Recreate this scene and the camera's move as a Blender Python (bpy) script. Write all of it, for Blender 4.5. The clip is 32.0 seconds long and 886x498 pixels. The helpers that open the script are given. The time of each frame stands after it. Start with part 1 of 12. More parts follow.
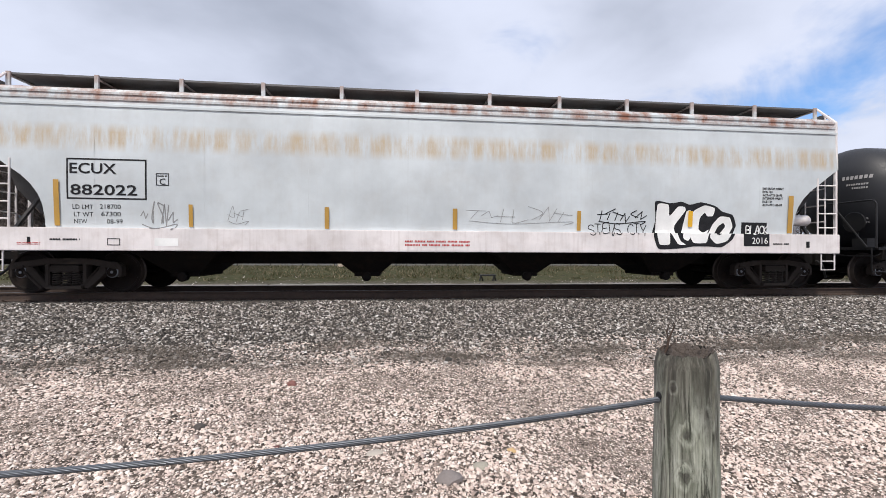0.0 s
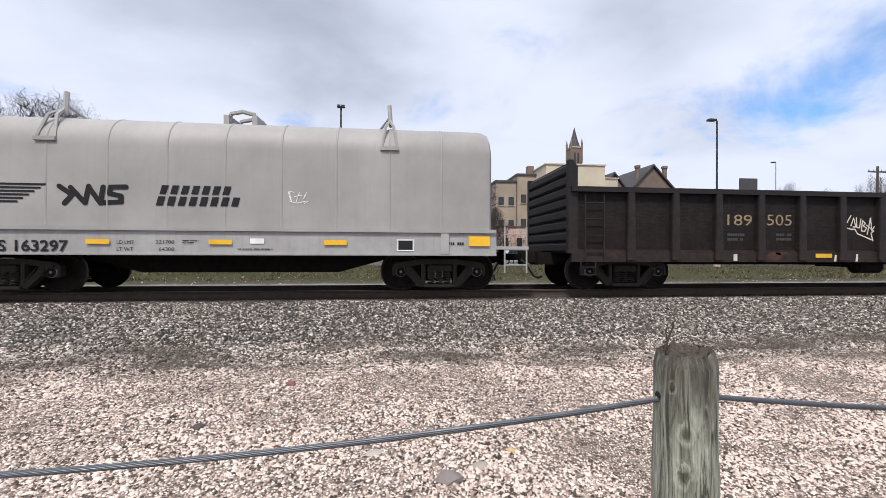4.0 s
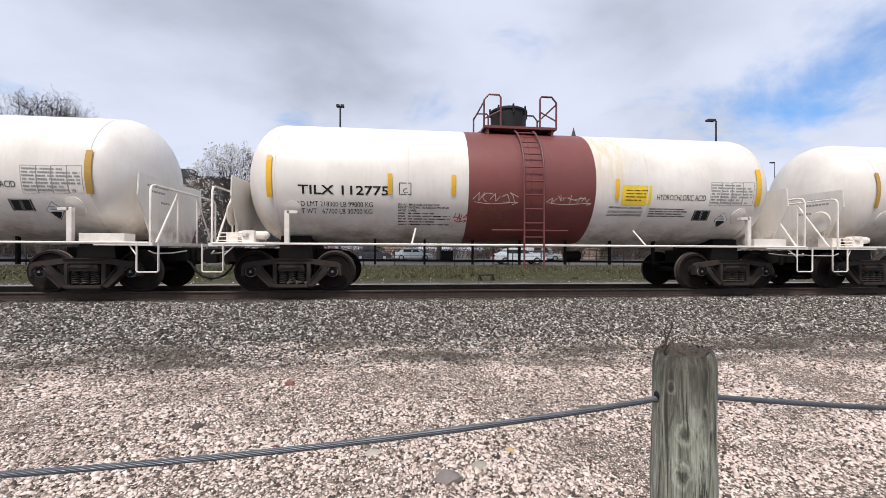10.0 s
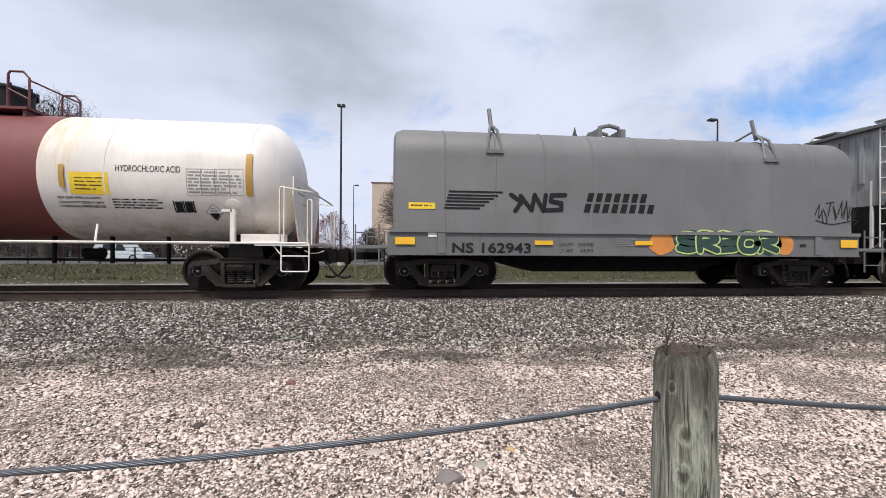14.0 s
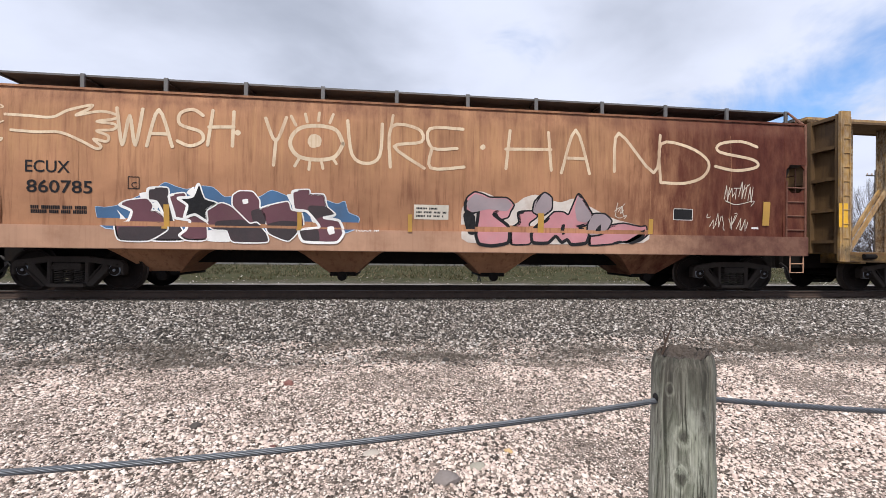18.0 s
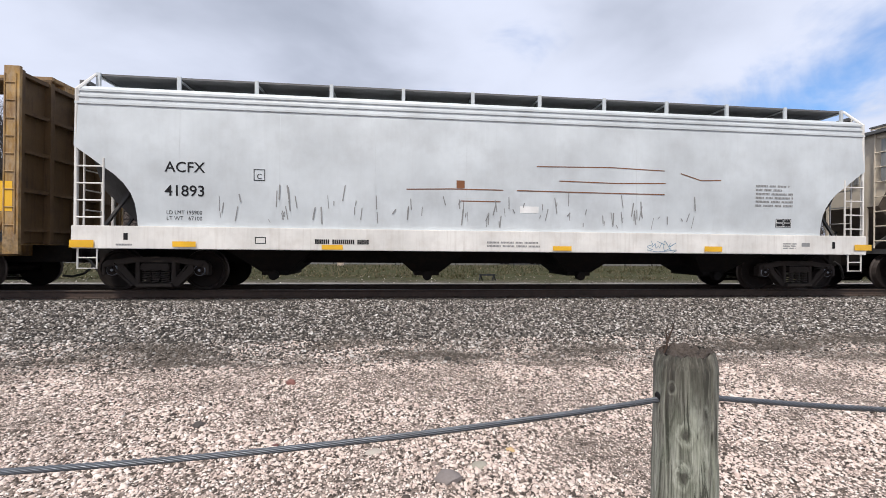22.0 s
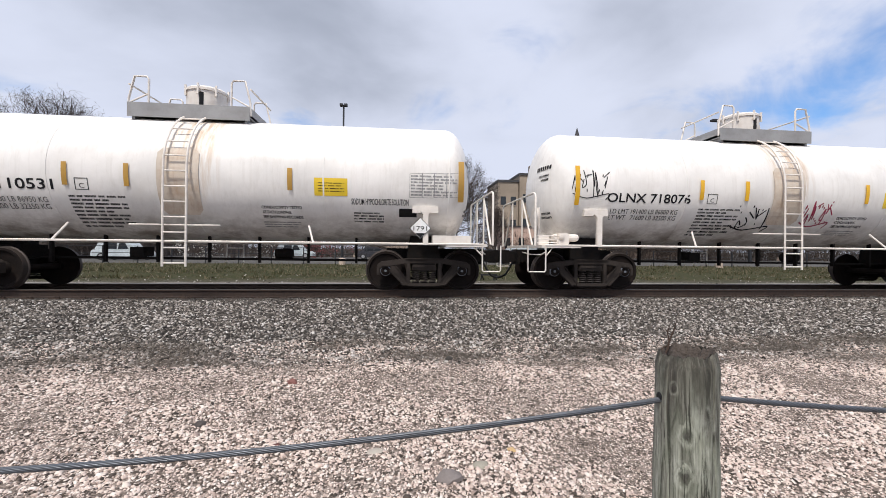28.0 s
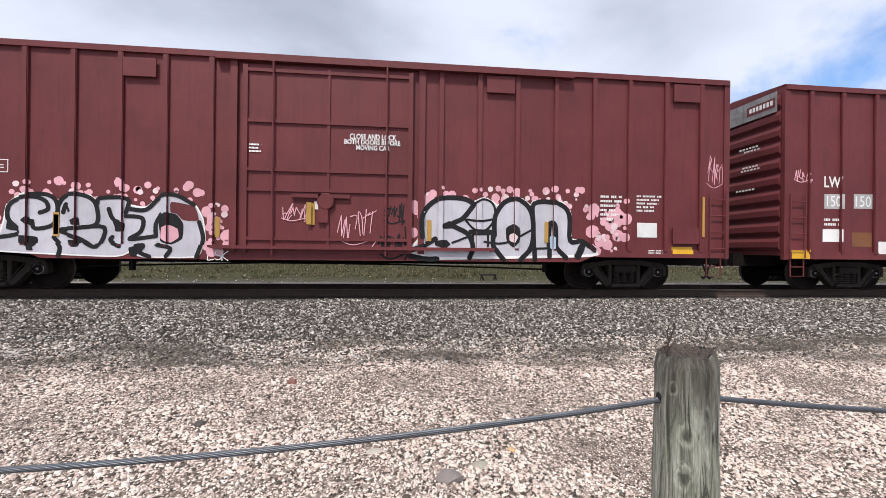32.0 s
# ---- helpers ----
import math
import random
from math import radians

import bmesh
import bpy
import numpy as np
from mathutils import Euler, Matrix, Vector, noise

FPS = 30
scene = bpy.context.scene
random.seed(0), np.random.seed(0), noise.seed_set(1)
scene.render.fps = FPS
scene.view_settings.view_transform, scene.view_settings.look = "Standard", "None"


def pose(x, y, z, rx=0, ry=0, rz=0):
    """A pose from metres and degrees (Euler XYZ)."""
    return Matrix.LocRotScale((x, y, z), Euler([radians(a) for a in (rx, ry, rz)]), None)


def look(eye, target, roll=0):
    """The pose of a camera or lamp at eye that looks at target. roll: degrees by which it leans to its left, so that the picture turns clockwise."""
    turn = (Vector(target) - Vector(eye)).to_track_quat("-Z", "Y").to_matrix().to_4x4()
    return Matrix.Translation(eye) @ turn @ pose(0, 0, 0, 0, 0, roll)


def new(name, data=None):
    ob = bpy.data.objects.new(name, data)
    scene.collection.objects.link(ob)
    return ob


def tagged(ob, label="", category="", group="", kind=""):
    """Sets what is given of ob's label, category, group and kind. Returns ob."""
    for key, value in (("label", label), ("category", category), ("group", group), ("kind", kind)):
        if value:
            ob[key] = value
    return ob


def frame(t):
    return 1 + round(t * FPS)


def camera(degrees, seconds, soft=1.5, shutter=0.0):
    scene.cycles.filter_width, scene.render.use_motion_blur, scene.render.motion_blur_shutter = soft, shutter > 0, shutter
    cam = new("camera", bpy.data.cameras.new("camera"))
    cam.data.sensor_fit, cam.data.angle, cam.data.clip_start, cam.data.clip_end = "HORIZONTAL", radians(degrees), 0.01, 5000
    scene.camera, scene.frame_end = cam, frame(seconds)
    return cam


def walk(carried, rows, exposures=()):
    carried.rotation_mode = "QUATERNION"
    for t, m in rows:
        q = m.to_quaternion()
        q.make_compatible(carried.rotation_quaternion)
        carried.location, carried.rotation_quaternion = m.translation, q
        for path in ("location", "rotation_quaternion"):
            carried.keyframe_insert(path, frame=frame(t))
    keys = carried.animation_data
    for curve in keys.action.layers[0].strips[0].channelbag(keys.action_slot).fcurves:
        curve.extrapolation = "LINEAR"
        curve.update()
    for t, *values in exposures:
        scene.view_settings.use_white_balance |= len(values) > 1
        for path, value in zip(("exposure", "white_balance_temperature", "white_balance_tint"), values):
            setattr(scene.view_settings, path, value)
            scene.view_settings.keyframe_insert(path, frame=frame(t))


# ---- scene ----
import colorsys

# The world: x runs along the track, y away from the camera, z = 0 is the rail's top.
cam = camera(95.8, 32.0, soft=0.65)
EYE = Vector((0.0, -10.35, 0.955))


def aim(yaw, pitch, roll):
    """Pose of the hand-held camera: degrees right of square to the track, up, and lean."""
    a, b = radians(yaw), radians(pitch)
    way = Vector((math.sin(a) * math.cos(b), math.cos(a) * math.cos(b), math.sin(b)))
    return look(EYE, EYE + way, roll)


walk(cam, [(t, aim(a, b, c)) for t, a, b, c in [(0, 5.96, 0.21, 0.26), (1, 5.98, 0.19, 0.2), (2, 5.99, 0.18, 0.22), (3, 6.07, 0.19, 0.24), (3.5, 6.08, 0.19, 0.24), (5.5, 6.0, 0.19, 0.2), (6, 5.99, 0.19, 0.21), (7, 6.07, 0.17, 0.25), (8, 6.13, 0.17, 0.28), (9, 6.18, 0.2, 0.29), (10, 6.18, 0.17, 0.29), (11, 6.1, 0.12, 0.35), (12, 6.05, 0.12, 0.34), (13, 6.05, 0.12, 0.34), (14, 6.05, 0.12, 0.34), (14.5, 6.05, 0.12, 0.34), (16.5, 6.05, 0.12, 0.34), (17, 6.13, 0.16, 0.43), (17.5, 6.2, 0.21, 0.56), (18, 6.22, 0.25, 0.65), (18.5, 6.26, 0.24, 0.72), (19, 6.26, 0.23, 0.74), (19.5, 6.26, 0.22, 0.62), (20, 6.2, 0.19, 0.59), (21, 6.12, 0.14, 0.52), (22, 6.01, 0.12, 0.51), (22.5, 5.9, 0.12, 0.62), (23, 5.85, 0.12, 0.78), (23.5, 5.84, 0.14, 0.84), (24, 5.84, 0.16, 0.95), (25, 5.81, 0.15, 0.85), (25.5, 5.78, 0.11, 0.73), (27.5, 5.78, 0.09, 0.57), (28, 5.81, 0.09, 0.57), (29, 5.83, 0.13, 0.58), (30, 5.82, 0.11, 0.61), (31, 5.86, 0.1, 0.6), (32, 5.86, 0.09, 0.62)]],
     exposures=[(t, 0.2 + e) for t, e in ((0, 0.03), (1, 0.06), (2.5, 0.13), (3.5, 0.14), (5.5, 0.13), (7, 0.03), (9, -0.02), (13, -0.02), (14.5, 0.02), (16.5, 0.05), (18, 0.12), (20, 0.13), (22, 0.06), (23, 0.01), (25, 0.0), (28, -0.07), (30, -0.01), (31, 0.08), (32, 0.16))])

# ---- light ----
SUN_EL, SUN_AZ = 58, 205
world = bpy.data.worlds.new("world")
scene.world = world
world.use_nodes = True


def sky_nodes():
    nt = world.node_tree
    N, L = nt.nodes, nt.links
    N.clear()
    out, bg = N.new("ShaderNodeOutputWorld"), N.new("ShaderNodeBackground")
    sky = N.new("ShaderNodeTexSky")
    sky.sky_type, sky.sun_disc = "NISHITA", False
    sky.sun_elevation, sky.sun_rotation = radians(SUN_EL), radians(SUN_AZ)
    tc = N.new("ShaderNodeTexCoord")
    sep = N.new("ShaderNodeSeparateXYZ")
    L.new(tc.outputs["Generated"], sep.inputs[0])

    def math_(op, a, b=None, c=None):
        m = N.new("ShaderNodeMath")
        m.operation = op
        for i, v in enumerate((a, b, c)):
            if v is None:
                continue
            if isinstance(v, (int, float)):
                m.inputs[i].default_value = v
            else:
                L.new(v, m.inputs[i])
        return m.outputs[0]

    # cloud deck: the sky's direction laid out on a flat layer above
    up = math_("MAXIMUM", math_("ADD", sep.outputs[2], 0.22), 0.05)
    cx, cy = math_("DIVIDE", sep.outputs[0], up), math_("DIVIDE", sep.outputs[1], up)
    comb = N.new("ShaderNodeCombineXYZ")
    L.new(cx, comb.inputs[0]), L.new(cy, comb.inputs[1])

    def noise_(scale, detail, rough, seed, vec=None, dist=0.0):
        n = N.new("ShaderNodeTexNoise")
        n.noise_dimensions = "4D"
        n.inputs["W"].default_value = seed
        n.inputs["Scale"].default_value, n.inputs["Detail"].default_value = scale, detail
        n.inputs["Roughness"].default_value, n.inputs["Distortion"].default_value = rough, dist
        L.new(vec or comb.outputs[0], n.inputs["Vector"])
        return n.outputs["Fac"]

    def ramp_(v, a, b, lo=0.0, hi=1.0):
        r = N.new("ShaderNodeMapRange")
        r.interpolation_type = "SMOOTHSTEP"
        for i, q in zip((1, 2, 3, 4), (a, b, lo, hi)):
            r.inputs[i].default_value = q
        L.new(v, r.inputs[0])
        return r.outputs[0]

    big, fine = noise_(0.9, 4, 0.5, 3.1, dist=0.3), noise_(2.0, 5, 0.5, 7.7, dist=0.3)
    wisps = noise_(1.5, 6, 0.56, 1.3, dist=1.1)
    # clear air opens to the right of the track, away from the heavy grey bank
    gap = math_("MULTIPLY", math_("SUBTRACT", ramp_(cx, 0.85, 1.5), ramp_(cx, 1.9, 2.8)), 0.62)
    gap = math_("MULTIPLY", gap, ramp_(sep.outputs[2], 0.16, 0.30))
    clear = math_("ADD", gap, math_("ADD", math_("MULTIPLY", math_("SUBTRACT", wisps, 0.5), 2.2), math_("MULTIPLY", math_("SUBTRACT", fine, 0.5), 1.2)))
    cover = ramp_(clear, 0.22, 0.85, 1.0, 0.04)
    # heavier cloud overhead to the left and higher up to the right
    heavy = 0.0
    for where_, reach_, gain_ in (((-0.22, 1.36, 0), 0.62, 0.25), ((0.72, 1.10, 0), 0.5, 0.17)):
        dist = N.new("ShaderNodeVectorMath")
        dist.operation = "DISTANCE"
        dist.inputs[1].default_value = where_
        L.new(comb.outputs[0], dist.inputs[0])
        heavy = math_("ADD", ramp_(dist.outputs["Value"], 0.0, reach_, gain_, 0.0), heavy)
    bank = ramp_(math_("ADD", heavy, math_("ADD", math_("MULTIPLY", big, 0.5), math_("MULTIPLY", fine, 0.5))), 0.46, 0.92)
    cloud = N.new("ShaderNodeMixRGB")
    cloud.inputs[1].default_value, cloud.inputs[2].default_value = (0.655, 0.70, 0.84, 1), (0.31, 0.345, 0.43, 1)
    L.new(bank, cloud.inputs[0])
    blue = N.new("ShaderNodeMixRGB")
    blue.blend_type = "MULTIPLY"
    blue.inputs[0].default_value = 1.0
    blue.inputs[2].default_value = (0.092, 0.132, 0.172, 1)
    L.new(sky.outputs[0], blue.inputs[1])
    mix = N.new("ShaderNodeMixRGB")
    L.new(cover, mix.inputs[0]), L.new(blue.outputs[0], mix.inputs[1]), L.new(cloud.outputs[0], mix.inputs[2])
    L.new(mix.outputs[0], bg.inputs[0])
    bg.inputs[1].default_value = 1.0
    L.new(bg.outputs[0], out.inputs[0])


sky_nodes()
sun = new("sun", bpy.data.lights.new("sun", "SUN"))
sun.data.energy, sun.data.angle, sun.data.color = 3.15, radians(7), (1.0, 0.937, 0.862)
sun.matrix_world = look(Vector((math.sin(radians(SUN_AZ)) * 40, math.cos(radians(SUN_AZ)) * 40, 40 * math.tan(radians(SUN_EL)))), (0, 0, 0))


# ---- materials ----
def mat(name, rgb, rough=0.6, metal=0.0, dirt=0.25, dirt_rgb=(0.10, 0.075, 0.055), scale=3.0, streak=0.0, bump=0.15, bump_scale=40.0, vary=0.12, spec=0.5, stains=()):
    """Painted or weathered surface: base colour, blotches, optional vertical streaks of dirt, fine relief."""
    m = bpy.data.materials.new(name)
    m.use_nodes = True
    nt = m.node_tree
    N, L = nt.nodes, nt.links
    b = N["Principled BSDF"]
    b.inputs["Roughness"].default_value, b.inputs["Metallic"].default_value = rough, metal
    b.inputs["Specular IOR Level"].default_value = spec
    tc = N.new("ShaderNodeTexCoord")

    def noise_(vec_scale, s, detail=5, rgh=0.6):
        mp = N.new("ShaderNodeMapping")
        mp.inputs["Scale"].default_value = vec_scale
        L.new(tc.outputs["Object"], mp.inputs[0])
        n = N.new("ShaderNodeTexNoise")
        n.inputs["Scale"].default_value, n.inputs["Detail"].default_value, n.inputs["Roughness"].default_value = s, detail, rgh
        L.new(mp.outputs[0], n.inputs[0])
        return n.outputs["Fac"]

    def ramp_(v, a, c, hi=1.0):
        r = N.new("ShaderNodeMapRange")
        for i, q in zip((1, 2, 3, 4), (a, c, 0.0, hi)):
            r.inputs[i].default_value = q
        L.new(v, r.inputs[0])
        return r.outputs[0]

    def mixc(f, a, c):
        x = N.new("ShaderNodeMixRGB")
        L.new(f, x.inputs[0])
        for i, v in ((1, a), (2, c)):
            if isinstance(v, tuple):
                x.inputs[i].default_value = (*v, 1)
            else:
                L.new(v, x.inputs[i])
        return x.outputs[0]

    lo = tuple(c * (1 - vary) for c in rgb)
    hi = tuple(min(1, c * (1 + vary)) for c in rgb)
    col = mixc(ramp_(noise_((1, 1, 1), scale * 0.4), 0.35, 0.65), lo, hi)
    if dirt:
        col = mixc(ramp_(noise_((1, 1, 1), scale), 0.48, 0.78, dirt), col, dirt_rgb)
    if streak:
        col = mixc(ramp_(noise_((5, 5, 0.35), 2.2, 6, 0.65), 0.5, 0.75, streak), col, dirt_rgb)
    # rust, grime and changes of tone with a place of their own: windows on x and z, broken up by noise
    sep = None
    for windows, rgb_, strength, nscale in stains:
        if sep is None:
            sep = N.new("ShaderNodeSeparateXYZ")
            L.new(tc.outputs["Object"], sep.inputs[0])
        f = ramp_(noise_(nscale, 2.0, 7, 0.7), 0.40, 0.62, strength) if nscale else ramp_(noise_((1, 1, 1), 2.0), -1.0, -0.5, strength)
        for axis, lo_, hi_, soft_ in windows:
            for a_, c_ in ((lo_ - soft_, lo_ + soft_), (hi_ + soft_, hi_ - soft_)):
                mul = N.new("ShaderNodeMath")
                mul.operation = "MULTIPLY"
                L.new(f, mul.inputs[0]), L.new(ramp_(sep.outputs["xyz".index(axis)], a_, c_), mul.inputs[1])
                f = mul.outputs[0]
        col = mixc(f, col, rgb_)
    L.new(col, b.inputs["Base Color"])
    fine = noise_((1, 1, 1), bump_scale, 4)
    rr = N.new("ShaderNodeMapRange")
    for i, q in zip((1, 2, 3, 4), (0.3, 0.7, max(0.05, rough - 0.12), min(1, rough + 0.12))):
        rr.inputs[i].default_value = q
    L.new(fine, rr.inputs[0])
    L.new(rr.outputs[0], b.inputs["Roughness"])
    bp = N.new("ShaderNodeBump")
    bp.inputs["Strength"].default_value, bp.inputs["Distance"].default_value = bump, 0.01
    L.new(fine, bp.inputs["Height"])
    L.new(bp.outputs[0], b.inputs["Normal"])
    return m


RUST = (0.19, 0.075, 0.03)
m_gear = mat("cast_steel_grime", (0.008, 0.007, 0.0065), 0.85, 0, 0.5, (0.026, 0.016, 0.011), 6, bump=0.4, spec=0.15)
m_casting = mat("dusty_steel_casting", (0.038, 0.031, 0.027), 0.85, 0, 0.6, (0.024, 0.018, 0.015), 5, bump=0.4, spec=0.2)
m_coil_spring = mat("worn_spring_steel", (0.042, 0.035, 0.031), 0.7, 0, 0.4, (0.025, 0.018, 0.014), 9, spec=0.3)
m_wheel = mat("wheel_steel", (0.012, 0.009, 0.008), 0.8, 0, 0.4, (0.036, 0.021, 0.015), 5, spec=0.15)
m_tread = mat("worn_tread", (0.065, 0.052, 0.046), 0.55, 0.5, 0.3, (0.06, 0.045, 0.035), 6)
m_cap = mat("bearing_cap", (0.22, 0.24, 0.27), 0.45, 0.6, 0.3)
m_rail_head = mat("worn_rail_head", (0.10, 0.095, 0.09), 0.45, 0.8, 0.3, (0.05, 0.04, 0.03), 6)
m_rail = mat("rail_rust", (0.055, 0.038, 0.03), 0.85, 0.2, 0.5, (0.10, 0.055, 0.035), 8, bump=0.4)
m_tie = mat("creosoted_tie", (0.05, 0.04, 0.033), 0.9, 0, 0.5, (0.13, 0.11, 0.09), 7, bump=0.6, bump_scale=25)
m_black = mat("black_paint", (0.010, 0.010, 0.011), 0.6, 0, 0.1, (0.03, 0.03, 0.03), spec=0.3)
m_white = mat("white_paint", (0.80, 0.80, 0.78), 0.55, 0, 0.15, (0.35, 0.32, 0.28))
m_yellow = mat("yellow_reflector", (0.75, 0.42, 0.02), 0.35, 0, 0.1, (0.4, 0.28, 0.08))
m_ochre = mat("aged_reflector", (0.45, 0.26, 0.05), 0.4, 0, 0.3, (0.25, 0.16, 0.06))
m_sign_yellow = mat("placard_yellow", (0.80, 0.56, 0.035), 0.4, 0, 0.05)
m_grating = mat("galvanised_grating", (0.13, 0.13, 0.13), 0.65, 0.2, 0.4, (0.06, 0.05, 0.045), 4)
# car-end tones: some grime, plus the shade of the end bays painted in
m_bay_shade = mat("sooty_end_sheet", (0.085, 0.082, 0.08), 0.8, 0, 0.6, (0.035, 0.03, 0.027), 2.0, 0.4, spec=0.25)
m_bay_shade_cream = mat("dusty_cream_end_sheet", (0.15, 0.125, 0.10), 0.8, 0, 0.6, (0.05, 0.04, 0.033), 2.0, 0.5, spec=0.25)
m_endsheet_shade = mat("grimy_grey_end_sheet", (0.30, 0.31, 0.31), 0.7, 0, 0.7, (0.10, 0.09, 0.08), 1.2, 0.7)
m_greyink2 = mat("worn_print", (0.30, 0.29, 0.29), 0.7, 0, 0.3)
m_hose = mat("rubber_hose", (0.02, 0.02, 0.02), 0.7, 0, 0.2)


# ---- building tools ----
def obj(name, verts, faces, materials, parent=None, label="", mids=None, smooth=False):
    me = bpy.data.meshes.new(name)
    me.from_pydata(verts, [], faces)
    for m in materials:
        me.materials.append(m)
    if mids is not None:
        me.polygons.foreach_set("material_index", mids)
    if smooth:
        me.polygons.foreach_set("use_smooth", [True] * len(me.polygons))
    o = new(name, me)
    o.parent = parent
    if label:
        tagged(o, label)
    return o


def part(name, bm, material, parent=None, label="", smooth=None, bevel=0.0):
    """One mesh object from a bmesh, under a thing or a part."""
    if bevel:
        edges = [e for e in bm.edges if len(e.link_faces) == 2 and e.calc_face_angle(0) > 0.6]
        bmesh.ops.bevel(bm, geom=edges, offset=bevel, segments=2, affect="EDGES", clamp_overlap=True)
    me = bpy.data.meshes.new(name)
    bm.to_mesh(me)
    bm.free()
    for m in material if isinstance(material, (list, tuple)) else [material]:
        me.materials.append(m)
    if smooth is not None:
        me.polygons.foreach_set("use_smooth", [True] * len(me.polygons))
        me.set_sharp_from_angle(angle=radians(smooth))
    o = new(name, me)
    o.parent = parent
    if label:
        tagged(o, label)
    return o


def again(ob, parent, m):
    """The same mesh once more as an object of its own."""
    o = new(ob.name.split(".")[0], ob.data)
    o.parent = parent
    o.matrix_basis = m
    return o


def thing(name, label, category, group="", kind=""):
    return tagged(new(name), label, category, group, kind)


def quad(bm, pts, mi=0):
    f = bm.faces.new([bm.verts.new(p) for p in pts])
    f.material_index = mi
    return f


def box(bm, x0, x1, y0, y1, z0, z1, mi=0):
    v = [bm.verts.new((x, y, z)) for x in (x0, x1) for y in (y0, y1) for z in (z0, z1)]
    for a in ((0, 1, 3, 2), (4, 6, 7, 5), (0, 4, 5, 1), (2, 3, 7, 6), (0, 2, 6, 4), (1, 5, 7, 3)):
        bm.faces.new([v[i] for i in a]).material_index = mi
    return bm


def prism(bm, pts, y0, y1, mi=0):
    """A polygon in x and z, pushed from y0 to y1."""
    a = [bm.verts.new((x, y0, z)) for x, z in pts]
    b = [bm.verts.new((x, y1, z)) for x, z in pts]
    bm.faces.new(a).material_index = mi
    bm.faces.new(b[::-1]).material_index = mi
    for i in range(len(a)):
        j = (i + 1) % len(a)
        bm.faces.new((a[j], a[i], b[i], b[j])).material_index = mi
    return bm


def tube(bm, pts, r, n=6, mi=0, closed_ends=True):
    """A round bar along a line of points."""
    pts = [Vector(p) for p in pts]
    rings = []
    side = None
    for i, p in enumerate(pts):
        d = (pts[min(i + 1, len(pts) - 1)] - pts[max(i - 1, 0)]).normalized()
        if side is None:
            side = d.orthogonal().normalized()
        side = (side - d * side.dot(d)).normalized()
        other = d.cross(side)
        rr = r[i] if isinstance(r, (list, tuple)) else r
        rings.append([bm.verts.new(p + (side * math.cos(k) + other * math.sin(k)) * rr) for k in (math.tau * q / n for q in range(n))])
    for a, b in zip(rings, rings[1:]):
        for k in range(n):
            bm.faces.new((a[k], a[(k + 1) % n], b[(k + 1) % n], b[k])).material_index = mi
    if closed_ends:
        bm.faces.new(rings[0][::-1]).material_index = mi
        bm.faces.new(rings[-1]).material_index = mi
    return bm


def lathe(bm, prof, n=24, axis="y", centre=(0, 0, 0), mi=0, mis=None):
    """Turns (radius, along) pairs about an axis."""
    c = Vector(centre)
    rings = []
    for r, a in prof:
        ring = []
        for k in range(n):
            q = math.tau * k / n
            u, v = r * math.cos(q), r * math.sin(q)
            ring.append(bm.verts.new(c + Vector({"y": (u, a, v), "x": (a, u, v), "z": (u, v, a)}[axis])))
        rings.append(ring)
    for i, (a, b) in enumerate(zip(rings, rings[1:])):
        for k in range(n):
            bm.faces.new((a[k], a[(k + 1) % n], b[(k + 1) % n], b[k])).material_index = mis[i] if mis else mi
    for ring in (rings[0], rings[-1]):
        try:
            bm.faces.new(ring).material_index = mi
        except ValueError:
            pass
    bmesh.ops.recalc_face_normals(bm, faces=bm.faces)
    return bm


def arc(p0, p1, sag, n=12):
    """Points of a hanging line."""
    p0, p1 = Vector(p0), Vector(p1)
    return [p0.lerp(p1, i / n) - Vector((0, 0, 4 * sag * (i / n) * (1 - i / n))) for i in range(n + 1)]


# ---- ground and track ----
GROUND = -0.55


def ground_z(y):
    """Height of the ground across the track: gravel, ballast shoulder, track bed, grass and the lot beyond."""
    return float(np.interp(y, (-60, -4.9, -4.2, -2.0, -1.45, 1.45, 2.2, 3.6, 6.0, 9.0, 20, 60, 4000), (-0.6, -0.55, -0.5, -0.24, -0.19, -0.19, -0.28, -0.30, -0.31, -0.30, -0.28, -0.25, -0.25)))


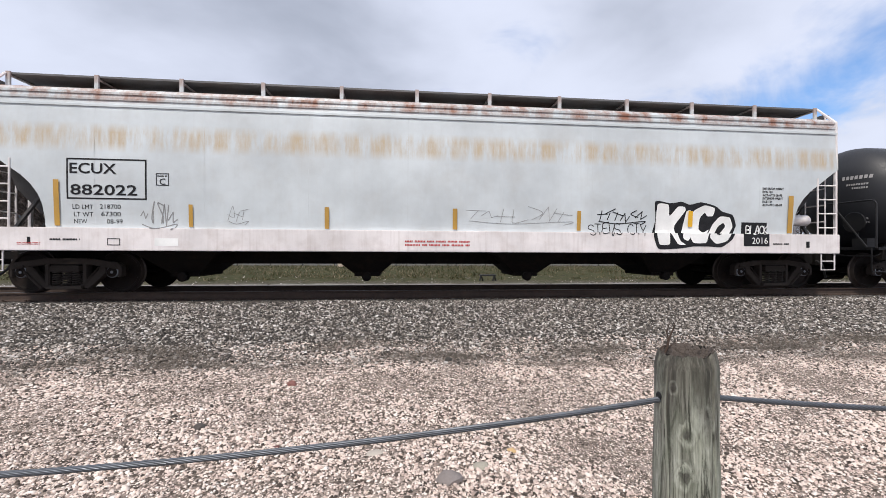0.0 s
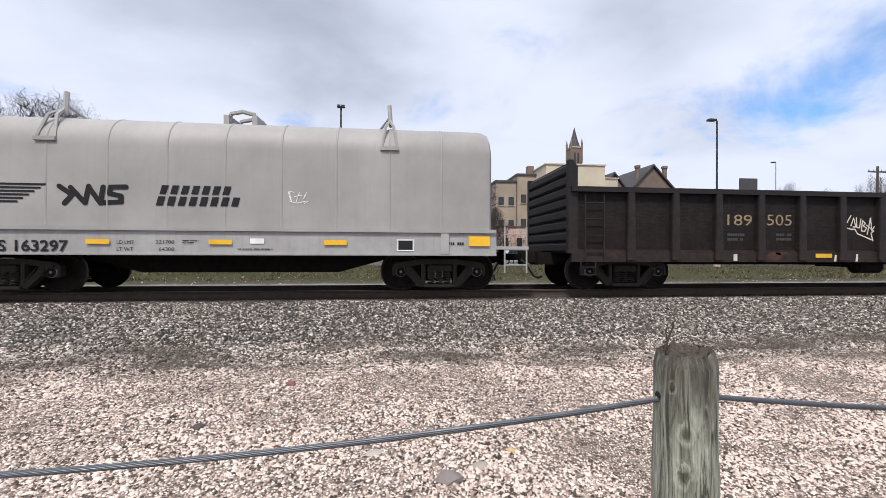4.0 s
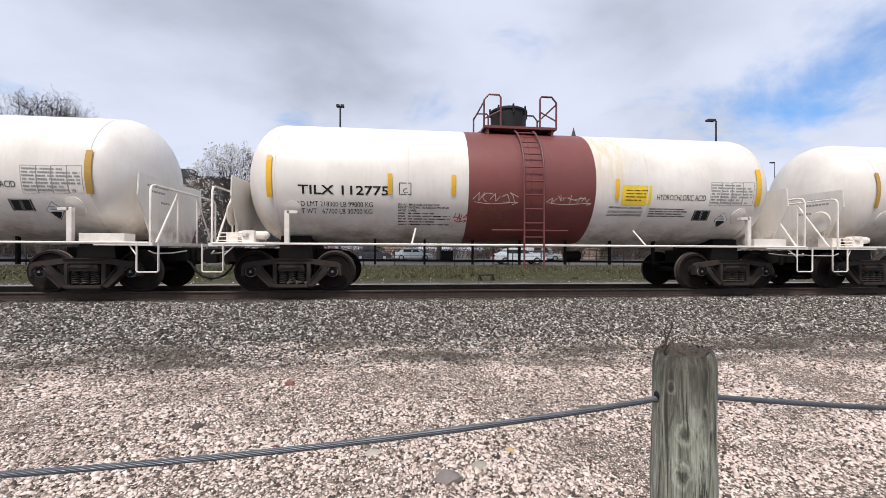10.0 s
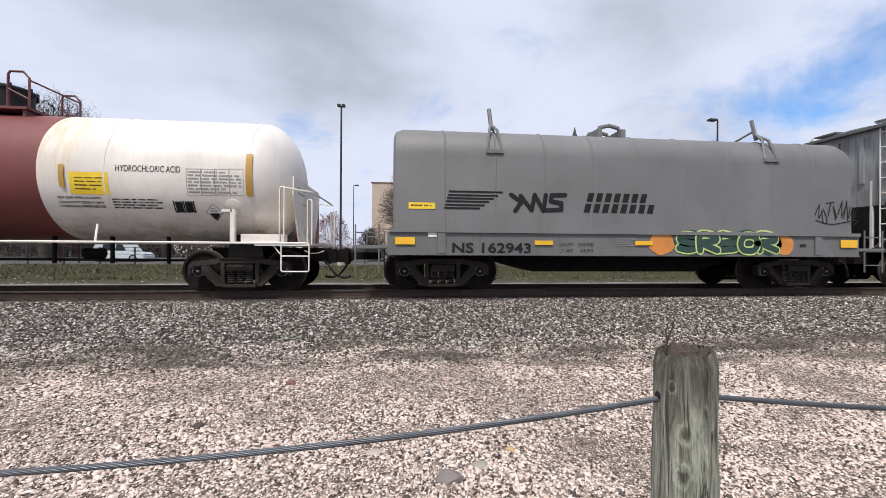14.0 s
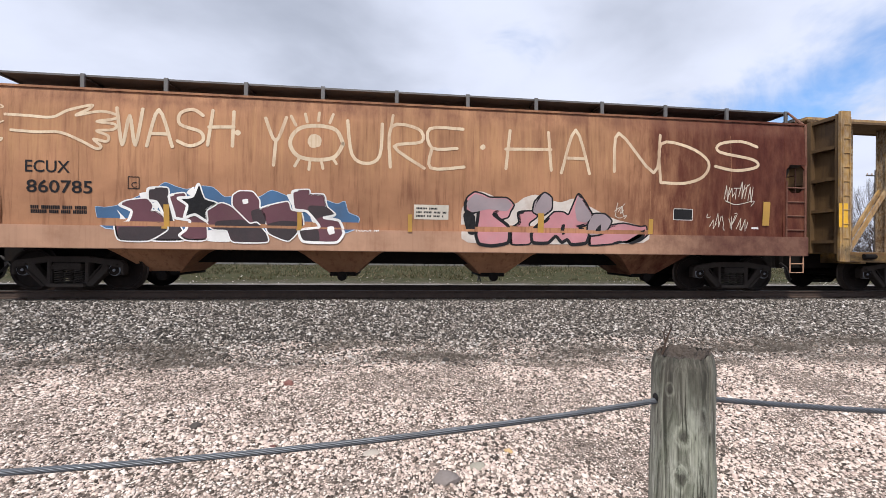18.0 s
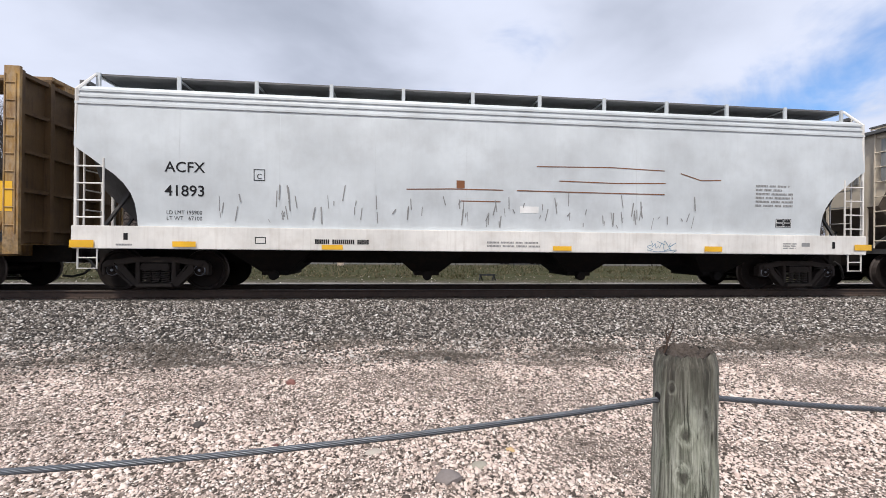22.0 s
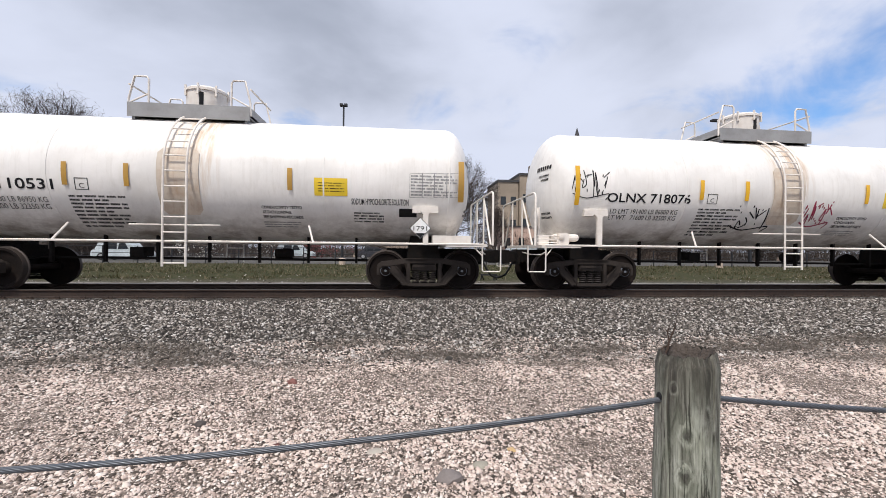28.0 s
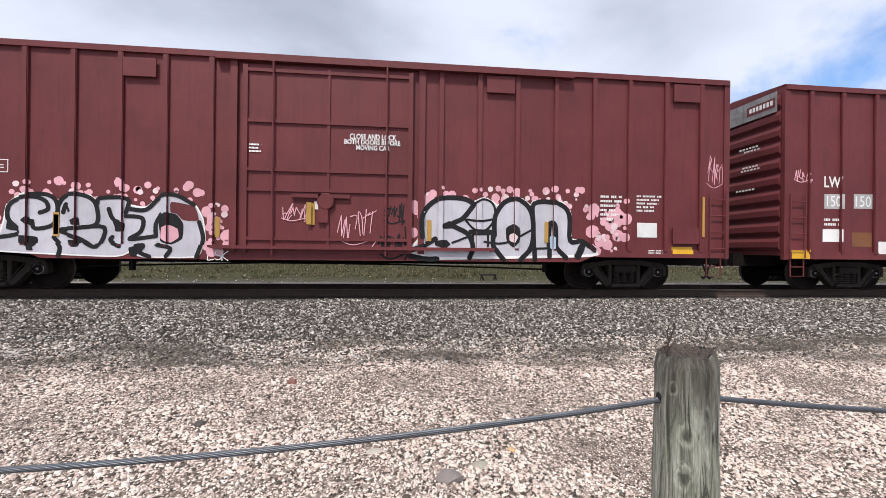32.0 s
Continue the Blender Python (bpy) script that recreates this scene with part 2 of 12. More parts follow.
def soil(N, L, where, colour):
    """Patches of dark damp soil and cinders worn in along the toe of the ballast, and paler dusty ones on the lot."""
    sep = N.new("ShaderNodeSeparateXYZ")
    L.new(where, sep.inputs[0])
    mp, n = N.new("ShaderNodeMapping"), N.new("ShaderNodeTexNoise")
    mp.inputs["Scale"].default_value = (0.35, 1.5, 1)
    L.new(where, mp.inputs[0]), L.new(mp.outputs[0], n.inputs[0])
    n.inputs["Scale"].default_value, n.inputs["Detail"].default_value = 1.3, 5
    near = N.new("ShaderNodeMapRange")
    near.interpolation_type = "SMOOTHSTEP"
    off = N.new("ShaderNodeMath")
    off.operation = "ADD"
    off.inputs[1].default_value = 3.5
    wander = N.new("ShaderNodeMath")
    wander.operation = "MULTIPLY_ADD"
    slow = N.new("ShaderNodeTexNoise")
    slow.inputs["Scale"].default_value, slow.inputs["Detail"].default_value = 0.55, 5
    L.new(where, slow.inputs[0])
    L.new(slow.outputs["Fac"], wander.inputs[0]), L.new(sep.outputs[1], wander.inputs[2])
    wander.inputs[1].default_value = 2.4
    L.new(wander.outputs[0], off.inputs[0])
    ab = N.new("ShaderNodeMath")
    ab.operation = "ABSOLUTE"
    L.new(off.outputs[0], ab.inputs[0])
    L.new(ab.outputs[0], near.inputs[0])
    for i, q in zip((1, 2, 3, 4), (0.1, 0.8, 1.0, 0.0)):
        near.inputs[i].default_value = q
    spots = N.new("ShaderNodeMapRange")
    for i, q in zip((1, 2, 3, 4), (0.42, 0.60, 0.0, 0.8)):
        spots.inputs[i].default_value = q
    L.new(n.outputs["Fac"], spots.inputs[0])
    f = N.new("ShaderNodeMath")
    f.operation = "MULTIPLY"
    L.new(near.outputs[0], f.inputs[0]), L.new(spots.outputs[0], f.inputs[1])
    x = N.new("ShaderNodeMixRGB")
    L.new(f.outputs[0], x.inputs[0]), L.new(colour, x.inputs[1])
    x.inputs[2].default_value = (0.085, 0.072, 0.06, 1)
    return x.outputs[0]


def ground_material():
    m = bpy.data.materials.new("gravel_grass_asphalt")
    m.use_nodes = True
    nt = m.node_tree
    N, L = nt.nodes, nt.links
    b = N["Principled BSDF"]
    b.inputs["Roughness"].default_value = 0.92
    b.inputs["Specular IOR Level"].default_value = 0.08
    tc = N.new("ShaderNodeTexCoord")
    P = tc.outputs["Object"]

    def noise_(s, d=5, vec=None):
        n = N.new("ShaderNodeTexNoise")
        n.inputs["Scale"].default_value, n.inputs["Detail"].default_value = s, d
        L.new(vec or P, n.inputs[0])
        return n.outputs["Fac"]

    def ramp(v, *stops):
        r = N.new("ShaderNodeValToRGB")
        while len(r.color_ramp.elements) < len(stops):
            r.color_ramp.elements.new(0.5)
        for e, (p, c) in zip(r.color_ramp.elements, stops):
            e.position, e.color = p, (*c, 1)
        L.new(v, r.inputs[0])
        return r.outputs[0]

    def mixc(f, a, c, kind="MIX"):
        x = N.new("ShaderNodeMixRGB")
        x.blend_type = kind
        for i, v in ((0, f), (1, a), (2, c)):
            if isinstance(v, tuple):
                x.inputs[i].default_value = (*v, 1)
            elif isinstance(v, float):
                x.inputs[i].default_value = v
            else:
                L.new(v, x.inputs[i])
        return x.outputs[0]

    def stones(s):
        v = N.new("ShaderNodeTexVoronoi")
        v.inputs["Scale"].default_value = s
        L.new(P, v.inputs[0])
        return v

    v1, v2 = stones(26), stones(60)
    sepc = N.new("ShaderNodeSeparateXYZ")
    L.new(v1.outputs["Color"], sepc.inputs[0])
    # ramps kept dark: fines with the shade of the gaps between stones painted in
    light = ramp(sepc.outputs[0], (0, (0.03, 0.025, 0.02)), (0.2, (0.07, 0.056, 0.047)), (0.5, (0.22, 0.178, 0.152)), (1, (0.44, 0.37, 0.325)))
    sepd = N.new("ShaderNodeSeparateXYZ")
    L.new(v2.outputs["Color"], sepd.inputs[0])
    fines = ramp(sepd.outputs[0], (0, (0.045, 0.037, 0.03)), (0.5, (0.18, 0.145, 0.122)), (1, (0.38, 0.315, 0.275)))
    gravel = mixc(ramp(noise_(1.1), (0.4, (0.15,) * 3), (0.62, (0.8,) * 3)), light, fines)
    dark = ramp(sepc.outputs[0], (0, (0.02, 0.019, 0.018)), (0.45, (0.06, 0.055, 0.05)), (0.85, (0.14, 0.13, 0.12)), (1, (0.4, 0.38, 0.36)))
    sep = N.new("ShaderNodeSeparateXYZ")
    L.new(P, sep.inputs[0])

    def step(a, c, wob=0.0, ws=0.7):
        v = sep.outputs[1]
        if wob:
            mm = N.new("ShaderNodeMath")
            mm.operation = "MULTIPLY_ADD"
            L.new(noise_(ws, 6), mm.inputs[0])
            mm.inputs[1].default_value = wob
            L.new(v, mm.inputs[2])
            v = mm.outputs[0]
        r = N.new("ShaderNodeMapRange")
        for i, q in zip((1, 2, 3, 4), (a, c, 0, 1)):
            r.inputs[i].default_value = q
        L.new(v, r.inputs[0])
        return r.outputs[0]

    col = mixc(step(-4.5, -3.2, 1.6, 0.5), gravel, dark)
    col = mixc(step(2.2, 2.6, 0.3), col, ramp(noise_(9, 6), (0.3, (0.20, 0.185, 0.17)), (0.7, (0.35, 0.33, 0.31))))
    grass = ramp(noise_(3.5, 8), (0.3, (0.028, 0.031, 0.013)), (0.5, (0.052, 0.054, 0.025)), (0.7, (0.09, 0.076, 0.046)))
    col = mixc(step(4.9, 5.7, 1.2, 0.9), col, mixc(step(6.6, 9.0, 4.0, 1.2), ramp(noise_(14, 6), (0.35, (0.045, 0.041, 0.03)), (0.65, (0.14, 0.125, 0.10))), grass))
    lot = ramp(noise_(2.0, 8), (0.3, (0.085, 0.082, 0.08)), (0.7, (0.13, 0.125, 0.12)))
    col = mixc(step(22.3, 22.5, 0.4), col, lot)
    L.new(soil(N, L, P, col), b.inputs["Base Color"])
    bp = N.new("ShaderNodeBump")
    bp.inputs["Strength"].default_value, bp.inputs["Distance"].default_value = 0.9, 0.03
    hm = mixc(0.5, v1.outputs["Distance"], v2.outputs["Distance"])
    inv = N.new("ShaderNodeInvert")
    L.new(hm, inv.inputs[1])
    L.new(inv.outputs[0], bp.inputs["Height"])
    L.new(bp.outputs[0], b.inputs["Normal"])
    return m


def build_ground():
    xs = sorted({-3000.0, -400.0, 400.0, 3000.0, *np.linspace(-60, 60, 121).tolist(), *np.linspace(-9, 9, 91).tolist()})
    ys = sorted({-400.0, -60.0, -20.0, 40.0, 80.0, 400.0, 4000.0, *np.linspace(-11, 6, 86).tolist(), *np.linspace(6.5, 26, 34).tolist()})
    verts, faces = [], []
    for x in xs:
        for y in ys:
            bumpy = 0.03 if abs(x) < 60 and -20 < y < 16 and abs(y) > 1.4 else 0
            verts.append((x, y, ground_z(y) + bumpy * noise.noise((x * 0.8, y * 0.8, 0.3))))
    n = len(ys)
    for i in range(len(xs) - 1):
        for j in range(n - 1):
            a = i * n + j
            faces.append((a, a + n, a + n + 1, a + 1))
    g = obj("ground", verts, faces, [ground_material()], smooth=True)
    tagged(g, "pale gravel, grey ballast and rough grass beside a parking lot", "ground", kind="structure")


build_ground()


def stone_material(name, stops):
    m = bpy.data.materials.new(name)
    m.use_nodes = True
    N, L = m.node_tree.nodes, m.node_tree.links
    b = N["Principled BSDF"]
    b.inputs["Roughness"].default_value, b.inputs["Specular IOR Level"].default_value = 0.9, 0.2
    geo = N.new("ShaderNodeNewGeometry")
    r = N.new("ShaderNodeValToRGB")
    while len(r.color_ramp.elements) < len(stops):
        r.color_ramp.elements.new(0.5)
    for e, (p, c) in zip(r.color_ramp.elements, stops):
        e.position, e.color = p, (*c, 1)
    L.new(geo.outputs["Random Per Island"], r.inputs[0])
    tc, n = N.new("ShaderNodeTexCoord"), N.new("ShaderNodeTexNoise")
    n.inputs["Scale"].default_value, n.inputs["Detail"].default_value = 45, 5
    L.new(tc.outputs["Object"], n.inputs[0])
    x = N.new("ShaderNodeMixRGB")
    x.blend_type = "OVERLAY"
    x.inputs[0].default_value = 0.5
    L.new(r.outputs[0], x.inputs[1]), L.new(n.outputs["Fac"], x.inputs[2])
    L.new(soil(N, L, tc.outputs["Object"], x.outputs[0]), b.inputs["Base Color"])
    return m


# broken blocks without an underside
STONE_V = np.array([(x, y, z) for x in (-1, 1) for y in (-1, 1) for z in (-1, 1)], float)
STONE_F = np.array([(0, 1, 3), (0, 3, 2), (4, 6, 7), (4, 7, 5), (0, 4, 5), (0, 5, 1), (2, 3, 7), (2, 7, 6), (1, 5, 7), (1, 7, 3)])


def scatter(name, label, xs, ys, sizes, material, seed, sink=0.3, form=(STONE_V, STONE_F)):
    """Loose broken stones, each a rough block of its own, lying on the ground."""
    rng = np.random.default_rng(seed)
    k = len(xs)
    V, F = form
    nv, nf = len(V), len(F)
    zs = np.array([ground_z(y) for y in ys]) + 0.03 * np.array([noise.noise((x * 0.8, y * 0.8, 0.3)) for x, y in zip(xs, ys)])
    dims = sizes[:, None] * rng.uniform(0.55, 1.15, (k, 3)) * np.array((1, 1, 0.62))
    v = V[None] * (1 - 0.45 * rng.random((k, nv, 3))) * dims[:, None] * 0.6
    q = rng.normal(size=(k, 4)) * np.array((1, 0.28, 0.28, 1.0))
    q /= np.linalg.norm(q, axis=1)[:, None]
    w, a, b, c = q.T
    R = np.stack([1 - 2 * (b * b + c * c), 2 * (a * b - w * c), 2 * (a * c + w * b), 2 * (a * b + w * c), 1 - 2 * (a * a + c * c), 2 * (b * c - w * a),
                  2 * (a * c - w * b), 2 * (b * c + w * a), 1 - 2 * (a * a + b * b)], 1).reshape(k, 3, 3)
    v = np.einsum("kij,kvj->kvi", R, v)
    v += np.stack([xs, ys, zs + sizes * (0.3 - sink)], 1)[:, None]
    f = (F[None] + nv * np.arange(k)[:, None, None]).reshape(-1)
    me = bpy.data.meshes.new(name)
    me.vertices.add(k * nv), me.loops.add(k * nf * 3), me.polygons.add(k * nf)
    me.vertices.foreach_set("co", v.reshape(-1))
    me.loops.foreach_set("vertex_index", f)
    me.polygons.foreach_set("loop_start", np.arange(k * nf) * 3)
    me.update(calc_edges=True)
    me.materials.append(material)
    return tagged(new(name, me), label, "gravel", kind="stuff")


m_pale_stone = stone_material("limestone_gravel", [(0, (0.045, 0.038, 0.033)), (0.17, (0.10, 0.08, 0.068)), (0.24, (0.42, 0.33, 0.285)), (0.55, (0.63, 0.515, 0.455)), (0.84, (0.70, 0.605, 0.54)), (1, (0.76, 0.70, 0.645))])
m_dark_stone = stone_material("track_ballast", [(0, (0.032, 0.029, 0.027)), (0.38, (0.09, 0.079, 0.07)), (0.62, (0.205, 0.18, 0.158)), (0.82, (0.36, 0.325, 0.295)), (0.94, (0.50, 0.47, 0.44)), (1, (0.68, 0.65, 0.62))])


def build_stones():
    rng = np.random.default_rng(5)
    # pale gravel, thinning with distance from where the camera stands; finer and coarser drifts
    k = 134000
    d = np.maximum(rng.uniform(1.9 ** 0.5, 6.4 ** 0.5, k) ** 2 - np.abs(rng.normal(0, 0.5, k)) * (rng.random(k) < 0.15), 0.7)
    x = (rng.uniform(-1.25, 1.4, k) + rng.normal(0, 0.7, k) * (rng.random(k) < 0.2)) * (d + 0.2)
    y = -10.35 + d
    # the rest of the lot is strewn more thinly
    wide = rng.random(k) < 0.22
    x[wide], y[wide] = rng.uniform(-15, 16, wide.sum()), rng.uniform(-17, -4.3, wide.sum())
    d = np.abs(y + 10.35)
    drift = np.array([noise.noise((p * 0.9, q * 1.3, 5.0)) + 0.5 * noise.noise((p * 2.7, q * 3.5, 8.0)) for p, q in zip(x, y)])
    size = np.clip(0.0138 + 0.013 * drift, 0.008, 0.031) * rng.uniform(0.6, 1.35, k) * rng.choice((1, 1, 1.3, 1.9), k, p=(0.5, 0.32, 0.14, 0.04)) * (0.92 + 0.05 * d)
    scatter("gravel", "loose pale limestone gravel mixed with darker chips", x, y, size, m_pale_stone, 6)
    k = 52000
    y = rng.uniform(-5.2, -1.25, k)
    keep = rng.random(k) < np.clip((y + 5.3) / 1.6, 0.12, 1)
    y = y[keep]
    x = rng.uniform(-1.22, 1.4, len(y)) * (y + 10.35)
    scatter("ballast", "grey crushed-rock ballast beside the rails", x, y, rng.uniform(0.02, 0.046, len(y)), m_dark_stone, 8, 0.15)
    k = 5000
    y = rng.uniform(1.0, 3.0, k)
    scatter("ballast", "grey crushed-rock ballast beyond the rails", rng.uniform(-17, 19, k), y, rng.uniform(0.03, 0.05, k), m_dark_stone, 9, 0.15)
    k = 1100
    y = 4.6 + 5.0 * rng.random(k) ** 1.5
    scatter("gravel", "pale stones strewn along the edge of the grass", rng.uniform(-1.2, 1.35, k) * (y + 10.6), y, rng.uniform(0.02, 0.055, k), m_dark_stone, 10, 0.2)


build_stones()


def rock(label, x, y, sx, sy, sz, rgb, seed):
    """One larger stone lying loose on the gravel."""
    rng = random.Random(seed)
    bm = bmesh.new()
    bmesh.ops.create_icosphere(bm, subdivisions=2, radius=1)
    for v in bm.verts:
        k = 1 + 0.35 * noise.noise(v.co * 1.3 + Vector((seed, 0, 0))) + 0.12 * noise.noise(v.co * 4 + Vector((0, seed, 0)))
        v.co = Vector((v.co.x * sx * k, v.co.y * sy * k, max(-0.5, v.co.z) * sz * k))
    o = part("stone", bm, mat("loose_stone", rgb, 0.9, 0, 0.4, tuple(c * 0.5 for c in rgb), 25, bump=0.6, bump_scale=60), None, smooth=35)
    o.matrix_basis = pose(x, y, ground_z(y) + sz * 0.35, 0, 0, rng.uniform(-25, 25))
    tagged(o, label, "stone", "loose stones on the gravel")


for args in (("flat pinkish broken brick in the gravel", 0.94, -6.98, 0.085, 0.05, 0.022, (0.42, 0.33, 0.27), 1), ("flat pale grey stone in the gravel", -0.19, -7.36, 0.085, 0.045, 0.018, (0.40, 0.36, 0.31), 2),
             ("small yellowish stone in the gravel", 0.83, -7.42, 0.035, 0.03, 0.022, (0.52, 0.36, 0.18), 3), ("rough grey stone half buried in gravel", 0.32, -7.76, 0.085, 0.07, 0.05, (0.19, 0.165, 0.155), 4),
             ("rough grey-green stone in the gravel", 0.55, -7.62, 0.07, 0.05, 0.03, (0.30, 0.28, 0.23), 5), ("dark rounded stone in the gravel", -1.68, -6.78, 0.05, 0.04, 0.03, (0.07, 0.06, 0.055), 6),
             ("reddish stone in the gravel", -1.2, -5.75, 0.06, 0.05, 0.04, (0.20, 0.09, 0.075), 7), ("flat grey slab of stone in the gravel", 1.85, -6.7, 0.13, 0.05, 0.02, (0.12, 0.10, 0.09), 8),
             ("dark stone beside the ballast", 0.65, -4.9, 0.05, 0.04, 0.035, (0.05, 0.045, 0.04), 9), ("dark reddish stone in the gravel", -0.93, -7.2, 0.03, 0.025, 0.02, (0.12, 0.05, 0.045), 10)):
    rock(*args)

RAIL_PROFILE = [(-0.07, -0.185), (0.07, -0.185), (0.07, -0.172), (0.012, -0.15), (0.01, -0.05), (0.036, -0.035), (0.036, -0.006), (0.028, 0.0), (-0.028, 0.0), (-0.036, -0.006), (-0.036, -0.035), (-0.01, -0.05), (-0.012, -0.15), (-0.07, -0.172)]


def build_track():
    track = thing("railway_track", "single railway track with rust-brown steel rails on dark wooden ties", "railway track", kind="structure")
    for y in (-0.753, 0.753):
        bm = bmesh.new()
        a = [bm.verts.new((-260, y + p, q)) for p, q in RAIL_PROFILE]
        b = [bm.verts.new((420, y + p, q)) for p, q in RAIL_PROFILE]
        for i in range(len(a)):
            j = (i + 1) % len(a)
            bm.faces.new((a[i], a[j], b[j], b[i])).material_index = 1 if i in (6, 7, 8) else 0
        bm.faces.new(a), bm.faces.new(b)
        bmesh.ops.recalc_face_normals(bm, faces=bm.faces)
        part("rail", bm, [m_rail, m_rail_head], track, "rusty steel rail with a worn head")
    bm = box(bmesh.new(), -0.115, 0.115, -1.3, 1.3, -0.36, -0.189)
    tie = part("tie", bm, m_tie, track, bevel=0.012)
    bm = box(bmesh.new(), -0.1, 0.1, -0.17, 0.17, -0.189, -0.176)
    for s in (-0.1, 0.1):
        box(bm, -0.05, -0.02, s - 0.015, s + 0.015, -0.18, -0.15)
        box(bm, 0.03, 0.06, s - 0.015, s + 0.015, -0.18, -0.15)
    plate = part("tie_plate", bm, m_rail, track)
    plate.location = (0, -0.753, 0)
    rng = random.Random(4)
    for i in range(-34, 42):
        x = i * 0.533
        if i:
            again(tie, track, pose(x, rng.uniform(-0.05, 0.05), rng.uniform(-0.012, 0.004), 0, 0, rng.uniform(-1.2, 1.2)))
            again(plate, track, pose(x, -0.753, 0))
    verts, faces = [], []
    for i in [*range(-480, -34), *range(42, 780)]:
        x, k = i * 0.533, len(verts)
        verts += [(x + a, b, c) for a in (-0.115, 0.115) for b in (-1.3, 1.3) for c in (-0.36, -0.19)]
        faces += [tuple(k + q for q in f) for f in ((0, 1, 3, 2), (4, 6, 7, 5), (0, 4, 5, 1), (2, 3, 7, 6), (1, 5, 7, 3))]
    tagged(obj("far_ties", verts, faces, [m_tie], track), kind="stuff")


build_track()


POST = (0.832, -9.255)
POST_R, POST_TOP = 0.083, 0.665
POST_H = POST_TOP - GROUND + 0.25
POST_KNOTS = [((POST_R * math.cos(radians(q)), POST_R * math.sin(radians(q)), POST_H - z), size) for q, z, size in ((-149, 0.095, 0.036), (-125, 0.215, 0.055), (-128, 0.335, 0.065), (60, 0.2, 0.05))]


def wood_material():
    m = bpy.data.materials.new("weathered_post_wood")
    m.use_nodes = True
    N, L = m.node_tree.nodes, m.node_tree.links
    b = N["Principled BSDF"]
    b.inputs["Roughness"].default_value = 0.88
    tc = N.new("ShaderNodeTexCoord")

    def noise_(sc, s, d=8, dist=0.0):
        mp, n = N.new("ShaderNodeMapping"), N.new("ShaderNodeTexNoise")
        mp.inputs["Scale"].default_value = sc
        L.new(tc.outputs["Object"], mp.inputs[0])
        n.inputs["Scale"].default_value, n.inputs["Detail"].default_value, n.inputs["Distortion"].default_value = s, d, dist
        n.inputs["Roughness"].default_value = 0.65
        L.new(mp.outputs[0], n.inputs[0])
        return n.outputs["Fac"]

    def ramp(v, *stops):
        r = N.new("ShaderNodeValToRGB")
        while len(r.color_ramp.elements) < len(stops):
            r.color_ramp.elements.new(0.5)
        for e, (p, c) in zip(r.color_ramp.elements, stops):
            e.position, e.color = p, (*c, 1)
        L.new(v, r.inputs[0])
        return r.outputs[0]

    # knots: (place on the shaft, size); the grain swirls round them
    grain = noise_((11, 11, 1.1), 3.2, 10, 1.1)
    core = None
    for at, size in POST_KNOTS:
        sub, sc, ln = N.new("ShaderNodeVectorMath"), N.new("ShaderNodeVectorMath"), N.new("ShaderNodeVectorMath")
        sub.operation, sc.operation, ln.operation = "SUBTRACT", "MULTIPLY", "LENGTH"
        L.new(tc.outputs["Object"], sub.inputs[0])
        sub.inputs[1].default_value, sc.inputs[1].default_value = at, (1 / size, 1 / size, 0.62 / size)
        L.new(sub.outputs[0], sc.inputs[0]), L.new(sc.outputs[0], ln.inputs[0])
        wob = N.new("ShaderNodeMath")
        wob.operation, wob.inputs[1].default_value = "MULTIPLY_ADD", 0.9
        L.new(noise_((34, 34, 12), 1.0, 6, 0.8), wob.inputs[0]), L.new(ln.outputs["Value"], wob.inputs[2])
        ring = N.new("ShaderNodeMath")
        ring.operation, ring.inputs[1].default_value = "MULTIPLY", 19.0
        L.new(wob.outputs[0], ring.inputs[0])
        wave = N.new("ShaderNodeMath")
        wave.operation = "SINE"
        L.new(ring.outputs[0], wave.inputs[0])
        half = N.new("ShaderNodeMath")
        half.operation, half.inputs[1].default_value, half.inputs[2].default_value = "MULTIPLY_ADD", 0.16, 0.56
        L.new(wave.outputs[0], half.inputs[0])
        mask = ramp(wob.outputs[0], (0.62, (0.8, 0.8, 0.8)), (1.0, (0, 0, 0)))
        mx = N.new("ShaderNodeMixRGB")
        L.new(mask, mx.inputs[0]), L.new(grain, mx.inputs[1]), L.new(half.outputs[0], mx.inputs[2])
        grain = mx.outputs[0]
        dot = ramp(wob.outputs[0], (0.5, (0.8, 0.8, 0.8)), (0.58, (0, 0, 0)))
        if core is None:
            core = dot
        else:
            mm = N.new("ShaderNodeMixRGB")
            mm.blend_type, mm.inputs[0].default_value = "LIGHTEN", 1
            L.new(core, mm.inputs[1]), L.new(dot, mm.inputs[2])
            core = mm.outputs[0]
    col = ramp(grain, (0.36, (0.04, 0.037, 0.03)), (0.44, (0.17, 0.167, 0.14)), (0.55, (0.31, 0.315, 0.262)), (0.72, (0.50, 0.505, 0.44)))

    def over(f, c, rgb=None, kind="MIX", amount=1.0):
        x = N.new("ShaderNodeMixRGB")
        x.blend_type = kind
        if f is None:
            x.inputs[0].default_value = amount
        else:
            L.new(f, x.inputs[0])
        L.new(c, x.inputs[1])
        if isinstance(rgb, tuple):
            x.inputs[2].default_value = (*rgb, 1)
        else:
            L.new(rgb, x.inputs[2])
        return x.outputs[0]

    col = over(None, col, ramp(noise_((150, 150, 6), 1.4, 5, 0.8), (0.36, (0.4, 0.39, 0.37)), (0.54, (1, 1, 1)), (0.7, (1.2, 1.2, 1.15))), "MULTIPLY", 0.8)
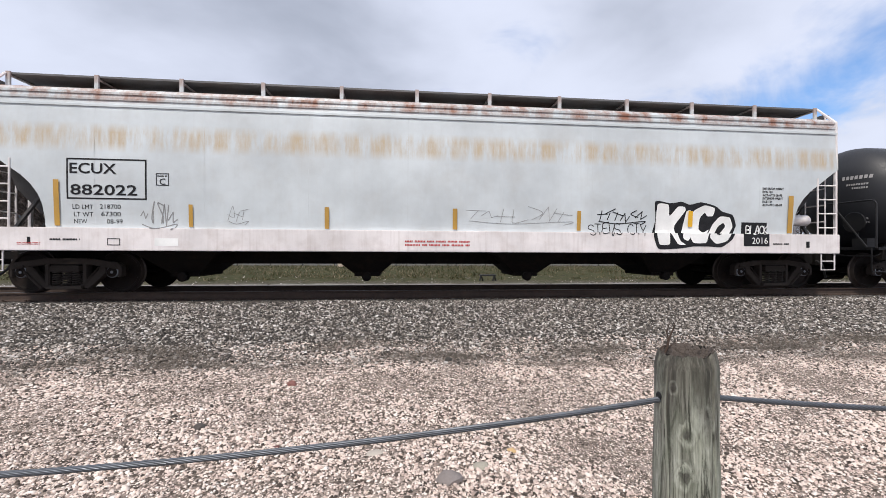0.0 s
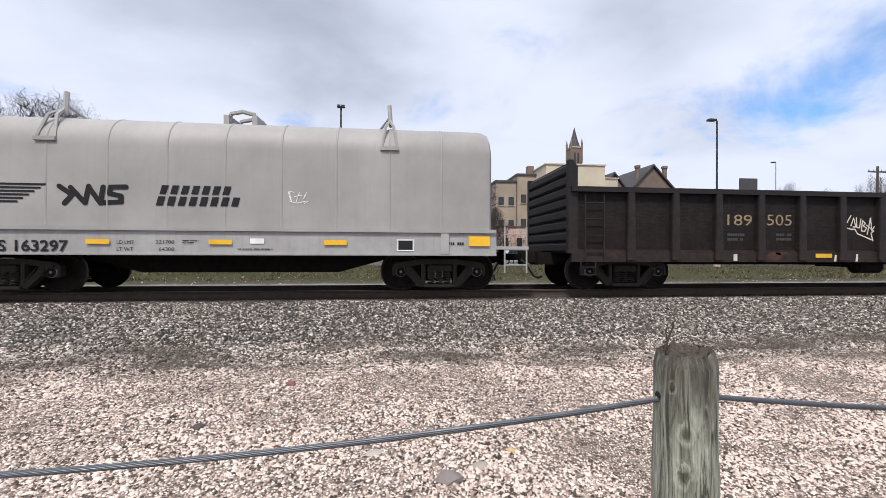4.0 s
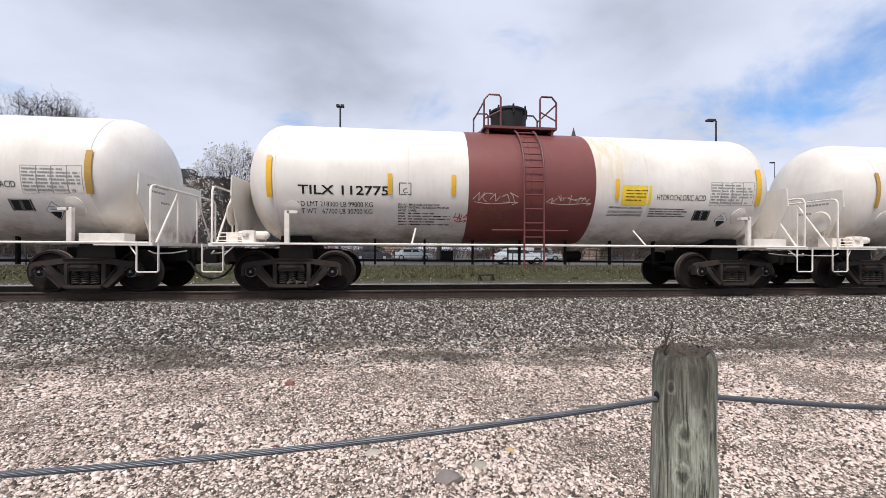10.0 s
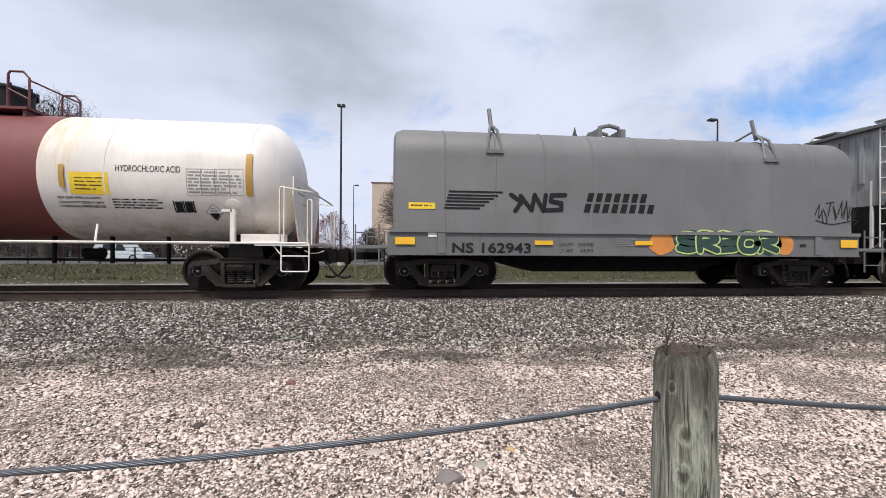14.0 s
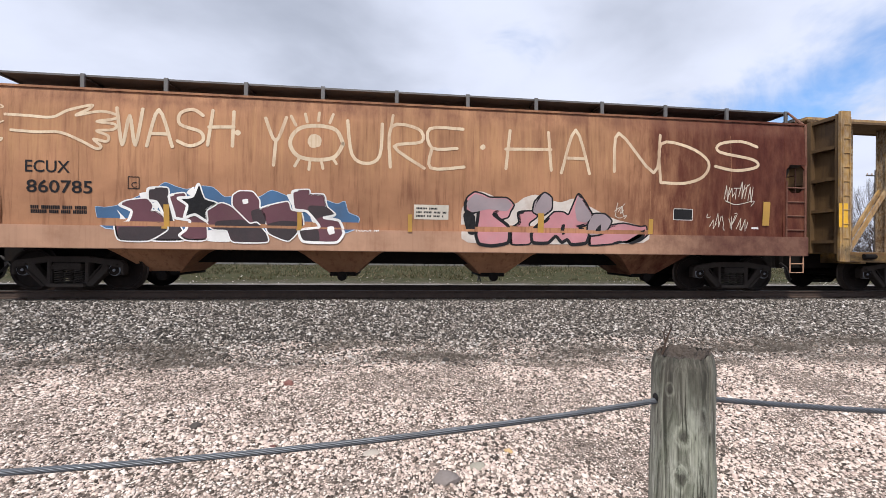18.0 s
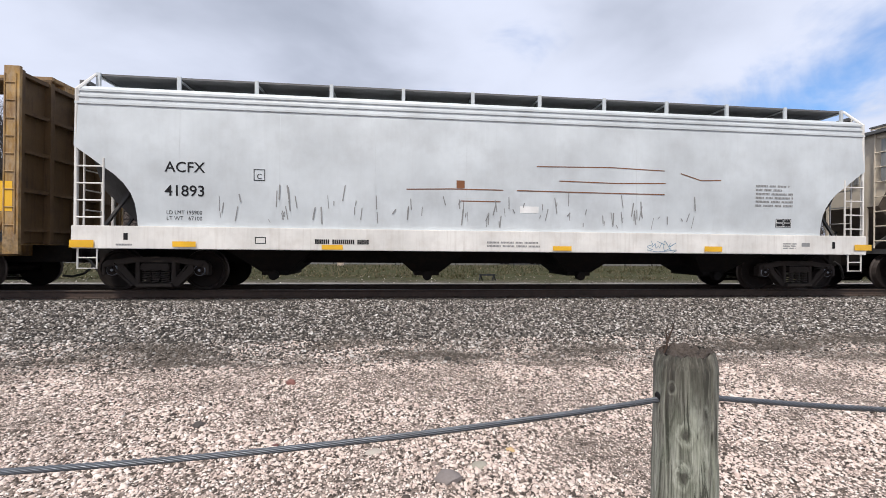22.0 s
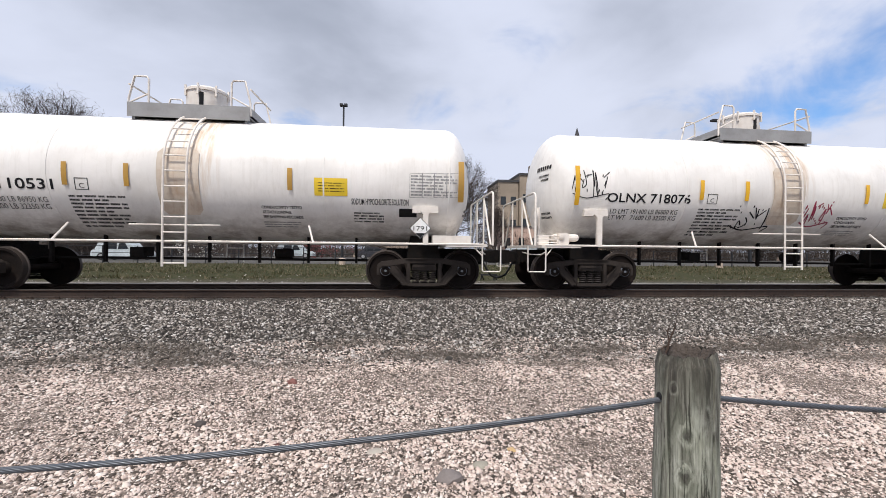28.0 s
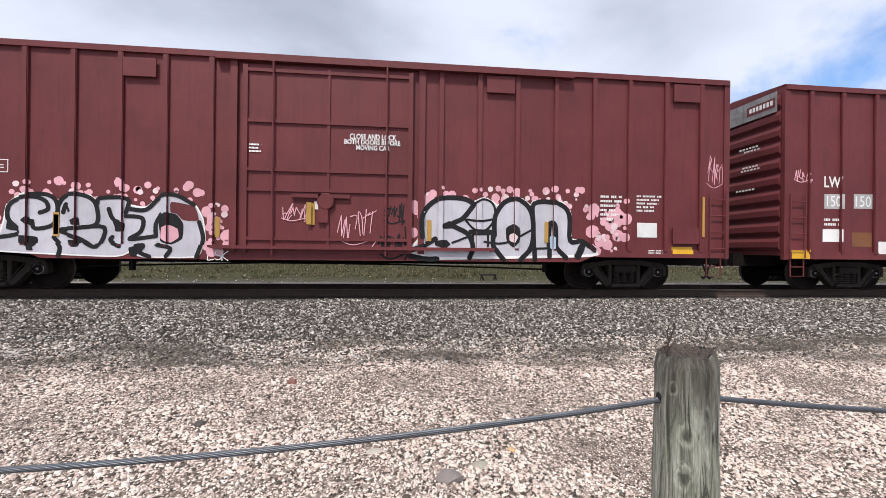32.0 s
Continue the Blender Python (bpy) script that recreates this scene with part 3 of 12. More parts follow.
    col = over(ramp(noise_((45, 45, 1.5), 1.5, 6, 1.8), (0.39, (1, 1, 1)), (0.43, (0, 0, 0))), col, (0.022, 0.02, 0.016))
    # pale lichen bloom, green algae, and the damp brown of the upper end
    col = over(ramp(noise_((9, 9, 5), 1.6, 8, 0.5), (0.52, (0, 0, 0)), (0.66, (0.55, 0.55, 0.55))), col, (0.40, 0.42, 0.36))
    col = over(ramp(noise_((4, 4, 1.6), 2.0, 6), (0.42, (0, 0, 0)), (0.66, (0.5, 0.5, 0.5))), col, (0.16, 0.19, 0.125))
    sepz, high = N.new("ShaderNodeSeparateXYZ"), N.new("ShaderNodeMath")
    L.new(tc.outputs["Object"], sepz.inputs[0])
    high.operation, high.inputs[1].default_value = "MULTIPLY_ADD", 0.34
    L.new(noise_((10, 10, 2.0), 2.0, 6, 0.6), high.inputs[0]), L.new(sepz.outputs[2], high.inputs[2])
    damp = N.new("ShaderNodeMapRange")
    for i, q in zip((1, 2, 3, 4), (POST_H - 0.02, POST_H + 0.15, 0, 0.85)):
        damp.inputs[i].default_value = q
    L.new(high.outputs[0], damp.inputs[0])
    col = over(damp.outputs[0], col, ramp(noise_((60, 60, 2.2), 1.6, 6, 0.8), (0.36, (0.016, 0.014, 0.011)), (0.52, (0.06, 0.052, 0.042)), (0.68, (0.16, 0.15, 0.125))))
    col = over(core, col, (0.022, 0.018, 0.014))
    L.new(col, b.inputs["Base Color"])
    bp = N.new("ShaderNodeBump")
    bp.inputs["Strength"].default_value, bp.inputs["Distance"].default_value = 0.8, 0.007
    L.new(grain, bp.inputs["Height"])
    L.new(bp.outputs[0], b.inputs["Normal"])
    return m


m_wood = wood_material()
m_cable = mat("galvanised_wire", (0.12, 0.13, 0.145), 0.45, 0.6, 0.4, (0.06, 0.055, 0.05), 30)
m_end_grain = mat("weathered_end_grain", (0.075, 0.06, 0.05), 0.95, 0, 0.95, (0.018, 0.014, 0.012), 16, bump=1.0, bump_scale=120, vary=0.5)


def build_post(x, y, top, lean=0.0, cracked=True):
    post = thing("wooden_post", "weathered grey round wooden guard post with cracks", "post", "guard posts")
    post.matrix_basis = pose(x, y, GROUND - 0.25, 0, lean, 0)
    h = top - GROUND + 0.25
    bm = bmesh.new()
    n, rings = 144, []
    zs = [0, 0.3, 0.6, *np.linspace(0.8, h - 0.04, 26).tolist(), h - 0.015, h]
    rng = random.Random(int(x * 100))
    cracks = [(rng.uniform(0, math.tau), rng.uniform(0.05, 0.13), rng.uniform(0.3, 1.3), rng.uniform(0, 6)) for _ in range(16)]
    for z in zs:
        ring = []
        for k in range(n):
            q = math.tau * k / n
            r = POST_R * (1 + 0.028 * noise.noise((math.cos(q) * 1.7, math.sin(q) * 1.7, z * 2.6)) + 0.012 * noise.noise((math.cos(q) * 6, math.sin(q) * 6, z * 9))) + (0.006 if z < h - 0.3 else 0) * (h - z)
            for c, wd, deep, ph in cracks:
                dq = (q - c - 0.14 * math.sin(z * 4.2 + ph) + math.pi) % math.tau - math.pi
                if abs(dq) < wd * 0.5:
                    r -= 0.007 * deep * (1 - abs(dq) / wd * 2) * max(0, math.sin(z * 1.7 + ph))
            if z > h - 0.03:
                r -= 0.010 * (z - h + 0.03) / 0.03
            ring.append(bm.verts.new((r * math.cos(q), r * math.sin(q), z + (0.012 * noise.noise((q * 2, 3.0, 1.0)) + 0.006 * math.cos(q) + 0.009 * noise.noise((q * 11, 7.0, 2.0)) * (z > h - 0.02) if z > h - 0.1 else 0))))
        rings.append(ring)
    for a, b in zip(rings, rings[1:]):
        for k in range(n):
            bm.faces.new((a[k], a[(k + 1) % n], b[(k + 1) % n], b[k]))
    rim = [v.co.copy() for v in rings[-1]]
    part("shaft", bm, m_wood, post, smooth=50)
    # split, hollowed top
    bm = bmesh.new()
    loops = []
    for share, drop in ((0.985, 0.001), (0.88, 0.012), (0.72, 0.022), (0.45, 0.026), (0.2, 0.022)):
        loops.append([bm.verts.new((v.x * share, v.y * share, (v.z if share > 0.8 else h) - drop + 0.018 * noise.noise((v.x * share * 75, v.y * share * 60, 2)))) for v in rim])
    for a, b in zip(loops, loops[1:]):
        for k in range(n):
            bm.faces.new((a[k], a[(k + 1) % n], b[(k + 1) % n], b[k]))
    bm.faces.new(loops[-1])
    part("end_grain", bm, m_end_grain, post, "dark hollow end with a frayed rim", smooth=25)
    for s in (-1, 1):
        part("cable_hole", lathe(bmesh.new(), [(0.009, 0), (0.0125, 0.003), (0.009, 0.006)], 12, "x", (s * POST_R * 1.0 - 0.004, 0, h - 0.13)), m_black, post)
    return post


build_post(*POST, POST_TOP)
build_post(POST[0] - 4.26, POST[1], POST_TOP, 1.0)
build_post(POST[0] + 4.26, POST[1] + 0.02, POST_TOP, -1)


def build_cable():
    """Twisted wire rope through the posts: six strands laid round a core."""
    cable = thing("wire_rope", "twisted galvanised steel wire rope strung between wooden posts", "wire rope")
    x0, y0 = POST
    z0 = POST_TOP - 0.13
    line = []
    for a, b, sag in (((x0 - 8.5, y0 + 0.01, z0), (x0 - 4.26, y0, z0), 0.12), ((x0 - 4.26, y0, z0), (x0, y0, z0), 0.14), ((x0, y0, z0), (x0 + 4.26, y0 + 0.02, z0), 0.125), ((x0 + 4.26, y0 + 0.02, z0), (x0 + 8.5, y0, z0), 0.12)):
        line += arc(a, b, sag, 190)[:-1]
    for s in range(6):
        pts = []
        for p in line:
            q = p.x * math.tau / 0.13 + s * math.tau / 6
            pts.append(p + Vector((0, math.cos(q), math.sin(q))) * 0.0058)
        part("strand", tube(bmesh.new(), pts, 0.0031, 6), m_cable, cable, smooth=60)


build_cable()


def build_twig():
    t = thing("dry_twig", "thin dark dry twig stuck in the top of the post", "twig")
    t.matrix_basis = pose(POST[0] - 0.045, POST[1] + 0.035, POST_TOP - 0.022)
    bm = bmesh.new()
    tube(bm, [(0, 0, 0), (0.012, 0, 0.022), (0.017, 0.004, 0.045), (0.012, 0.004, 0.07), (0.017, 0, 0.092)], [0.0036, 0.0034, 0.0026, 0.002, 0.001], 5)
    tube(bm, [(0.016, 0.002, 0.04), (0.026, 0.004, 0.062), (0.035, 0.006, 0.078), (0.037, 0, 0.1)], [0.003, 0.0026, 0.002, 0.001], 5)
    tube(bm, [(-0.012, 0, 0.018), (0.004, 0.004, 0.026), (0.03, 0.004, 0.028)], [0.0016, 0.002, 0.001], 5)
    tube(bm, [(0.013, 0.004, 0.066), (0.006, 0.004, 0.08)], [0.0015, 0.0008], 5)
    part("stem", bm, mat("dry_stem", (0.05, 0.03, 0.02), 0.9), t)


build_twig()


# ---- running gear shared by all the cars ----
WHEEL_R, AXLE_Z, WHEELBASE = 0.457, 0.457, 1.778


def wheelset_mesh():
    bm = bmesh.new()
    for s in (-1, 1):
        prof = [(0.0, 0.60), (0.10, 0.60), (0.13, 0.66), (0.35, 0.69), (0.41, 0.675), (0.485, 0.675), (0.485, 0.70), (0.462, 0.715), (WHEEL_R, 0.73), (0.452, 0.80), (0.445, 0.815), (0.395, 0.815), (0.37, 0.775), (0.16, 0.745), (0.13, 0.79), (0.07, 0.80), (0.07, 0.90), (0.115, 0.905), (0.12, 1.045), (0.105, 1.055)]
        lathe(bm, [(r, a * s) for r, a in prof], 24, "y", mis=[1 if 5 <= i <= 9 else 2 if i >= 16 else 0 for i in range(len(prof) - 1)])
        for k in range(3):
            q = math.tau * k / 3
            lathe(bm, [(0.022, 1.05 * s), (0.022, 1.075 * s), (0.0, 1.075 * s)], 6, "y", (0.06 * math.cos(q), 0, 0.06 * math.sin(q)), mi=3)
        lathe(bm, [(0.03, 1.05 * s), (0.028, 1.068 * s), (0.0, 1.068 * s)], 10, "y", mi=2)
    lathe(bm, [(0.075, -0.62), (0.07, 0), (0.075, 0.62)], 12, "y")
    me = bpy.data.meshes.new("wheelset")
    bm.to_mesh(me)
    bm.free()
    for m in (m_wheel, m_tread, m_cap, m_gear):
        me.materials.append(m)
    me.polygons.foreach_set("use_smooth", [True] * len(me.polygons))
    me.set_sharp_from_angle(angle=radians(35))
    return me


def mesh_of(name, bm, material, bevel=0.0, smooth=None):
    o = part(name, bm, material, bevel=bevel, smooth=smooth)
    me = o.data
    bpy.data.objects.remove(o)
    return me


def side_frame_bm():
    """Cast truck side: arched top chord, two diagonals down to the spring seat, columns, bearing jaws and raised flanges."""
    bm = bmesh.new()
    y0, y1 = -0.07, 0.09
    prism(bm, [(-1.08, 0.50), (-1.08, 0.60), (-1.0, 0.665), (-0.74, 0.70), (-0.42, 0.745), (0.42, 0.745), (0.74, 0.70), (1.0, 0.665), (1.08, 0.60), (1.08, 0.50), (0.74, 0.565), (0.42, 0.625), (-0.42, 0.625), (-0.74, 0.565)], y0, y1)
    for s in (-1, 1):
        def side(pts, a, b):
            prism(bm, [(x * s, z) for x, z in pts][::s], a, b)
        # the diagonal and its raised outer flange
        side([(0.78, 0.58), (0.78, 0.44), (0.46, 0.115), (0.30, 0.115), (0.30, 0.20), (0.36, 0.215), (0.63, 0.50), (0.66, 0.585)], y0, y1)
        side([(0.80, 0.50), (0.80, 0.44), (0.47, 0.10), (0.43, 0.125), (0.745, 0.455)], y0 - 0.045, y0)
        side([(0.64, 0.58), (0.67, 0.575), (0.40, 0.22), (0.37, 0.24)], y0 - 0.03, y0)
        # column beside the springs, jaws round the bearing
        side([(0.41, 0.20), (0.41, 0.64), (0.32, 0.64), (0.32, 0.16)], y0 - 0.01, y1)
        side([(1.02, 0.36), (1.09, 0.36), (1.09, 0.56), (1.02, 0.56)], y0, y1)
        side([(0.70, 0.36), (0.765, 0.36), (0.765, 0.56), (0.70, 0.56)], y0, y1)
        side([(0.80, 0.56), (0.98, 0.56), (0.98, 0.61), (0.80, 0.61)], y0 - 0.05, y0)
    prism(bm, [(-0.36, 0.10), (0.36, 0.10), (0.36, 0.175), (-0.36, 0.175)], y0 - 0.07, y1 + 0.04)
    prism(bm, [(-0.44, 0.72), (0.44, 0.72), (0.44, 0.75), (-0.44, 0.75)], y0 - 0.035, y0)
    # bolster end with two ribs above the springs
    prism(bm, [(-0.29, 0.47), (0.29, 0.47), (0.27, 0.60), (-0.27, 0.60)], y0 - 0.05, y1)
    for z in (0.475, 0.535):
        prism(bm, [(-0.29, z), (0.29, z), (0.29, z + 0.025), (-0.29, z + 0.025)], y0 - 0.075, y0 - 0.05)
    bmesh.ops.recalc_face_normals(bm, faces=bm.faces)
    return bm


def spring_bm():
    pts = [(0.078 * math.cos(a), 0.078 * math.sin(a), 0.18 + 0.29 * a / (math.tau * 6)) for a in np.linspace(0, math.tau * 6, 60)]
    return tube(bmesh.new(), pts, 0.016, 4)


def bolster_bm():
    bm = bmesh.new()
    prism(bm, [(-0.28, 0.47), (0.28, 0.47), (0.26, 0.62), (-0.26, 0.62)], -1.1, 1.1)
    box(bm, -0.2, 0.2, -0.5, 0.5, 0.6, 0.74)
    for x in (-0.52, 0.52):
        box(bm, x - 0.04, x + 0.04, -0.75, 0.75, 0.28, 0.36)
    bmesh.ops.recalc_face_normals(bm, faces=bm.faces)
    return bm


ME_WHEELS = wheelset_mesh()
ME_FRAME = mesh_of("side_frame", side_frame_bm(), m_casting, 0.012)
ME_SPRING = mesh_of("coil_spring", spring_bm(), m_coil_spring, smooth=60)
ME_BOLSTER = mesh_of("truck", bolster_bm(), m_gear)


def coupler_bm():
    bm = bmesh.new()
    box(bm, -0.9, 0.0, -0.09, 0.09, 0.70, 0.88)
    prism(bm, [(0.0, 0.66), (0.30, 0.63), (0.38, 0.68), (0.38, 0.90), (0.30, 0.95), (0.0, 0.92)], -0.17, 0.13)
    box(bm, 0.16, 0.44, 0.06, 0.2, 0.62, 0.96)
    box(bm, -0.12, -0.02, -0.22, 0.22, 0.58, 0.98)
    bmesh.ops.recalc_face_normals(bm, faces=bm.faces)
    return bm


ME_COUPLER = mesh_of("coupler", coupler_bm(), m_gear, 0.015)
ME_HOSE = mesh_of("air_hose", tube(bmesh.new(), [(-0.15, -0.3, 0.72), (0.0, -0.32, 0.62), (0.1, -0.3, 0.45), (0.22, -0.22, 0.30), (0.38, -0.1, 0.24), (0.52, 0.0, 0.27)], 0.028, 8), m_hose, smooth=60)
CARS = []


def piece(me, parent, m=None, name=None):
    o = new(name or me.name.split(".")[0], me)
    o.parent = parent
    if m is not None:
        o.matrix_basis = m
    return o


def running_gear(car, tc, half):
    """Two trucks with turning wheelsets, couplers at the given reach from the middle, air hoses."""
    for s in (-1, 1):
        tr = piece(ME_BOLSTER, car, pose(s * tc, 0, 0))
        for y in (-1, 1):
            piece(ME_FRAME, tr, pose(0, y * 1.0, 0, 0, 0, 0 if y < 0 else 180))
            for x in (-0.19, 0.0, 0.19):
                piece(ME_SPRING, tr, pose(x, y * 1.03, 0))
        for x in (-1, 1):
            piece(ME_WHEELS, tr, pose(x * WHEELBASE / 2, 0, AXLE_Z), "wheelset")
        piece(ME_COUPLER, car, pose(s * (half - 0.40), 0, 0, 0, 0, 0 if s > 0 else 180))
        piece(ME_HOSE, car, pose(s * (half - 0.45), 0, 0, 0, 0, 0 if s > 0 else 180))


def car_thing(name, label, category, mid):
    c = thing(name, label, category, "cars of the freight train")
    CARS.append((c, mid))
    return c


def ladder(parent, x0, x1, y, z0, z1, rungs, material, r=0.014, name="ladder", yaw=False):
    """Two stiles with rungs; yaw lays it across the car instead of along it."""
    def P(u, z):
        return (y, u, z) if yaw else (u, y, z)
    bm = bmesh.new()
    for u in (x0, x1):
        tube(bm, [P(u, z0), P(u, z1)], r * 1.15, 6)
    lad = part(name, bm, material, parent)
    me = None
    for i in range(rungs):
        z = z0 + (z1 - z0) * (i + 0.5) / rungs
        if me is None:
            me = part("rung", tube(bmesh.new(), [P(x0, 0), P(x1, 0)], r, 6), material, lad)
            me.location = (0, 0, z)
        else:
            again(me, lad, pose(0, 0, z))
    return lad


def sill_steps(car, xs, y, z0, z1, material, w=0.36):
    """Stirrup steps that hang below the corners."""
    first = None
    for x in xs:
        if first is None:
            bm = bmesh.new()
            tube(bm, [(-w / 2, y, z1), (-w / 2, y, z0), (w / 2, y, z0), (w / 2, y, z1)], 0.017, 6)
            tube(bm, [(-w / 2, y, (z0 + z1) / 2), (w / 2, y, (z0 + z1) / 2)], 0.014, 6)
            first = part("stirrup_step", bm, material, car)
            first.location = (x, 0, 0)
        else:
            again(first, car, pose(x, 0, 0))


# ---- lettering and markings ----
def flat(y):
    return lambda x, z: y


def text(car, s, x, z, h, material, surf, width=None, shear=0.0, bold=0.0, name="lettering", off=0.006, font_space=1.0):
    """Lettering with its lower left corner at x, z, cap height h, laid on the surface."""
    cu = bpy.data.curves.new("text", "FONT")
    cu.body, cu.size, cu.shear, cu.offset, cu.space_character = s, h / 0.70, shear, bold, font_space
    cu.resolution_u = 3
    o = bpy.data.objects.new("text", cu)
    scene.collection.objects.link(o)
    me = bpy.data.meshes.new_from_object(o.evaluated_get(bpy.context.evaluated_depsgraph_get()))
    bpy.data.objects.remove(o), bpy.data.curves.remove(cu)
    bm = bmesh.new()
    bm.from_mesh(me)
    bm.verts.index_update()
    bpy.data.meshes.remove(me)
    if not bm.verts:
        return None
    xs = [v.co.x for v in bm.verts]
    a, b = min(xs), max(xs)
    k = width / (b - a) if width else 1.0
    for v in bm.verts:
        v.co = Vector(((v.co.x - a) * k + x, v.co.y + z, 0))
    if h < 0.15:
        return tagged(lay(bm, car, material, surf, name, off), kind="stuff")
    # large letters are laid one by one
    spans = []
    for f in bm.faces:
        p, q = min(v.co.x for v in f.verts), max(v.co.x for v in f.verts)
        for other in [t for t in spans if p < t[1] - 1e-4 and q > t[0] + 1e-4]:
            p, q = min(p, other[0]), max(q, other[1])
            spans.remove(other)
        spans.append((p, q))
    for p, q in sorted(spans):
        one = bmesh.new()
        seen = {}
        for f in bm.faces:
            if p - 1e-5 <= f.calc_center_median().x <= q + 1e-5:
                for v in f.verts:
                    if v.index not in seen:
                        seen[v.index] = one.verts.new(v.co)
                one.faces.new([seen[v.index] for v in f.verts])
        lay(one, car, material, surf, "letter", off)
    bm.free()


def lay(bm, car, material, surf, name, off, step=0.12):
    """Cuts flat shapes (x, z in the first two coordinates) fine enough to follow the surface and lays them on it."""
    zs = [v.co.y for v in bm.verts]
    if abs(surf(0, min(zs)) - surf(0, max(zs))) > 0.004 or max(zs) - min(zs) > 0.5:
        z = math.ceil(min(zs) / step) * step
        while z < max(zs):
            bmesh.ops.bisect_plane(bm, geom=[*bm.verts, *bm.edges, *bm.faces], plane_co=(0, z, 0), plane_no=(0, 1, 0))
            z += step
    for v in bm.verts:
        v.co.z = 0
    return settle(bm, car, material, surf, name, off)


def patch(car, x0, x1, z0, z1, material, surf, name="marking", off=0.004, lean=0.0):
    bm = bmesh.new()
    n = max(1, int((x1 - x0) / 0.6))
    quad(bm, [(x0, z0, 0), (x1, z0, 0), (x1 + lean, z1, 0), (x0 + lean, z1, 0)])
    return lay(bm, car, material, surf, name, off)


def frame_mark(car, x0, x1, z0, z1, w, material, surf, name="stencil_frame", off=0.005):
    bm = bmesh.new()
    for a, b, c, d in ((x0, x1, z1 - w, z1), (x0, x1, z0, z0 + w), (x0, x0 + w, z0 + w, z1 - w), (x1 - w, x1, z0 + w, z1 - w)):
        quad(bm, [(a, c, 0), (b, c, 0), (b, d, 0), (a, d, 0)])
    return lay(bm, car, material, surf, name, off)


def bars(car, x0, x1, z0, z1, rows, material, surf, seed=0, name="small_print", off=0.005, fill=0.42):
    """Print too small to read: rows of short bars."""
    rng = random.Random(seed * 7 + rows)
    bm = bmesh.new()
    h = (z1 - z0) / rows
    for i in range(rows):
        z = z1 - (i + 0.5) * h
        x, end = x0, x1 - (x1 - x0) * rng.choice((0, 0, 0.1, 0.3))
        while x < end:
            w = min(rng.uniform(1.2, 4.5) * h, end - x)
            # one short bar for each letter of a word
            n = max(1, round(w / (h * 0.4)))
            for k in range(n):
                a, b = x + w * k / n, x + w * (k + 0.78) / n
                quad(bm, [(a, z - h * fill * 0.6, 0), (b, z - h * fill * 0.6, 0), (b, z + h * fill * 0.6, 0), (a, z + h * fill * 0.6, 0)])
            x += w + h * 0.5
    return tagged(lay(bm, car, material, surf, name, off), kind="stuff")


def sharp_split(pts):
    """Breaks a line where it turns sharply, so that each run can be drawn smoothly."""
    runs, run = [], [pts[0]]
    for i in range(1, len(pts)):
        if (pts[i] - run[-1]).length < 1e-4:
            continue
        if len(run) > 1 and (run[-1] - run[-2]).angle(pts[i] - run[-1]) > 0.75:
            runs.append(run)
            run = [run[-1]]
        run.append(pts[i])
    return [r for r in runs + [run] if len(r) > 1]


def strokes(car, lines, width, material, surf, name="graffiti", off=0.0035, label=""):
    """Painted strokes: every line of (x, z) points becomes a ribbon with round ends."""
    bm = bmesh.new()
    runs = [r for line in lines for r in sharp_split([Vector((p[0], p[1])) for p in line])]
    for li, pts in enumerate(runs):
        lift = (li % 10) * 0.0005
        vl, vr = [], []
        for i, p in enumerate(pts):
            d0 = (p - pts[i - 1]).normalized() if i else (pts[1] - p).normalized()
            d1 = (pts[i + 1] - p).normalized() if i < len(pts) - 1 else d0
            d = (d0 + d1).normalized()
            nrm = Vector((-d.y, d.x)) * width / 2
            vl.append(bm.verts.new((p.x + nrm.x, p.y + nrm.y, lift))), vr.append(bm.verts.new((p.x - nrm.x, p.y - nrm.y, lift)))
        for i in range(len(pts) - 1):
            bm.faces.new((vr[i], vr[i + 1], vl[i + 1], vl[i]))
        for p, d in ((pts[0], pts[0] - pts[1]), (pts[-1], pts[-1] - pts[-2])):
            a = math.atan2(d.y, d.x)
            bm.faces.new([bm.verts.new((p.x + width / 2 * math.cos(a + t), p.y + width / 2 * math.sin(a + t), lift)) for t in np.linspace(-math.pi / 2, math.pi / 2, 7)])
    return settle(bm, car, material, surf, name, off, label)


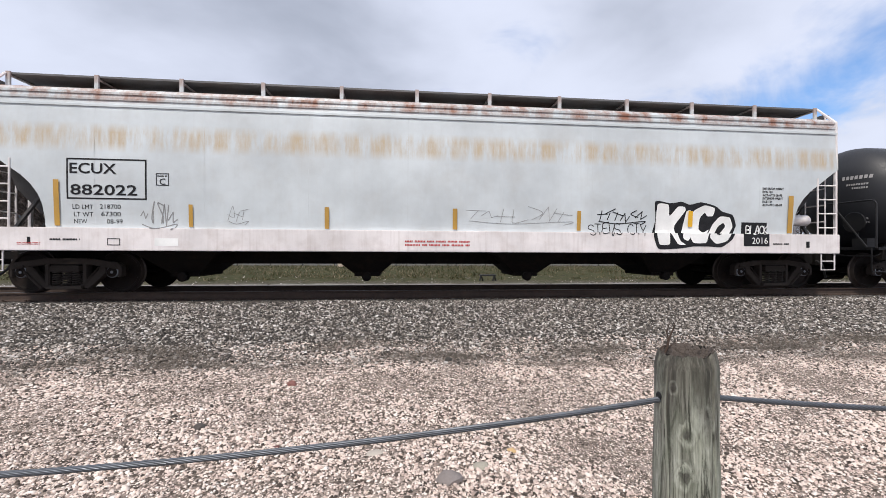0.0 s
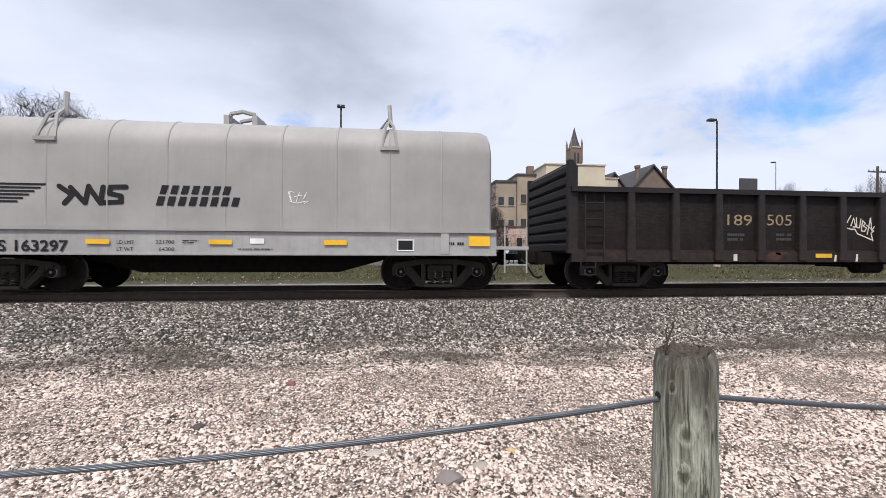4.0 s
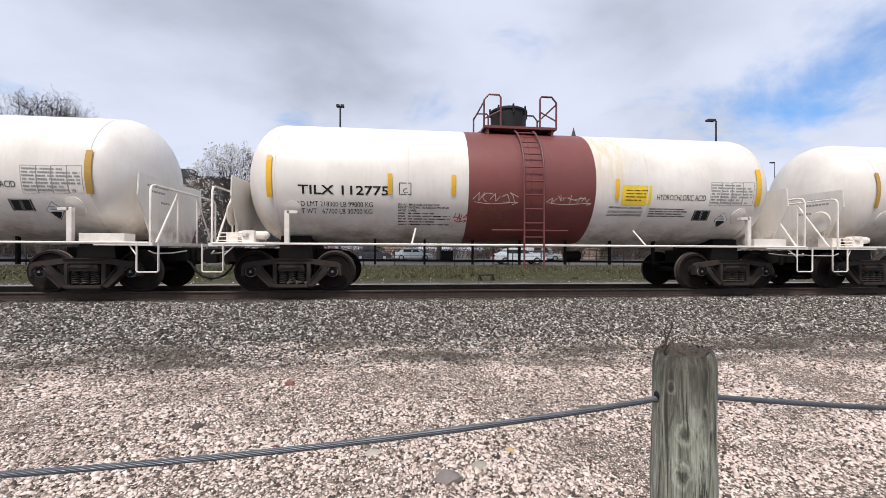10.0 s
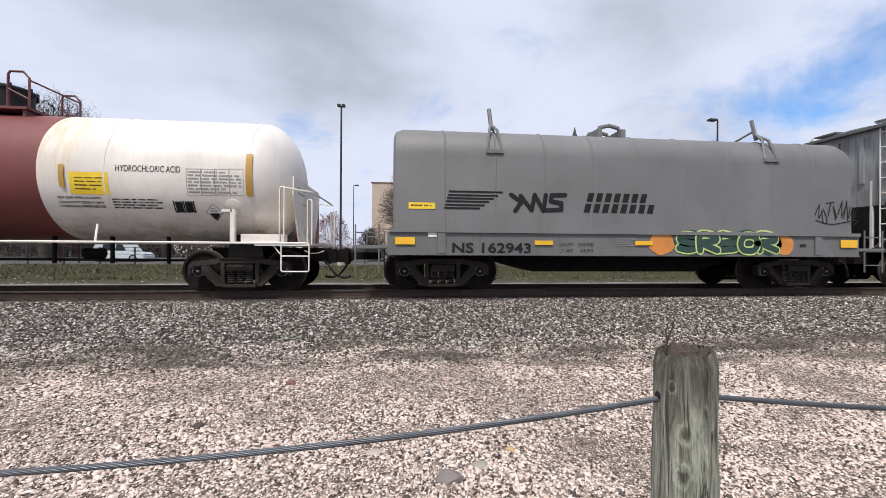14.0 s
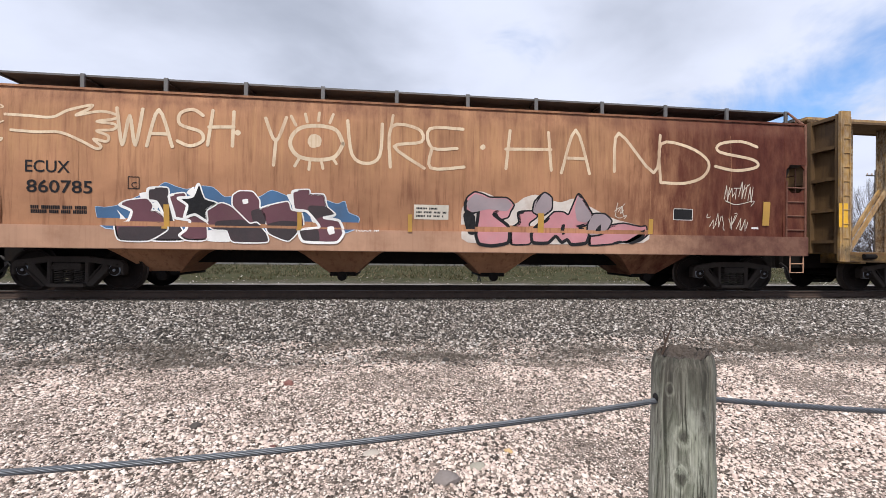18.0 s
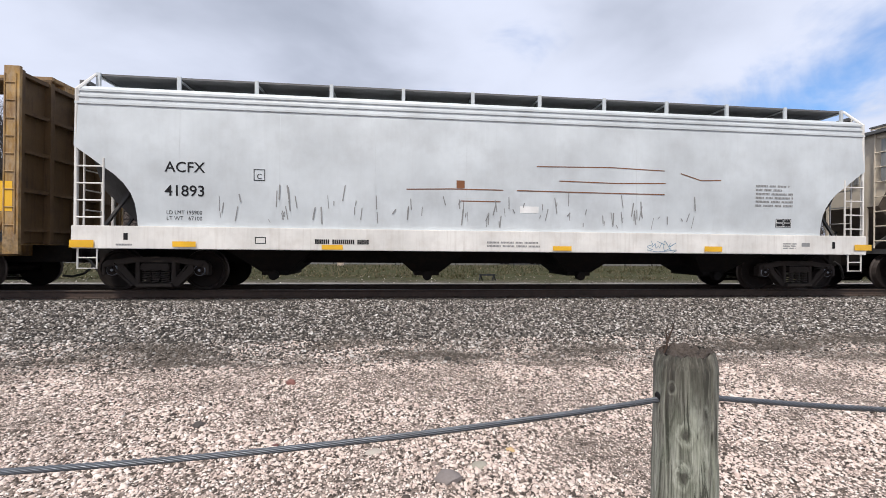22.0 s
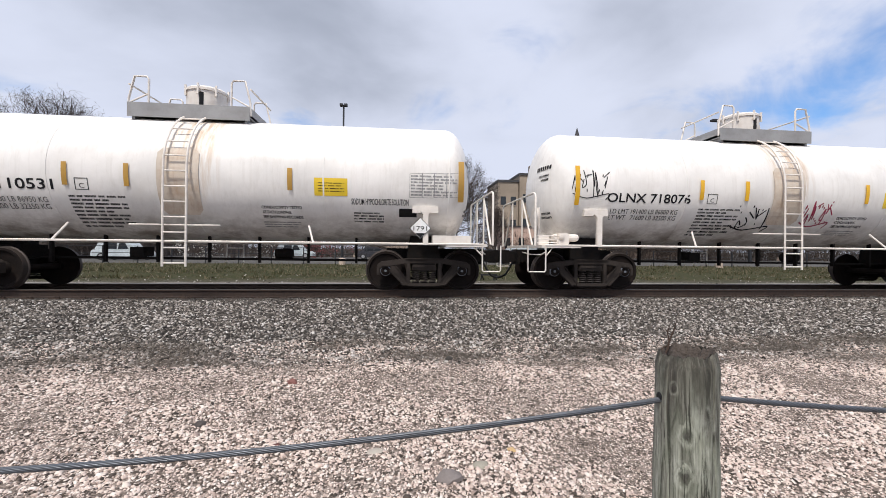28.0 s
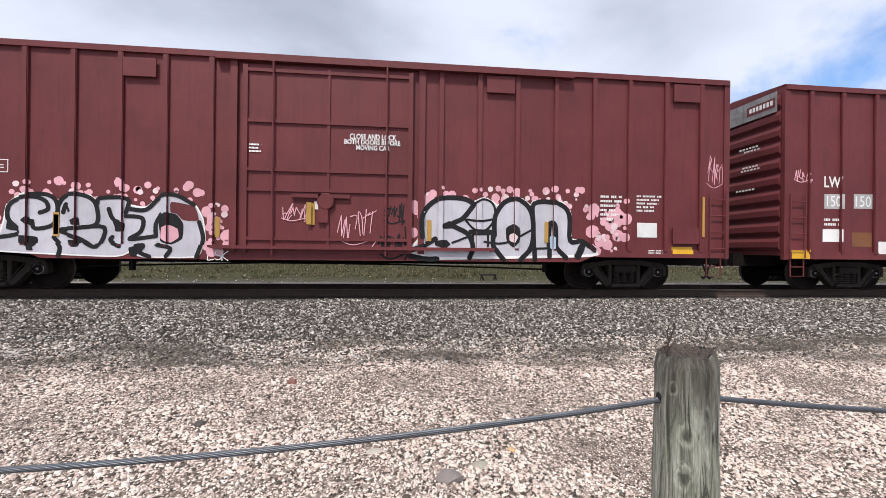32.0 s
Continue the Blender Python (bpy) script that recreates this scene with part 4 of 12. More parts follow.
def settle(bm, car, material, surf, name, off, label=""):
    """Lays flat faces on a surface; on a ribbed side each face goes onto the rib or the sheet that it covers."""
    for step in (0.885, 0.95, 1.34, 1.386):
        # a ledge in the side: cut the paint just below and above it
        if abs(surf(0, step - 0.004) - surf(0, step + 0.004)) > 0.02 and min(v.co.y for v in bm.verts) < step < max(v.co.y for v in bm.verts):
            for z in (step - 0.001, step + 0.003):
                bmesh.ops.bisect_plane(bm, geom=[*bm.verts, *bm.edges, *bm.faces], plane_co=(0, z, 0), plane_no=(0, 1, 0))
    steps, whole = RIBBED.get(id(surf)), True
    if steps:
        xs, zs = [v.co.x for v in bm.verts], [v.co.y for v in bm.verts]
        for x in steps[0]:
            if min(xs) < x < max(xs):
                bmesh.ops.bisect_plane(bm, geom=[*bm.verts, *bm.edges, *bm.faces], plane_co=(x, 0, 0), plane_no=(1, 0, 0))
        for z in steps[1]:
            if min(zs) < z < max(zs):
                bmesh.ops.bisect_plane(bm, geom=[*bm.verts, *bm.edges, *bm.faces], plane_co=(0, z, 0), plane_no=(0, 1, 0))
        bmesh.ops.split_edges(bm, edges=bm.edges)
        whole = False
        for f in bm.faces:
            c = f.calc_center_median()
            y = surf(c.x, c.y)
            for v in f.verts:
                v.co = Vector((v.co.x, y - off - v.co.z, v.co.y))
    else:
        for v in bm.verts:
            v.co = Vector((v.co.x, surf(v.co.x, v.co.y) - off - v.co.z, v.co.y))
    for f in bm.faces:
        f.normal_update()
        if f.normal.y > 0:
            f.normal_flip()
    if not whole:
        bmesh.ops.remove_doubles(bm, verts=bm.verts, dist=1e-5)
    o = part(name, bm, material, car, label)
    return o if whole else tagged(o, kind="stuff")


RIBBED = {}


# letters as strokes in a box one wide and one high
GLYPH = {
    "A": ["0,0 .5,1 1,0", ".2,.35 .8,.35"], "B": ["0,0 0,1 .8,.9 .85,.6 .1,.5", ".1,.5 .95,.4 .9,.1 0,0"], "C": ["1,.8 .7,1 .2,.9 0,.5 .2,.1 .7,0 1,.2"],
    "D": ["0,0 0,1 .6,.95 1,.6 .9,.2 .5,0 0,0"], "E": ["1,1 0,.95 .05,.5 .8,.5", ".05,.5 0,0 1,.05"], "H": ["0,0 .1,1", "0,.5 1,.55", "1,0 .95,1"],
    "I": [".5,0 .5,1"], "K": ["0,0 0,1", "1,1 .1,.5 1,0"], "L": ["0,1 0,0 1,.05"], "N": ["0,0 .1,1 .85,0 1,1"], "O": ["1,.5 .85,.9 .5,1 .15,.9 0,.5 .15,.1 .5,0 .85,.1 1,.5"],
    "P": ["0,0 0,1 .8,.95 1,.7 .7,.45 .05,.4"], "R": ["0,0 0,1 .8,.95 .9,.65 .1,.5 1,0"], "S": ["1,.85 .6,1 .1,.9 .1,.6 .9,.4 1,.15 .5,0 0,.12"], "T": ["0,1 1,1", ".5,1 .5,0"],
    "U": ["0,1 .1,.2 .5,0 .9,.2 1,1"], "V": ["0,1 .5,0 1,1"], "W": ["0,1 .25,0 .5,.8 .75,0 1,1"], "X": ["0,0 1,1", "0,1 1,0"], "Y": ["0,1 .5,.5 1,1", ".5,.5 .4,0"], "Z": ["0,1 1,1 0,0 1,0"],
    "i": [".5,0 .5,.65", ".45,.92 .55,.98"], "M": ["0,0 .15,1 .5,.3 .85,1 1,0"], "'": [".5,.75 .4,1"], ".": [".4,.5 .6,.5"],
}


def curved(pts, n=4):
    """Rounds a line of points off."""
    if len(pts) < 3:
        return pts
    out = []
    q = [Vector(p) for p in pts]
    for i in range(len(q) - 1):
        p0, p1, p2, p3 = q[max(i - 1, 0)], q[i], q[i + 1], q[min(i + 2, len(q) - 1)]
        for k in range(n):
            t = k / n
            out.append(0.5 * ((2 * p1) + (p2 - p0) * t + (2 * p0 - 5 * p1 + 4 * p2 - p3) * t * t + (3 * p1 - p0 - 3 * p2 + p3) * t ** 3))
    return out + [q[-1]]


def word(s, x, z, w, h, gap=0.18, jitter=0.0, seed=1, rounded=True):
    """The strokes of a hand-drawn word in a box."""
    rng = random.Random(seed)
    lines, cw = [], w / (len(s) + gap * (len(s) - 1))
    for i, ch in enumerate(s):
        if ch == " ":
            continue
        x0 = x + i * cw * (1 + gap)
        dz, tilt = rng.uniform(-jitter, jitter) * h, rng.uniform(-jitter, jitter)
        for st in GLYPH[ch]:
            pts = [tuple(float(v) for v in p.split(",")) for p in st.split()]
            ring = pts[0] == pts[-1]
            pts = [(x0 + a * cw + tilt * b * h, z + b * h * (1 + rng.uniform(-jitter, jitter) * 0.5) + dz) for a, b in pts]
            if ring:
                pts[-1] = pts[0]
            lines.append(curved(pts) if rounded and len(pts) > 2 else pts)
    return lines


def scrawl(x0, x1, z0, z1, n, seed):
    """A quick spray-can tag: slanted up-and-down strokes with hooks, loops and cross strokes in a box, unreadable."""
    rng = random.Random(seed)
    out, h, w = [], z1 - z0, (x1 - x0) / n
    for i in range(n):
        x, lo, hi = x0 + i * w, z0 + h * rng.uniform(0.0, 0.35), z1 - h * rng.uniform(0.0, 0.4)
        lean = rng.uniform(0.2, 0.7) * w
        kind = rng.randrange(3)
        if kind == 0:
            out.append([(x - w * 0.2, lo + h * 0.1), (x + lean, hi), (x + w * 0.5, lo), (x + w * 0.6 + lean, hi - h * rng.random() * 0.3)])
        elif kind == 1:
            out.append(curved([(x + w * rng.uniform(-0.2, 1.2), z0 + h * rng.random()) for _ in range(4)], 5))
        else:
            out.append([(x + w * 0.1, lo), (x + lean, hi)])
            out.append([(x - w * 0.2, lo + h * rng.uniform(0.3, 0.6)), (x + w * 1.1, lo + h * rng.uniform(0.2, 0.7))])
    out.append(curved([(x0, z0 + h * 0.1), (x0 + (x1 - x0) * 0.4, z0 - h * 0.06), (x1, z0 + h * 0.12), (x1 - w * 0.5, z0 - h * 0.1)], 5))
    return out


def slanted_tag(x, z, w, h, drop):
    """A wiry spray tag of angular strokes that runs downhill, with an arrow tail, unreadable."""
    unit = [[(-0.02, 0.2), (0.10, 1.15), (0.18, 0.35), (0.30, 0.95)], [(0.14, 1.3), (0.10, 1.15)], [(0.30, 0.25), (0.38, 0.85), (0.45, 0.30), (0.36, 0.22)], [(0.46, 0.95), (0.48, 0.3), (0.56, 0.35), (0.60, 1.0)],
            [(0.62, 0.2), (0.66, 0.95), (0.74, 0.85), (0.68, 0.6), (0.78, 0.55), (0.72, 0.25), (0.62, 0.2)], [(0.80, 0.15), (0.90, 1.35), (0.94, 0.5), (1.02, 0.9)], [(0.78, 0.75), (1.0, 0.55), (0.92, 0.3), (0.98, -0.15)],
            [(-0.02, 0.2), (-0.08, 0.45), (0.06, 0.75)], [(-0.08, 0.3), (0.12, -0.05), (0.30, 0.0), (0.42, 0.12), (0.50, -0.12), (0.94, -0.12)], [(0.04, -0.18), (0.05, -0.14)], [(1.04, 0.25), (1.05, 0.29)]]
    return [[(x + u * w, z + v * h - u * drop - 0.15 * h) for u, v in line] for line in unit]


def blob(bm, cx, cz, rx, rz, seed, n=28, wob=0.18):
    """A cloud of paint with an uneven edge."""
    f = [bm.verts.new((cx + rx * math.cos(a) * (1 + wob * noise.noise((math.cos(a) * 1.8, math.sin(a) * 1.8, seed))), cz + rz * math.sin(a) * (1 + wob * noise.noise((math.cos(a) * 1.8, math.sin(a) * 1.8, seed + 9))), 0)) for a in (math.tau * k / n for k in range(n))]
    bm.faces.new(f)


def bubbles(car, x0, x1, z0, z1, n, r0, r1, material, surf, seed=1, name="overspray", off=0.003):
    """Round dots of paint scattered along a strip."""
    rng = random.Random(seed)
    bm = bmesh.new()
    for i in range(n):
        r = rng.uniform(r0, r1)
        blob(bm, rng.uniform(x0, x1), rng.uniform(z0, z1), r, r, i * 1.7, 14, 0.1)
    for i, f in enumerate(bm.faces):
        for v in f.verts:
            v.co.z = (i % 10) * 0.0004
    return tagged(settle(bm, car, material, surf, name, off), kind="stuff")


def shape(car, pts, material, surf, layer=1, name="graffiti", rim=None, rim_w=0.05):
    """One filled patch of spray paint with softly rounded corners, with an optional painted rim round it."""
    q = [Vector(p) for p in pts]
    for c in (0.13, 0.25):
        q = [a.lerp(b, k) for a, b in zip(q, q[1:] + q[:1]) for k in (c, 1 - c)]
    bm = bmesh.new()
    bm.faces.new([bm.verts.new((p.x, p.y, 0)) for p in q])
    bmesh.ops.triangulate(bm, faces=bm.faces)
    o = lay(bm, car, material, surf, name, 0.004 + 0.0016 * layer)
    if rim:
        strokes(car, [[tuple(p) for p in q] + [tuple(q[0])]], rim_w, rim, surf, name="graffiti_outline", off=0.003 + 0.0016 * layer)
    return o


def blobs(car, spots, material, surf, name="spray_cloud", off=0.003, seed=1):
    for i, (x, z, rx, rz) in enumerate(spots):
        bm = bmesh.new()
        blob(bm, x, z, rx, rz, seed + i * 3.7)
        lay(bm, car, material, surf, name, off)


def piece_word(car, s, x, z, w, h, fat, fill, edge, surf, seed=1, jitter=0.08, outer=None, gap=0.16, shine=None):
    """A bubble-lettered piece: broad edge strokes with the fill laid over them, letter by letter."""
    cw = (w - fat) / (len(s) + gap * (len(s) - 1)) if len(s) > 1 else w - fat
    letters = []
    rng = random.Random(seed)
    for i, ch in enumerate(s):
        hh = (h - fat * 1.3) * rng.uniform(1 - jitter, 1)
        letters.append(word(ch, x + fat * 0.5 + i * cw * (1 + gap), z + fat * 0.65 + rng.uniform(0, jitter) * h * 0.4, cw * 0.98, hh, 0, jitter * 0.6, seed + i))
    lines = [q for g in letters for q in g]
    if outer:
        strokes(car, lines, fat * 1.62, outer, surf, off=0.004)
    for i, g in enumerate(letters):
        strokes(car, g, fat * 1.36, edge, surf, off=0.010 + 0.012 * (i % 2))
        strokes(car, g, fat * 0.90, fill[i % len(fill)] if isinstance(fill, (list, tuple)) else fill, surf, off=0.016 + 0.012 * (i % 2))
        if shine:
            strokes(car, [[(a + fat * 0.16, b + fat * 0.2) for a, b in (tuple(p) for p in q[:max(2, len(q) // 3)])] for q in g], fat * 0.1, shine, surf, off=0.024 + 0.012 * (i % 2))


def blocks(car, x0, x1, z0, z1, groups, material, surf, slant=0.0, name="company_lettering"):
    """A company name as a row of plain letter-sized blocks, grouped as its words are."""
    n = sum(groups) + 0.7 * (len(groups) - 1)
    u = (x1 - x0) / n
    bm = bmesh.new()
    x = x0
    for g in groups:
        for _ in range(g):
            a, b = x + 0.16 * u, x + 0.80 * u
            quad(bm, [(a, z0, 0), (b, z0, 0), (b + slant, z1, 0), (a + slant, z1, 0)])
            x += u
        x += 0.7 * u
    return tagged(lay(bm, car, material, surf, name, 0.006), kind="stuff")


# ---- covered hopper cars ----
def hopper_marks(eave):
    shell = hopper_surf(eave)
    return lambda x, z: -1.625 if z < 1.386 else shell(x, z)


def hopper_surf(eave):
    zs = (0.9, 1.38, 2.2, 3.0, eave - 0.45, eave - 0.12)
    ys = (-1.60, -1.54, -1.59, -1.60, -1.58, -1.555)
    return lambda x, z: float(np.interp(z, zs, ys))


def hopper(name, label, mid, half, tc, reach, eave, paint, sill_paint, bays, cut=True, rib_z=(0.12, 0.24, 0.38), post_paint=None, brackets=11, cylinder=False):
    car = car_thing(name, label, "hopper car", mid)
    surf = hopper_surf(eave)
    post_paint = post_paint or sill_paint
    running_gear(car, tc, reach)
    # shell: sections along the car, cut away below the end slopes
    cut_pts = [(0.0, 2.98), (0.25, 2.80), (0.5, 2.61), (0.75, 2.43), (0.93, 2.25), (1.06, 2.05), (1.13, 1.85), (1.165, 1.6), (1.18, 1.36)] if cut else [(0.0, 3.14), (0.6, 3.14), (0.62, 1.2)]
    stations = [-half + d for d, _ in cut_pts] + np.linspace(-half + 1.3, half - 1.3, 14).tolist() + [half - d for d, _ in reversed(cut_pts)]
    lows = [z for _, z in cut_pts] + [cut_pts[-1][1]] * 14 + [z for _, z in reversed(cut_pts)]
    bm = bmesh.new()
    rings = []
    for x, lo in zip(stations, lows):
        zs = [lo + (eave - 0.12 - lo) * k / 7 for k in range(8)]
        prof = [(surf(x, z), z) for z in zs] + [(-1.50, eave - 0.03), (-1.38, eave + 0.03), (-0.95, eave + 0.17), (-0.45, eave + 0.26)]
        dx = half - abs(x)
        belly = min(lo, max(1.0, 2.25 - 1.05 * dx))
        prof = prof + [(0, eave + 0.28)] + [(-y, z) for y, z in reversed(prof)] + [(1.15, lo), (0.8, belly), (-0.8, belly), (-1.15, lo)]
        rings.append([bm.verts.new((x, y, z)) for y, z in prof])
    n = len(rings[0])
    for a, b in zip(rings, rings[1:]):
        for k in range(n):
            bm.faces.new((a[k], b[k], b[(k + 1) % n], a[(k + 1) % n]))
    bm.faces.new(rings[0]), bm.faces.new(rings[-1][::-1])
    bmesh.ops.recalc_face_normals(bm, faces=bm.faces)
    # end slopes and end faces take paint darkened for shade as well as grime
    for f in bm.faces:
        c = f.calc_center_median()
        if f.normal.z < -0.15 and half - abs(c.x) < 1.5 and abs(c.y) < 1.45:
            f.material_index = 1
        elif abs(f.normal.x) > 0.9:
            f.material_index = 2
    body = part("body", bm, [paint, m_bay_shade_cream if paint is m_cream else m_bay_shade, paint if paint in (m_cream, m_brownhop) else m_endsheet_shade], car, smooth=32)
    # stiffeners up the end sheets
    for e in (-half, half):
        for y in (-0.95, -0.3, 0.35, 1.0):
            part("end_stiffener", box(bmesh.new(), e - 0.05, e + 0.05, y - 0.05, y + 0.05, 2.9, eave - 0.05), m_endsheet_shade if paint is not m_brownhop else paint, body)
    # lips along the upper side
    for d in rib_z:
        for s in (-1, 1):
            y = -surf(0, eave - d)
            bm = bmesh.new()
            prism(bm, [(-half, eave - d - 0.022), (half, eave - d - 0.022), (half, eave - d + 0.022), (-half, eave - d + 0.022)], s * (y - 0.01), s * (y + 0.022))
            bmesh.ops.recalc_face_normals(bm, faces=bm.faces)
            part("side_lip", bm, paint, car)
    # vertical weld seams
    seam = None
    for k in range(1, 9):
        x = -half + 2 * half * k / 9
        for s in (-1,):
            bm = bmesh.new()
            quad(bm, [(-0.006, 1.42, 0), (0.006, 1.42, 0), (0.006, eave - 0.42, 0), (-0.006, eave - 0.42, 0)])
            if seam is None:
                seam = lay(bm, car, paint, surf, "weld_seam", 0.0025)
                seam.location = (x, 0, 0)
            else:
                bm.free()
                again(seam, car, pose(x, 0, 0))
    for s in (-1, 1):
        bm = box(bmesh.new(), -half - 0.02, half + 0.02, s * 1.5, s * 1.625, 0.92, 1.385)
        box(bm, -half - 0.02, half + 0.02, s * 1.42, s * 1.5, 0.92, 0.97)
        bmesh.ops.recalc_face_normals(bm, faces=bm.faces)
        part("side_sill", bm, sill_paint, car, bevel=0.012)
    bm = box(bmesh.new(), -half - 0.35, half + 0.35, -0.36, 0.36, 0.62, 0.98)
    part("centre_sill", bm, m_gear, car)
    for s in (-1, 1):
        e = s * half
        bm = box(bmesh.new(), min(e, e - s * 1.1), max(e, e - s * 1.1), -1.5, 1.5, 0.95, 1.08)
        part("end_platform", bm, m_bay_shade, car)
        for y in (-1, 1):
            bm = bmesh.new()
            tube(bm, [(e - s * 0.03, y * 1.56, 0.95), (e - s * 0.03, y * 1.56, eave - 0.1), (e - s * 0.12, y * 1.2, eave + 0.35)], [0.04, 0.04, 0.025], 6)
            part("corner_post", bm, post_paint, car)
            part("end_post", tube(bmesh.new(), [(e - s * 0.03, y * 0.5, 0.98), (e - s * 0.03, y * 0.5, 2.95)], 0.045, 4), post_paint, car)
            part("end_brace", tube(bmesh.new(), [(e - s * 0.05, y * 0.5, 1.05), (e - s * 0.9, y * 0.9, 1.9)], 0.03, 4), m_bay_shade, car)
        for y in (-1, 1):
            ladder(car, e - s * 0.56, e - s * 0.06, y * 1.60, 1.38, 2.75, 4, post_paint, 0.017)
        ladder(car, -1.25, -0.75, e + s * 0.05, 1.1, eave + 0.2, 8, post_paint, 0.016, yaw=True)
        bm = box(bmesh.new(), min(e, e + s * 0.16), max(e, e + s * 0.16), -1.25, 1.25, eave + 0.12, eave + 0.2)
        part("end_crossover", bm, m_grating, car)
        part("slope_brace", tube(bmesh.new(), [(e - s * 0.05, -1.1, 1.1), (e - s * 0.8, -1.0, 2.3)], 0.04, 4), m_bay_shade, car)
    sill_steps(car, [s * (half - 0.26) for s in (-1, 1)], -1.58, 0.52, 0.95, post_paint)
    if not cut:
        for s in (-1, 1):
            for y in (-1, 1):
                a, b = sorted((s * half, s * (half - 0.64)))
                bm = bmesh.new()
                y0, y1 = y * 1.575 - 0.012, y * 1.575 + 0.012
                u, v = a + 0.08, b - 0.06
                for pts in ([(a, 1.2), (b, 1.2), (b, 2.46), (a, 2.46)], [(a, 2.46), (u, 2.46), (u, 3.16), (a, 3.16)], [(v, 2.46), (b, 2.46), (b, 3.16), (v, 3.16)],
                            [(u, 2.46), (u + 0.13, 2.46), (u, 2.6)], [(v - 0.13, 2.46), (v, 2.46), (v, 2.6)], [(u, 3.02), (u + 0.13, 3.16), (u, 3.16)], [(v, 3.02), (v, 3.16), (v - 0.13, 3.16)]):
                    prism(bm, pts, y0, y1)
                bmesh.ops.recalc_face_normals(bm, faces=bm.faces)
                part("end_panel", bm, paint, car)
    bm = lathe(bmesh.new(), [(0.0, -0.42), (0.1, -0.41), (0.14, -0.36), (0.14, 0.36), (0.1, 0.41), (0.0, 0.42)], 16, "x", (half - 0.72, -1.12 if cylinder else -0.2, 1.76))
    part("brake_cylinder", bm, sill_paint if cylinder else m_bay_shade, car, smooth=40)
    # roof walk on brackets
    z = eave + 0.36
    for s in (-1, 1):
        bm = box(bmesh.new(), -half + 0.1, half - 0.1, min(s * 0.5, s * 1.16), max(s * 0.5, s * 1.16), z - 0.02, z + 0.02)
        part("running_board", bm, m_grating, car, "dark steel grating walk")
    bm = box(bmesh.new(), -0.04, 0.04, -1.2, -1.16, eave + 0.0, z + 0.03)
    prism(bm, [(-0.02, z - 0.03), (0.02, z - 0.03), (0.02, z - 0.06), (-0.02, z - 0.06)], -1.18, -0.5)
    br = part("bracket", bm, paint if cut else m_grating, car)
    pos = [-half + 0.16 + (2 * half - 0.32) * k / brackets for k in range(brackets + 1)]
    br.location = (pos[0], 0, 0)
    for x in pos[1:]:
        again(br, car, pose(x, 0, 0))
    bm = box(bmesh.new(), -half + 0.9, half - 0.9, -0.42, 0.42, eave + 0.25, eave + 0.44)
    part("hatch_cover", bm, paint, car, bevel=0.03)
    # discharge hoppers
    for x in bays:
        bm = bmesh.new()
        top = [(x + a * 1.72, b * 1.38, 1.37) for a, b in ((-1, -1), (1, -1), (1, 1), (-1, 1))]
        mid_ = [(x + a * 0.82, b * 1.0, 0.84) for a, b in ((-1, -1), (1, -1), (1, 1), (-1, 1))]
        low = [(x + a * 0.27, b * 0.55, 0.36) for a, b in ((-1, -1), (1, -1), (1, 1), (-1, 1))]
        loops = [[bm.verts.new(p) for p in q] for q in (top, mid_, low)]
        for a, b in zip(loops, loops[1:]):
            for k in range(4):
                bm.faces.new((a[k], b[k], b[(k + 1) % 4], a[(k + 1) % 4]))
        bm.faces.new(loops[0][::-1]), bm.faces.new(loops[-1])
        bmesh.ops.recalc_face_normals(bm, faces=bm.faces)
        chute = part("discharge_hopper", bm, m_gear if cut else paint, car)
        bm = box(bmesh.new(), x - 0.30, x + 0.30, -0.62, 0.62, 0.33, 0.42)
        lathe(bm, [(0.10, -0.75), (0.10, -0.62)], 14, "y", (x, 0, 0.33))
        lathe(bm, [(0.075, -0.78), (0.11, -0.77), (0.11, -0.74), (0.0, -0.74)], 14, "y", (x, 0, 0.33))
        part("outlet_gate", bm, m_gear, chute)
    return car, hopper_marks(eave)


def consolidated_stencil(car, x, z, material, surf, k=1.0):
    """Black panel with a ruled white frame of service dates."""
    patch(car, x, x + 0.52 * k, z, z + 0.26 * k, m_black, surf, "service_panel", 0.004)
    for a, b in ((0.02, 0.25), (0.27, 0.50)):
        for c, d in ((0.02, 0.12), (0.14, 0.24)):
            frame_mark(car, x + a * k, x + b * k, z + c * k, z + d * k, 0.008, m_white, surf, "ruled_frame", 0.007)


# ---- tank cars ----
def tank_surf(r, zc):
    return lambda x, z: -math.sqrt(max(0.02, r * r - (z - zc) ** 2))


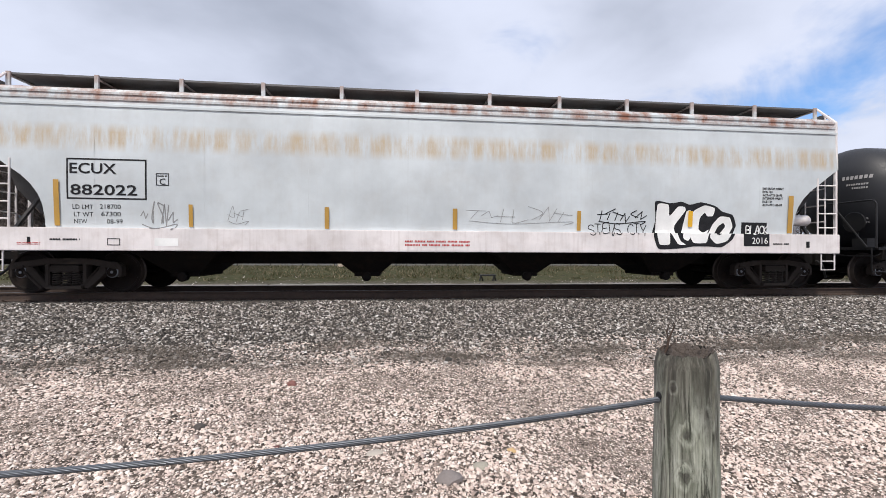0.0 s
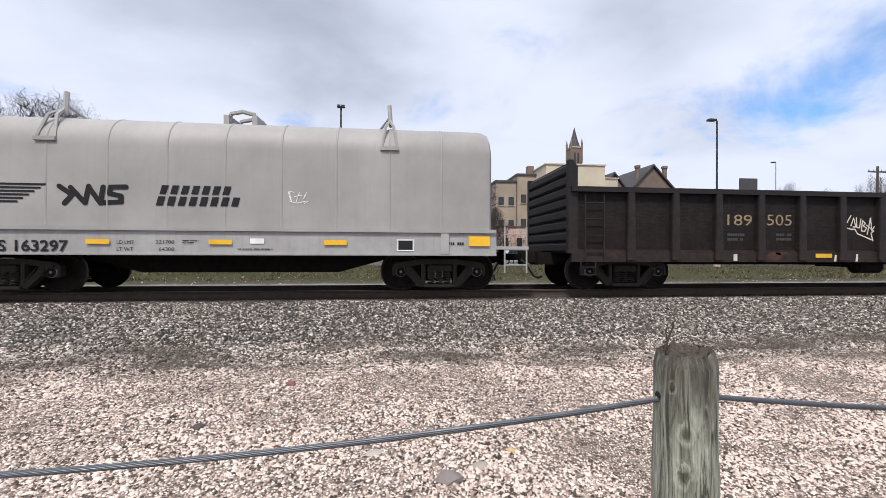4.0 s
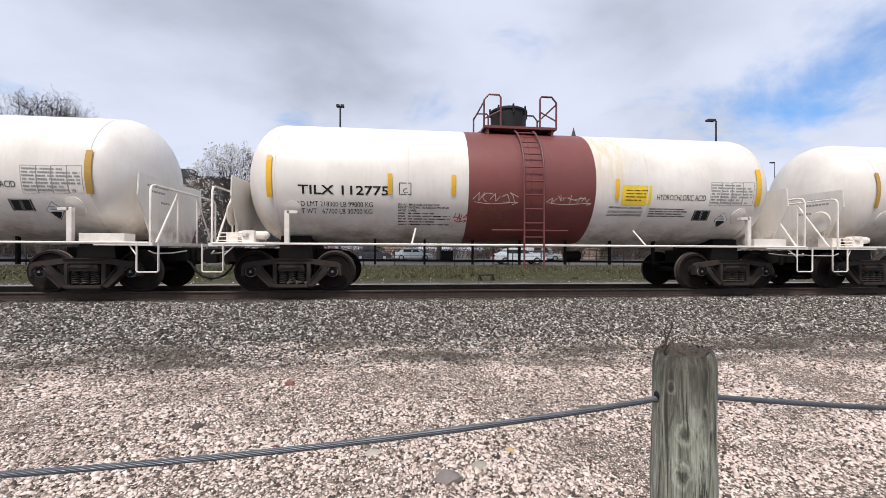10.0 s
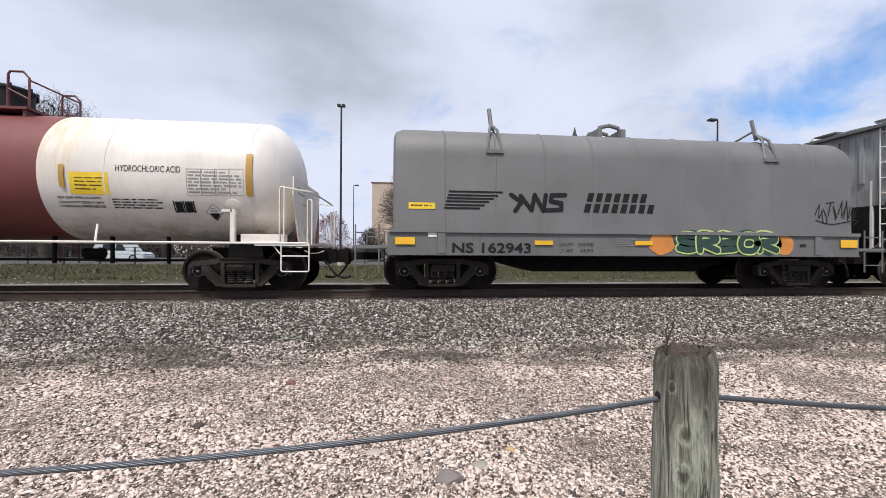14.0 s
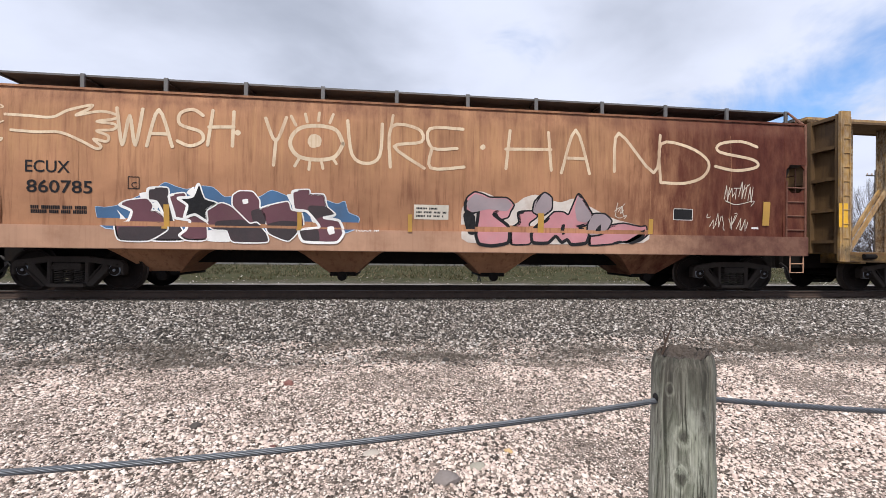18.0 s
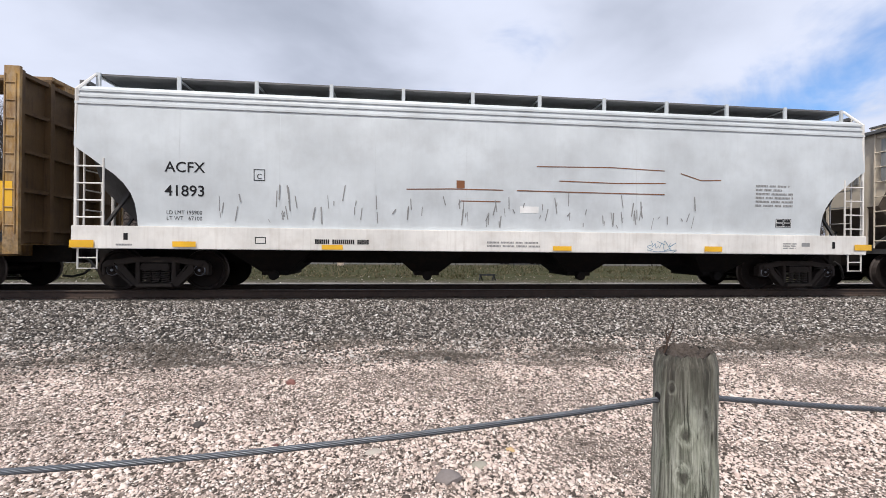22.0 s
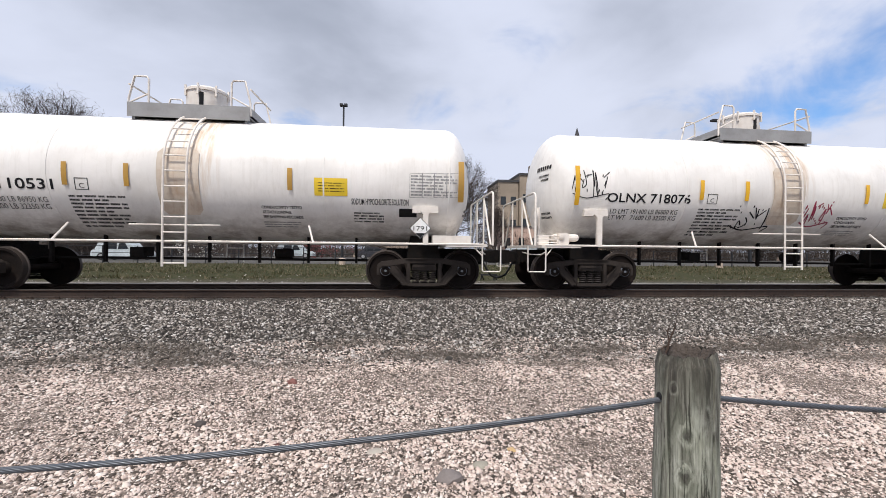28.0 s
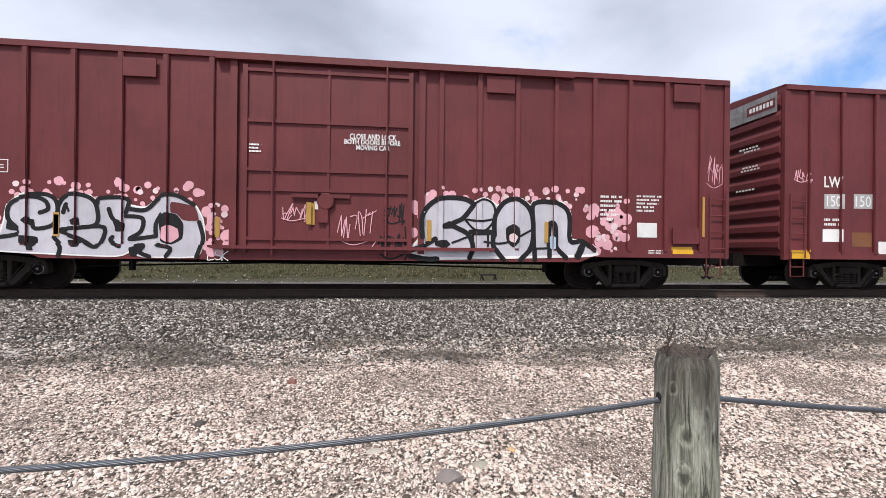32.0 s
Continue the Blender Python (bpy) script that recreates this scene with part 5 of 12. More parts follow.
def tank_end(car, s, e, ex, half, trim, kind):
    """Handrails and sill step on one end platform: A has two posts on the side, B one post with a rail and brace across."""
    for y in (-1, 1):
        Y = y * 1.47
        if kind == "A":
            a, b = e + s * 1.0, e + s * 1.58
            for x, top in ((a, 2.28), (b, 2.02)):
                bm = tube(bmesh.new(), [(x - 0.045, Y, 1.06), (x - 0.045, Y, top - 0.03), (x - 0.02, Y, top), (x + 0.02, Y, top), (x + 0.045, Y, top - 0.03), (x + 0.045, Y, 1.06)], 0.02, 6)
                part("hand_post", bm, trim, car, smooth=60)
            part("end_rail", tube(bmesh.new(), [(a, Y, 2.28), (b, Y * 0.93, 2.2), (b + s * 0.05, Y * 0.6, 2.18), (b + s * 0.05, 0, 2.18)], 0.02, 6), trim, car, smooth=60)
        else:
            a, b = e + s * 1.28, e + s * 1.70
            x = e + s * 1.52
            bm = tube(bmesh.new(), [(x, Y, 1.06), (x, Y, 2.18), (x, Y * 0.97, 2.26), (x, Y * 0.9, 2.29), (x, 0, 2.29)], 0.024, 6)
            part("end_rail", bm, trim, car, smooth=60)
            part("rail_brace", tube(bmesh.new(), [(x, Y * 0.86, 1.08), (x, Y * 0.28, 2.28)], 0.022, 6), trim, car)
            part("end_post", tube(bmesh.new(), [(x, Y * 0.3, 1.06), (x, Y * 0.3, 2.29)], 0.02, 6), trim, car)
        bm = tube(bmesh.new(), [(a, y * 1.5, 1.06), (a, y * 1.5, 0.50), (a + s * 0.03, y * 1.5, 0.47), (b - s * 0.03, y * 1.5, 0.47), (b, y * 1.5, 0.50), (b, y * 1.5, 1.06)], 0.018, 6)
        step = part("sill_step", bm, trim, car, smooth=60)
        if kind == "A":
            part("rung", tube(bmesh.new(), [(a, y * 1.5, 0.80), (b, y * 1.5, 0.80)], 0.016, 6), trim, step)
        part("step_stay", tube(bmesh.new(), [(a, y * 1.5, 0.82), (a - s * 0.2, y * 1.42, 1.04)], 0.014, 6), trim, step)
    # uncoupling lever along the end
    part("uncoupling_lever", tube(bmesh.new(), [(ex - s * 0.1, -1.46, 0.92), (ex - s * 0.02, -1.4, 0.86), (ex + s * 0.06, -0.9, 0.86), (ex + s * 0.1, -0.2, 0.92)], 0.014, 6), trim, car, smooth=60)


def brake_valve(car, s, e, trim):
    """Hand-brake gear standing on the end platform: valve body, cylinder, pipes."""
    x = e + s * 0.82
    bm = box(bmesh.new(), x - 0.14, x + 0.14, -1.40, -1.16, 1.09, 1.36)
    lathe(bm, [(0.0, -0.34), (0.08, -0.33), (0.09, -0.3), (0.09, 0.26), (0.06, 0.3), (0.0, 0.31)], 12, "x", (x - s * 0.1, -1.28, 1.26))
    lathe(bm, [(0.0, -1.46), (0.07, -1.45), (0.07, -1.36)], 10, "y", (x + s * 0.06, 0, 1.28))
    valve = part("brake_valve", bm, trim, car, "grimy off-white valve body", bevel=0.02)
    for z in (1.14, 1.22, 1.30):
        part("pipe", tube(bmesh.new(), [(x + s * 0.1, -1.36, z), (x + s * 0.62, -1.36, z)], 0.012, 5), trim, valve)


def head_print(car, s, straight, head, r, zc, rows, material):
    """Small stencilled lines on a tank's rounded end: (across, height, length, letter height) each."""
    for y0, z0, w, h in rows:
        bm = bmesh.new()
        n = max(2, int(w / (h * 0.85)))
        for k in range(n):
            pts = []
            for dy, dz in ((0, 0), (0.7, 0), (0.7, 1), (0, 1)):
                y, z = y0 + (k + dy) * w / n, z0 + dz * h
                q = min(0.98, math.hypot(y, z - zc) / r)
                pts.append((s * (straight + head * math.sqrt(1 - q * q) + 0.012), y, z))
            quad(bm, pts)
        tagged(part("small_print", bm, material, car), kind="stuff")


def tank(name, label, mid, half, tc, reach, r, zc, paint, trim, head=0.72, band=None, dome="tall", dome_paint=None, ladder_x=0.0, ladder_paint=None, plat=(-1.0, 0.95), ends="BB", pad="round", dome_dx=0.0, gear_ends=(), locker=False, shield=True):
    car = car_thing(name, label, "tank car", mid)
    surf = tank_surf(r, zc)
    running_gear(car, tc, reach)
    bm = bmesh.new()
    straight = half - head
    prof = [(r * math.sin(a), -straight - head * math.cos(a)) for a in np.linspace(0.02, math.pi / 2, 12)]
    edges = [-straight] + sorted([*(band or ()), *np.linspace(-straight, straight, 9)[1:-1]]) + [straight]
    prof = prof[:-1] + [(r, x) for x in edges] + [(r * math.sin(a), straight + head * math.cos(a)) for a in np.linspace(math.pi / 2, 0.02, 12)][1:]
    mis = [1 if band and band[0] - 1e-6 <= (a[1] + b[1]) / 2 <= band[1] and a[0] == r == b[0] else 0 for a, b in zip(prof, prof[1:])]
    lathe(bm, prof, 64, "x", (0, 0, zc), mis=mis)
    part("tank_shell", bm, paint, car, smooth=40)
    # jacket seams
    for x in (-straight, *(k * straight / 2 for k in (-1, 0, 1)), straight) if dome != "low" else ():
        bm = lathe(bmesh.new(), [(r + 0.001, x - 0.02), (r + 0.007, x - 0.015), (r + 0.007, x + 0.015), (r + 0.001, x + 0.02)], 64, "x", (0, 0, zc))
        part("jacket_seam", bm, paint[1] if band and band[0] < x < band[1] else paint[0], car, smooth=40)
    # saddles, stub sills, walk rail along the foot of the tank
    for s in (-1, 1):
        e = s * tc
        bm = bmesh.new()
        prism(bm, [(e - 0.4, 0.75), (e + 0.4, 0.75), (e + 0.32, zc - r * 0.9), (e - 0.32, zc - r * 0.9)], -0.75, 0.75)
        bmesh.ops.recalc_face_normals(bm, faces=bm.faces)
        part("saddle", bm, m_gear, car)
        bm = box(bmesh.new(), min(s * (tc - 0.9), s * (reach - 0.5)), max(s * (tc - 0.9), s * (reach - 0.5)), -0.34, 0.34, 0.66, 0.98)
        part("stub_sill", bm, m_gear, car)
        ex = s * (reach - 0.62)
        bm = box(bmesh.new(), min(s * (half - 0.7), ex), max(s * (half - 0.7), ex), -1.5, 1.5, 1.02, 1.09)
        part("end_platform", bm, trim, car, bevel=0.01)
        tank_end(car, s, e, ex, half, trim, ends[0 if s < 0 else 1])
        # bracket between shell and walk rail, with its pad on the shell
        bm = bmesh.new()
        if pad == "round":
            prism(bm, [(e - 0.05, 1.05), (e + 0.05, 1.05), (e + 0.05, 1.79), (e - 0.05, 1.79)], -1.50, -1.40)
            box(bm, min(e, e - s * 0.22), max(e, e - s * 0.22), -1.50, -1.36, 1.72, 1.79)
        else:
            prism(bm, [(e - 0.06, 1.05), (e + 0.06, 1.05), (e + 0.06, 1.72), (e + 0.13, 1.80), (e - 0.13, 1.80), (e - 0.06, 1.72)], -1.52, -1.42)
        bmesh.ops.recalc_face_normals(bm, faces=bm.faces)
        part("jacking_bracket", bm, trim, car, bevel=0.008)
        if pad == "round":
            # a round plate that follows the shell
            bm, steps = bmesh.new(), 28
            px = e - s * 0.07
            rings = []
            for q, proud in ((0.0, 0.016), (0.17, 0.016), (0.185, 0.012), (0.19, -0.01)):
                rings.append([bm.verts.new((px + q * math.cos(math.tau * k / steps), surf(px, 1.83 + q * math.sin(math.tau * k / steps)) - proud, 1.83 + q * math.sin(math.tau * k / steps))) for k in range(steps)] if q else [bm.verts.new((px, surf(px, 1.83) - proud, 1.83))])
            for k in range(steps):
                bm.faces.new((rings[0][0], rings[1][k], rings[1][(k + 1) % steps]))
                for u, w in zip(rings[1:], rings[2:]):
                    bm.faces.new((u[k], w[k], w[(k + 1) % steps], u[(k + 1) % steps]))
            bmesh.ops.recalc_face_normals(bm, faces=bm.faces)
        else:
            bm = box(bmesh.new(), e - 0.29, e + 0.29, -1.33, -1.1, 1.78, 1.93)
        part("bracket_pad", bm, paint[0] if pad == "round" else trim, car, smooth=40, bevel=0.0 if pad == "round" else 0.02)
        if s in gear_ends:
            brake_valve(car, s, e, trim)
        if locker and s > 0:
            bm = box(bmesh.new(), e + 0.16, e + 1.02, -1.46, -1.12, 1.09, 1.27)
            part("hose_locker", bm, trim, car, "pinkish white box on the end platform", bevel=0.03)
    for y in (-1, 1):
        bm = tube(bmesh.new(), [(-reach + 0.7, y * 1.49, 1.075), (reach - 0.7, y * 1.49, 1.075)], 0.026, 6)
        part("walk_rail", bm, trim, car)
        for x in (-half * 0.42, half * 0.42):
            bm = tube(bmesh.new(), [(x, y * 1.49, 1.07), (x + (0.1 if x < 0 else -0.16), y * 1.2, 1.45)], 0.022, 6)
            part("rail_strut", bm, trim, car)
    # manway, platform and guard rails
    dp = dome_paint or trim
    cx = ladder_x
    p0, p1 = plat
    top = zc + r
    bm = box(bmesh.new(), p0, p1, -0.75, 0.75, top - 0.03, top + 0.03)
    for x in (p0 + 0.1, p1 - 0.1):
        box(bm, x - 0.03, x + 0.03, -0.7, 0.7, top - 0.2, top)
    if dome == "white":
        deck = part("platform", bm, m_galv, car)
        for y in (-0.76, 0.74):
            part("toe_board", box(bmesh.new(), p0, p1, y, y + 0.02, top - 0.12, top + 0.2), m_galv, deck)
        for x in (p0, p1 - 0.02):
            part("toe_board", box(bmesh.new(), x, x + 0.02, -0.74, 0.74, top - 0.05, top + 0.2), m_galv, deck)
    else:
        part("platform", bm, dp, car)
    mx = (p0 + p1) / 2 + {"tall": -0.12, "low": -0.65, "white": dome_dx}[dome]
    bm = bmesh.new()
    dr, dh = (0.47, 0.66) if dome == "tall" else (0.46, 0.78) if dome == "white" else (0.42, 0.52)
    lathe(bm, [(dr * 0.96, top - 0.05), (dr, top + dh * 0.85), (dr * 1.06, top + dh * 0.86), (dr * 1.06, top + dh * 0.93), (dr * 0.9, top + dh), (0, top + dh + 0.03)], 28, "z", (mx, 0, 0))
    if dome == "white":
        part("dark_strap", lathe(bmesh.new(), [(0.001, 0), (0.05, 0.01), (0.05, 0.3), (0.001, 0.31)], 4, "z", (mx + 0.06, -dr * 0.98, top + 0.3)), m_black, car)
        part("ladder_pad", patch_mesh(cx - 0.42, cx + 0.42, 1.66, 3.05, surf, 0.014), m_pad, car, "rust-stained plate behind the ladder")
    dome_ob = part("manway_housing", bm, m_black if dome != "white" else trim, car, smooth=40)
    bm = bmesh.new()
    for k in range(8):
        q = math.tau * k / 8
        part("hinge_bolt", box(bmesh.new(), mx + dr * 1.05 * math.cos(q) - 0.02, mx + dr * 1.05 * math.cos(q) + 0.02, dr * 1.05 * math.sin(q) - 0.02, dr * 1.05 * math.sin(q) + 0.02, top + dh * 0.7, top + dh + 0.02), m_black if dome != "white" else trim, dome_ob)
    bm.free()
    for s in (-1, 1):
        for y in (-1, 1):
            e = p0 if s < 0 else p1
            inner = e - s * 0.42
            bm = tube(bmesh.new(), [(inner, y * 0.7, top), (inner, y * 0.7, top + 0.74), (inner - s * -0.04, y * 0.7, top + 0.80), (e - s * 0.12, y * 0.7, top + 0.80), (e, y * 0.7, top + (0.66 if dome != "white" else 0.3)), (e, y * 0.7, top)], 0.024, 6)
            tube(bm, [(inner, y * 0.7, top + 0.42), (e, y * 0.7, top + 0.2)], 0.018, 6)
            part("guard_rail", bm, dp, car, smooth=60)
        bm = tube(bmesh.new(), [(p0 if s < 0 else p1, -0.7, top + 0.62), (p0 if s < 0 else p1, 0.7, top + 0.62)], 0.02, 6)
        part("guard_rail", bm, dp, car)
    # side ladder that follows the shell
    lp = ladder_paint or dp
    for y in (-1, 1):
        path = [(y * (r * math.cos(a) + 0.10), zc + r * math.sin(a) + 0.06) for a in np.linspace(1.15, 0.0, 9)] + [(y * 1.53, 1.3), (y * 1.53, 0.55)]
        bm = bmesh.new()
        for w in (-0.23, 0.23):
            tube(bm, [(cx + w, py, pz) for py, pz in path], 0.024, 6)
        lad = part("side_ladder", bm, lp, car, smooth=60)
        rung = None
        zz = 0.62
        while zz < zc + r * 0.95:
            py = float(np.interp(zz, [p[1] for p in reversed(path)], [p[0] for p in reversed(path)]))
            if rung is None:
                rung = part("rung", tube(bmesh.new(), [(cx - 0.23, 0, 0), (cx + 0.23, 0, 0)], 0.016, 6), lp, lad)
                rung.location = (0, py, zz)
            else:
                again(rung, lad, pose(0, py, zz))
            zz += 0.32
        bm = bmesh.new()
        tube(bm, [(cx - 0.95, y * 1.40, 1.42), (cx + 0.85, y * 1.40, 1.42)], 0.018, 6)
        part("grab_rail", bm, lp, car)
    # brake gear below
    bm = bmesh.new()
    lathe(bm, [(0.0, -0.22), (0.13, -0.2), (0.13, 0.2), (0.0, 0.22)], 14, "x", (half * 0.25, 0.1, 0.82))
    part("air_reservoir", bm, m_gear, car, smooth=40)
    part("control_valve", box(bmesh.new(), -half * 0.3, -half * 0.3 + 0.3, -0.3, 0.1, 0.72, 0.95), m_gear, car, bevel=0.03)
    for y in (-0.35, 0.25):
        part("brake_rod", tube(bmesh.new(), [(-tc + 0.6, y, 0.70), (tc - 0.6, y, 0.66)], 0.022, 6), m_gear, car)
    for x in np.linspace(-half * 0.55, half * 0.55, 7):
        part("rod_hanger", box(bmesh.new(), x - 0.025, x + 0.025, -0.5, -0.42, 0.6, zc - r + 0.15), m_gear, car)
    if shield:
        for q in (-1, 1):
            # half-head shield: a plate across the end, broad at the tank's middle and narrow at its foot
            x0, x1 = sorted((q * (half + 0.03), q * (half + 0.06)))
            outline = [(-1.32, 2.55), (1.32, 2.55), (1.36, 2.1), (0.95, 1.3), (0.8, 1.08), (-0.8, 1.08), (-0.95, 1.3), (-1.36, 2.1)]
            bm = bmesh.new()
            front, back = [bm.verts.new((x0, y, z)) for y, z in outline], [bm.verts.new((x1, y, z)) for y, z in outline]
            bm.faces.new(front), bm.faces.new(back[::-1])
            for k in range(8):
                bm.faces.new((front[k], front[(k + 1) % 8], back[(k + 1) % 8], back[k]))
            bmesh.ops.recalc_face_normals(bm, faces=bm.faces)
            shield = part("head_shield", bm, paint[0], car, "stained plate across the tank's end", bevel=0.008)
            for z, y0, n in ((2.32, -1.05, 9), (2.2, -1.0, 7), (1.98, -0.55, 4)):
                bm = bmesh.new()
                for k in range(n):
                    xx = (x1 + 0.004) if q > 0 else (x0 - 0.004)
                    quad(bm, [(xx, y0 + k * 0.09, z), (xx, y0 + k * 0.09 + 0.07, z), (xx, y0 + k * 0.09 + 0.07, z + 0.045), (xx, y0 + k * 0.09, z + 0.045)])
                tagged(part("small_print", bm, m_greyink2, shield), kind="stuff")
    if not shield:
        for q in (-1, 1):
            m = m_greyink2 if trim is m_black else m_ink
            head_print(car, q, straight, head, r, zc, ((-0.95, 2.95, 0.6, 0.1), (-0.9, 2.78, 0.42, 0.05), (-0.9, 2.68, 0.3, 0.05), (-0.85, 1.85, 0.35, 0.05), (-0.85, 1.75, 0.4, 0.05)), m)
    # brake stand on the end
    bm = bmesh.new()
    tube(bm, [(-(half + 0.1), -0.9, 1.08), (-(half + 0.1), -0.9, 2.0)], 0.03, 6)
    box(bm, -(half + 0.2), -(half - 0.05), -1.2, -0.85, 1.09, 1.32)
    lathe(bm, [(0.26, -0.02), (0.28, 0.0), (0.26, 0.02)], 20, "x", (-(half + 0.2), -0.9, 1.75))
    part("brake_stand", bm, trim, car)
    return car, surf


def patch_mesh(x0, x1, z0, z1, surf, proud):
    """A plate bent to the shell, with rounded corners."""
    bm = bmesh.new()
    c = 0.1
    rows = []
    for z in np.linspace(z0, z1, 14):
        k = c - math.sqrt(max(0, c * c - max(0, c - min(z - z0, z1 - z)) ** 2))
        rows.append([bm.verts.new((x, surf(x, z) - proud, z)) for x in (x0 + k, (x0 + x1) / 2, x1 - k)])
    for a, b in zip(rows, rows[1:]):
        for i in (0, 1):
            bm.faces.new((a[i], a[i + 1], b[i + 1], b[i]))
    return bm


# ---- coil car with a hood ----
def coil_car(name, label, mid, paint, sill_paint, half=5.72):
    car = car_thing(name, label, "coil car", mid)
    running_gear(car, 4.57, 7.35)
    # hood: flat sides, rounded shoulders, near-flat top
    prof = [(-1.50, 1.40), (-1.50, 3.08)] + [(-1.50 + 0.62 * (1 - math.cos(a)), 3.08 + 0.68 * math.sin(a)) for a in np.linspace(0.2, math.pi / 2, 8)] + [(-0.4, 3.79)]
    prof = prof + [(0, 3.80)] + [(-y, z) for y, z in reversed(prof)]
    bm = bmesh.new()
    rings = []
    for x, k in ((-half, 0.93), (-half + 0.05, 0.975), (-half + 0.22, 1.0), (0, 1.0), (half - 0.22, 1.0), (half - 0.05, 0.975), (half, 0.93)):
        rings.append([bm.verts.new((x, y * k, 1.40 + (z - 1.40) * k)) for y, z in prof])
    n = len(prof)
    for a, b in zip(rings, rings[1:]):
        for i in range(n):
            bm.faces.new((a[i], b[i], b[(i + 1) % n], a[(i + 1) % n]))
    bm.faces.new(rings[0]), bm.faces.new(rings[-1])
    bmesh.ops.recalc_face_normals(bm, faces=bm.faces)
    part("hood", bm, paint, car, "removable rounded steel hood", smooth=35)
    # panel seams over the hood
    seam = None
    for k in range(1, 10):
        x = -half + 2 * half * k / 10
        if seam is None:
            bm = bmesh.new()
            q = [[bm.verts.new((dx, y * (1 + g), 1.4 + (z - 1.4) * (1 + g))) for y, z in prof[:-1]] for dx, g in ((-0.025, 0.0), (-0.012, 0.006), (0.012, 0.006), (0.025, 0.0))]
            for a, b in zip(q, q[1:]):
                for i in range(len(a) - 1):
                    bm.faces.new((a[i], b[i], b[i + 1], a[i + 1]))
            bmesh.ops.recalc_face_normals(bm, faces=bm.faces)
            seam = part("hood_seam", bm, paint, car, smooth=35)
            seam.location = (x, 0, 0)
        else:
            again(seam, car, pose(x, 0, 0))
    for s in (-1, 1):
        bm = box(bmesh.new(), -half - 0.08, half + 0.08, s * 1.44, s * 1.57, 1.34, 1.42)
        bmesh.ops.recalc_face_normals(bm, faces=bm.faces)
        part("hood_lip", bm, paint, car)
        bm = box(bmesh.new(), -half - 0.12, half + 0.1, s * 1.36, s * 1.52, 0.86, 1.34)
        box(bm, -half - 0.12, half + 0.1, s * 1.3, s * 1.545, 0.83, 0.88)
        bmesh.ops.recalc_face_normals(bm, faces=bm.faces)
        part("side_sill", bm, sill_paint, car, bevel=0.01)
        for x in (-4.65, 4.65):
            part("sill_gusset", box(bmesh.new(), x - 0.09, x + 0.09, s * 1.50, s * 1.56, 0.88, 1.34), sill_paint, car)
    # fish-belly centre sill and floor
    bm = bmesh.new()
    prism(bm, [(-half, 1.2), (-half, 0.75), (-3.4, 0.75), (-2.2, 0.42), (2.2, 0.42), (3.4, 0.75), (half, 0.75), (half, 1.2)], -0.5, 0.5)
    box(bm, -half, half, -1.36, 1.36, 1.1, 1.2)
    bmesh.ops.recalc_face_normals(bm, faces=bm.faces)
    part("centre_sill", bm, m_gear, car)
    # lifting brackets on the hood
    for x in (-3.45, 3.42):
        bm = bmesh.new()
        for dx in (-0.17, 0.17):
            tube(bm, [(x + dx, -1.50, 3.2), (x + dx * 0.5, -1.33, 3.72), (x, -1.05, 3.93)], 0.035, 5)
        box(bm, x - 0.2, x + 0.2, -1.54, -1.48, 3.14, 3.22)
        tube(bm, [(x + 0.02, -1.05, 3.8), (x - 0.02, -0.95, 4.32)], 0.05, 6)
        tube(bm, [(x, -1.0, 4.03), (x + (0.22 if x < 0 else -0.3), -0.6, 3.78)], 0.03, 5)
        part("guide_bracket", bm, paint, car)
    bm = bmesh.new()
    for y in (-0.3, 0.3):
        tube(bm, [(-0.42, y, 3.76), (-0.42, y, 4.04), (-0.36, y, 4.2), (-0.1, y, 4.26), (0.16, y, 4.2), (0.22, y, 4.04), (0.22, y, 3.76)], 0.055, 6)
    for x in (-0.42, 0.22):
        box(bm, x - 0.06, x + 0.06, -0.45, 0.45, 3.73, 4.13)
    part("lifting_bail", bm, paint, car)
    # end platforms
    for s in (-1, 1):
        a, b = s * (half + 0.1), s * (half + 0.85)
        part("end_platform", box(bmesh.new(), min(a, b), max(a, b), -1.5, 1.5, 0.98, 1.05), sill_paint, car)
        for y in (-1, 1):
            lo, hi = sorted((a + s * 0.2, b - s * 0.04))
            ladder(car, lo, hi, y * 1.48, 0.45, 1.5, 3, sill_paint, 0.016, "end_ladder")
    return car, lambda x, z: -1.55 if z < 0.885 else -1.53 if z < 1.34 else -1.505


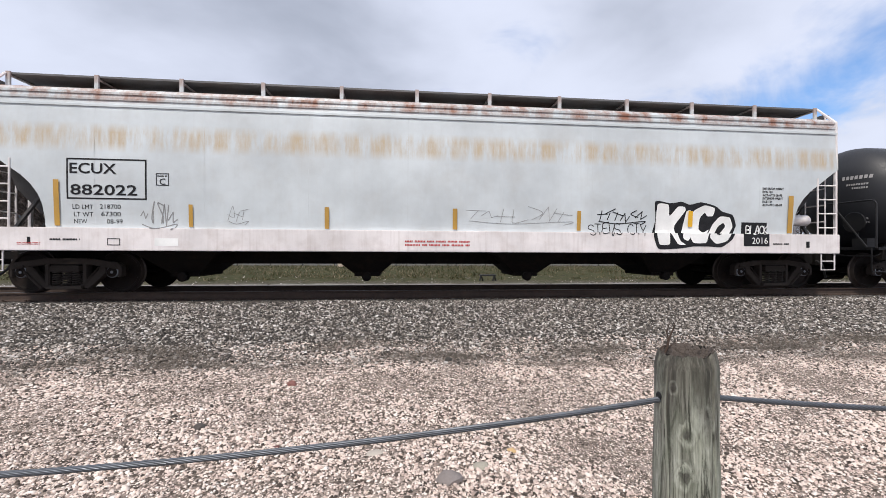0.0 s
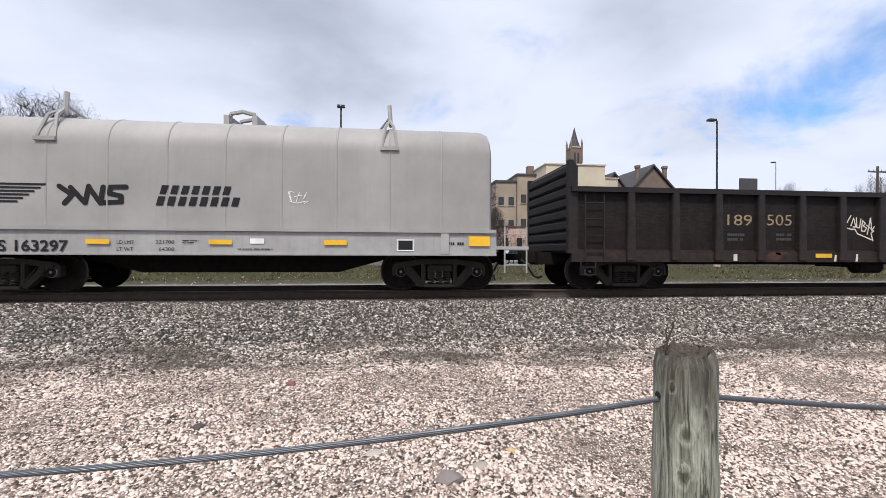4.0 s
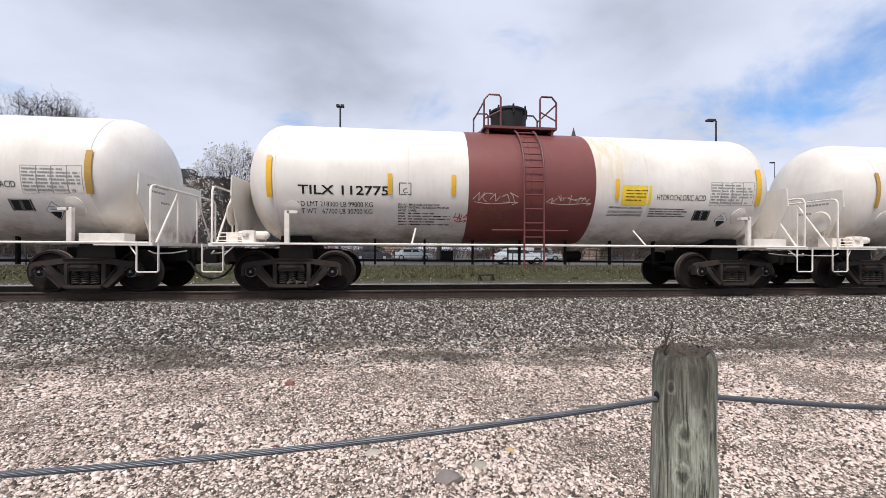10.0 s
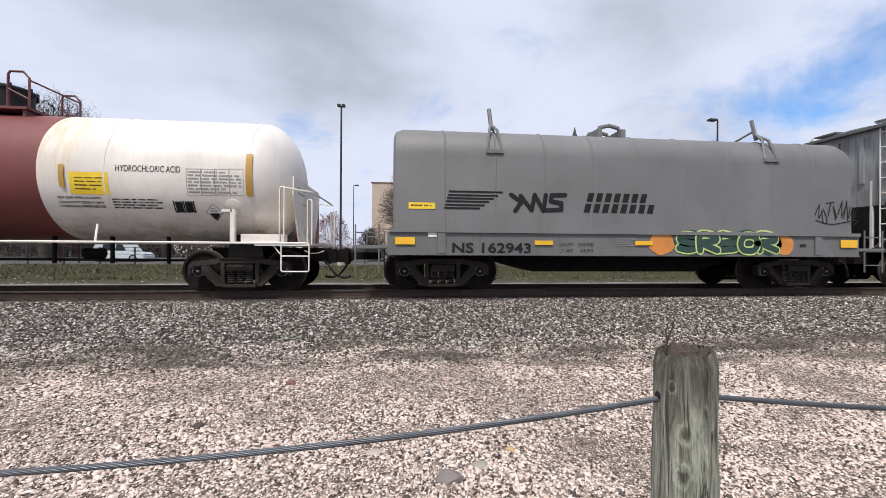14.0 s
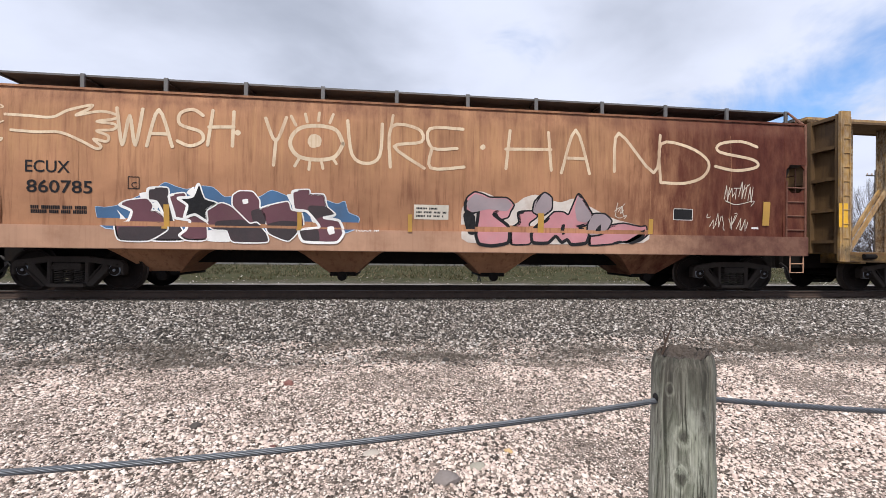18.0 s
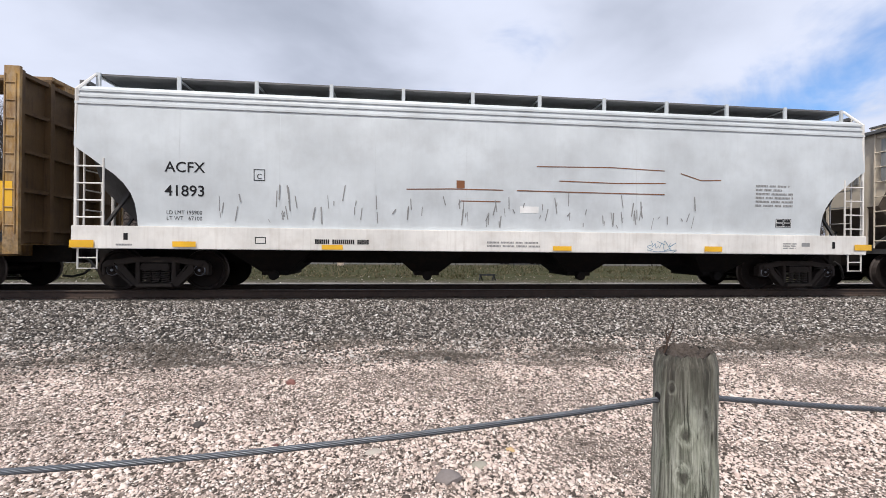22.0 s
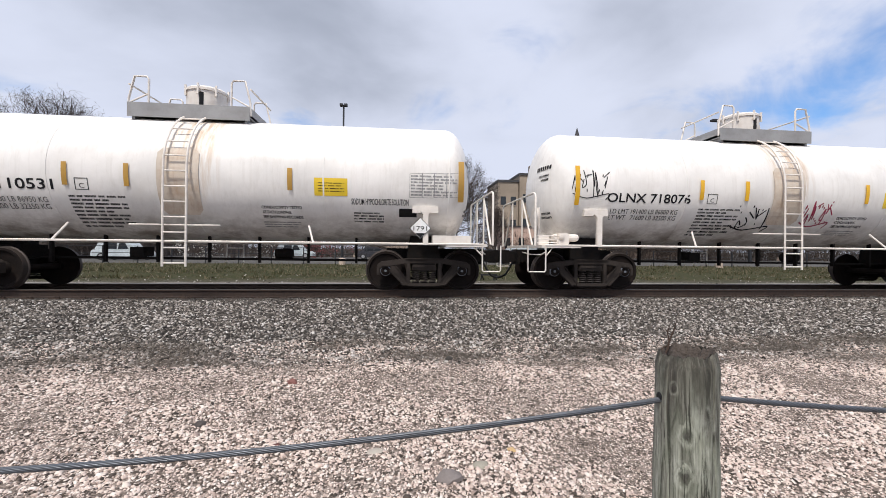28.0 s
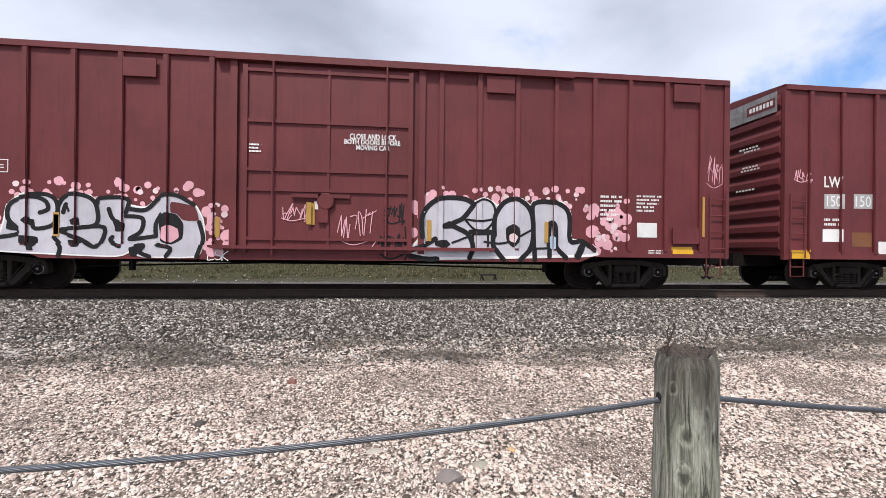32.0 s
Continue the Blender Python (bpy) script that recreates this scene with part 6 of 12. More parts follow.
# ---- gondola ----
def gondola(name, label, mid, paint, half=8.62):
    car = car_thing(name, label, "gondola", mid)
    running_gear(car, 7.08, 10.35)
    for s in (-1, 1):
        bm = box(bmesh.new(), -half, half, min(s * 1.44, s * 1.46), max(s * 1.44, s * 1.46), 0.9, 2.36)
        part("side_sheet", bm, m_gon_sheet, car)
        bm = box(bmesh.new(), -half - 0.03, half + 0.03, min(s * 1.40, s * 1.58), max(s * 1.40, s * 1.58), 2.32, 2.44)
        part("top_chord", bm, paint, car, bevel=0.015)
        bm = box(bmesh.new(), -half, half, min(s * 1.40, s * 1.52), max(s * 1.40, s * 1.52), 0.70, 0.95)
        part("side_sill", bm, paint, car, bevel=0.01)
        bm = box(bmesh.new(), -half, half, min(s * 1.46, s * 1.475), max(s * 1.46, s * 1.475), 0.95, 0.99)
        part("sill_lip", bm, paint, car)
    bm = bmesh.new()
    prism(bm, [(-0.11, 0.74), (0.11, 0.74), (0.085, 2.33), (-0.085, 2.33)], -1.58, -1.45)
    bmesh.ops.recalc_face_normals(bm, faces=bm.faces)
    stake = None
    for k in range(-7, 7):
        for s in (0, 180):
            m = pose((0.55 + 1.107 * k) * (1 if s == 0 else -1), 0, 0, 0, 0, s)
            if stake is None:
                stake = part("side_stake", bm, paint, car, bevel=0.012)
                stake.matrix_basis = m
            else:
                again(stake, car, m)
    part("floor", box(bmesh.new(), -half, half, -1.44, 1.44, 0.92, 1.0), paint, car)
    part("centre_sill", box(bmesh.new(), -half - 0.4, half + 0.4, -0.35, 0.35, 0.6, 0.92), m_gear, car)
    for s in (-1, 1):
        e = s * half
        bm = bmesh.new()
        box(bm, min(e, e - s * 0.05), max(e, e - s * 0.05), -1.46, 1.46, 0.9, 3.03)
        bmesh.ops.recalc_face_normals(bm, faces=bm.faces)
        wall = part("end_bulkhead", bm, paint, car, "corrugated high end wall")
        bm = bmesh.new()
        prism(bm, [(e, 0), (e + s * 0.07, 0.06), (e + s * 0.07, 0.2), (e, 0.262)], -1.44, 1.44)
        bmesh.ops.recalc_face_normals(bm, faces=bm.faces)
        first = part("corrugation", bm, paint, wall)
        first.location = (0, 0, 0.9)
        for k in range(1, 8):
            again(first, wall, pose(0, 0, 0.9 + 0.2625 * k))
        for y in (-1, 1):
            bm = bmesh.new()
            prism(bm, [(e - s * 0.14, 0.9), (e + s * 0.08, 0.9), (e + s * 0.08, 3.06), (e - s * 0.02, 3.06), (e - s * 0.14, 2.9)], y * 1.44 - 0.07, y * 1.44 + 0.07)
            bmesh.ops.recalc_face_normals(bm, faces=bm.faces)
            part("corner_post", bm, paint, car)
            ladder(car, e - s * 0.75, e - s * 0.3, y * 1.56, 0.75, 2.25, 4, paint, 0.014)
        sill_steps(car, [e - s * 0.4], -1.5, 0.4, 0.75, paint)
    # brake gear slung below: reservoir, cylinder, valve, levers, rods and pipes
    part("air_reservoir", lathe(bmesh.new(), [(0.0, -0.42), (0.1, -0.41), (0.17, -0.33), (0.17, 0.33), (0.1, 0.41), (0.0, 0.42)], 16, "x", (-0.25, -0.95, 0.56)), m_gear, car, smooth=40)
    part("brake_cylinder", lathe(bmesh.new(), [(0.0, -0.26), (0.12, -0.26), (0.15, -0.2), (0.15, 0.12), (0.06, 0.2), (0.03, 0.45), (0.0, 0.45)], 16, "x", (2.3, -0.9, 0.58)), m_gear, car, smooth=40)
    valve = bmesh.new()
    box(valve, 0.86, 1.14, -1.12, -0.82, 0.50, 0.68)
    lathe(valve, [(0.0, -0.1), (0.1, -0.09), (0.1, 0.09), (0.0, 0.1)], 12, "x", (1.22, -0.97, 0.57))
    part("control_valve", valve, m_gear, car, bevel=0.03)
    for pts in (((-5.6, -1.0, 0.66), (-2.4, -1.05, 0.64), (-0.7, -1.05, 0.62)), ((0.2, -1.1, 0.63), (0.45, -1.1, 0.50), (0.62, -1.1, 0.62), (0.9, -1.1, 0.6)), ((1.3, -1.1, 0.6), (1.6, -1.12, 0.66), (2.0, -1.1, 0.6)), ((2.7, -1.0, 0.6), (3.0, -1.1, 0.46), (3.3, -1.1, 0.5), (3.6, -1.1, 0.64), (5.6, -1.0, 0.68)), ((-1.4, -1.2, 0.68), (2.8, -1.2, 0.68))):
        part("brake_pipe", tube(bmesh.new(), list(pts), 0.017, 6), m_gear, car, smooth=50)
    part("brake_lever", box(bmesh.new(), 2.72, 2.78, -1.2, -0.3, 0.54, 0.62), m_gear, car)
    part("brake_lever", box(bmesh.new(), -1.0, -0.93, -1.2, -0.3, 0.56, 0.64), m_gear, car)
    return car, lambda x, z: -1.52 if z < 0.95 else -1.46


# ---- centre-beam lumber car ----
def centre_beam(name, label, mid, paint, half=10.9):
    car = car_thing(name, label, "flat car", mid)
    running_gear(car, 8.78, 12.0)
    for s in (-1, 1):
        bm = box(bmesh.new(), -half, half, min(s * 1.36, s * 1.46), max(s * 1.36, s * 1.46), 0.80, 1.03)
        box(bm, -half, half, min(s * 1.3, s * 1.5), max(s * 1.3, s * 1.5), 0.785, 0.81)
        part("side_sill", bm, m_ochre_sill, car)
    bm = bmesh.new()
    box(bm, -half, half, -1.36, 1.36, 0.98, 1.04)
    deck = part("deck", bm, paint, car)
    pos = [(-9.08 + 1.2107 * k) + 0.08 for k in range(16)]
    cross = None
    winch = None
    for k, x in enumerate([-10.2, *pos, 10.3]):
        if cross is None:
            cross = part("cross_member", box(bmesh.new(), -0.08, 0.08, -1.36, 1.36, 0.74, 0.98), paint, car)
            bm = bmesh.new()
            box(bm, -0.14, 0.14, -1.52, -1.44, 0.86, 0.99)
            lathe(bm, [(0.06, -0.16), (0.06, 0.16)], 10, "x", (0, -1.5, 0.93))
            winch = part("strap_winch", bm, m_gear, car)
            cross.location = winch.location = (x, 0, 0)
        else:
            again(cross, car, pose(x, 0, 0))
            if not -8.9 < x < -6.35:
                again(winch, car, pose(x, 0, 0))
    part("centre_sill", box(bmesh.new(), -half - 0.3, half + 0.3, -0.38, 0.38, 0.6, 0.98), m_gear, car)
    bm = bmesh.new()
    a = -half + 0.1
    sec = [(-0.44, 4.69), (0.44, 4.69), (0.44, 4.78), (-0.44, 4.78)]
    p, q = [bm.verts.new((a, y, z)) for y, z in sec], [bm.verts.new((-a, y, z)) for y, z in sec]
    for k in range(4):
        bm.faces.new((p[k], p[(k + 1) % 4], q[(k + 1) % 4], q[k]))
    bm.faces.new(p), bm.faces.new(q)
    bmesh.ops.recalc_face_normals(bm, faces=bm.faces)
    part("top_chord", bm, paint, car, bevel=0.012)
    # thin dark plate that paints the shade below the chord, with its grime
    part("chord_web", box(bmesh.new(), a, -a, -0.40, 0.40, 4.67, 4.686), m_shaded_rust, car, "top chord underside, painted dark with grime and shade")
    for y in (-0.455, 0.455):
        part("chord_flange", box(bmesh.new(), a, -a, y - 0.012, y + 0.012, 4.64, 4.70), m_shaded_rust, car)
    bm = box(bmesh.new(), -0.055, 0.055, -0.13, -0.10, 1.02, 4.69)
    box(bm, -0.055, 0.055, 0.10, 0.13, 1.02, 4.69), box(bm, -0.012, 0.012, -0.1, 0.1, 1.02, 4.69)
    col = part("column", bm, m_ochre_rust, car)
    col.location = (pos[0], 0, 0)
    for x in pos[1:]:
        again(col, car, pose(x, 0, 0))
    pairs = [(-10.2, 1, pos[0], 0), *[(pos[i], 0, pos[i + 2], 1) for i in (0, 2, 4, 6)], *[(pos[i], 1, pos[i + 2], 0) for i in (7, 9, 11, 13)], (pos[15], 0, 10.3, 1)]
    for a, ta, b, tb in pairs:
        bm = bmesh.new()
        za, zb = (4.6 if ta else 1.1), (4.6 if tb else 1.1)
        d = Vector((b - a, zb - za)).normalized() * 0.05
        for y in (-0.09, 0.09):
            prism(bm, [(a - d.y, za + d.x), (a + d.y, za - d.x), (b + d.y, zb - d.x), (b - d.y, zb + d.x)], y - 0.03, y + 0.03)
            tx, tz = (a, za) if ta else (b, zb)
            prism(bm, [(tx - 0.16, tz + 0.09), (tx + 0.16, tz + 0.09), (tx + 0.14, tz - 0.14), (tx, tz - 0.28), (tx - 0.14, tz - 0.14)], y - 0.035, y + 0.035)
        bmesh.ops.recalc_face_normals(bm, faces=bm.faces)
        part("diagonal_brace", bm, paint, car)
    for line in ([(-2.35, 4.12), (-2.6, 4.1), (-2.72, 3.95), (-2.62, 3.72), (-2.35, 3.64), (-1.75, 3.74)], [(-2.75, 3.35), (-2.55, 3.15), (-2.35, 2.98), (-2.15, 2.92)]):
        part("loose_strap", tube(bmesh.new(), [(x, -0.2, z) for x, z in (tuple(p) for p in curved(line))], 0.03, 6), m_black, car, smooth=60)
    for s in (-1, 1):
        e = s * half
        bulk = part("bulkhead", box(bmesh.new(), min(e, e - s * 0.06), max(e, e - s * 0.06), -1.48, 1.48, 1.0, 4.54), paint, car, "full-height ochre end wall with ribs")
        # outer side of the end wall: rust brown, darkened for its shade
        part("outer_sheet", box(bmesh.new(), min(e, e + s * 0.012), max(e, e + s * 0.012), -1.46, 1.46, 1.02, 4.52), m_shaded_rust, bulk, "outer face in rust brown darkened for shade")
        for y in (-1.42, -0.72, 0, 0.72, 1.42):
            part("bulkhead_rib", box(bmesh.new(), min(e, e + s * 0.14), max(e, e + s * 0.14), y - 0.05, y + 0.05, 1.0, 4.52), m_shaded_rust, bulk)
        for z in (1.3, 2.1, 2.9, 3.7, 4.45):
            part("bulkhead_beam", box(bmesh.new(), min(e, e + s * 0.12), max(e, e + s * 0.12), -1.44, 1.44, z - 0.04, z + 0.04), m_shaded_rust, bulk)
        # ribs and print on the inner face
        for y in (-1.1, -0.4):
            part("inner_rib", box(bmesh.new(), min(e - s * 0.06, e - s * 0.1), max(e - s * 0.06, e - s * 0.1), y - 0.035, y + 0.035, 1.05, 4.45), paint, bulk)
        for k, (y0, y1, z0, z1, n) in enumerate(((-1.0, -0.5, 3.5, 4.1, 5), (-1.0, -0.5, 2.4, 3.2, 7), (-1.0, -0.5, 1.5, 2.1, 5))):
            rng = random.Random(k + 3)
            bm = bmesh.new()
            for r in range(n):
                z = z1 - (r + 0.5) * (z1 - z0) / n
                y = y0
                while y < y1:
                    w = min(rng.uniform(0.06, 0.2), y1 - y)
                    quad(bm, [(e - s * 0.064, y, z - 0.025), (e - s * 0.064, y + w, z - 0.025), (e - s * 0.064, y + w, z + 0.025), (e - s * 0.064, y, z + 0.025)])
                    y += w + 0.04
            tagged(part("small_print", bm, m_faded_print, bulk), kind="stuff")
        for y in (-1, 1):
            bm = bmesh.new()
            prism(bm, [(e - s * 0.12, 0.8), (e + s * 0.16, 0.8), (e + s * 0.16, 4.56), (e - s * 0.12, 4.56)], y * 1.49 - 0.03, y * 1.49 + 0.03)
            bmesh.ops.recalc_face_normals(bm, faces=bm.faces)
            part("end_post", bm, paint, bulk)
        patch(bulk, e - 0.2, e + 0.05, 1.65, 2.25, m_yellow, flat(-1.52), "reflector_strip")
        ladder(bulk, e - s * 0.10, e + s * 0.1, -1.53, 1.2, 4.4, 9, paint, 0.012)
    # web plates that tie the beam to the end walls, with worn instructions stencilled on them
    for s in (-1, 1):
        a, b = sorted((s * (half - 0.06), s * (half - 0.98)))
        web = part("end_web", box(bmesh.new(), a, b, -0.14, 0.14, 1.04, 4.67), paint, car, "ochre web plate with faded stencils")
        part("web_edge", box(bmesh.new(), *sorted((s * (half - 0.98), s * (half - 1.06))), -0.2, 0.2, 1.04, 4.67), m_ochre_rust, web)
        for z0, z1, n, sd in ((4.0, 4.35, 3, 1), (3.3, 3.75, 4, 2), (2.95, 3.05, 1, 3), (1.85, 2.3, 4, 4)):
            bars(web, a + 0.14, b - 0.14, z0, z1, n, m_faded_print, flat(-0.14), 300 + sd, fill=0.4)
        text(web, "WARNING", a + 0.18, 2.40, 0.12, m_faded_print, flat(-0.14), 0.5, bold=0.004)
    bm = bmesh.new()
    tube(bm, [(-7.2, -0.9, 0.62), (7.2, -0.9, 0.60)], 0.02, 5)
    for x in (-6.8, -3.1, 2.2, 6.6):
        box(bm, x - 0.04, x + 0.04, -1.0, -0.92, 0.5, 0.8)
    lathe(bm, [(0.0, -0.5), (0.2, -0.48), (0.2, 0.48), (0.0, 0.5)], 14, "x", (-1.6, -0.5, 0.62))
    part("brake_gear", bm, m_gear, car)
    return car, flat(-1.46), deck


# ---- boxcar ----
def ribbed_side(xs):
    """The boxcar's side for paint: the sheet, its posts and the deeper sill below."""
    fn = lambda x, z: -1.58 if z < 1.0 else -1.60 if any(abs(x - p) < 0.055 for p in xs) or 1.91 < abs(x - 0.015) < 2.05 else -1.60 if -1.70 < x < 1.74 else -1.54
    RIBBED[id(fn)] = (sorted([p + d for p in xs for d in (-0.055, 0.055)] + [-2.02, -1.88, -1.70, 1.74, 1.91, 2.05]), (1.0,))
    KEEP.append(fn)
    return fn


KEEP = []


def boxcar(name, label, mid, paint, half=9.28, top=5.06):
    car = car_thing(name, label, "boxcar", mid)
    running_gear(car, 6.98, 10.1)
    for s in (-1, 1):
        part("side_sheet", box(bmesh.new(), -half, half, min(s * 1.50, s * 1.54), max(s * 1.50, s * 1.54), 0.95, top - 0.1), paint, car)
        bm = box(bmesh.new(), -half, half, min(s * 1.48, s * 1.60), max(s * 1.48, s * 1.60), top - 0.14, top - 0.02)
        part("roof_rail", bm, paint, car, bevel=0.015)
        bm = bmesh.new()
        prism(bm, [(-half, 1.0), (-half, 0.82), (-5.9, 0.82), (-5.6, 0.70), (5.6, 0.70), (5.9, 0.82), (half, 0.82), (half, 1.0)], min(s * 1.50, s * 1.58), max(s * 1.50, s * 1.58))
        bmesh.ops.recalc_face_normals(bm, faces=bm.faces)
        part("side_sill", bm, paint, car)
    bm = bmesh.new()
    prism(bm, [(-0.055, 0.95), (0.055, 0.95), (0.055, top - 0.14), (-0.055, top - 0.14)], -1.60, -1.54)
    bmesh.ops.recalc_face_normals(bm, faces=bm.faces)
    rib = None
    xs = [-8.59, -7.72, -6.80, -5.93, -5.04, -4.16, -3.30, -2.40, 2.41, 3.27, 4.13, 5.03, 5.94, 6.80, 7.70, 8.58]
    for x in xs:
        for a in (0, 180):
            m = pose(x if a == 0 else -x, 0, 0, 0, 0, a)
            if rib is None:
                rib = part("side_post", bm, paint, car, bevel=0.012)
                rib.matrix_basis = m
            else:
                again(rib, car, m)
    bm = bmesh.new()
    sec = [(-1.58, top - 0.04), (-1.55, top), (0, top + 0.12), (1.55, top), (1.58, top - 0.04)]
    a, b = [bm.verts.new((-half, y, z)) for y, z in sec], [bm.verts.new((half, y, z)) for y, z in sec]
    for i in range(5):
        bm.faces.new((a[i], a[(i + 1) % 5], b[(i + 1) % 5], b[i]))
    bm.faces.new(a[::-1]), bm.faces.new(b)
    bmesh.ops.recalc_face_normals(bm, faces=bm.faces)
    part("roof", bm, paint, car)
    for s in (-1, 1):
        e = s * half
        bm = box(bmesh.new(), min(e, e - s * 0.05), max(e, e - s * 0.05), -1.50, 1.50, 0.9, top - 0.03)
        bmesh.ops.recalc_face_normals(bm, faces=bm.faces)
        wall = part("end_wall", bm, paint, car, "corrugated end wall")
        bm = bmesh.new()
        prism(bm, [(e, 0), (e + s * 0.06, 0.1), (e + s * 0.06, 0.24), (e, 0.35)], -1.46, 1.46)
        bmesh.ops.recalc_face_normals(bm, faces=bm.faces)
        first = part("corrugation", bm, paint, wall)
        first.location = (0, 0, 1.0)
        for k in range(1, 10):
            again(first, wall, pose(0, 0, 1.0 + 0.39 * k))
        for y in (-1, 1):
            part("corner_post", box(bmesh.new(), min(e + s * 0.02, e - s * 0.12), max(e + s * 0.02, e - s * 0.12), y * 1.53 - 0.045, y * 1.53 + 0.045, 0.8, top - 0.08), paint, car)
            ladder(car, e - s * 0.5, e - s * 0.1, y * 1.62, 0.85, 2.4, 4, paint, 0.014)
        sill_steps(car, [e - s * 0.35], -1.55, 0.4, 0.85, paint)
    # plug doors, one a side, with rods and rails
    for a in (0, 180):
        T = pose(0, 0, 0, 0, 0, a)
        bm = box(bmesh.new(), -1.70, 1.74, -1.60, -1.55, 0.85, top - 0.26)
        door = part("plug_door", bm, paint, car)
        door.matrix_basis = T
        for z in (1.15, 2.18, 2.60, 3.62, 4.68):
            part("door_stiffener", box(bmesh.new(), -1.72, 1.76, -1.64, -1.60, z - 0.035, z + 0.035), paint, door)
        for x in (-1.71, 1.73):
            part("door_edge", box(bmesh.new(), x - 0.05, x + 0.05, -1.645, -1.60, 0.85, top - 0.28), paint, door)
        for x in (-1.14, 1.22):
            part("locking_rod", tube(bmesh.new(), [(x, -1.665, 0.8), (x, -1.665, top - 0.2)], 0.022, 6), paint, door)
        part("door_seam", box(bmesh.new(), -0.04, 0.02, -1.63, -1.60, 0.9, top - 0.3), paint, door)
        bm = bmesh.new()
        box(bm, -0.75, 0.45, -1.67, -1.60, 2.02, 2.10), box(bm, -0.2, 0.0, -1.67, -1.6, 1.5, 2.1)
        lathe(bm, [(0.16, -1.68), (0.18, -1.66), (0.16, -1.64)], 16, "y", (-0.05, 0, 1.95))
        part("door_latch", bm, paint, door)
        bm = box(bmesh.new(), -2.35, 3.6, -1.70, -1.58, 0.93, 1.0)
        rail = part("door_track", bm, paint, car)
        rail.matrix_basis = T
        bm = box(bmesh.new(), -2.3, 5.4, -1.68, -1.56, top - 0.2, top - 0.13)
        rail = part("door_track", bm, paint, car)
        rail.matrix_basis = T
        for x in (-1.95, 1.98):
            bm = box(bmesh.new(), x - 0.07, x + 0.07, -1.61, -1.54, 0.85, top - 0.14)
            dp = part("door_post", bm, paint, car)
            dp.matrix_basis = T
    part("underframe", box(bmesh.new(), -half - 0.3, half + 0.3, -0.4, 0.4, 0.6, 0.95), m_gear, car)
    for x in (-4.1, 4.9):
        part("cable_hanger", box(bmesh.new(), x - 0.04, x + 0.04, -1.3, -1.2, 0.45, 0.75), m_gear, car)
    part("brake_rod", tube(bmesh.new(), [(-5.2, -1.0, 0.52), (-1.5, -1.0, 0.62), (1.5, -1.0, 0.6), (5.2, -1.0, 0.5)], 0.02, 6), m_gear, car)
    # pale band along the top of the end wall
    bm = bmesh.new()
    prism(bm, [(-half - 0.075, top - 0.62), (-half - 0.062, top - 0.62), (-half - 0.062, top - 0.12), (-half - 0.075, top - 0.12)], -1.4, 1.4)
    bmesh.ops.recalc_face_normals(bm, faces=bm.faces)
    part("end_band", bm, m_endband, car, "grimy galvanised band along the top of the end wall")
    bm = bmesh.new()
    quad(bm, [(-half - 0.079, -1.36, top - 0.5), (-half - 0.079, -0.55, top - 0.5), (-half - 0.079, -0.55, top - 0.26), (-half - 0.079, -1.36, top - 0.26)])
    part("stencil_panel", bm, paint, car)
    for y0, y1, z in ((-1.3, -0.6, top - 0.43), (-0.35, 0.9, top - 0.42), (-0.9, -0.3, 3.7), (-0.95, -0.35, 3.62), (-0.9, -0.4, 3.2), (-0.95, -0.3, 3.12), (-0.8, -0.2, 2.6)):
        bm = bmesh.new()
        n = int((y1 - y0) / 0.1)
        h = 0.12 if z > 4 else 0.045
        for k in range(n):
            quad(bm, [(-half - 0.083, y0 + k * 0.1, z), (-half - 0.083, y0 + k * 0.1 + 0.07, z), (-half - 0.083, y0 + k * 0.1 + 0.07, z + h), (-half - 0.083, y0 + k * 0.1, z + h)])
        tagged(part("small_print", bm, m_white if y0 != -0.35 else m_greyink2, car), kind="stuff")
    return car, ribbed_side(xs)


# ---- the train ----
m_grey1 = mat("pale_grey_paint", (0.56, 0.60, 0.615), 0.5, 0, 0.25, (0.38, 0.35, 0.31), 1.6, 0.09, stains=[([("z", 3.96, 4.9, 0.06)], (0.26, 0.10, 0.05), 0.95, (1.2, 1, 0.6)), ([("z", 3.0, 3.42, 0.10)], (0.46, 0.33, 0.17), 0.75, (2.2, 1, 0.35))])
m_sill1 = mat("chalky_white_sill", (0.72, 0.68, 0.67), 0.55, 0, 0.35, (0.34, 0.26, 0.22), 2.5, 0.3)
m_white5 = mat("off_white_paint", (0.68, 0.67, 0.63), 0.5, 0, 0.25, (0.40, 0.37, 0.31), 1.4, 0.09)
m_sill5 = mat("off_white_sill", (0.70, 0.68, 0.64), 0.5, 0, 0.3, (0.36, 0.30, 0.24), 2.5, 0.3)
m_blue11 = mat("pale_blue_grey_paint", (0.47, 0.54, 0.56), 0.5, 0, 0.25, (0.36, 0.36, 0.34), 1.5, 0.09, stains=[([("z", 4.0, 4.9, 0.06)], (0.34, 0.22, 0.15), 0.5, (1.2, 1, 0.6)), ([("z", 3.45, 3.62, 0.05), ("x", 6.7, 7.6, 0.2)], (0.5, 0.27, 0.10), 0.9, (3, 1, 0.5))])
m_grey14 = mat("light_grey_paint", (0.55, 0.585, 0.60), 0.5, 0, 0.3, (0.30, 0.30, 0.30), 1.5, 0.09)
m_cream = mat("cream_paint", (0.66, 0.585, 0.475), 0.55, 0, 0.3, (0.30, 0.22, 0.15), 1.6, 0.3)
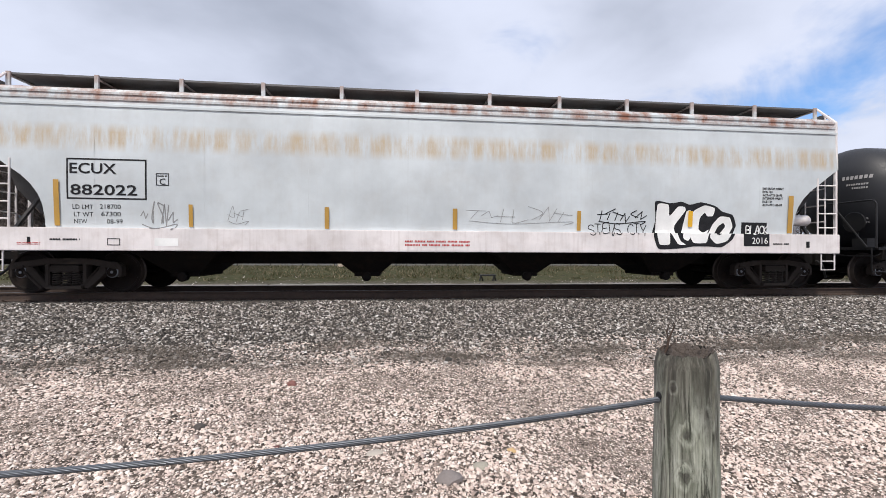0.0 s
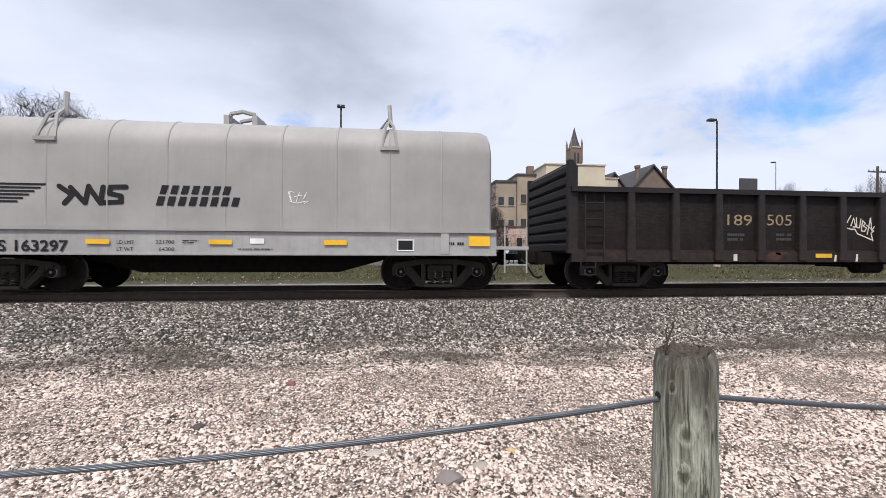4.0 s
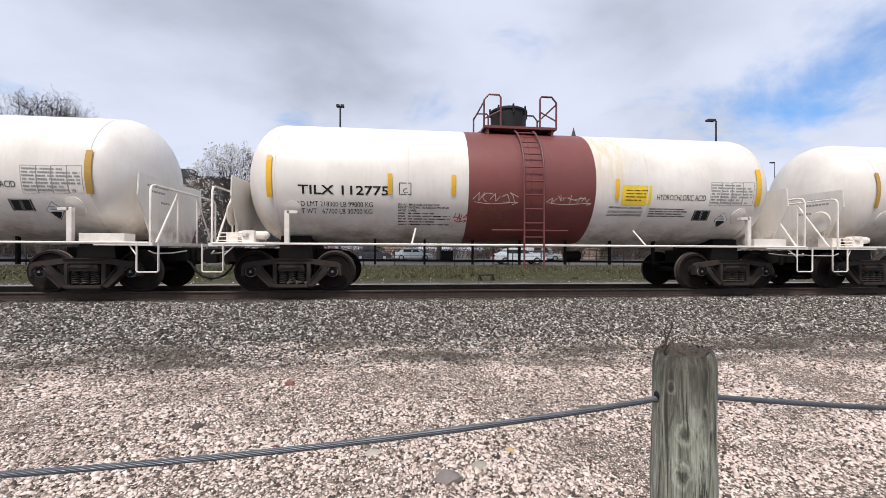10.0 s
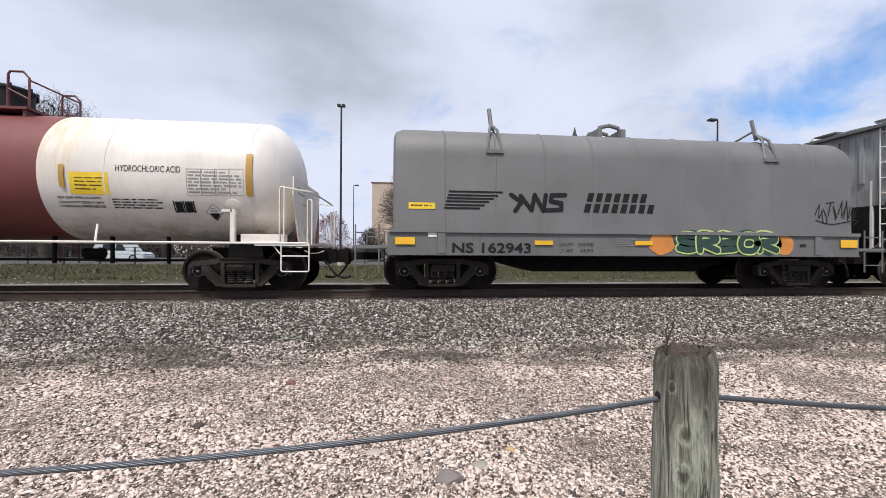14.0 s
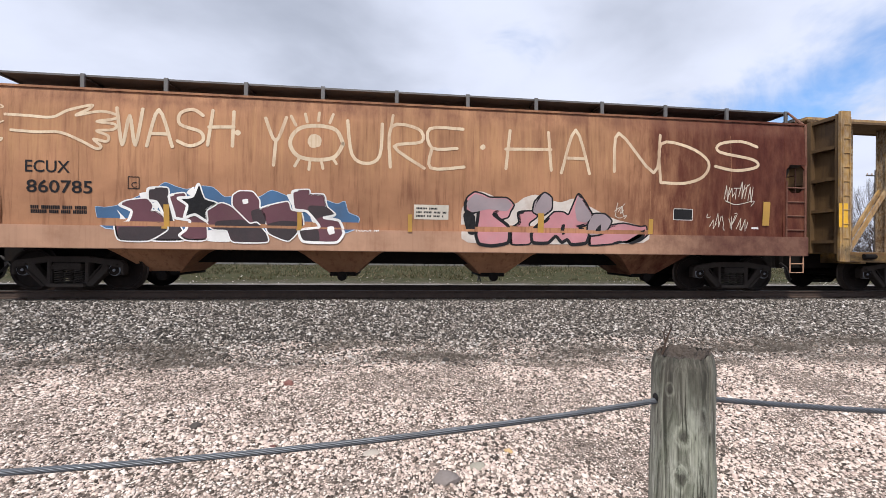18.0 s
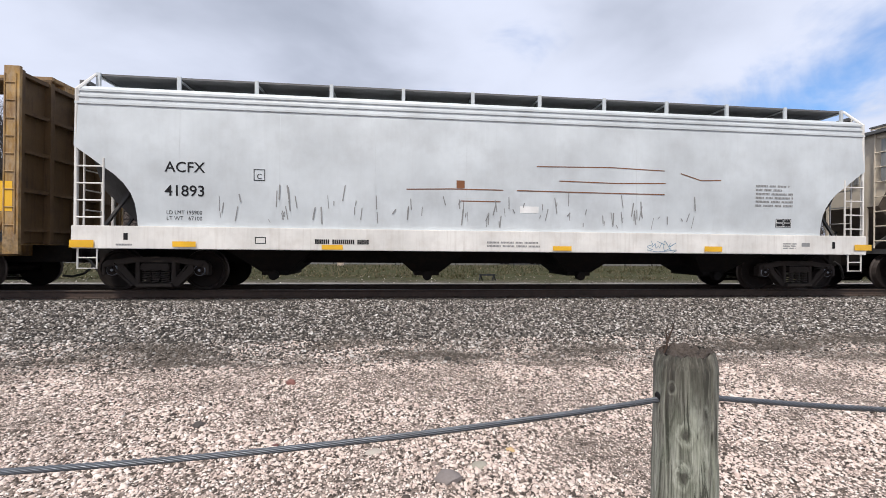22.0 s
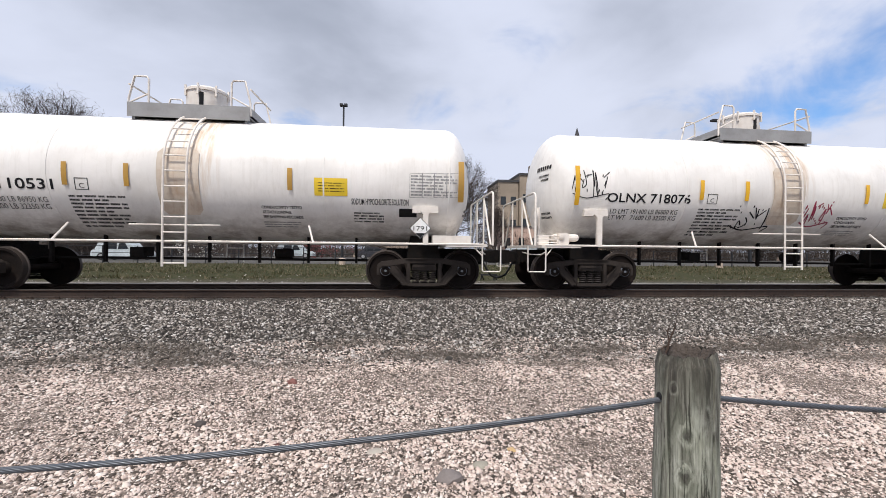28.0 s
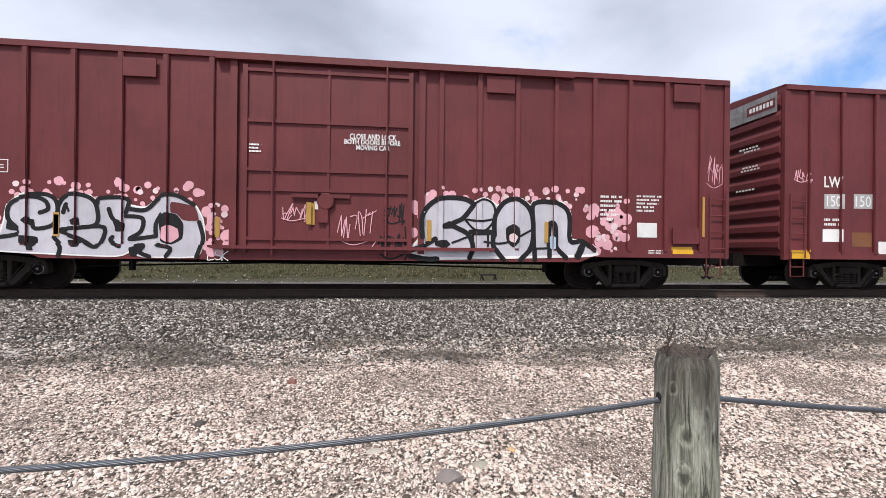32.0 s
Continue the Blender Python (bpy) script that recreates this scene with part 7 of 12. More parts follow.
m_brownhop = mat("rust_brown_paint", (0.39, 0.20, 0.11), 0.75, 0, 0.5, (0.13, 0.05, 0.03), 0.9, 0.75, vary=0.25, spec=0.2, stains=[([("z", 2.6, 3.9, 0.4), ("x", -12.0, 5.0, 1.2)], (0.50, 0.28, 0.14), 0.6, (4, 1, 0.22)), ([("x", 5.6, 14.0, 1.7)], (0.085, 0.020, 0.013), 0.84, None), ([("x", 4.4, 14.0, 1.0)], (0.085, 0.020, 0.013), 0.85, (1.3, 1, 0.35)), ([("x", 6.4, 14.0, 0.8)], (0.06, 0.013, 0.009), 0.8, (2.7, 1, 0.9)), ([("z", 3.85, 4.9, 0.1)], (0.16, 0.07, 0.045), 0.8, (1, 1, 0.5))])
m_brownsill = mat("pinkish_worn_sill", (0.42, 0.25, 0.165), 0.6, 0, 0.5, (0.20, 0.09, 0.05), 2.0, 0.3, spec=0.2, stains=[([("x", 5.6, 14.0, 1.3)], (0.085, 0.03, 0.024), 0.9, (1.5, 1, 1.5)), ([("x", 5.8, 14.0, 1.0)], (0.10, 0.04, 0.03), 0.75, None)])
# the warm white and white shells turn darker brown towards the foot
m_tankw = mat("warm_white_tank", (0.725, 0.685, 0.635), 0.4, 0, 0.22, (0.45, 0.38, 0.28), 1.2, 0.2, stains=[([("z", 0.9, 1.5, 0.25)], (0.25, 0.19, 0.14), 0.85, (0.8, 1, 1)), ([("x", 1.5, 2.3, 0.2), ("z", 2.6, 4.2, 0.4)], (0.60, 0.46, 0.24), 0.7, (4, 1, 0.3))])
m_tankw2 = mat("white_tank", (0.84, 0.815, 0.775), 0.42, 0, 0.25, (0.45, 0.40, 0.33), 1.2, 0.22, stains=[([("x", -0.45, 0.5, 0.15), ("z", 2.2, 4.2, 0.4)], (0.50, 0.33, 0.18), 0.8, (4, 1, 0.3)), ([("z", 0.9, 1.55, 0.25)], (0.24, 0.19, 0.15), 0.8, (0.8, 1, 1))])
m_tankcream = mat("cream_tank", (0.77, 0.715, 0.63), 0.42, 0, 0.25, (0.45, 0.38, 0.28), 1.2, 0.25, stains=[([("x", -0.5, 0.6, 0.2), ("z", 2.0, 4.2, 0.4)], (0.46, 0.28, 0.14), 0.9, (4, 1, 0.3))])
m_band = mat("maroon_band", (0.17, 0.045, 0.04), 0.5, 0, 0.3, (0.10, 0.035, 0.03), 1.6, 0.2)
m_trimw = mat("white_handrail", (0.74, 0.69, 0.63), 0.5, 0, 0.3, (0.35, 0.24, 0.16), 5)
m_trimp = mat("pinkish_handrail", (0.72, 0.60, 0.55), 0.5, 0, 0.35, (0.33, 0.20, 0.15), 5)
m_maroon_rail = mat("maroon_rail", (0.13, 0.035, 0.035), 0.5, 0, 0.2)
m_blacktank = mat("black_tank", (0.0165, 0.0175, 0.021), 0.5, 0, 0.35, (0.03, 0.03, 0.033), 1.0, 0.25, spec=0.35, stains=[([("x", -0.9, 0.35, 0.12), ("z", 2.1, 4.2, 0.5)], (0.13, 0.125, 0.13), 0.7, (5, 1, 0.3))])
m_coil = mat("light_grey_hood", (0.30, 0.29, 0.28), 0.6, 0, 0.25, (0.20, 0.19, 0.175), 1.4, 0.2)
m_coil2 = mat("grey_hood", (0.155, 0.155, 0.155), 0.6, 0, 0.25, (0.11, 0.107, 0.10), 1.4, 0.2)
m_coilsill = mat("grey_sill", (0.33, 0.325, 0.32), 0.55, 0, 0.35, (0.18, 0.15, 0.13), 2.5, 0.3)
m_coilsill2 = mat("dark_grey_sill", (0.14, 0.14, 0.14), 0.6, 0, 0.35, (0.08, 0.07, 0.06), 2.5, 0.3)
m_gon = mat("sooty_black_paint", (0.0125, 0.0104, 0.011), 0.66, 0, 0.6, (0.011, 0.009, 0.009), 1.8, 0.6, spec=0.3, stains=[([("z", 0.6, 1.2, 0.1)], (0.06, 0.032, 0.02), 0.5, (2.2, 1, 3)), ([("z", 1.3, 2.3, 0.3)], (0.06, 0.04, 0.032), 0.25, (5, 1, 3))])
m_gon_sheet = mat("soot_caked_side_sheet", (0.0065, 0.0055, 0.006), 0.75, 0, 0.7, (0.022, 0.018, 0.016), 2.6, 0.5, spec=0.2, stains=[([("z", 1.2, 2.25, 0.3)], (0.03, 0.022, 0.019), 0.5, (2.0, 1, 12)), ([("z", 0.95, 1.3, 0.15)], (0.028, 0.014, 0.010), 0.4, (4, 1, 2))])
m_flaked_digit = mat("flaking_stencil_paint", (0.34, 0.29, 0.235), 0.7, 0, 0.95, (0.10, 0.03, 0.018), 14, stains=[([("z", 1.4, 2.0, 0.05)], (0.16, 0.055, 0.03), 0.9, (9, 1, 9)), ([("z", 1.4, 2.0, 0.05)], (0.30, 0.24, 0.07), 0.7, (5, 1, 8))])
# rust brown with the shade of end walls and chord underside in the colour
m_shaded_rust = mat("dark_rusty_end_sheet", (0.12, 0.07, 0.028), 0.75, 0, 0.7, (0.045, 0.024, 0.014), 1.6, 0.7)
m_ochre_car = mat("faded_ochre_paint", (0.42, 0.25, 0.07), 0.65, 0, 0.9, (0.11, 0.045, 0.02), 2.6, 0.8, vary=0.25, stains=[([("z", -1, 9, 0.1)], (0.15, 0.075, 0.03), 0.6, (2.2, 2.2, 0.7)), ([("z", -1, 9, 0.1)], (0.50, 0.44, 0.34), 0.3, (7, 7, 2.2)), ([("z", 0.5, 1.2, 0.1)], (0.085, 0.058, 0.028), 1.0, (1.5, 1, 1.4)), ([("z", 4.5, 9, 0.05)], (0.20, 0.12, 0.07), 0.5, (0.8, 1, 1))])
m_faded_print = mat("faded_brown_print", (0.17, 0.10, 0.04), 0.7, 0, 0.5, (0.36, 0.22, 0.07), 6)
m_ochre_rust = mat("rust_eaten_ochre_paint", (0.29, 0.17, 0.055), 0.7, 0, 0.5, (0.05, 0.022, 0.012), 3.2, 0.6, vary=0.3, spec=0.25, stains=[([("z", -1, 9, 0.1)], (0.055, 0.024, 0.013), 0.9, (6, 6, 1.7)), ([("z", -1, 9, 0.1)], (0.52, 0.47, 0.38), 0.6, (14, 14, 7)), ([("z", 0.9, 2.2, 0.5)], (0.06, 0.026, 0.013), 0.7, (3, 3, 1.2))])
m_ochre_sill = mat("grimy_ochre_sill", (0.20, 0.125, 0.045), 0.7, 0, 0.5, (0.035, 0.02, 0.012), 2.4, 0.6, vary=0.3, spec=0.25, stains=[([("z", -1, 9, 0.1)], (0.04, 0.026, 0.015), 0.85, (0.7, 1, 2.5)), ([("z", 0.7, 0.9, 0.04)], (0.03, 0.018, 0.012), 0.9, (1.5, 1, 3)), ([("z", 0.95, 1.1, 0.02)], (0.12, 0.045, 0.02), 0.7, (2.5, 1, 3))])
m_maroon_car = mat("oxide_red_paint", (0.135, 0.028, 0.031), 0.6, 0, 0.45, (0.07, 0.016, 0.017), 1.4, 0.5, spec=0.35)
m_endband = mat("grimy_galvanised_band", (0.26, 0.26, 0.26), 0.65, 0, 0.7, (0.07, 0.05, 0.045), 2.0, 0.6)
m_ink = mat("stencil_black", (0.012, 0.012, 0.014), 0.7, 0, 0.2, (0.06, 0.06, 0.06), 8, spec=0.25)
m_red_ink = mat("stencil_red", (0.45, 0.05, 0.05), 0.6, 0, 0.2, (0.5, 0.3, 0.3), 8)
m_maroon_ink = mat("stencil_maroon", (0.16, 0.03, 0.05), 0.6, 0, 0.2, (0.3, 0.2, 0.18), 8)
m_greyink = mat("faint_print", (0.25, 0.25, 0.25), 0.7, 0, 0.3)
m_cream_ink = mat("chalky_cream_paint", (0.66, 0.53, 0.37), 0.7, 0, 0.6, (0.38, 0.21, 0.115), 2.2, 0.6)
m_gold_ink = mat("gold_spray", (0.34, 0.25, 0.14), 0.6)
m_silver = mat("silver_spray", (0.56, 0.55, 0.60), 0.45, 0.15, 0.35, (0.36, 0.33, 0.38), 3, 0.3)
m_pink = mat("pink_spray", (0.75, 0.40, 0.46), 0.6)


m_galv = mat("galvanised_platform", (0.30, 0.30, 0.30), 0.6, 0.2, 0.4, (0.15, 0.13, 0.11), 3)
m_pad = mat("rust_stained_pad", (0.62, 0.54, 0.45), 0.5, 0, 0.5, (0.40, 0.24, 0.13), 3.0, 0.5)


def hcl_tank(mid, label, band, ends):
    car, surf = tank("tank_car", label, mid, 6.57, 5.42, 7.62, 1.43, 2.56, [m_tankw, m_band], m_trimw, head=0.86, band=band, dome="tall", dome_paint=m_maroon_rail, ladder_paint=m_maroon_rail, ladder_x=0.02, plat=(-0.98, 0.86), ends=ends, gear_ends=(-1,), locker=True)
    return car, surf


def bleach_tank(mid, label, ends, trim, lx=-0.02, px=0.0, mx=0.0):
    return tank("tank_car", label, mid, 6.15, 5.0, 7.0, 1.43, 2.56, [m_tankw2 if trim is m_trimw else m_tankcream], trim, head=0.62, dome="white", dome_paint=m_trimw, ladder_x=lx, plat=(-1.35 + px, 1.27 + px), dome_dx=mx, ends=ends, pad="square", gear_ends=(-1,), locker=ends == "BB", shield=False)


C1, S1 = hopper("covered_hopper_car", "pale grey covered hopper car with rust-stained roof edge and graffiti", 1.19, 9.46, 8.26, 10.95, 4.24, m_grey1, m_sill1, (-6.1, -2.0, 1.9, 5.55), cylinder=True)
C2, S2 = tank("tank_car", "long glossy black tank car with white lettering", 20.6, 8.42, 7.19, 9.3, 1.45, 2.5, [m_blacktank], m_black, head=0.95, dome="low", ladder_x=0.43, plat=(-1.3, 1.1), shield=False)
C3, S3 = coil_car("coil_car", "light grey coil car with a rounded hood", 37.01, m_coil, m_coilsill)
C4, S4 = gondola("gondola_car", "sooty black gondola car with ribbed sides and high ends", 53.22, m_gon)
C5, S5 = hopper("covered_hopper_car", "off-white covered hopper car with black and white graffiti", 72.74, 9.5, 8.33, 10.95, 4.24, m_white5, m_sill5, (-6.0, -2.0, 1.9, 5.55))
TANKS = []
for mid, band, tone in ((90.42, (-1.52, 1.52), "white acid tank car with a maroon middle band"), (105.51, (-1.47, 1.55), "white acid tank car with a maroon band and faint graffiti"), (120.31, (-1.6, 1.47), "white acid tank car with a maroon middle band and stained top"), (135.15, (-1.5, 1.6), "clean white acid tank car with a maroon middle band")):
    TANKS.append(hcl_tank(mid, tone, band, "AA" if mid > 130 else "BB"))
C10, S10 = coil_car("coil_car", "mid grey coil car with hood and graffiti on its sill", 149.65, m_coil2, m_coilsill2)
C11, S11 = hopper("covered_hopper_car", "pale blue-grey covered hopper car with a white side sill", 165.73, 8.58, 7.24, 10.0, 4.24, m_blue11, m_sill5, (-4.7, -1.55, 1.6, 4.75))
C12, S12 = hopper("covered_hopper_car", "rust-brown covered hopper car with large cream graffiti letters", 184.93, 9.17, 7.68, 10.4, 4.20, m_brownhop, m_brownsill, (-6.0, -2.05, 1.58, 5.55), cut=False, rib_z=(0.06,), post_paint=m_brownsill)
for ob in C12.children:
    # the body reaches further out at the brake end
    ob.location.x -= 0.15
C13, S13, DECK13 = centre_beam("centre_beam_flat_car", "empty ochre centre-beam lumber car with peeling paint", 206.02, m_ochre_car)
C14, S14 = hopper("covered_hopper_car", "light grey covered hopper car scuffed along its side", 227.11, 8.97, 7.71, 10.3, 4.24, m_grey14, m_sill5, (-5.35, -1.8, 2.05, 5.75))
C15, S15 = hopper("covered_hopper_car", "short cream covered hopper car with a bright graffiti piece", 243.19, 5.66, 4.4, 6.4, 4.08, m_cream, m_cream, (-1.6, 1.9), brackets=7)
C16, S16 = hopper("covered_hopper_car", "short cream covered hopper car with maroon lettering and scrawls", 256.0, 5.70, 4.36, 6.4, 4.08, m_cream, m_cream, (-1.6, 1.9), brackets=7)
BLEACH = [bleach_tank(269.52, "white tank car with black stencils", "AB", m_trimw), bleach_tank(283.5, "white tank car with a rust-streaked ladder", "BB", m_trimw, -0.22, -0.3, 0.05), bleach_tank(297.53, "white tank car with black and red graffiti tags", "BB", m_trimw, -0.08, -0.02, -0.1), bleach_tank(311.59, "cream-white tank car with rust streaks under the platform", "AA", m_trimp, -0.04, 0.0, 0.15)]
C21, S21 = boxcar("boxcar", "oxide-red ribbed boxcar with silver graffiti", 328.25, m_maroon_car)
C22, S22 = boxcar("boxcar", "oxide-red boxcar with patched side posts", 348.3, m_maroon_car)


m_orange = mat("orange_spray", (0.62, 0.24, 0.05), 0.6)
m_bottle = mat("bottle_green_spray", (0.02, 0.055, 0.045), 0.6)
m_lime = mat("lime_spray", (0.50, 0.62, 0.22), 0.6)
m_pale_ink = mat("dull_white_paint", (0.58, 0.54, 0.46), 0.65, 0, 0.3, (0.3, 0.25, 0.2), 6)
m_faint_ink = mat("nearly_worn_off_paint", (0.05, 0.046, 0.043), 0.7, 0, 0.6, (0.02, 0.018, 0.017), 9)
m_dull_rust = mat("dull_rust_scab", (0.06, 0.022, 0.013), 0.85, 0, 0.6, (0.02, 0.012, 0.01), 12)
m_rust_ink = mat("rust_scrape", RUST, 0.8, 0, 0.3)
m_greypatch = mat("grey_overpaint", (0.42, 0.42, 0.42), 0.6, 0, 0.1)
m_steelblue = mat("blue_spray", (0.12, 0.25, 0.36), 0.6)
m_redgrey = mat("red_white_reflector", (0.42, 0.20, 0.19), 0.5)
m_orange_strip = mat("orange_reflector", (0.52, 0.22, 0.05), 0.45)
m_cobalt = mat("cobalt_spray", (0.05, 0.13, 0.26), 0.6)
m_plum = mat("plum_spray", (0.12, 0.045, 0.06), 0.6)
m_dustpink = mat("dusty_pink_spray", (0.50, 0.22, 0.24), 0.6, 0, 0.4, (0.36, 0.27, 0.29), 3)
m_greyfill = mat("grey_white_spray", (0.60, 0.60, 0.61), 0.55, 0, 0.3, (0.42, 0.42, 0.44), 3)
m_charcoal = mat("charcoal_spray", (0.035, 0.025, 0.028), 0.6, 0, 0.4, (0.07, 0.035, 0.04), 3)
m_paleblue = mat("pale_blue_spray", (0.42, 0.55, 0.70), 0.6)
m_worn_white = mat("worn_white_spray", (0.60, 0.55, 0.50), 0.65, 0, 0.6, (0.38, 0.25, 0.17), 3)
m_dustgrey = mat("dusty_grey_spray", (0.30, 0.25, 0.265), 0.6, 0, 0.4, (0.36, 0.22, 0.22), 3)
m_burnt = mat("burnt_orange_spray", (0.50, 0.17, 0.05), 0.6, 0, 0.4, (0.62, 0.36, 0.08), 2.5)
m_lavender = mat("lavender_spray", (0.45, 0.36, 0.50), 0.6, 0, 0.3, (0.5, 0.3, 0.25), 3)
m_umber = mat("faded_umber_stencil", (0.20, 0.13, 0.115), 0.65, 0, 0.3, (0.35, 0.28, 0.23), 4)
m_navy = mat("navy_ink", (0.03, 0.03, 0.08), 0.6)
m_teal = mat("teal_spray", (0.10, 0.42, 0.36), 0.6, 0, 0.2, (0.2, 0.5, 0.45), 4)
m_gold = mat("yellow_spray", (0.72, 0.46, 0.06), 0.6, 0, 0.35, (0.60, 0.22, 0.06), 3)
m_goldorange = mat("orange_yellow_spray", (0.66, 0.33, 0.05), 0.6, 0, 0.35, (0.70, 0.50, 0.06), 3)
m_palepink = mat("pale_pink_spray", (0.78, 0.62, 0.64), 0.6)
m_purple = mat("purple_spray", (0.25, 0.05, 0.15), 0.6)
m_crimson = mat("crimson_spray", (0.30, 0.03, 0.07), 0.6)


def diamond(car, x, z, r, face, edge, surf):
    """Square hazard placard stood on its corner."""
    for k, m, off in ((1.0, edge, 0.006), (0.93, face, 0.009)):
        bm = bmesh.new()
        quad(bm, [(x - r * k, z, 0), (x, z - r * k, 0), (x + r * k, z, 0), (x, z + r * k, 0)])
        lay(bm, car, m, surf, "hazard_placard", off)
    bm = bmesh.new()
    quad(bm, [(x - r * 0.45, z - r * 0.45, 0), (x, z - r * 0.9, 0), (x + r * 0.45, z - r * 0.45, 0)])
    lay(bm, car, edge, surf, "hazard_symbol", 0.012)


diamond(C2, 7.10, 1.43, 0.17, m_crimson, m_white, flat(-1.5))
# pale grey hopper
frame_mark(C1, -7.87, -6.37, 1.96, 2.78, 0.03, m_ink, S1)
text(C1, "ECUX", -7.81, 2.48, 0.205, m_ink, S1, 0.87, bold=0.004)
text(C1, "882022", -7.80, 2.05, 0.205, m_ink, S1, 1.25, bold=0.004)
frame_mark(C1, -6.19, -5.94, 2.26, 2.51, 0.015, m_ink, S1)
text(C1, "C", -6.12, 2.28, 0.127, m_ink, S1, 0.11)
bars(C1, -6.16, -5.97, 2.43, 2.48, 1, m_ink, S1, 1)
text(C1, "LD LMT", -7.77, 1.76, 0.091, m_ink, S1, 0.38)
text(C1, "218700", -7.26, 1.77, 0.091, m_ink, S1, 0.39)
text(C1, "LT WT", -7.75, 1.61, 0.091, m_ink, S1, 0.36)
text(C1, "67300", -7.24, 1.62, 0.092, m_ink, S1, 0.37)
text(C1, "NEW", -7.75, 1.47, 0.091, m_ink, S1, 0.24)
text(C1, "08-99", -7.14, 1.47, 0.092, m_ink, S1, 0.30)
strokes(C1, scrawl(-6.47, -5.81, 1.41, 1.93, 5, 2), 0.02, m_greyink, S1)
patch(C1, -8.10, -8.00, 1.42, 2.34, m_ochre, S1, "reflector_strip", 0.024)
patch(C1, -5.56, -5.48, 1.42, 1.88, m_ochre, S1, "reflector_strip", 0.024)
patch(C1, -2.82, -2.73, 1.41, 1.87, m_ochre, S1, "reflector_strip", 0.024)
patch(C1, -0.06, 0.04, 1.42, 1.88, m_ochre, S1, "reflector_strip", 0.024)
patch(C1, 2.80, 2.89, 1.42, 1.87, m_ochre, S1, "reflector_strip", 0.024)
patch(C1, 8.11, 8.24, 1.41, 2.31, m_ochre, S1, "reflector_strip", 0.024)
strokes(C1, scrawl(3.33, 4.44, 1.61, 1.96, 6, 3), 0.022, m_ink, S1)
strokes(C1, word("STEVS CTY", 3.10, 1.34, 1.39, 0.25, 0.2, 0.15, 4), 0.02, m_ink, S1)
strokes(C1, scrawl(0.31, 2.66, 1.58, 1.96, 7, 5), 0.009, m_greyink, S1)
strokes(C1, scrawl(-4.78, -4.39, 1.51, 1.87, 3, 6), 0.009, m_greyink, S1)
shape(C1, [(4.67, 2.16), (5.08, 2.08), (5.36, 2.13), (5.56, 2.05), (5.84, 2.13), (6.23, 2.04), (6.38, 1.91), (6.68, 1.84), (6.78, 1.58), (6.62, 1.24), (6.34, 1.05), (6.00, 1.08), (5.62, 1.08), (5.34, 1.03), (4.73, 0.99), (4.62, 1.33), (4.72, 1.69)], m_ink, S1, 1)
shape(C1, [(4.74, 2.09), (5.04, 2.06), (5.05, 1.76), (5.27, 2.02), (5.44, 2.01), (5.47, 1.92), (5.16, 1.54), (5.29, 1.20), (5.45, 1.11), (5.24, 1.11), (5.03, 1.43), (5.04, 1.11), (4.77, 1.10), (4.71, 1.37)], m_white, S1, 2)
shape(C1, [(5.48, 1.92), (5.62, 1.93), (5.55, 1.29), (5.49, 1.20), (5.34, 1.26)], m_white, S1, 2)
shape(C1, [(5.66, 1.92), (5.94, 2.06), (6.22, 1.99), (6.16, 1.79), (6.01, 1.79), (5.95, 1.89), (5.82, 1.74), (5.80, 1.48), (5.93, 1.40), (6.08, 1.49), (6.00, 1.33), (5.95, 1.15), (5.62, 1.15), (5.53, 1.29), (5.60, 1.74)], m_white, S1, 3)
shape(C1, [(6.16, 1.61), (6.34, 1.80), (6.60, 1.78), (6.69, 1.55), (6.49, 1.20), (6.19, 1.13), (6.02, 1.30)], m_white, S1, 3)
shape(C1, [(6.30, 1.56), (6.44, 1.65), (6.49, 1.55), (6.32, 1.35), (6.20, 1.36)], m_ink, S1, 4)
patch(C1, 5.52, 5.63, 1.54, 1.91, m_yellow, S1, "reflector_strip", 0.03)
patch(C1, 6.91, 7.58, 1.09, 1.66, m_ink, S1, "painted_panel")
strokes(C1, word("BLACK", 7.04, 1.39, 0.57, 0.19, 0.2, 0.05, 7), 0.025, m_white, lambda x, z: S1(x, z) - 0.004)
text(C1, "2016", 7.12, 1.15, 0.149, m_white, lambda x, z: S1(x, z) - 0.004, 0.41)
for k, (line, w) in enumerate((("EXTERIOR PAINT", 0.56), ("RCB 163", 0.26), ("ACF-HTG 08-95", 0.52), ("INTERIOR PAINT", 0.54), ("RCB 164", 0.26), ("ACF-HTG 08-99", 0.52))):
    text(C1, line, 7.43, 2.45 - 0.078 * k, 0.05, m_ink, S1, w, bold=0.002)
bars(C1, -1.11, 0.93, 1.03, 1.19, 2, m_red_ink, S1, 9)
frame_mark(C1, -7.08, -6.84, 1.03, 1.17, 0.015, m_ink, S1)
patch(C1, -6.19, -5.74, 1.02, 1.18, m_white, S1, "marking")
bars(C1, -8.14, -7.52, 1.11, 1.18, 1, m_ink, S1, 10)
bars(C1, -8.73, -8.31, 1.03, 1.09, 2, m_red_ink, S1, 11)
# sill slots are flat black patches that paint the shade inside the holes
patch(C1, 8.56, 8.65, 1.06, 1.21, m_black, S1, "slot")
patch(C1, -8.55, -8.49, 1.06, 1.19, m_black, S1, "slot")
bars(C1, 7.68, 8.10, 1.11, 1.18, 1, m_ink, S1, 12)
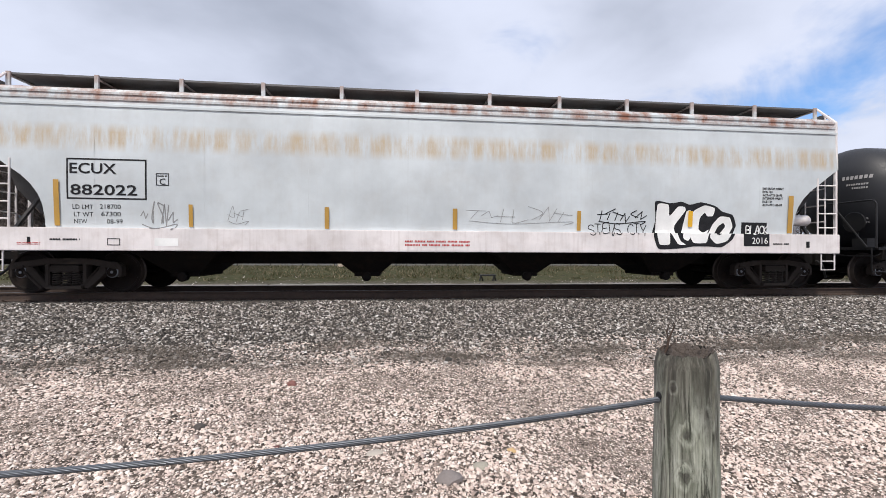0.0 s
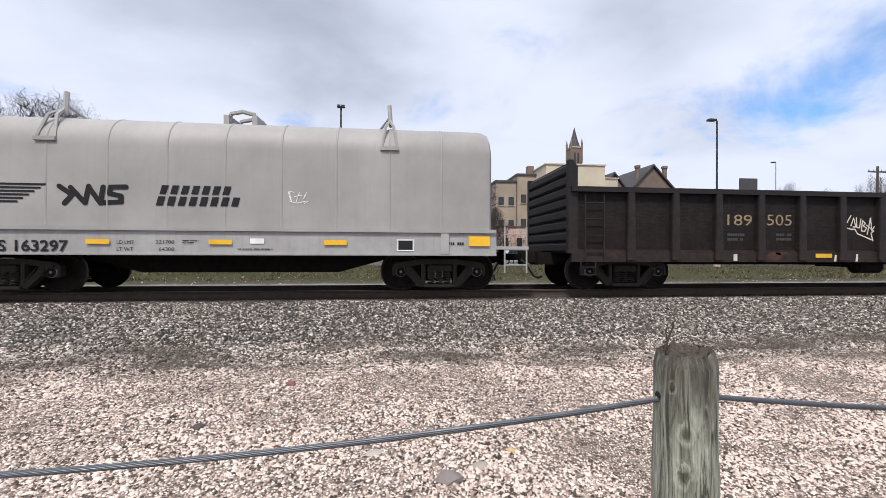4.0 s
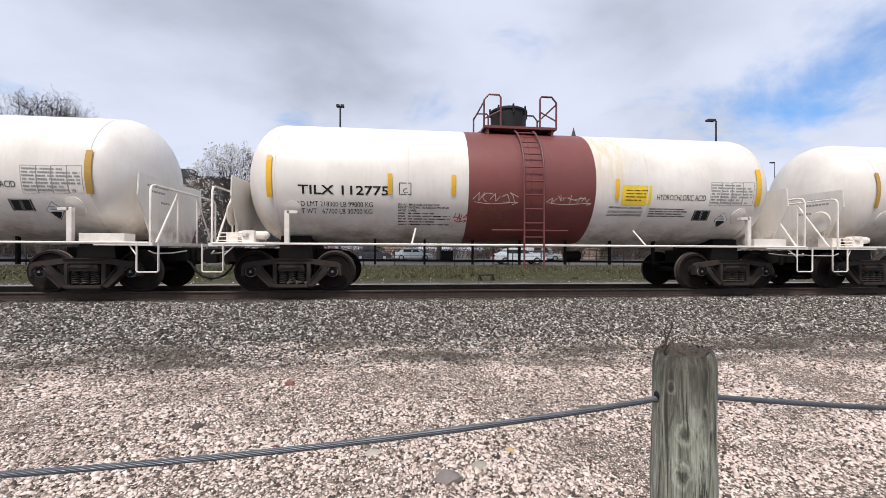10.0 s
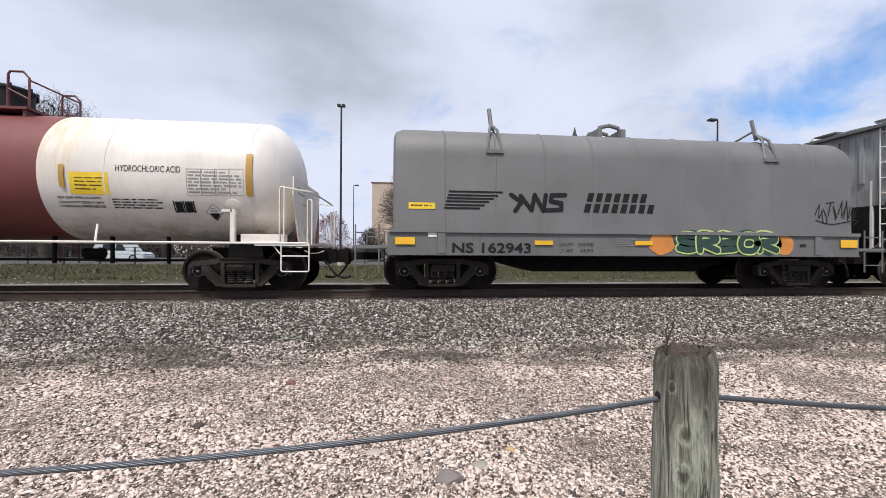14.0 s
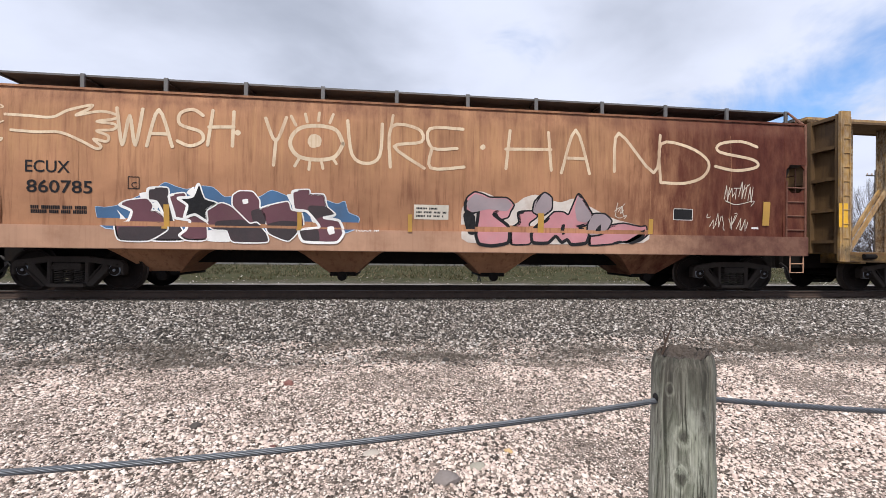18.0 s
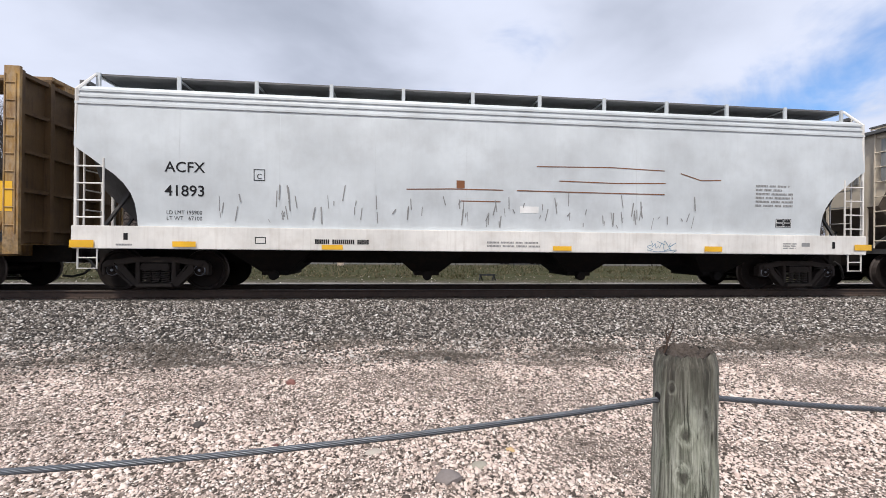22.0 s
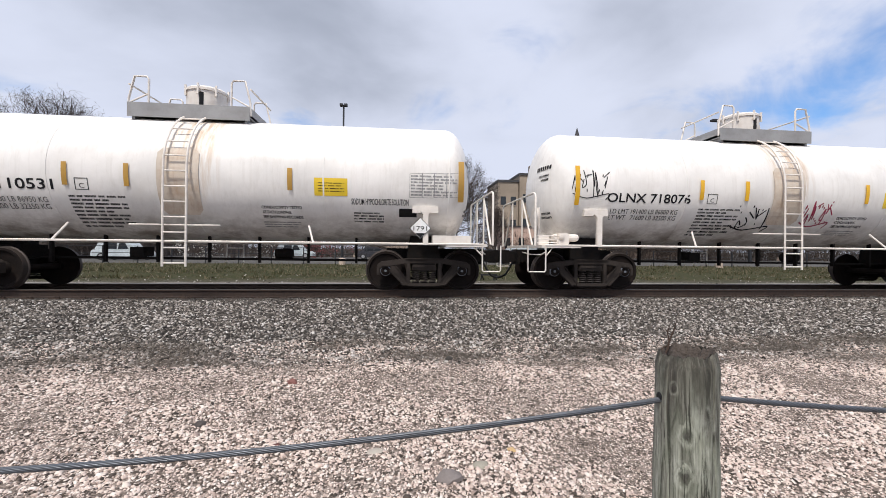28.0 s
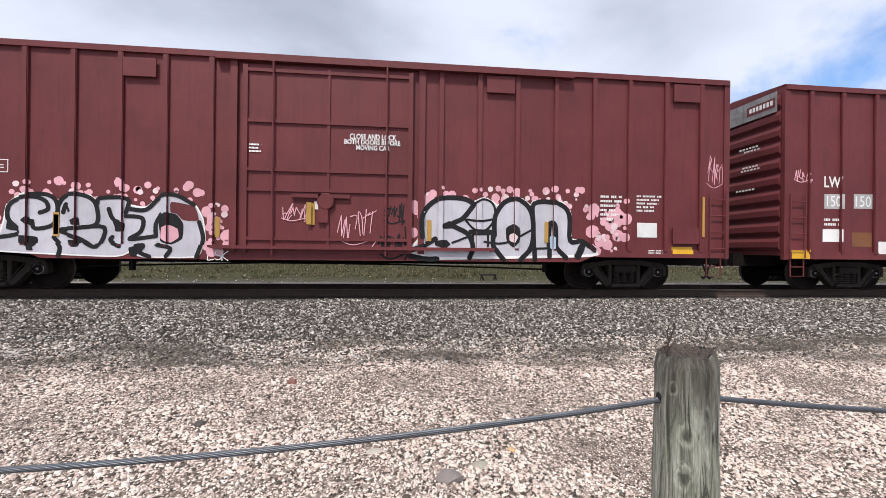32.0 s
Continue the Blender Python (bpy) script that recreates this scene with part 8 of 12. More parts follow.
# black tank car
text(C2, "XOMX 100090", -7.01, 1.90, 0.260, m_white, S2, 1.74, bold=0.006)
frame_mark(C2, -5.13, -4.88, 1.92, 2.17, 0.015, m_white, S2)
text(C2, "C", -5.06, 1.95, 0.115, m_white, S2, 0.10)
bars(C2, -7.01, -5.70, 1.64, 1.73, 1, m_greyink, S2, 13)
bars(C2, -7.09, -5.07, 1.51, 1.60, 1, m_greyink, S2, 14)
strokes(C2, scrawl(-4.72, -3.53, 1.44, 2.12, 10, 15), 0.032, m_white, S2)
strokes(C2, scrawl(-4.69, -3.58, 1.48, 2.06, 8, 16), 0.025, m_white, S2)
patch(C2, -7.61, -7.48, 1.87, 2.73, m_yellow, S2, "reflector_strip", 0.024)
patch(C2, 7.37, 7.55, 1.92, 2.81, m_yellow, S2, "reflector_strip", 0.024)
patch(C2, -4.71, -4.61, 1.96, 2.40, m_yellow, S2, "reflector_strip", 0.024)
patch(C2, -1.63, -1.54, 1.93, 2.38, m_yellow, S2, "reflector_strip", 0.024)
patch(C2, 1.34, 1.44, 1.94, 2.39, m_yellow, S2, "reflector_strip", 0.024)
patch(C2, 4.37, 4.48, 1.95, 2.40, m_yellow, S2, "reflector_strip", 0.024)
bars(C2, -3.57, -2.76, 1.77, 1.95, 3, m_greyink, S2, 17)
bars(C2, -0.82, -0.17, 1.87, 1.93, 1, m_white, S2, 18)
bars(C2, 1.05, 2.33, 1.43, 1.92, 6, m_greyink, S2, 19)
patch(C2, 3.43, 4.23, 1.93, 2.23, m_sign_yellow, S2, "placard")
bars(C2, 3.51, 4.15, 1.98, 2.17, 3, m_ink, S2, 20, fill=0.3)
bars(C2, 5.06, 5.72, 1.69, 1.95, 3, m_greyink, S2, 21)
frame_mark(C2, 6.24, 6.46, 2.08, 2.57, 0.008, m_white, S2)
frame_mark(C2, 6.46, 6.68, 2.08, 2.58, 0.008, m_white, S2)
frame_mark(C2, 6.68, 6.91, 2.09, 2.58, 0.008, m_white, S2)
frame_mark(C2, 6.91, 7.13, 2.09, 2.59, 0.008, m_white, S2)
frame_mark(C2, 7.13, 7.36, 2.09, 2.59, 0.008, m_white, S2)
bars(C2, 6.27, 7.35, 2.10, 2.55, 6, m_greyink, S2, 22)
bars(C2, 6.26, 6.70, 2.62, 2.68, 1, m_white, S2, 23)
bars(C2, -9.06, -8.29, 0.95, 1.03, 1, m_white, S2, 24)
# light grey coil car
patch(C3, -4.58, -3.42, 2.23, 2.27, m_ink, S3, "logo_bar")
patch(C3, -4.60, -3.52, 2.16, 2.20, m_ink, S3, "logo_bar")
patch(C3, -4.63, -3.63, 2.09, 2.13, m_ink, S3, "logo_bar")
patch(C3, -4.65, -3.73, 2.02, 2.06, m_ink, S3, "logo_bar")
patch(C3, -4.67, -3.84, 1.95, 1.99, m_ink, S3, "logo_bar")
patch(C3, -4.69, -3.94, 1.88, 1.92, m_ink, S3, "logo_bar")
strokes(C3, [[(-3.18, 2.22), (-2.94, 2.05), (-3.08, 1.88)], [(-2.97, 2.20), (-2.70, 1.89)], [(-2.70, 1.89), (-2.63, 2.23)], [(-2.63, 2.21), (-2.41, 1.89)], [(-2.41, 1.89), (-2.36, 2.22)], [(-1.93, 2.23), (-2.22, 2.22), (-2.24, 2.09), (-2.02, 2.04), (-2.02, 1.92), (-2.34, 1.90)]], 0.1, m_ink, S3)
blocks(C3, -1.32, 0.12, 2.10, 2.28, (7,), m_ink, S3, 0.05)
blocks(C3, -1.39, 0.30, 1.86, 2.05, (8,), m_ink, S3, 0.05)
text(C3, "NS 163297", -4.52, 0.91, 0.218, m_ink, S3, 1.53, bold=0.006)
text(C3, "LD LMT", -2.08, 1.06, 0.074, m_ink, S3, 0.33)
text(C3, "221700", -1.34, 1.07, 0.075, m_ink, S3, 0.36)
text(C3, "LT WT", -2.08, 0.92, 0.074, m_ink, S3, 0.31)
text(C3, "64300", -1.28, 0.92, 0.075, m_ink, S3, 0.30)
patch(C3, -5.78, -5.31, 1.06, 1.25, m_yellow, S3, "reflector_strip", 0.024)
patch(C3, -2.66, -2.21, 1.06, 1.16, m_yellow, S3, "reflector_strip", 0.024)
patch(C3, -0.30, 0.16, 1.06, 1.16, m_yellow, S3, "reflector_strip", 0.024)
patch(C3, 2.04, 2.52, 1.06, 1.17, m_yellow, S3, "reflector_strip", 0.024)
patch(C3, 5.18, 5.66, 1.05, 1.27, m_yellow, S3, "reflector_strip", 0.024)
patch(C3, 0.52, 0.80, 1.08, 1.19, m_white, S3, "marking")
frame_mark(C3, 3.59, 3.97, 0.94, 1.19, 0.02, m_white, S3)
patch(C3, 3.63, 3.93, 0.96, 1.16, m_black, S3, "marking")
bars(C3, -0.82, -0.50, 1.07, 1.16, 2, m_ink, S3, 25)
bars(C3, 0.27, 0.98, 0.94, 0.99, 1, m_ink, S3, 26)
bars(C3, 4.68, 5.08, 1.05, 1.16, 1, m_ink, S3, 27)
patch(C3, -5.47, -4.90, 1.85, 2.00, m_sign_yellow, S3, "warning_label")
bars(C3, -5.44, -4.93, 1.89, 1.96, 1, m_ink, S3, 28)
strokes(C3, scrawl(1.31, 1.68, 1.97, 2.23, 3, 29), 0.012, m_white, S3)
# grey coil car
patch(C10, -4.49, -3.26, 2.24, 2.28, m_ink, S10, "logo_bar")
patch(C10, -4.51, -3.37, 2.16, 2.20, m_ink, S10, "logo_bar")
patch(C10, -4.53, -3.47, 2.09, 2.13, m_ink, S10, "logo_bar")
patch(C10, -4.55, -3.57, 2.02, 2.06, m_ink, S10, "logo_bar")
patch(C10, -4.58, -3.68, 1.94, 1.98, m_ink, S10, "logo_bar")
patch(C10, -4.60, -3.78, 1.87, 1.91, m_ink, S10, "logo_bar")
strokes(C10, [[(-3.07, 2.21), (-2.83, 2.05), (-2.97, 1.85)], [(-2.85, 2.19), (-2.59, 1.87)], [(-2.59, 1.87), (-2.52, 2.22)], [(-2.52, 2.21), (-2.31, 1.86)], [(-2.31, 1.86), (-2.26, 2.22)], [(-1.80, 2.23), (-2.12, 2.22), (-2.14, 2.08), (-1.89, 2.04), (-1.89, 1.89), (-2.24, 1.87)]], 0.1, m_ink, S10)
blocks(C10, -1.32, 0.20, 2.09, 2.29, (7,), m_ink, S10, 0.05)
blocks(C10, -1.39, 0.38, 1.84, 2.04, (8,), m_ink, S10, 0.05)
text(C10, "NS 162943", -4.41, 0.90, 0.216, m_ink, S10, 1.80, bold=0.006)
text(C10, "LD LMT", -1.93, 1.06, 0.074, m_ink, S10, 0.34)
text(C10, "222700", -1.50, 1.06, 0.074, m_ink, S10, 0.37)
text(C10, "LT WT", -1.93, 0.91, 0.074, m_ink, S10, 0.31)
text(C10, "63300", -1.44, 0.92, 0.074, m_ink, S10, 0.30)
patch(C10, -5.67, -5.24, 1.07, 1.23, m_yellow, S10, "reflector_strip", 0.024)
patch(C10, -2.53, -2.10, 1.08, 1.18, m_yellow, S10, "reflector_strip", 0.024)
patch(C10, -0.12, 0.32, 1.09, 1.19, m_yellow, S10, "reflector_strip", 0.024)
patch(C10, 5.26, 5.73, 1.07, 1.26, m_yellow, S10, "reflector_strip", 0.024)
patch(C10, -5.38, -4.79, 1.86, 2.00, m_sign_yellow, S10, "warning_label")
bars(C10, -5.33, -4.82, 1.90, 1.97, 1, m_ink, S10, 30)
patch(C10, -4.95, -4.75, 1.24, 1.34, m_white, S10, "marking")
blobs(C10, [(0.55, 1.13, 0.32, 0.27), (3.69, 1.13, 0.31, 0.25)], m_orange, S10, seed=31)
blobs(C10, [(1.33, 1.15, 0.45, 0.31), (2.05, 1.15, 0.46, 0.31), (2.74, 1.16, 0.44, 0.31), (3.35, 1.15, 0.31, 0.30)], m_bottle, S10, seed=32)
piece_word(C10, "SRBOR", 0.91, 0.87, 2.70, 0.57, 0.16, m_bottle, m_lime, S10, 33, 0.08)
strokes(C10, scrawl(4.62, 5.75, 1.68, 2.26, 7, 34), 0.022, m_ink, S10)
bars(C10, -0.58, -0.02, 1.06, 1.26, 4, m_greyink, S10, 35)
bars(C10, 4.17, 4.42, 1.06, 1.17, 1, m_ink, S10, 36)
# black gondola
text(C4, "189", -4.69, 1.59, 0.262, m_flaked_digit, S4, 0.65)
text(C4, "505", -3.64, 1.60, 0.265, m_flaked_digit, S4, 0.67)
strokes(C4, slanted_tag(-1.60, 1.68, 0.92, 0.36, 0.34), 0.03, m_pale_ink, S4)
strokes(C4, slanted_tag(4.00, 1.60, 0.72, 0.36, 0.42), 0.022, m_gold_ink, S4)
strokes(C4, scrawl(1.92, 2.30, 1.63, 1.88, 3, 39), 0.015, m_dull_rust, S4)
patch(C4, -2.40, -1.95, 0.81, 0.91, m_yellow, S4, "reflector_strip", 0.024)
patch(C4, -0.31, 0.23, 0.81, 0.91, m_yellow, S4, "reflector_strip", 0.024)
patch(C4, 0.86, 1.33, 0.82, 0.91, m_yellow, S4, "reflector_strip", 0.024)
patch(C4, 4.27, 4.61, 0.82, 0.92, m_yellow, S4, "reflector_strip", 0.024)
patch(C4, 7.45, 7.93, 1.30, 1.50, m_yellow, S4, "reflector_strip", 0.024)
frame_mark(C4, 6.53, 6.99, 1.44, 1.71, 0.02, m_white, S4)
patch(C4, 6.57, 6.73, 1.48, 1.67, m_black, S4, "marking")
patch(C4, 6.77, 6.95, 1.48, 1.67, m_black, S4, "marking")
patch(C4, 5.15, 5.67, 1.54, 1.71, m_faint_ink, S4, "worn_panel")
for x, z, h in ((-1.87, 0.72, 0.16), (-1.27, 0.72, 0.18), (-0.33, 0.72, 0.22)):
    patch(C4, x, x + 0.06, z, z + h, m_pale_ink, S4, "paint_drip", lean=0.02)
patch(C4, -0.31, -0.14, 0.72, 0.76, m_pale_ink, S4, "paint_drip")
blobs(C4, [(-3.5, 0.85, 0.2, 0.1), (-3.3, 0.93, 0.16, 0.06), (2.05, 1.72, 0.2, 0.05)], m_dull_rust, S4, "rust_scab", seed=12)
patch(C4, 7.49, 7.67, 0.76, 0.92, m_pale_ink, S4, "marking")
patch(C4, -4.58, -4.48, 0.73, 0.89, m_pale_ink, S4, "marking")
bars(C4, 0.77, 1.29, 0.71, 0.78, 1, m_white, S4, 40)
bars(C4, 6.24, 6.75, 0.75, 0.83, 1, m_greyink, S4, 41)
bars(C4, -4.69, -4.23, 1.19, 1.42, 2, m_faint_ink, S4, 42)
bars(C4, -3.39, -2.97, 1.20, 1.43, 2, m_faint_ink, S4, 43)
# off-white hopper
patch(C5, -7.82, -6.93, 2.49, 2.74, m_greypatch, S5, "painted_panel")
text(C5, "PINX", -7.72, 2.51, 0.192, m_ink, lambda x, z: S5(x, z) - 0.004, 0.68, bold=0.006)
text(C5, "462977", -7.81, 2.05, 0.238, m_ink, S5, 1.22, bold=0.003)
frame_mark(C5, -6.21, -5.98, 2.28, 2.50, 0.015, m_ink, S5)
text(C5, "C", -6.14, 2.31, 0.104, m_ink, S5, 0.09)
text(C5, "LD LMT", -7.83, 1.66, 0.079, m_ink, S5, 0.38)
patch(C5, -7.39, -7.03, 1.67, 1.76, m_greypatch, S5, "marking")
text(C5, "LT WT", -7.82, 1.51, 0.079, m_ink, S5, 0.33)
bars(C5, -7.32, -7.03, 1.52, 1.60, 1, m_ink, S5, 44)
strokes(C5, scrawl(-8.46, -7.75, 1.79, 2.17, 6, 45), 0.03, m_ink, S5)
shape(C5, [(-7.96, 0.96), (-7.48, 1.27), (-7.09, 1.68), (-6.77, 1.91), (-6.39, 1.99), (-6.02, 1.92), (-5.62, 1.70), (-5.26, 1.89), (-4.99, 1.79), (-4.98, 1.96), (-4.68, 1.74), (-4.21, 1.57), (-3.81, 1.81), (-3.29, 2.00), (-2.89, 1.92), (-2.42, 1.68), (-2.07, 1.93), (-1.65, 2.00), (-1.23, 1.94), (-0.86, 1.67), (-0.61, 1.37), (-0.25, 1.31), (-0.80, 1.00)], m_greyfill, S5, 1)
shape(C5, [(-6.94, 1.54), (-6.35, 1.52), (-5.83, 1.33), (-6.30, 1.26), (-6.78, 1.34)], m_ink, S5, 3)
shape(C5, [(-5.81, 1.75), (-5.51, 1.64), (-5.64, 1.50), (-5.44, 1.32), (-5.40, 1.16), (-5.62, 1.13)], m_ink, S5, 3)
shape(C5, [(-7.81, 1.06), (-7.36, 1.42), (-7.08, 1.59), (-7.17, 1.25), (-6.88, 1.17), (-6.36, 1.02), (-6.28, 0.94), (-6.88, 1.01)], m_ink, S5, 3)
shape(C5, [(-4.99, 1.97), (-4.72, 1.80), (-4.58, 1.57), (-4.78, 1.26), (-4.94, 1.50)], m_ink, S5, 3)
shape(C5, [(-4.66, 1.69), (-3.79, 1.35), (-3.72, 1.09), (-4.07, 1.12), (-4.38, 1.39)], m_ink, S5, 3)
shape(C5, [(-3.99, 1.64), (-3.24, 1.45), (-2.64, 1.27), (-2.57, 0.98), (-3.22, 1.23), (-3.80, 1.35)], m_ink, S5, 3)
shape(C5, [(-2.78, 1.88), (-2.41, 1.68), (-2.35, 1.53), (-2.58, 1.28), (-2.73, 1.53)], m_ink, S5, 3)
shape(C5, [(-2.49, 1.60), (-1.89, 1.47), (-1.13, 0.98), (-1.46, 1.10), (-2.17, 1.28), (-2.41, 1.30)], m_ink, S5, 3)
shape(C5, [(-1.90, 1.67), (-1.53, 1.74), (-1.21, 1.49), (-1.07, 1.09), (-1.47, 1.41), (-1.84, 1.53)], m_ink, S5, 3)
shape(C5, [(-1.11, 1.29), (-0.34, 1.29), (-0.78, 0.97), (-1.05, 0.98)], m_ink, S5, 3)
shape(C5, [(-5.39, 1.21), (-4.90, 1.27), (-4.57, 1.00), (-4.96, 1.06)], m_ink, S5, 3)
strokes(C5, [curved(q) for q in ([(-7.09, 1.68), (-6.87, 1.88), (-6.39, 1.98), (-5.97, 1.87), (-5.70, 1.70)], [(-4.04, 1.69), (-3.64, 1.90), (-3.18, 1.99), (-2.83, 1.89), (-2.48, 1.65)], [(-2.36, 1.65), (-2.12, 1.87), (-1.65, 2.00), (-1.23, 1.88), (-0.98, 1.55), (-0.61, 1.24)],)], 0.09, m_ink, S5, off=0.0104)
strokes(C5, [curved(q) for q in ([(-6.86, 1.60), (-6.56, 1.80), (-6.18, 1.83), (-5.87, 1.49), (-5.70, 1.67)], [(-5.57, 1.67), (-5.26, 1.88), (-4.99, 1.68)], [(-5.54, 1.50), (-5.21, 1.65), (-4.99, 1.50)], [(-5.38, 1.44), (-5.01, 1.27), (-4.57, 1.01)], [(-3.81, 1.52), (-3.47, 1.79), (-3.06, 1.82), (-2.70, 1.29)],)], 0.065, m_ink, S5, off=0.0120)
strokes(C5, [curved(q) for q in ([(-1.98, 1.48), (-1.92, 1.69), (-1.59, 1.76), (-1.16, 1.43), (-0.92, 1.03)],)], 0.065, m_ink, S5, off=0.0120)
strokes(C5, [curved(q) for q in ([(-7.09, 1.65), (-6.46, 1.49), (-5.77, 1.29)], [(-6.88, 1.36), (-6.83, 1.19), (-6.30, 1.17), (-5.66, 1.17)], [(-6.30, 0.97), (-5.66, 1.17), (-5.23, 1.00), (-4.57, 0.98), (-4.07, 1.13)], [(-3.22, 1.19), (-2.64, 0.99), (-2.35, 1.11)], [(-1.35, 2.08), (-1.16, 1.97), (-0.92, 1.73), (-0.73, 1.46), (-0.25, 1.32)],)], 0.045, m_ink, S5, off=0.0136)
strokes(C5, [curved(q) for q in ([(-4.68, 1.18), (-4.35, 1.04), (-3.76, 1.13)], [(-7.96, 0.96), (-7.04, 0.99), (-6.30, 0.94)],)], 0.045, m_ink, S5, off=0.0136)
patch(C5, -8.35, -7.90, 1.43, 1.63, m_yellow, S5, "reflector_strip", 0.024)
patch(C5, -4.70, -4.25, 1.42, 1.52, m_yellow, S5, "reflector_strip", 0.024)
patch(C5, -1.89, -1.40, 1.43, 1.53, m_yellow, S5, "reflector_strip", 0.024)
patch(C5, 1.30, 1.76, 1.41, 1.52, m_yellow, S5, "reflector_strip", 0.024)
patch(C5, 4.62, 5.09, 1.41, 1.52, m_yellow, S5, "reflector_strip", 0.024)
patch(C5, 7.85, 8.32, 1.40, 1.65, m_yellow, S5, "reflector_strip", 0.024)
strokes(C5, word("MUNM", 0.84, 1.41, 2.32, 0.41, 0.2, 0.12, 46), 0.025, m_greyink, S5)
strokes(C5, [[(1.19, 1.35), (1.24, 0.95)], [(1.84, 1.36), (1.78, 0.95)], [(2.56, 1.36), (2.63, 0.95)], [(2.89, 1.37), (2.96, 0.96)]], 0.02, m_greyink, S5)
strokes(C5, word("WEENER", 4.73, 1.68, 1.08, 0.33, 0.2, 0.1, 47), 0.045, m_steelblue, S5)
patch(C5, 6.92, 7.52, 1.54, 1.88, m_white, S5, "marking")
bars(C5, 6.42, 7.72, 2.05, 2.35, 4, m_ink, S5, 48)
bars(C5, 8.87, 9.31, 3.32, 3.57, 5, m_greyink, S5, 49)
bars(C5, -0.07, 0.55, 0.99, 1.14, 2, m_ink, S5, 50)
patch(C5, 0.65, 0.91, 1.05, 1.15, m_redgrey, S5, "sill_marker")
patch(C5, 3.90, 4.18, 1.06, 1.17, m_redgrey, S5, "sill_marker")
patch(C5, 5.34, 5.62, 1.07, 1.18, m_redgrey, S5, "sill_marker")
patch(C5, 6.73, 7.02, 1.08, 1.19, m_redgrey, S5, "sill_marker")
patch(C5, 8.19, 8.50, 1.09, 1.20, m_redgrey, S5, "sill_marker")
bars(C5, 4.80, 5.29, 0.99, 1.20, 3, m_ink, S5, 51)
patch(C5, -8.59, -8.53, 1.06, 1.21, m_black, S5, "slot")
patch(C5, -8.47, -8.16, 1.04, 1.18, m_redgrey, S5, "marking")
patch(C5, 8.54, 8.62, 1.06, 1.21, m_black, S5, "slot")
blobs(C5, [(4.33, 1.56, 0.10, 0.07)], m_yellow, S5, seed=52)
def acid_marks(car, surf, mark, load, tare, strip, dx=0.0, dz=0.0):
    text(car, mark, -5.02 + dx, 2.17, 0.190, m_ink, surf, 1.75 + 0.2 * (len(mark) > 9), bold=0.004)
    text(car, load, -5.04 + dx, 1.91, 0.105, m_ink, surf, 1.62)
    text(car, tare, -5.04 + dx, 1.76, 0.105, m_ink, surf, 1.60)
    frame_mark(car, -2.84 + dx, -2.57 + dx, 2.19, 2.45, 0.015, m_ink, surf)
    text(car, "C", -2.75 + dx, 2.22, 0.108, m_ink, surf, 0.10)
    patch(car, -5.67 + dx, -5.56 + dx, 2.08, 2.99, strip, surf, "reflector_strip", 0.024)
    patch(car, -3.09 + dx, -2.99 + dx, 2.19, 2.64, strip, surf, "reflector_strip", 0.024)
    patch(car, -1.67 + dx, -1.57 + dx, 2.20, 2.65, strip, surf, "reflector_strip", 0.024)
    patch(car, 2.02, 2.12, 2.19, 2.65, strip, surf, "reflector_strip", 0.024)
    patch(car, 5.66, 5.79, 2.08, 2.98, strip, surf, "reflector_strip", 0.024)
    for k, (line, w) in enumerate((("DO NOT MAKE ACID CONNECTION", 0.93), ("BEFORE VENTING TO RELEASE PRESSURE", 1.16), ("AVOID FLAMES.", 0.42))):
        text(car, line, -2.86 + dx, 1.955 - 0.062 * k, 0.046, m_ink, surf, w, bold=0.001)
    bars(car, -2.86 + dx, -1.67 + dx, 1.52, 1.82, 5, m_ink, surf, 53, fill=0.34)
    for k, (line, w) in enumerate((("VENT TANK WHEN UNLOADING", 0.84), ("CONDUCTIVITY TESTED AT EACH", 0.86), ("LOADING. SEE SHIPPING RECORD", 0.88))):
        text(car, line, 1.91, 1.97 - 0.075 * k - (0.02 if k else 0), 0.046, m_ink, surf, w, bold=0.001)
    bars(car, 2.95, 3.94, 1.78, 2.00, 4, m_ink, surf, 55)
    patch(car, 2.20, 2.94, 2.06, 2.51, m_sign_yellow, surf, "placard")
    bars(car, 2.30, 2.86, 2.13, 2.43, 4, m_ink, surf, 56, fill=0.28)
    text(car, "HYDROCHLORIC ACID", 3.09, 2.54 + dz, 0.134, m_ink, surf, 1.26)
    frame_mark(car, 4.46, 4.75, 2.07, 2.63, 0.008, m_greyink, surf)
    frame_mark(car, 4.75, 5.03, 2.08, 2.63, 0.008, m_greyink, surf)
    frame_mark(car, 5.03, 5.32, 2.08, 2.64, 0.008, m_greyink, surf)
    frame_mark(car, 5.32, 5.61, 2.09, 2.65, 0.008, m_greyink, surf)
    bars(car, 4.49, 5.57, 2.11, 2.60, 7, m_greyink, surf, 57)
    patch(car, 4.13, 4.56, 1.72, 1.96, m_black, surf, "service_panel")
    frame_mark(car, 4.16, 4.33, 1.73, 1.95, 0.006, m_white, surf)
    frame_mark(car, 4.36, 4.53, 1.73, 1.95, 0.006, m_white, surf)
    diamond(car, 4.93, 1.74, 0.18, m_white, m_ink, surf)
    shape(car, [(4.80, 1.72), (4.93, 1.585), (5.06, 1.72)], m_ink, surf, 4, "hazard_symbol")
    bars(car, 4.85, 5.02, 1.74, 1.84, 2, m_greyink, surf, 58, off=0.012)


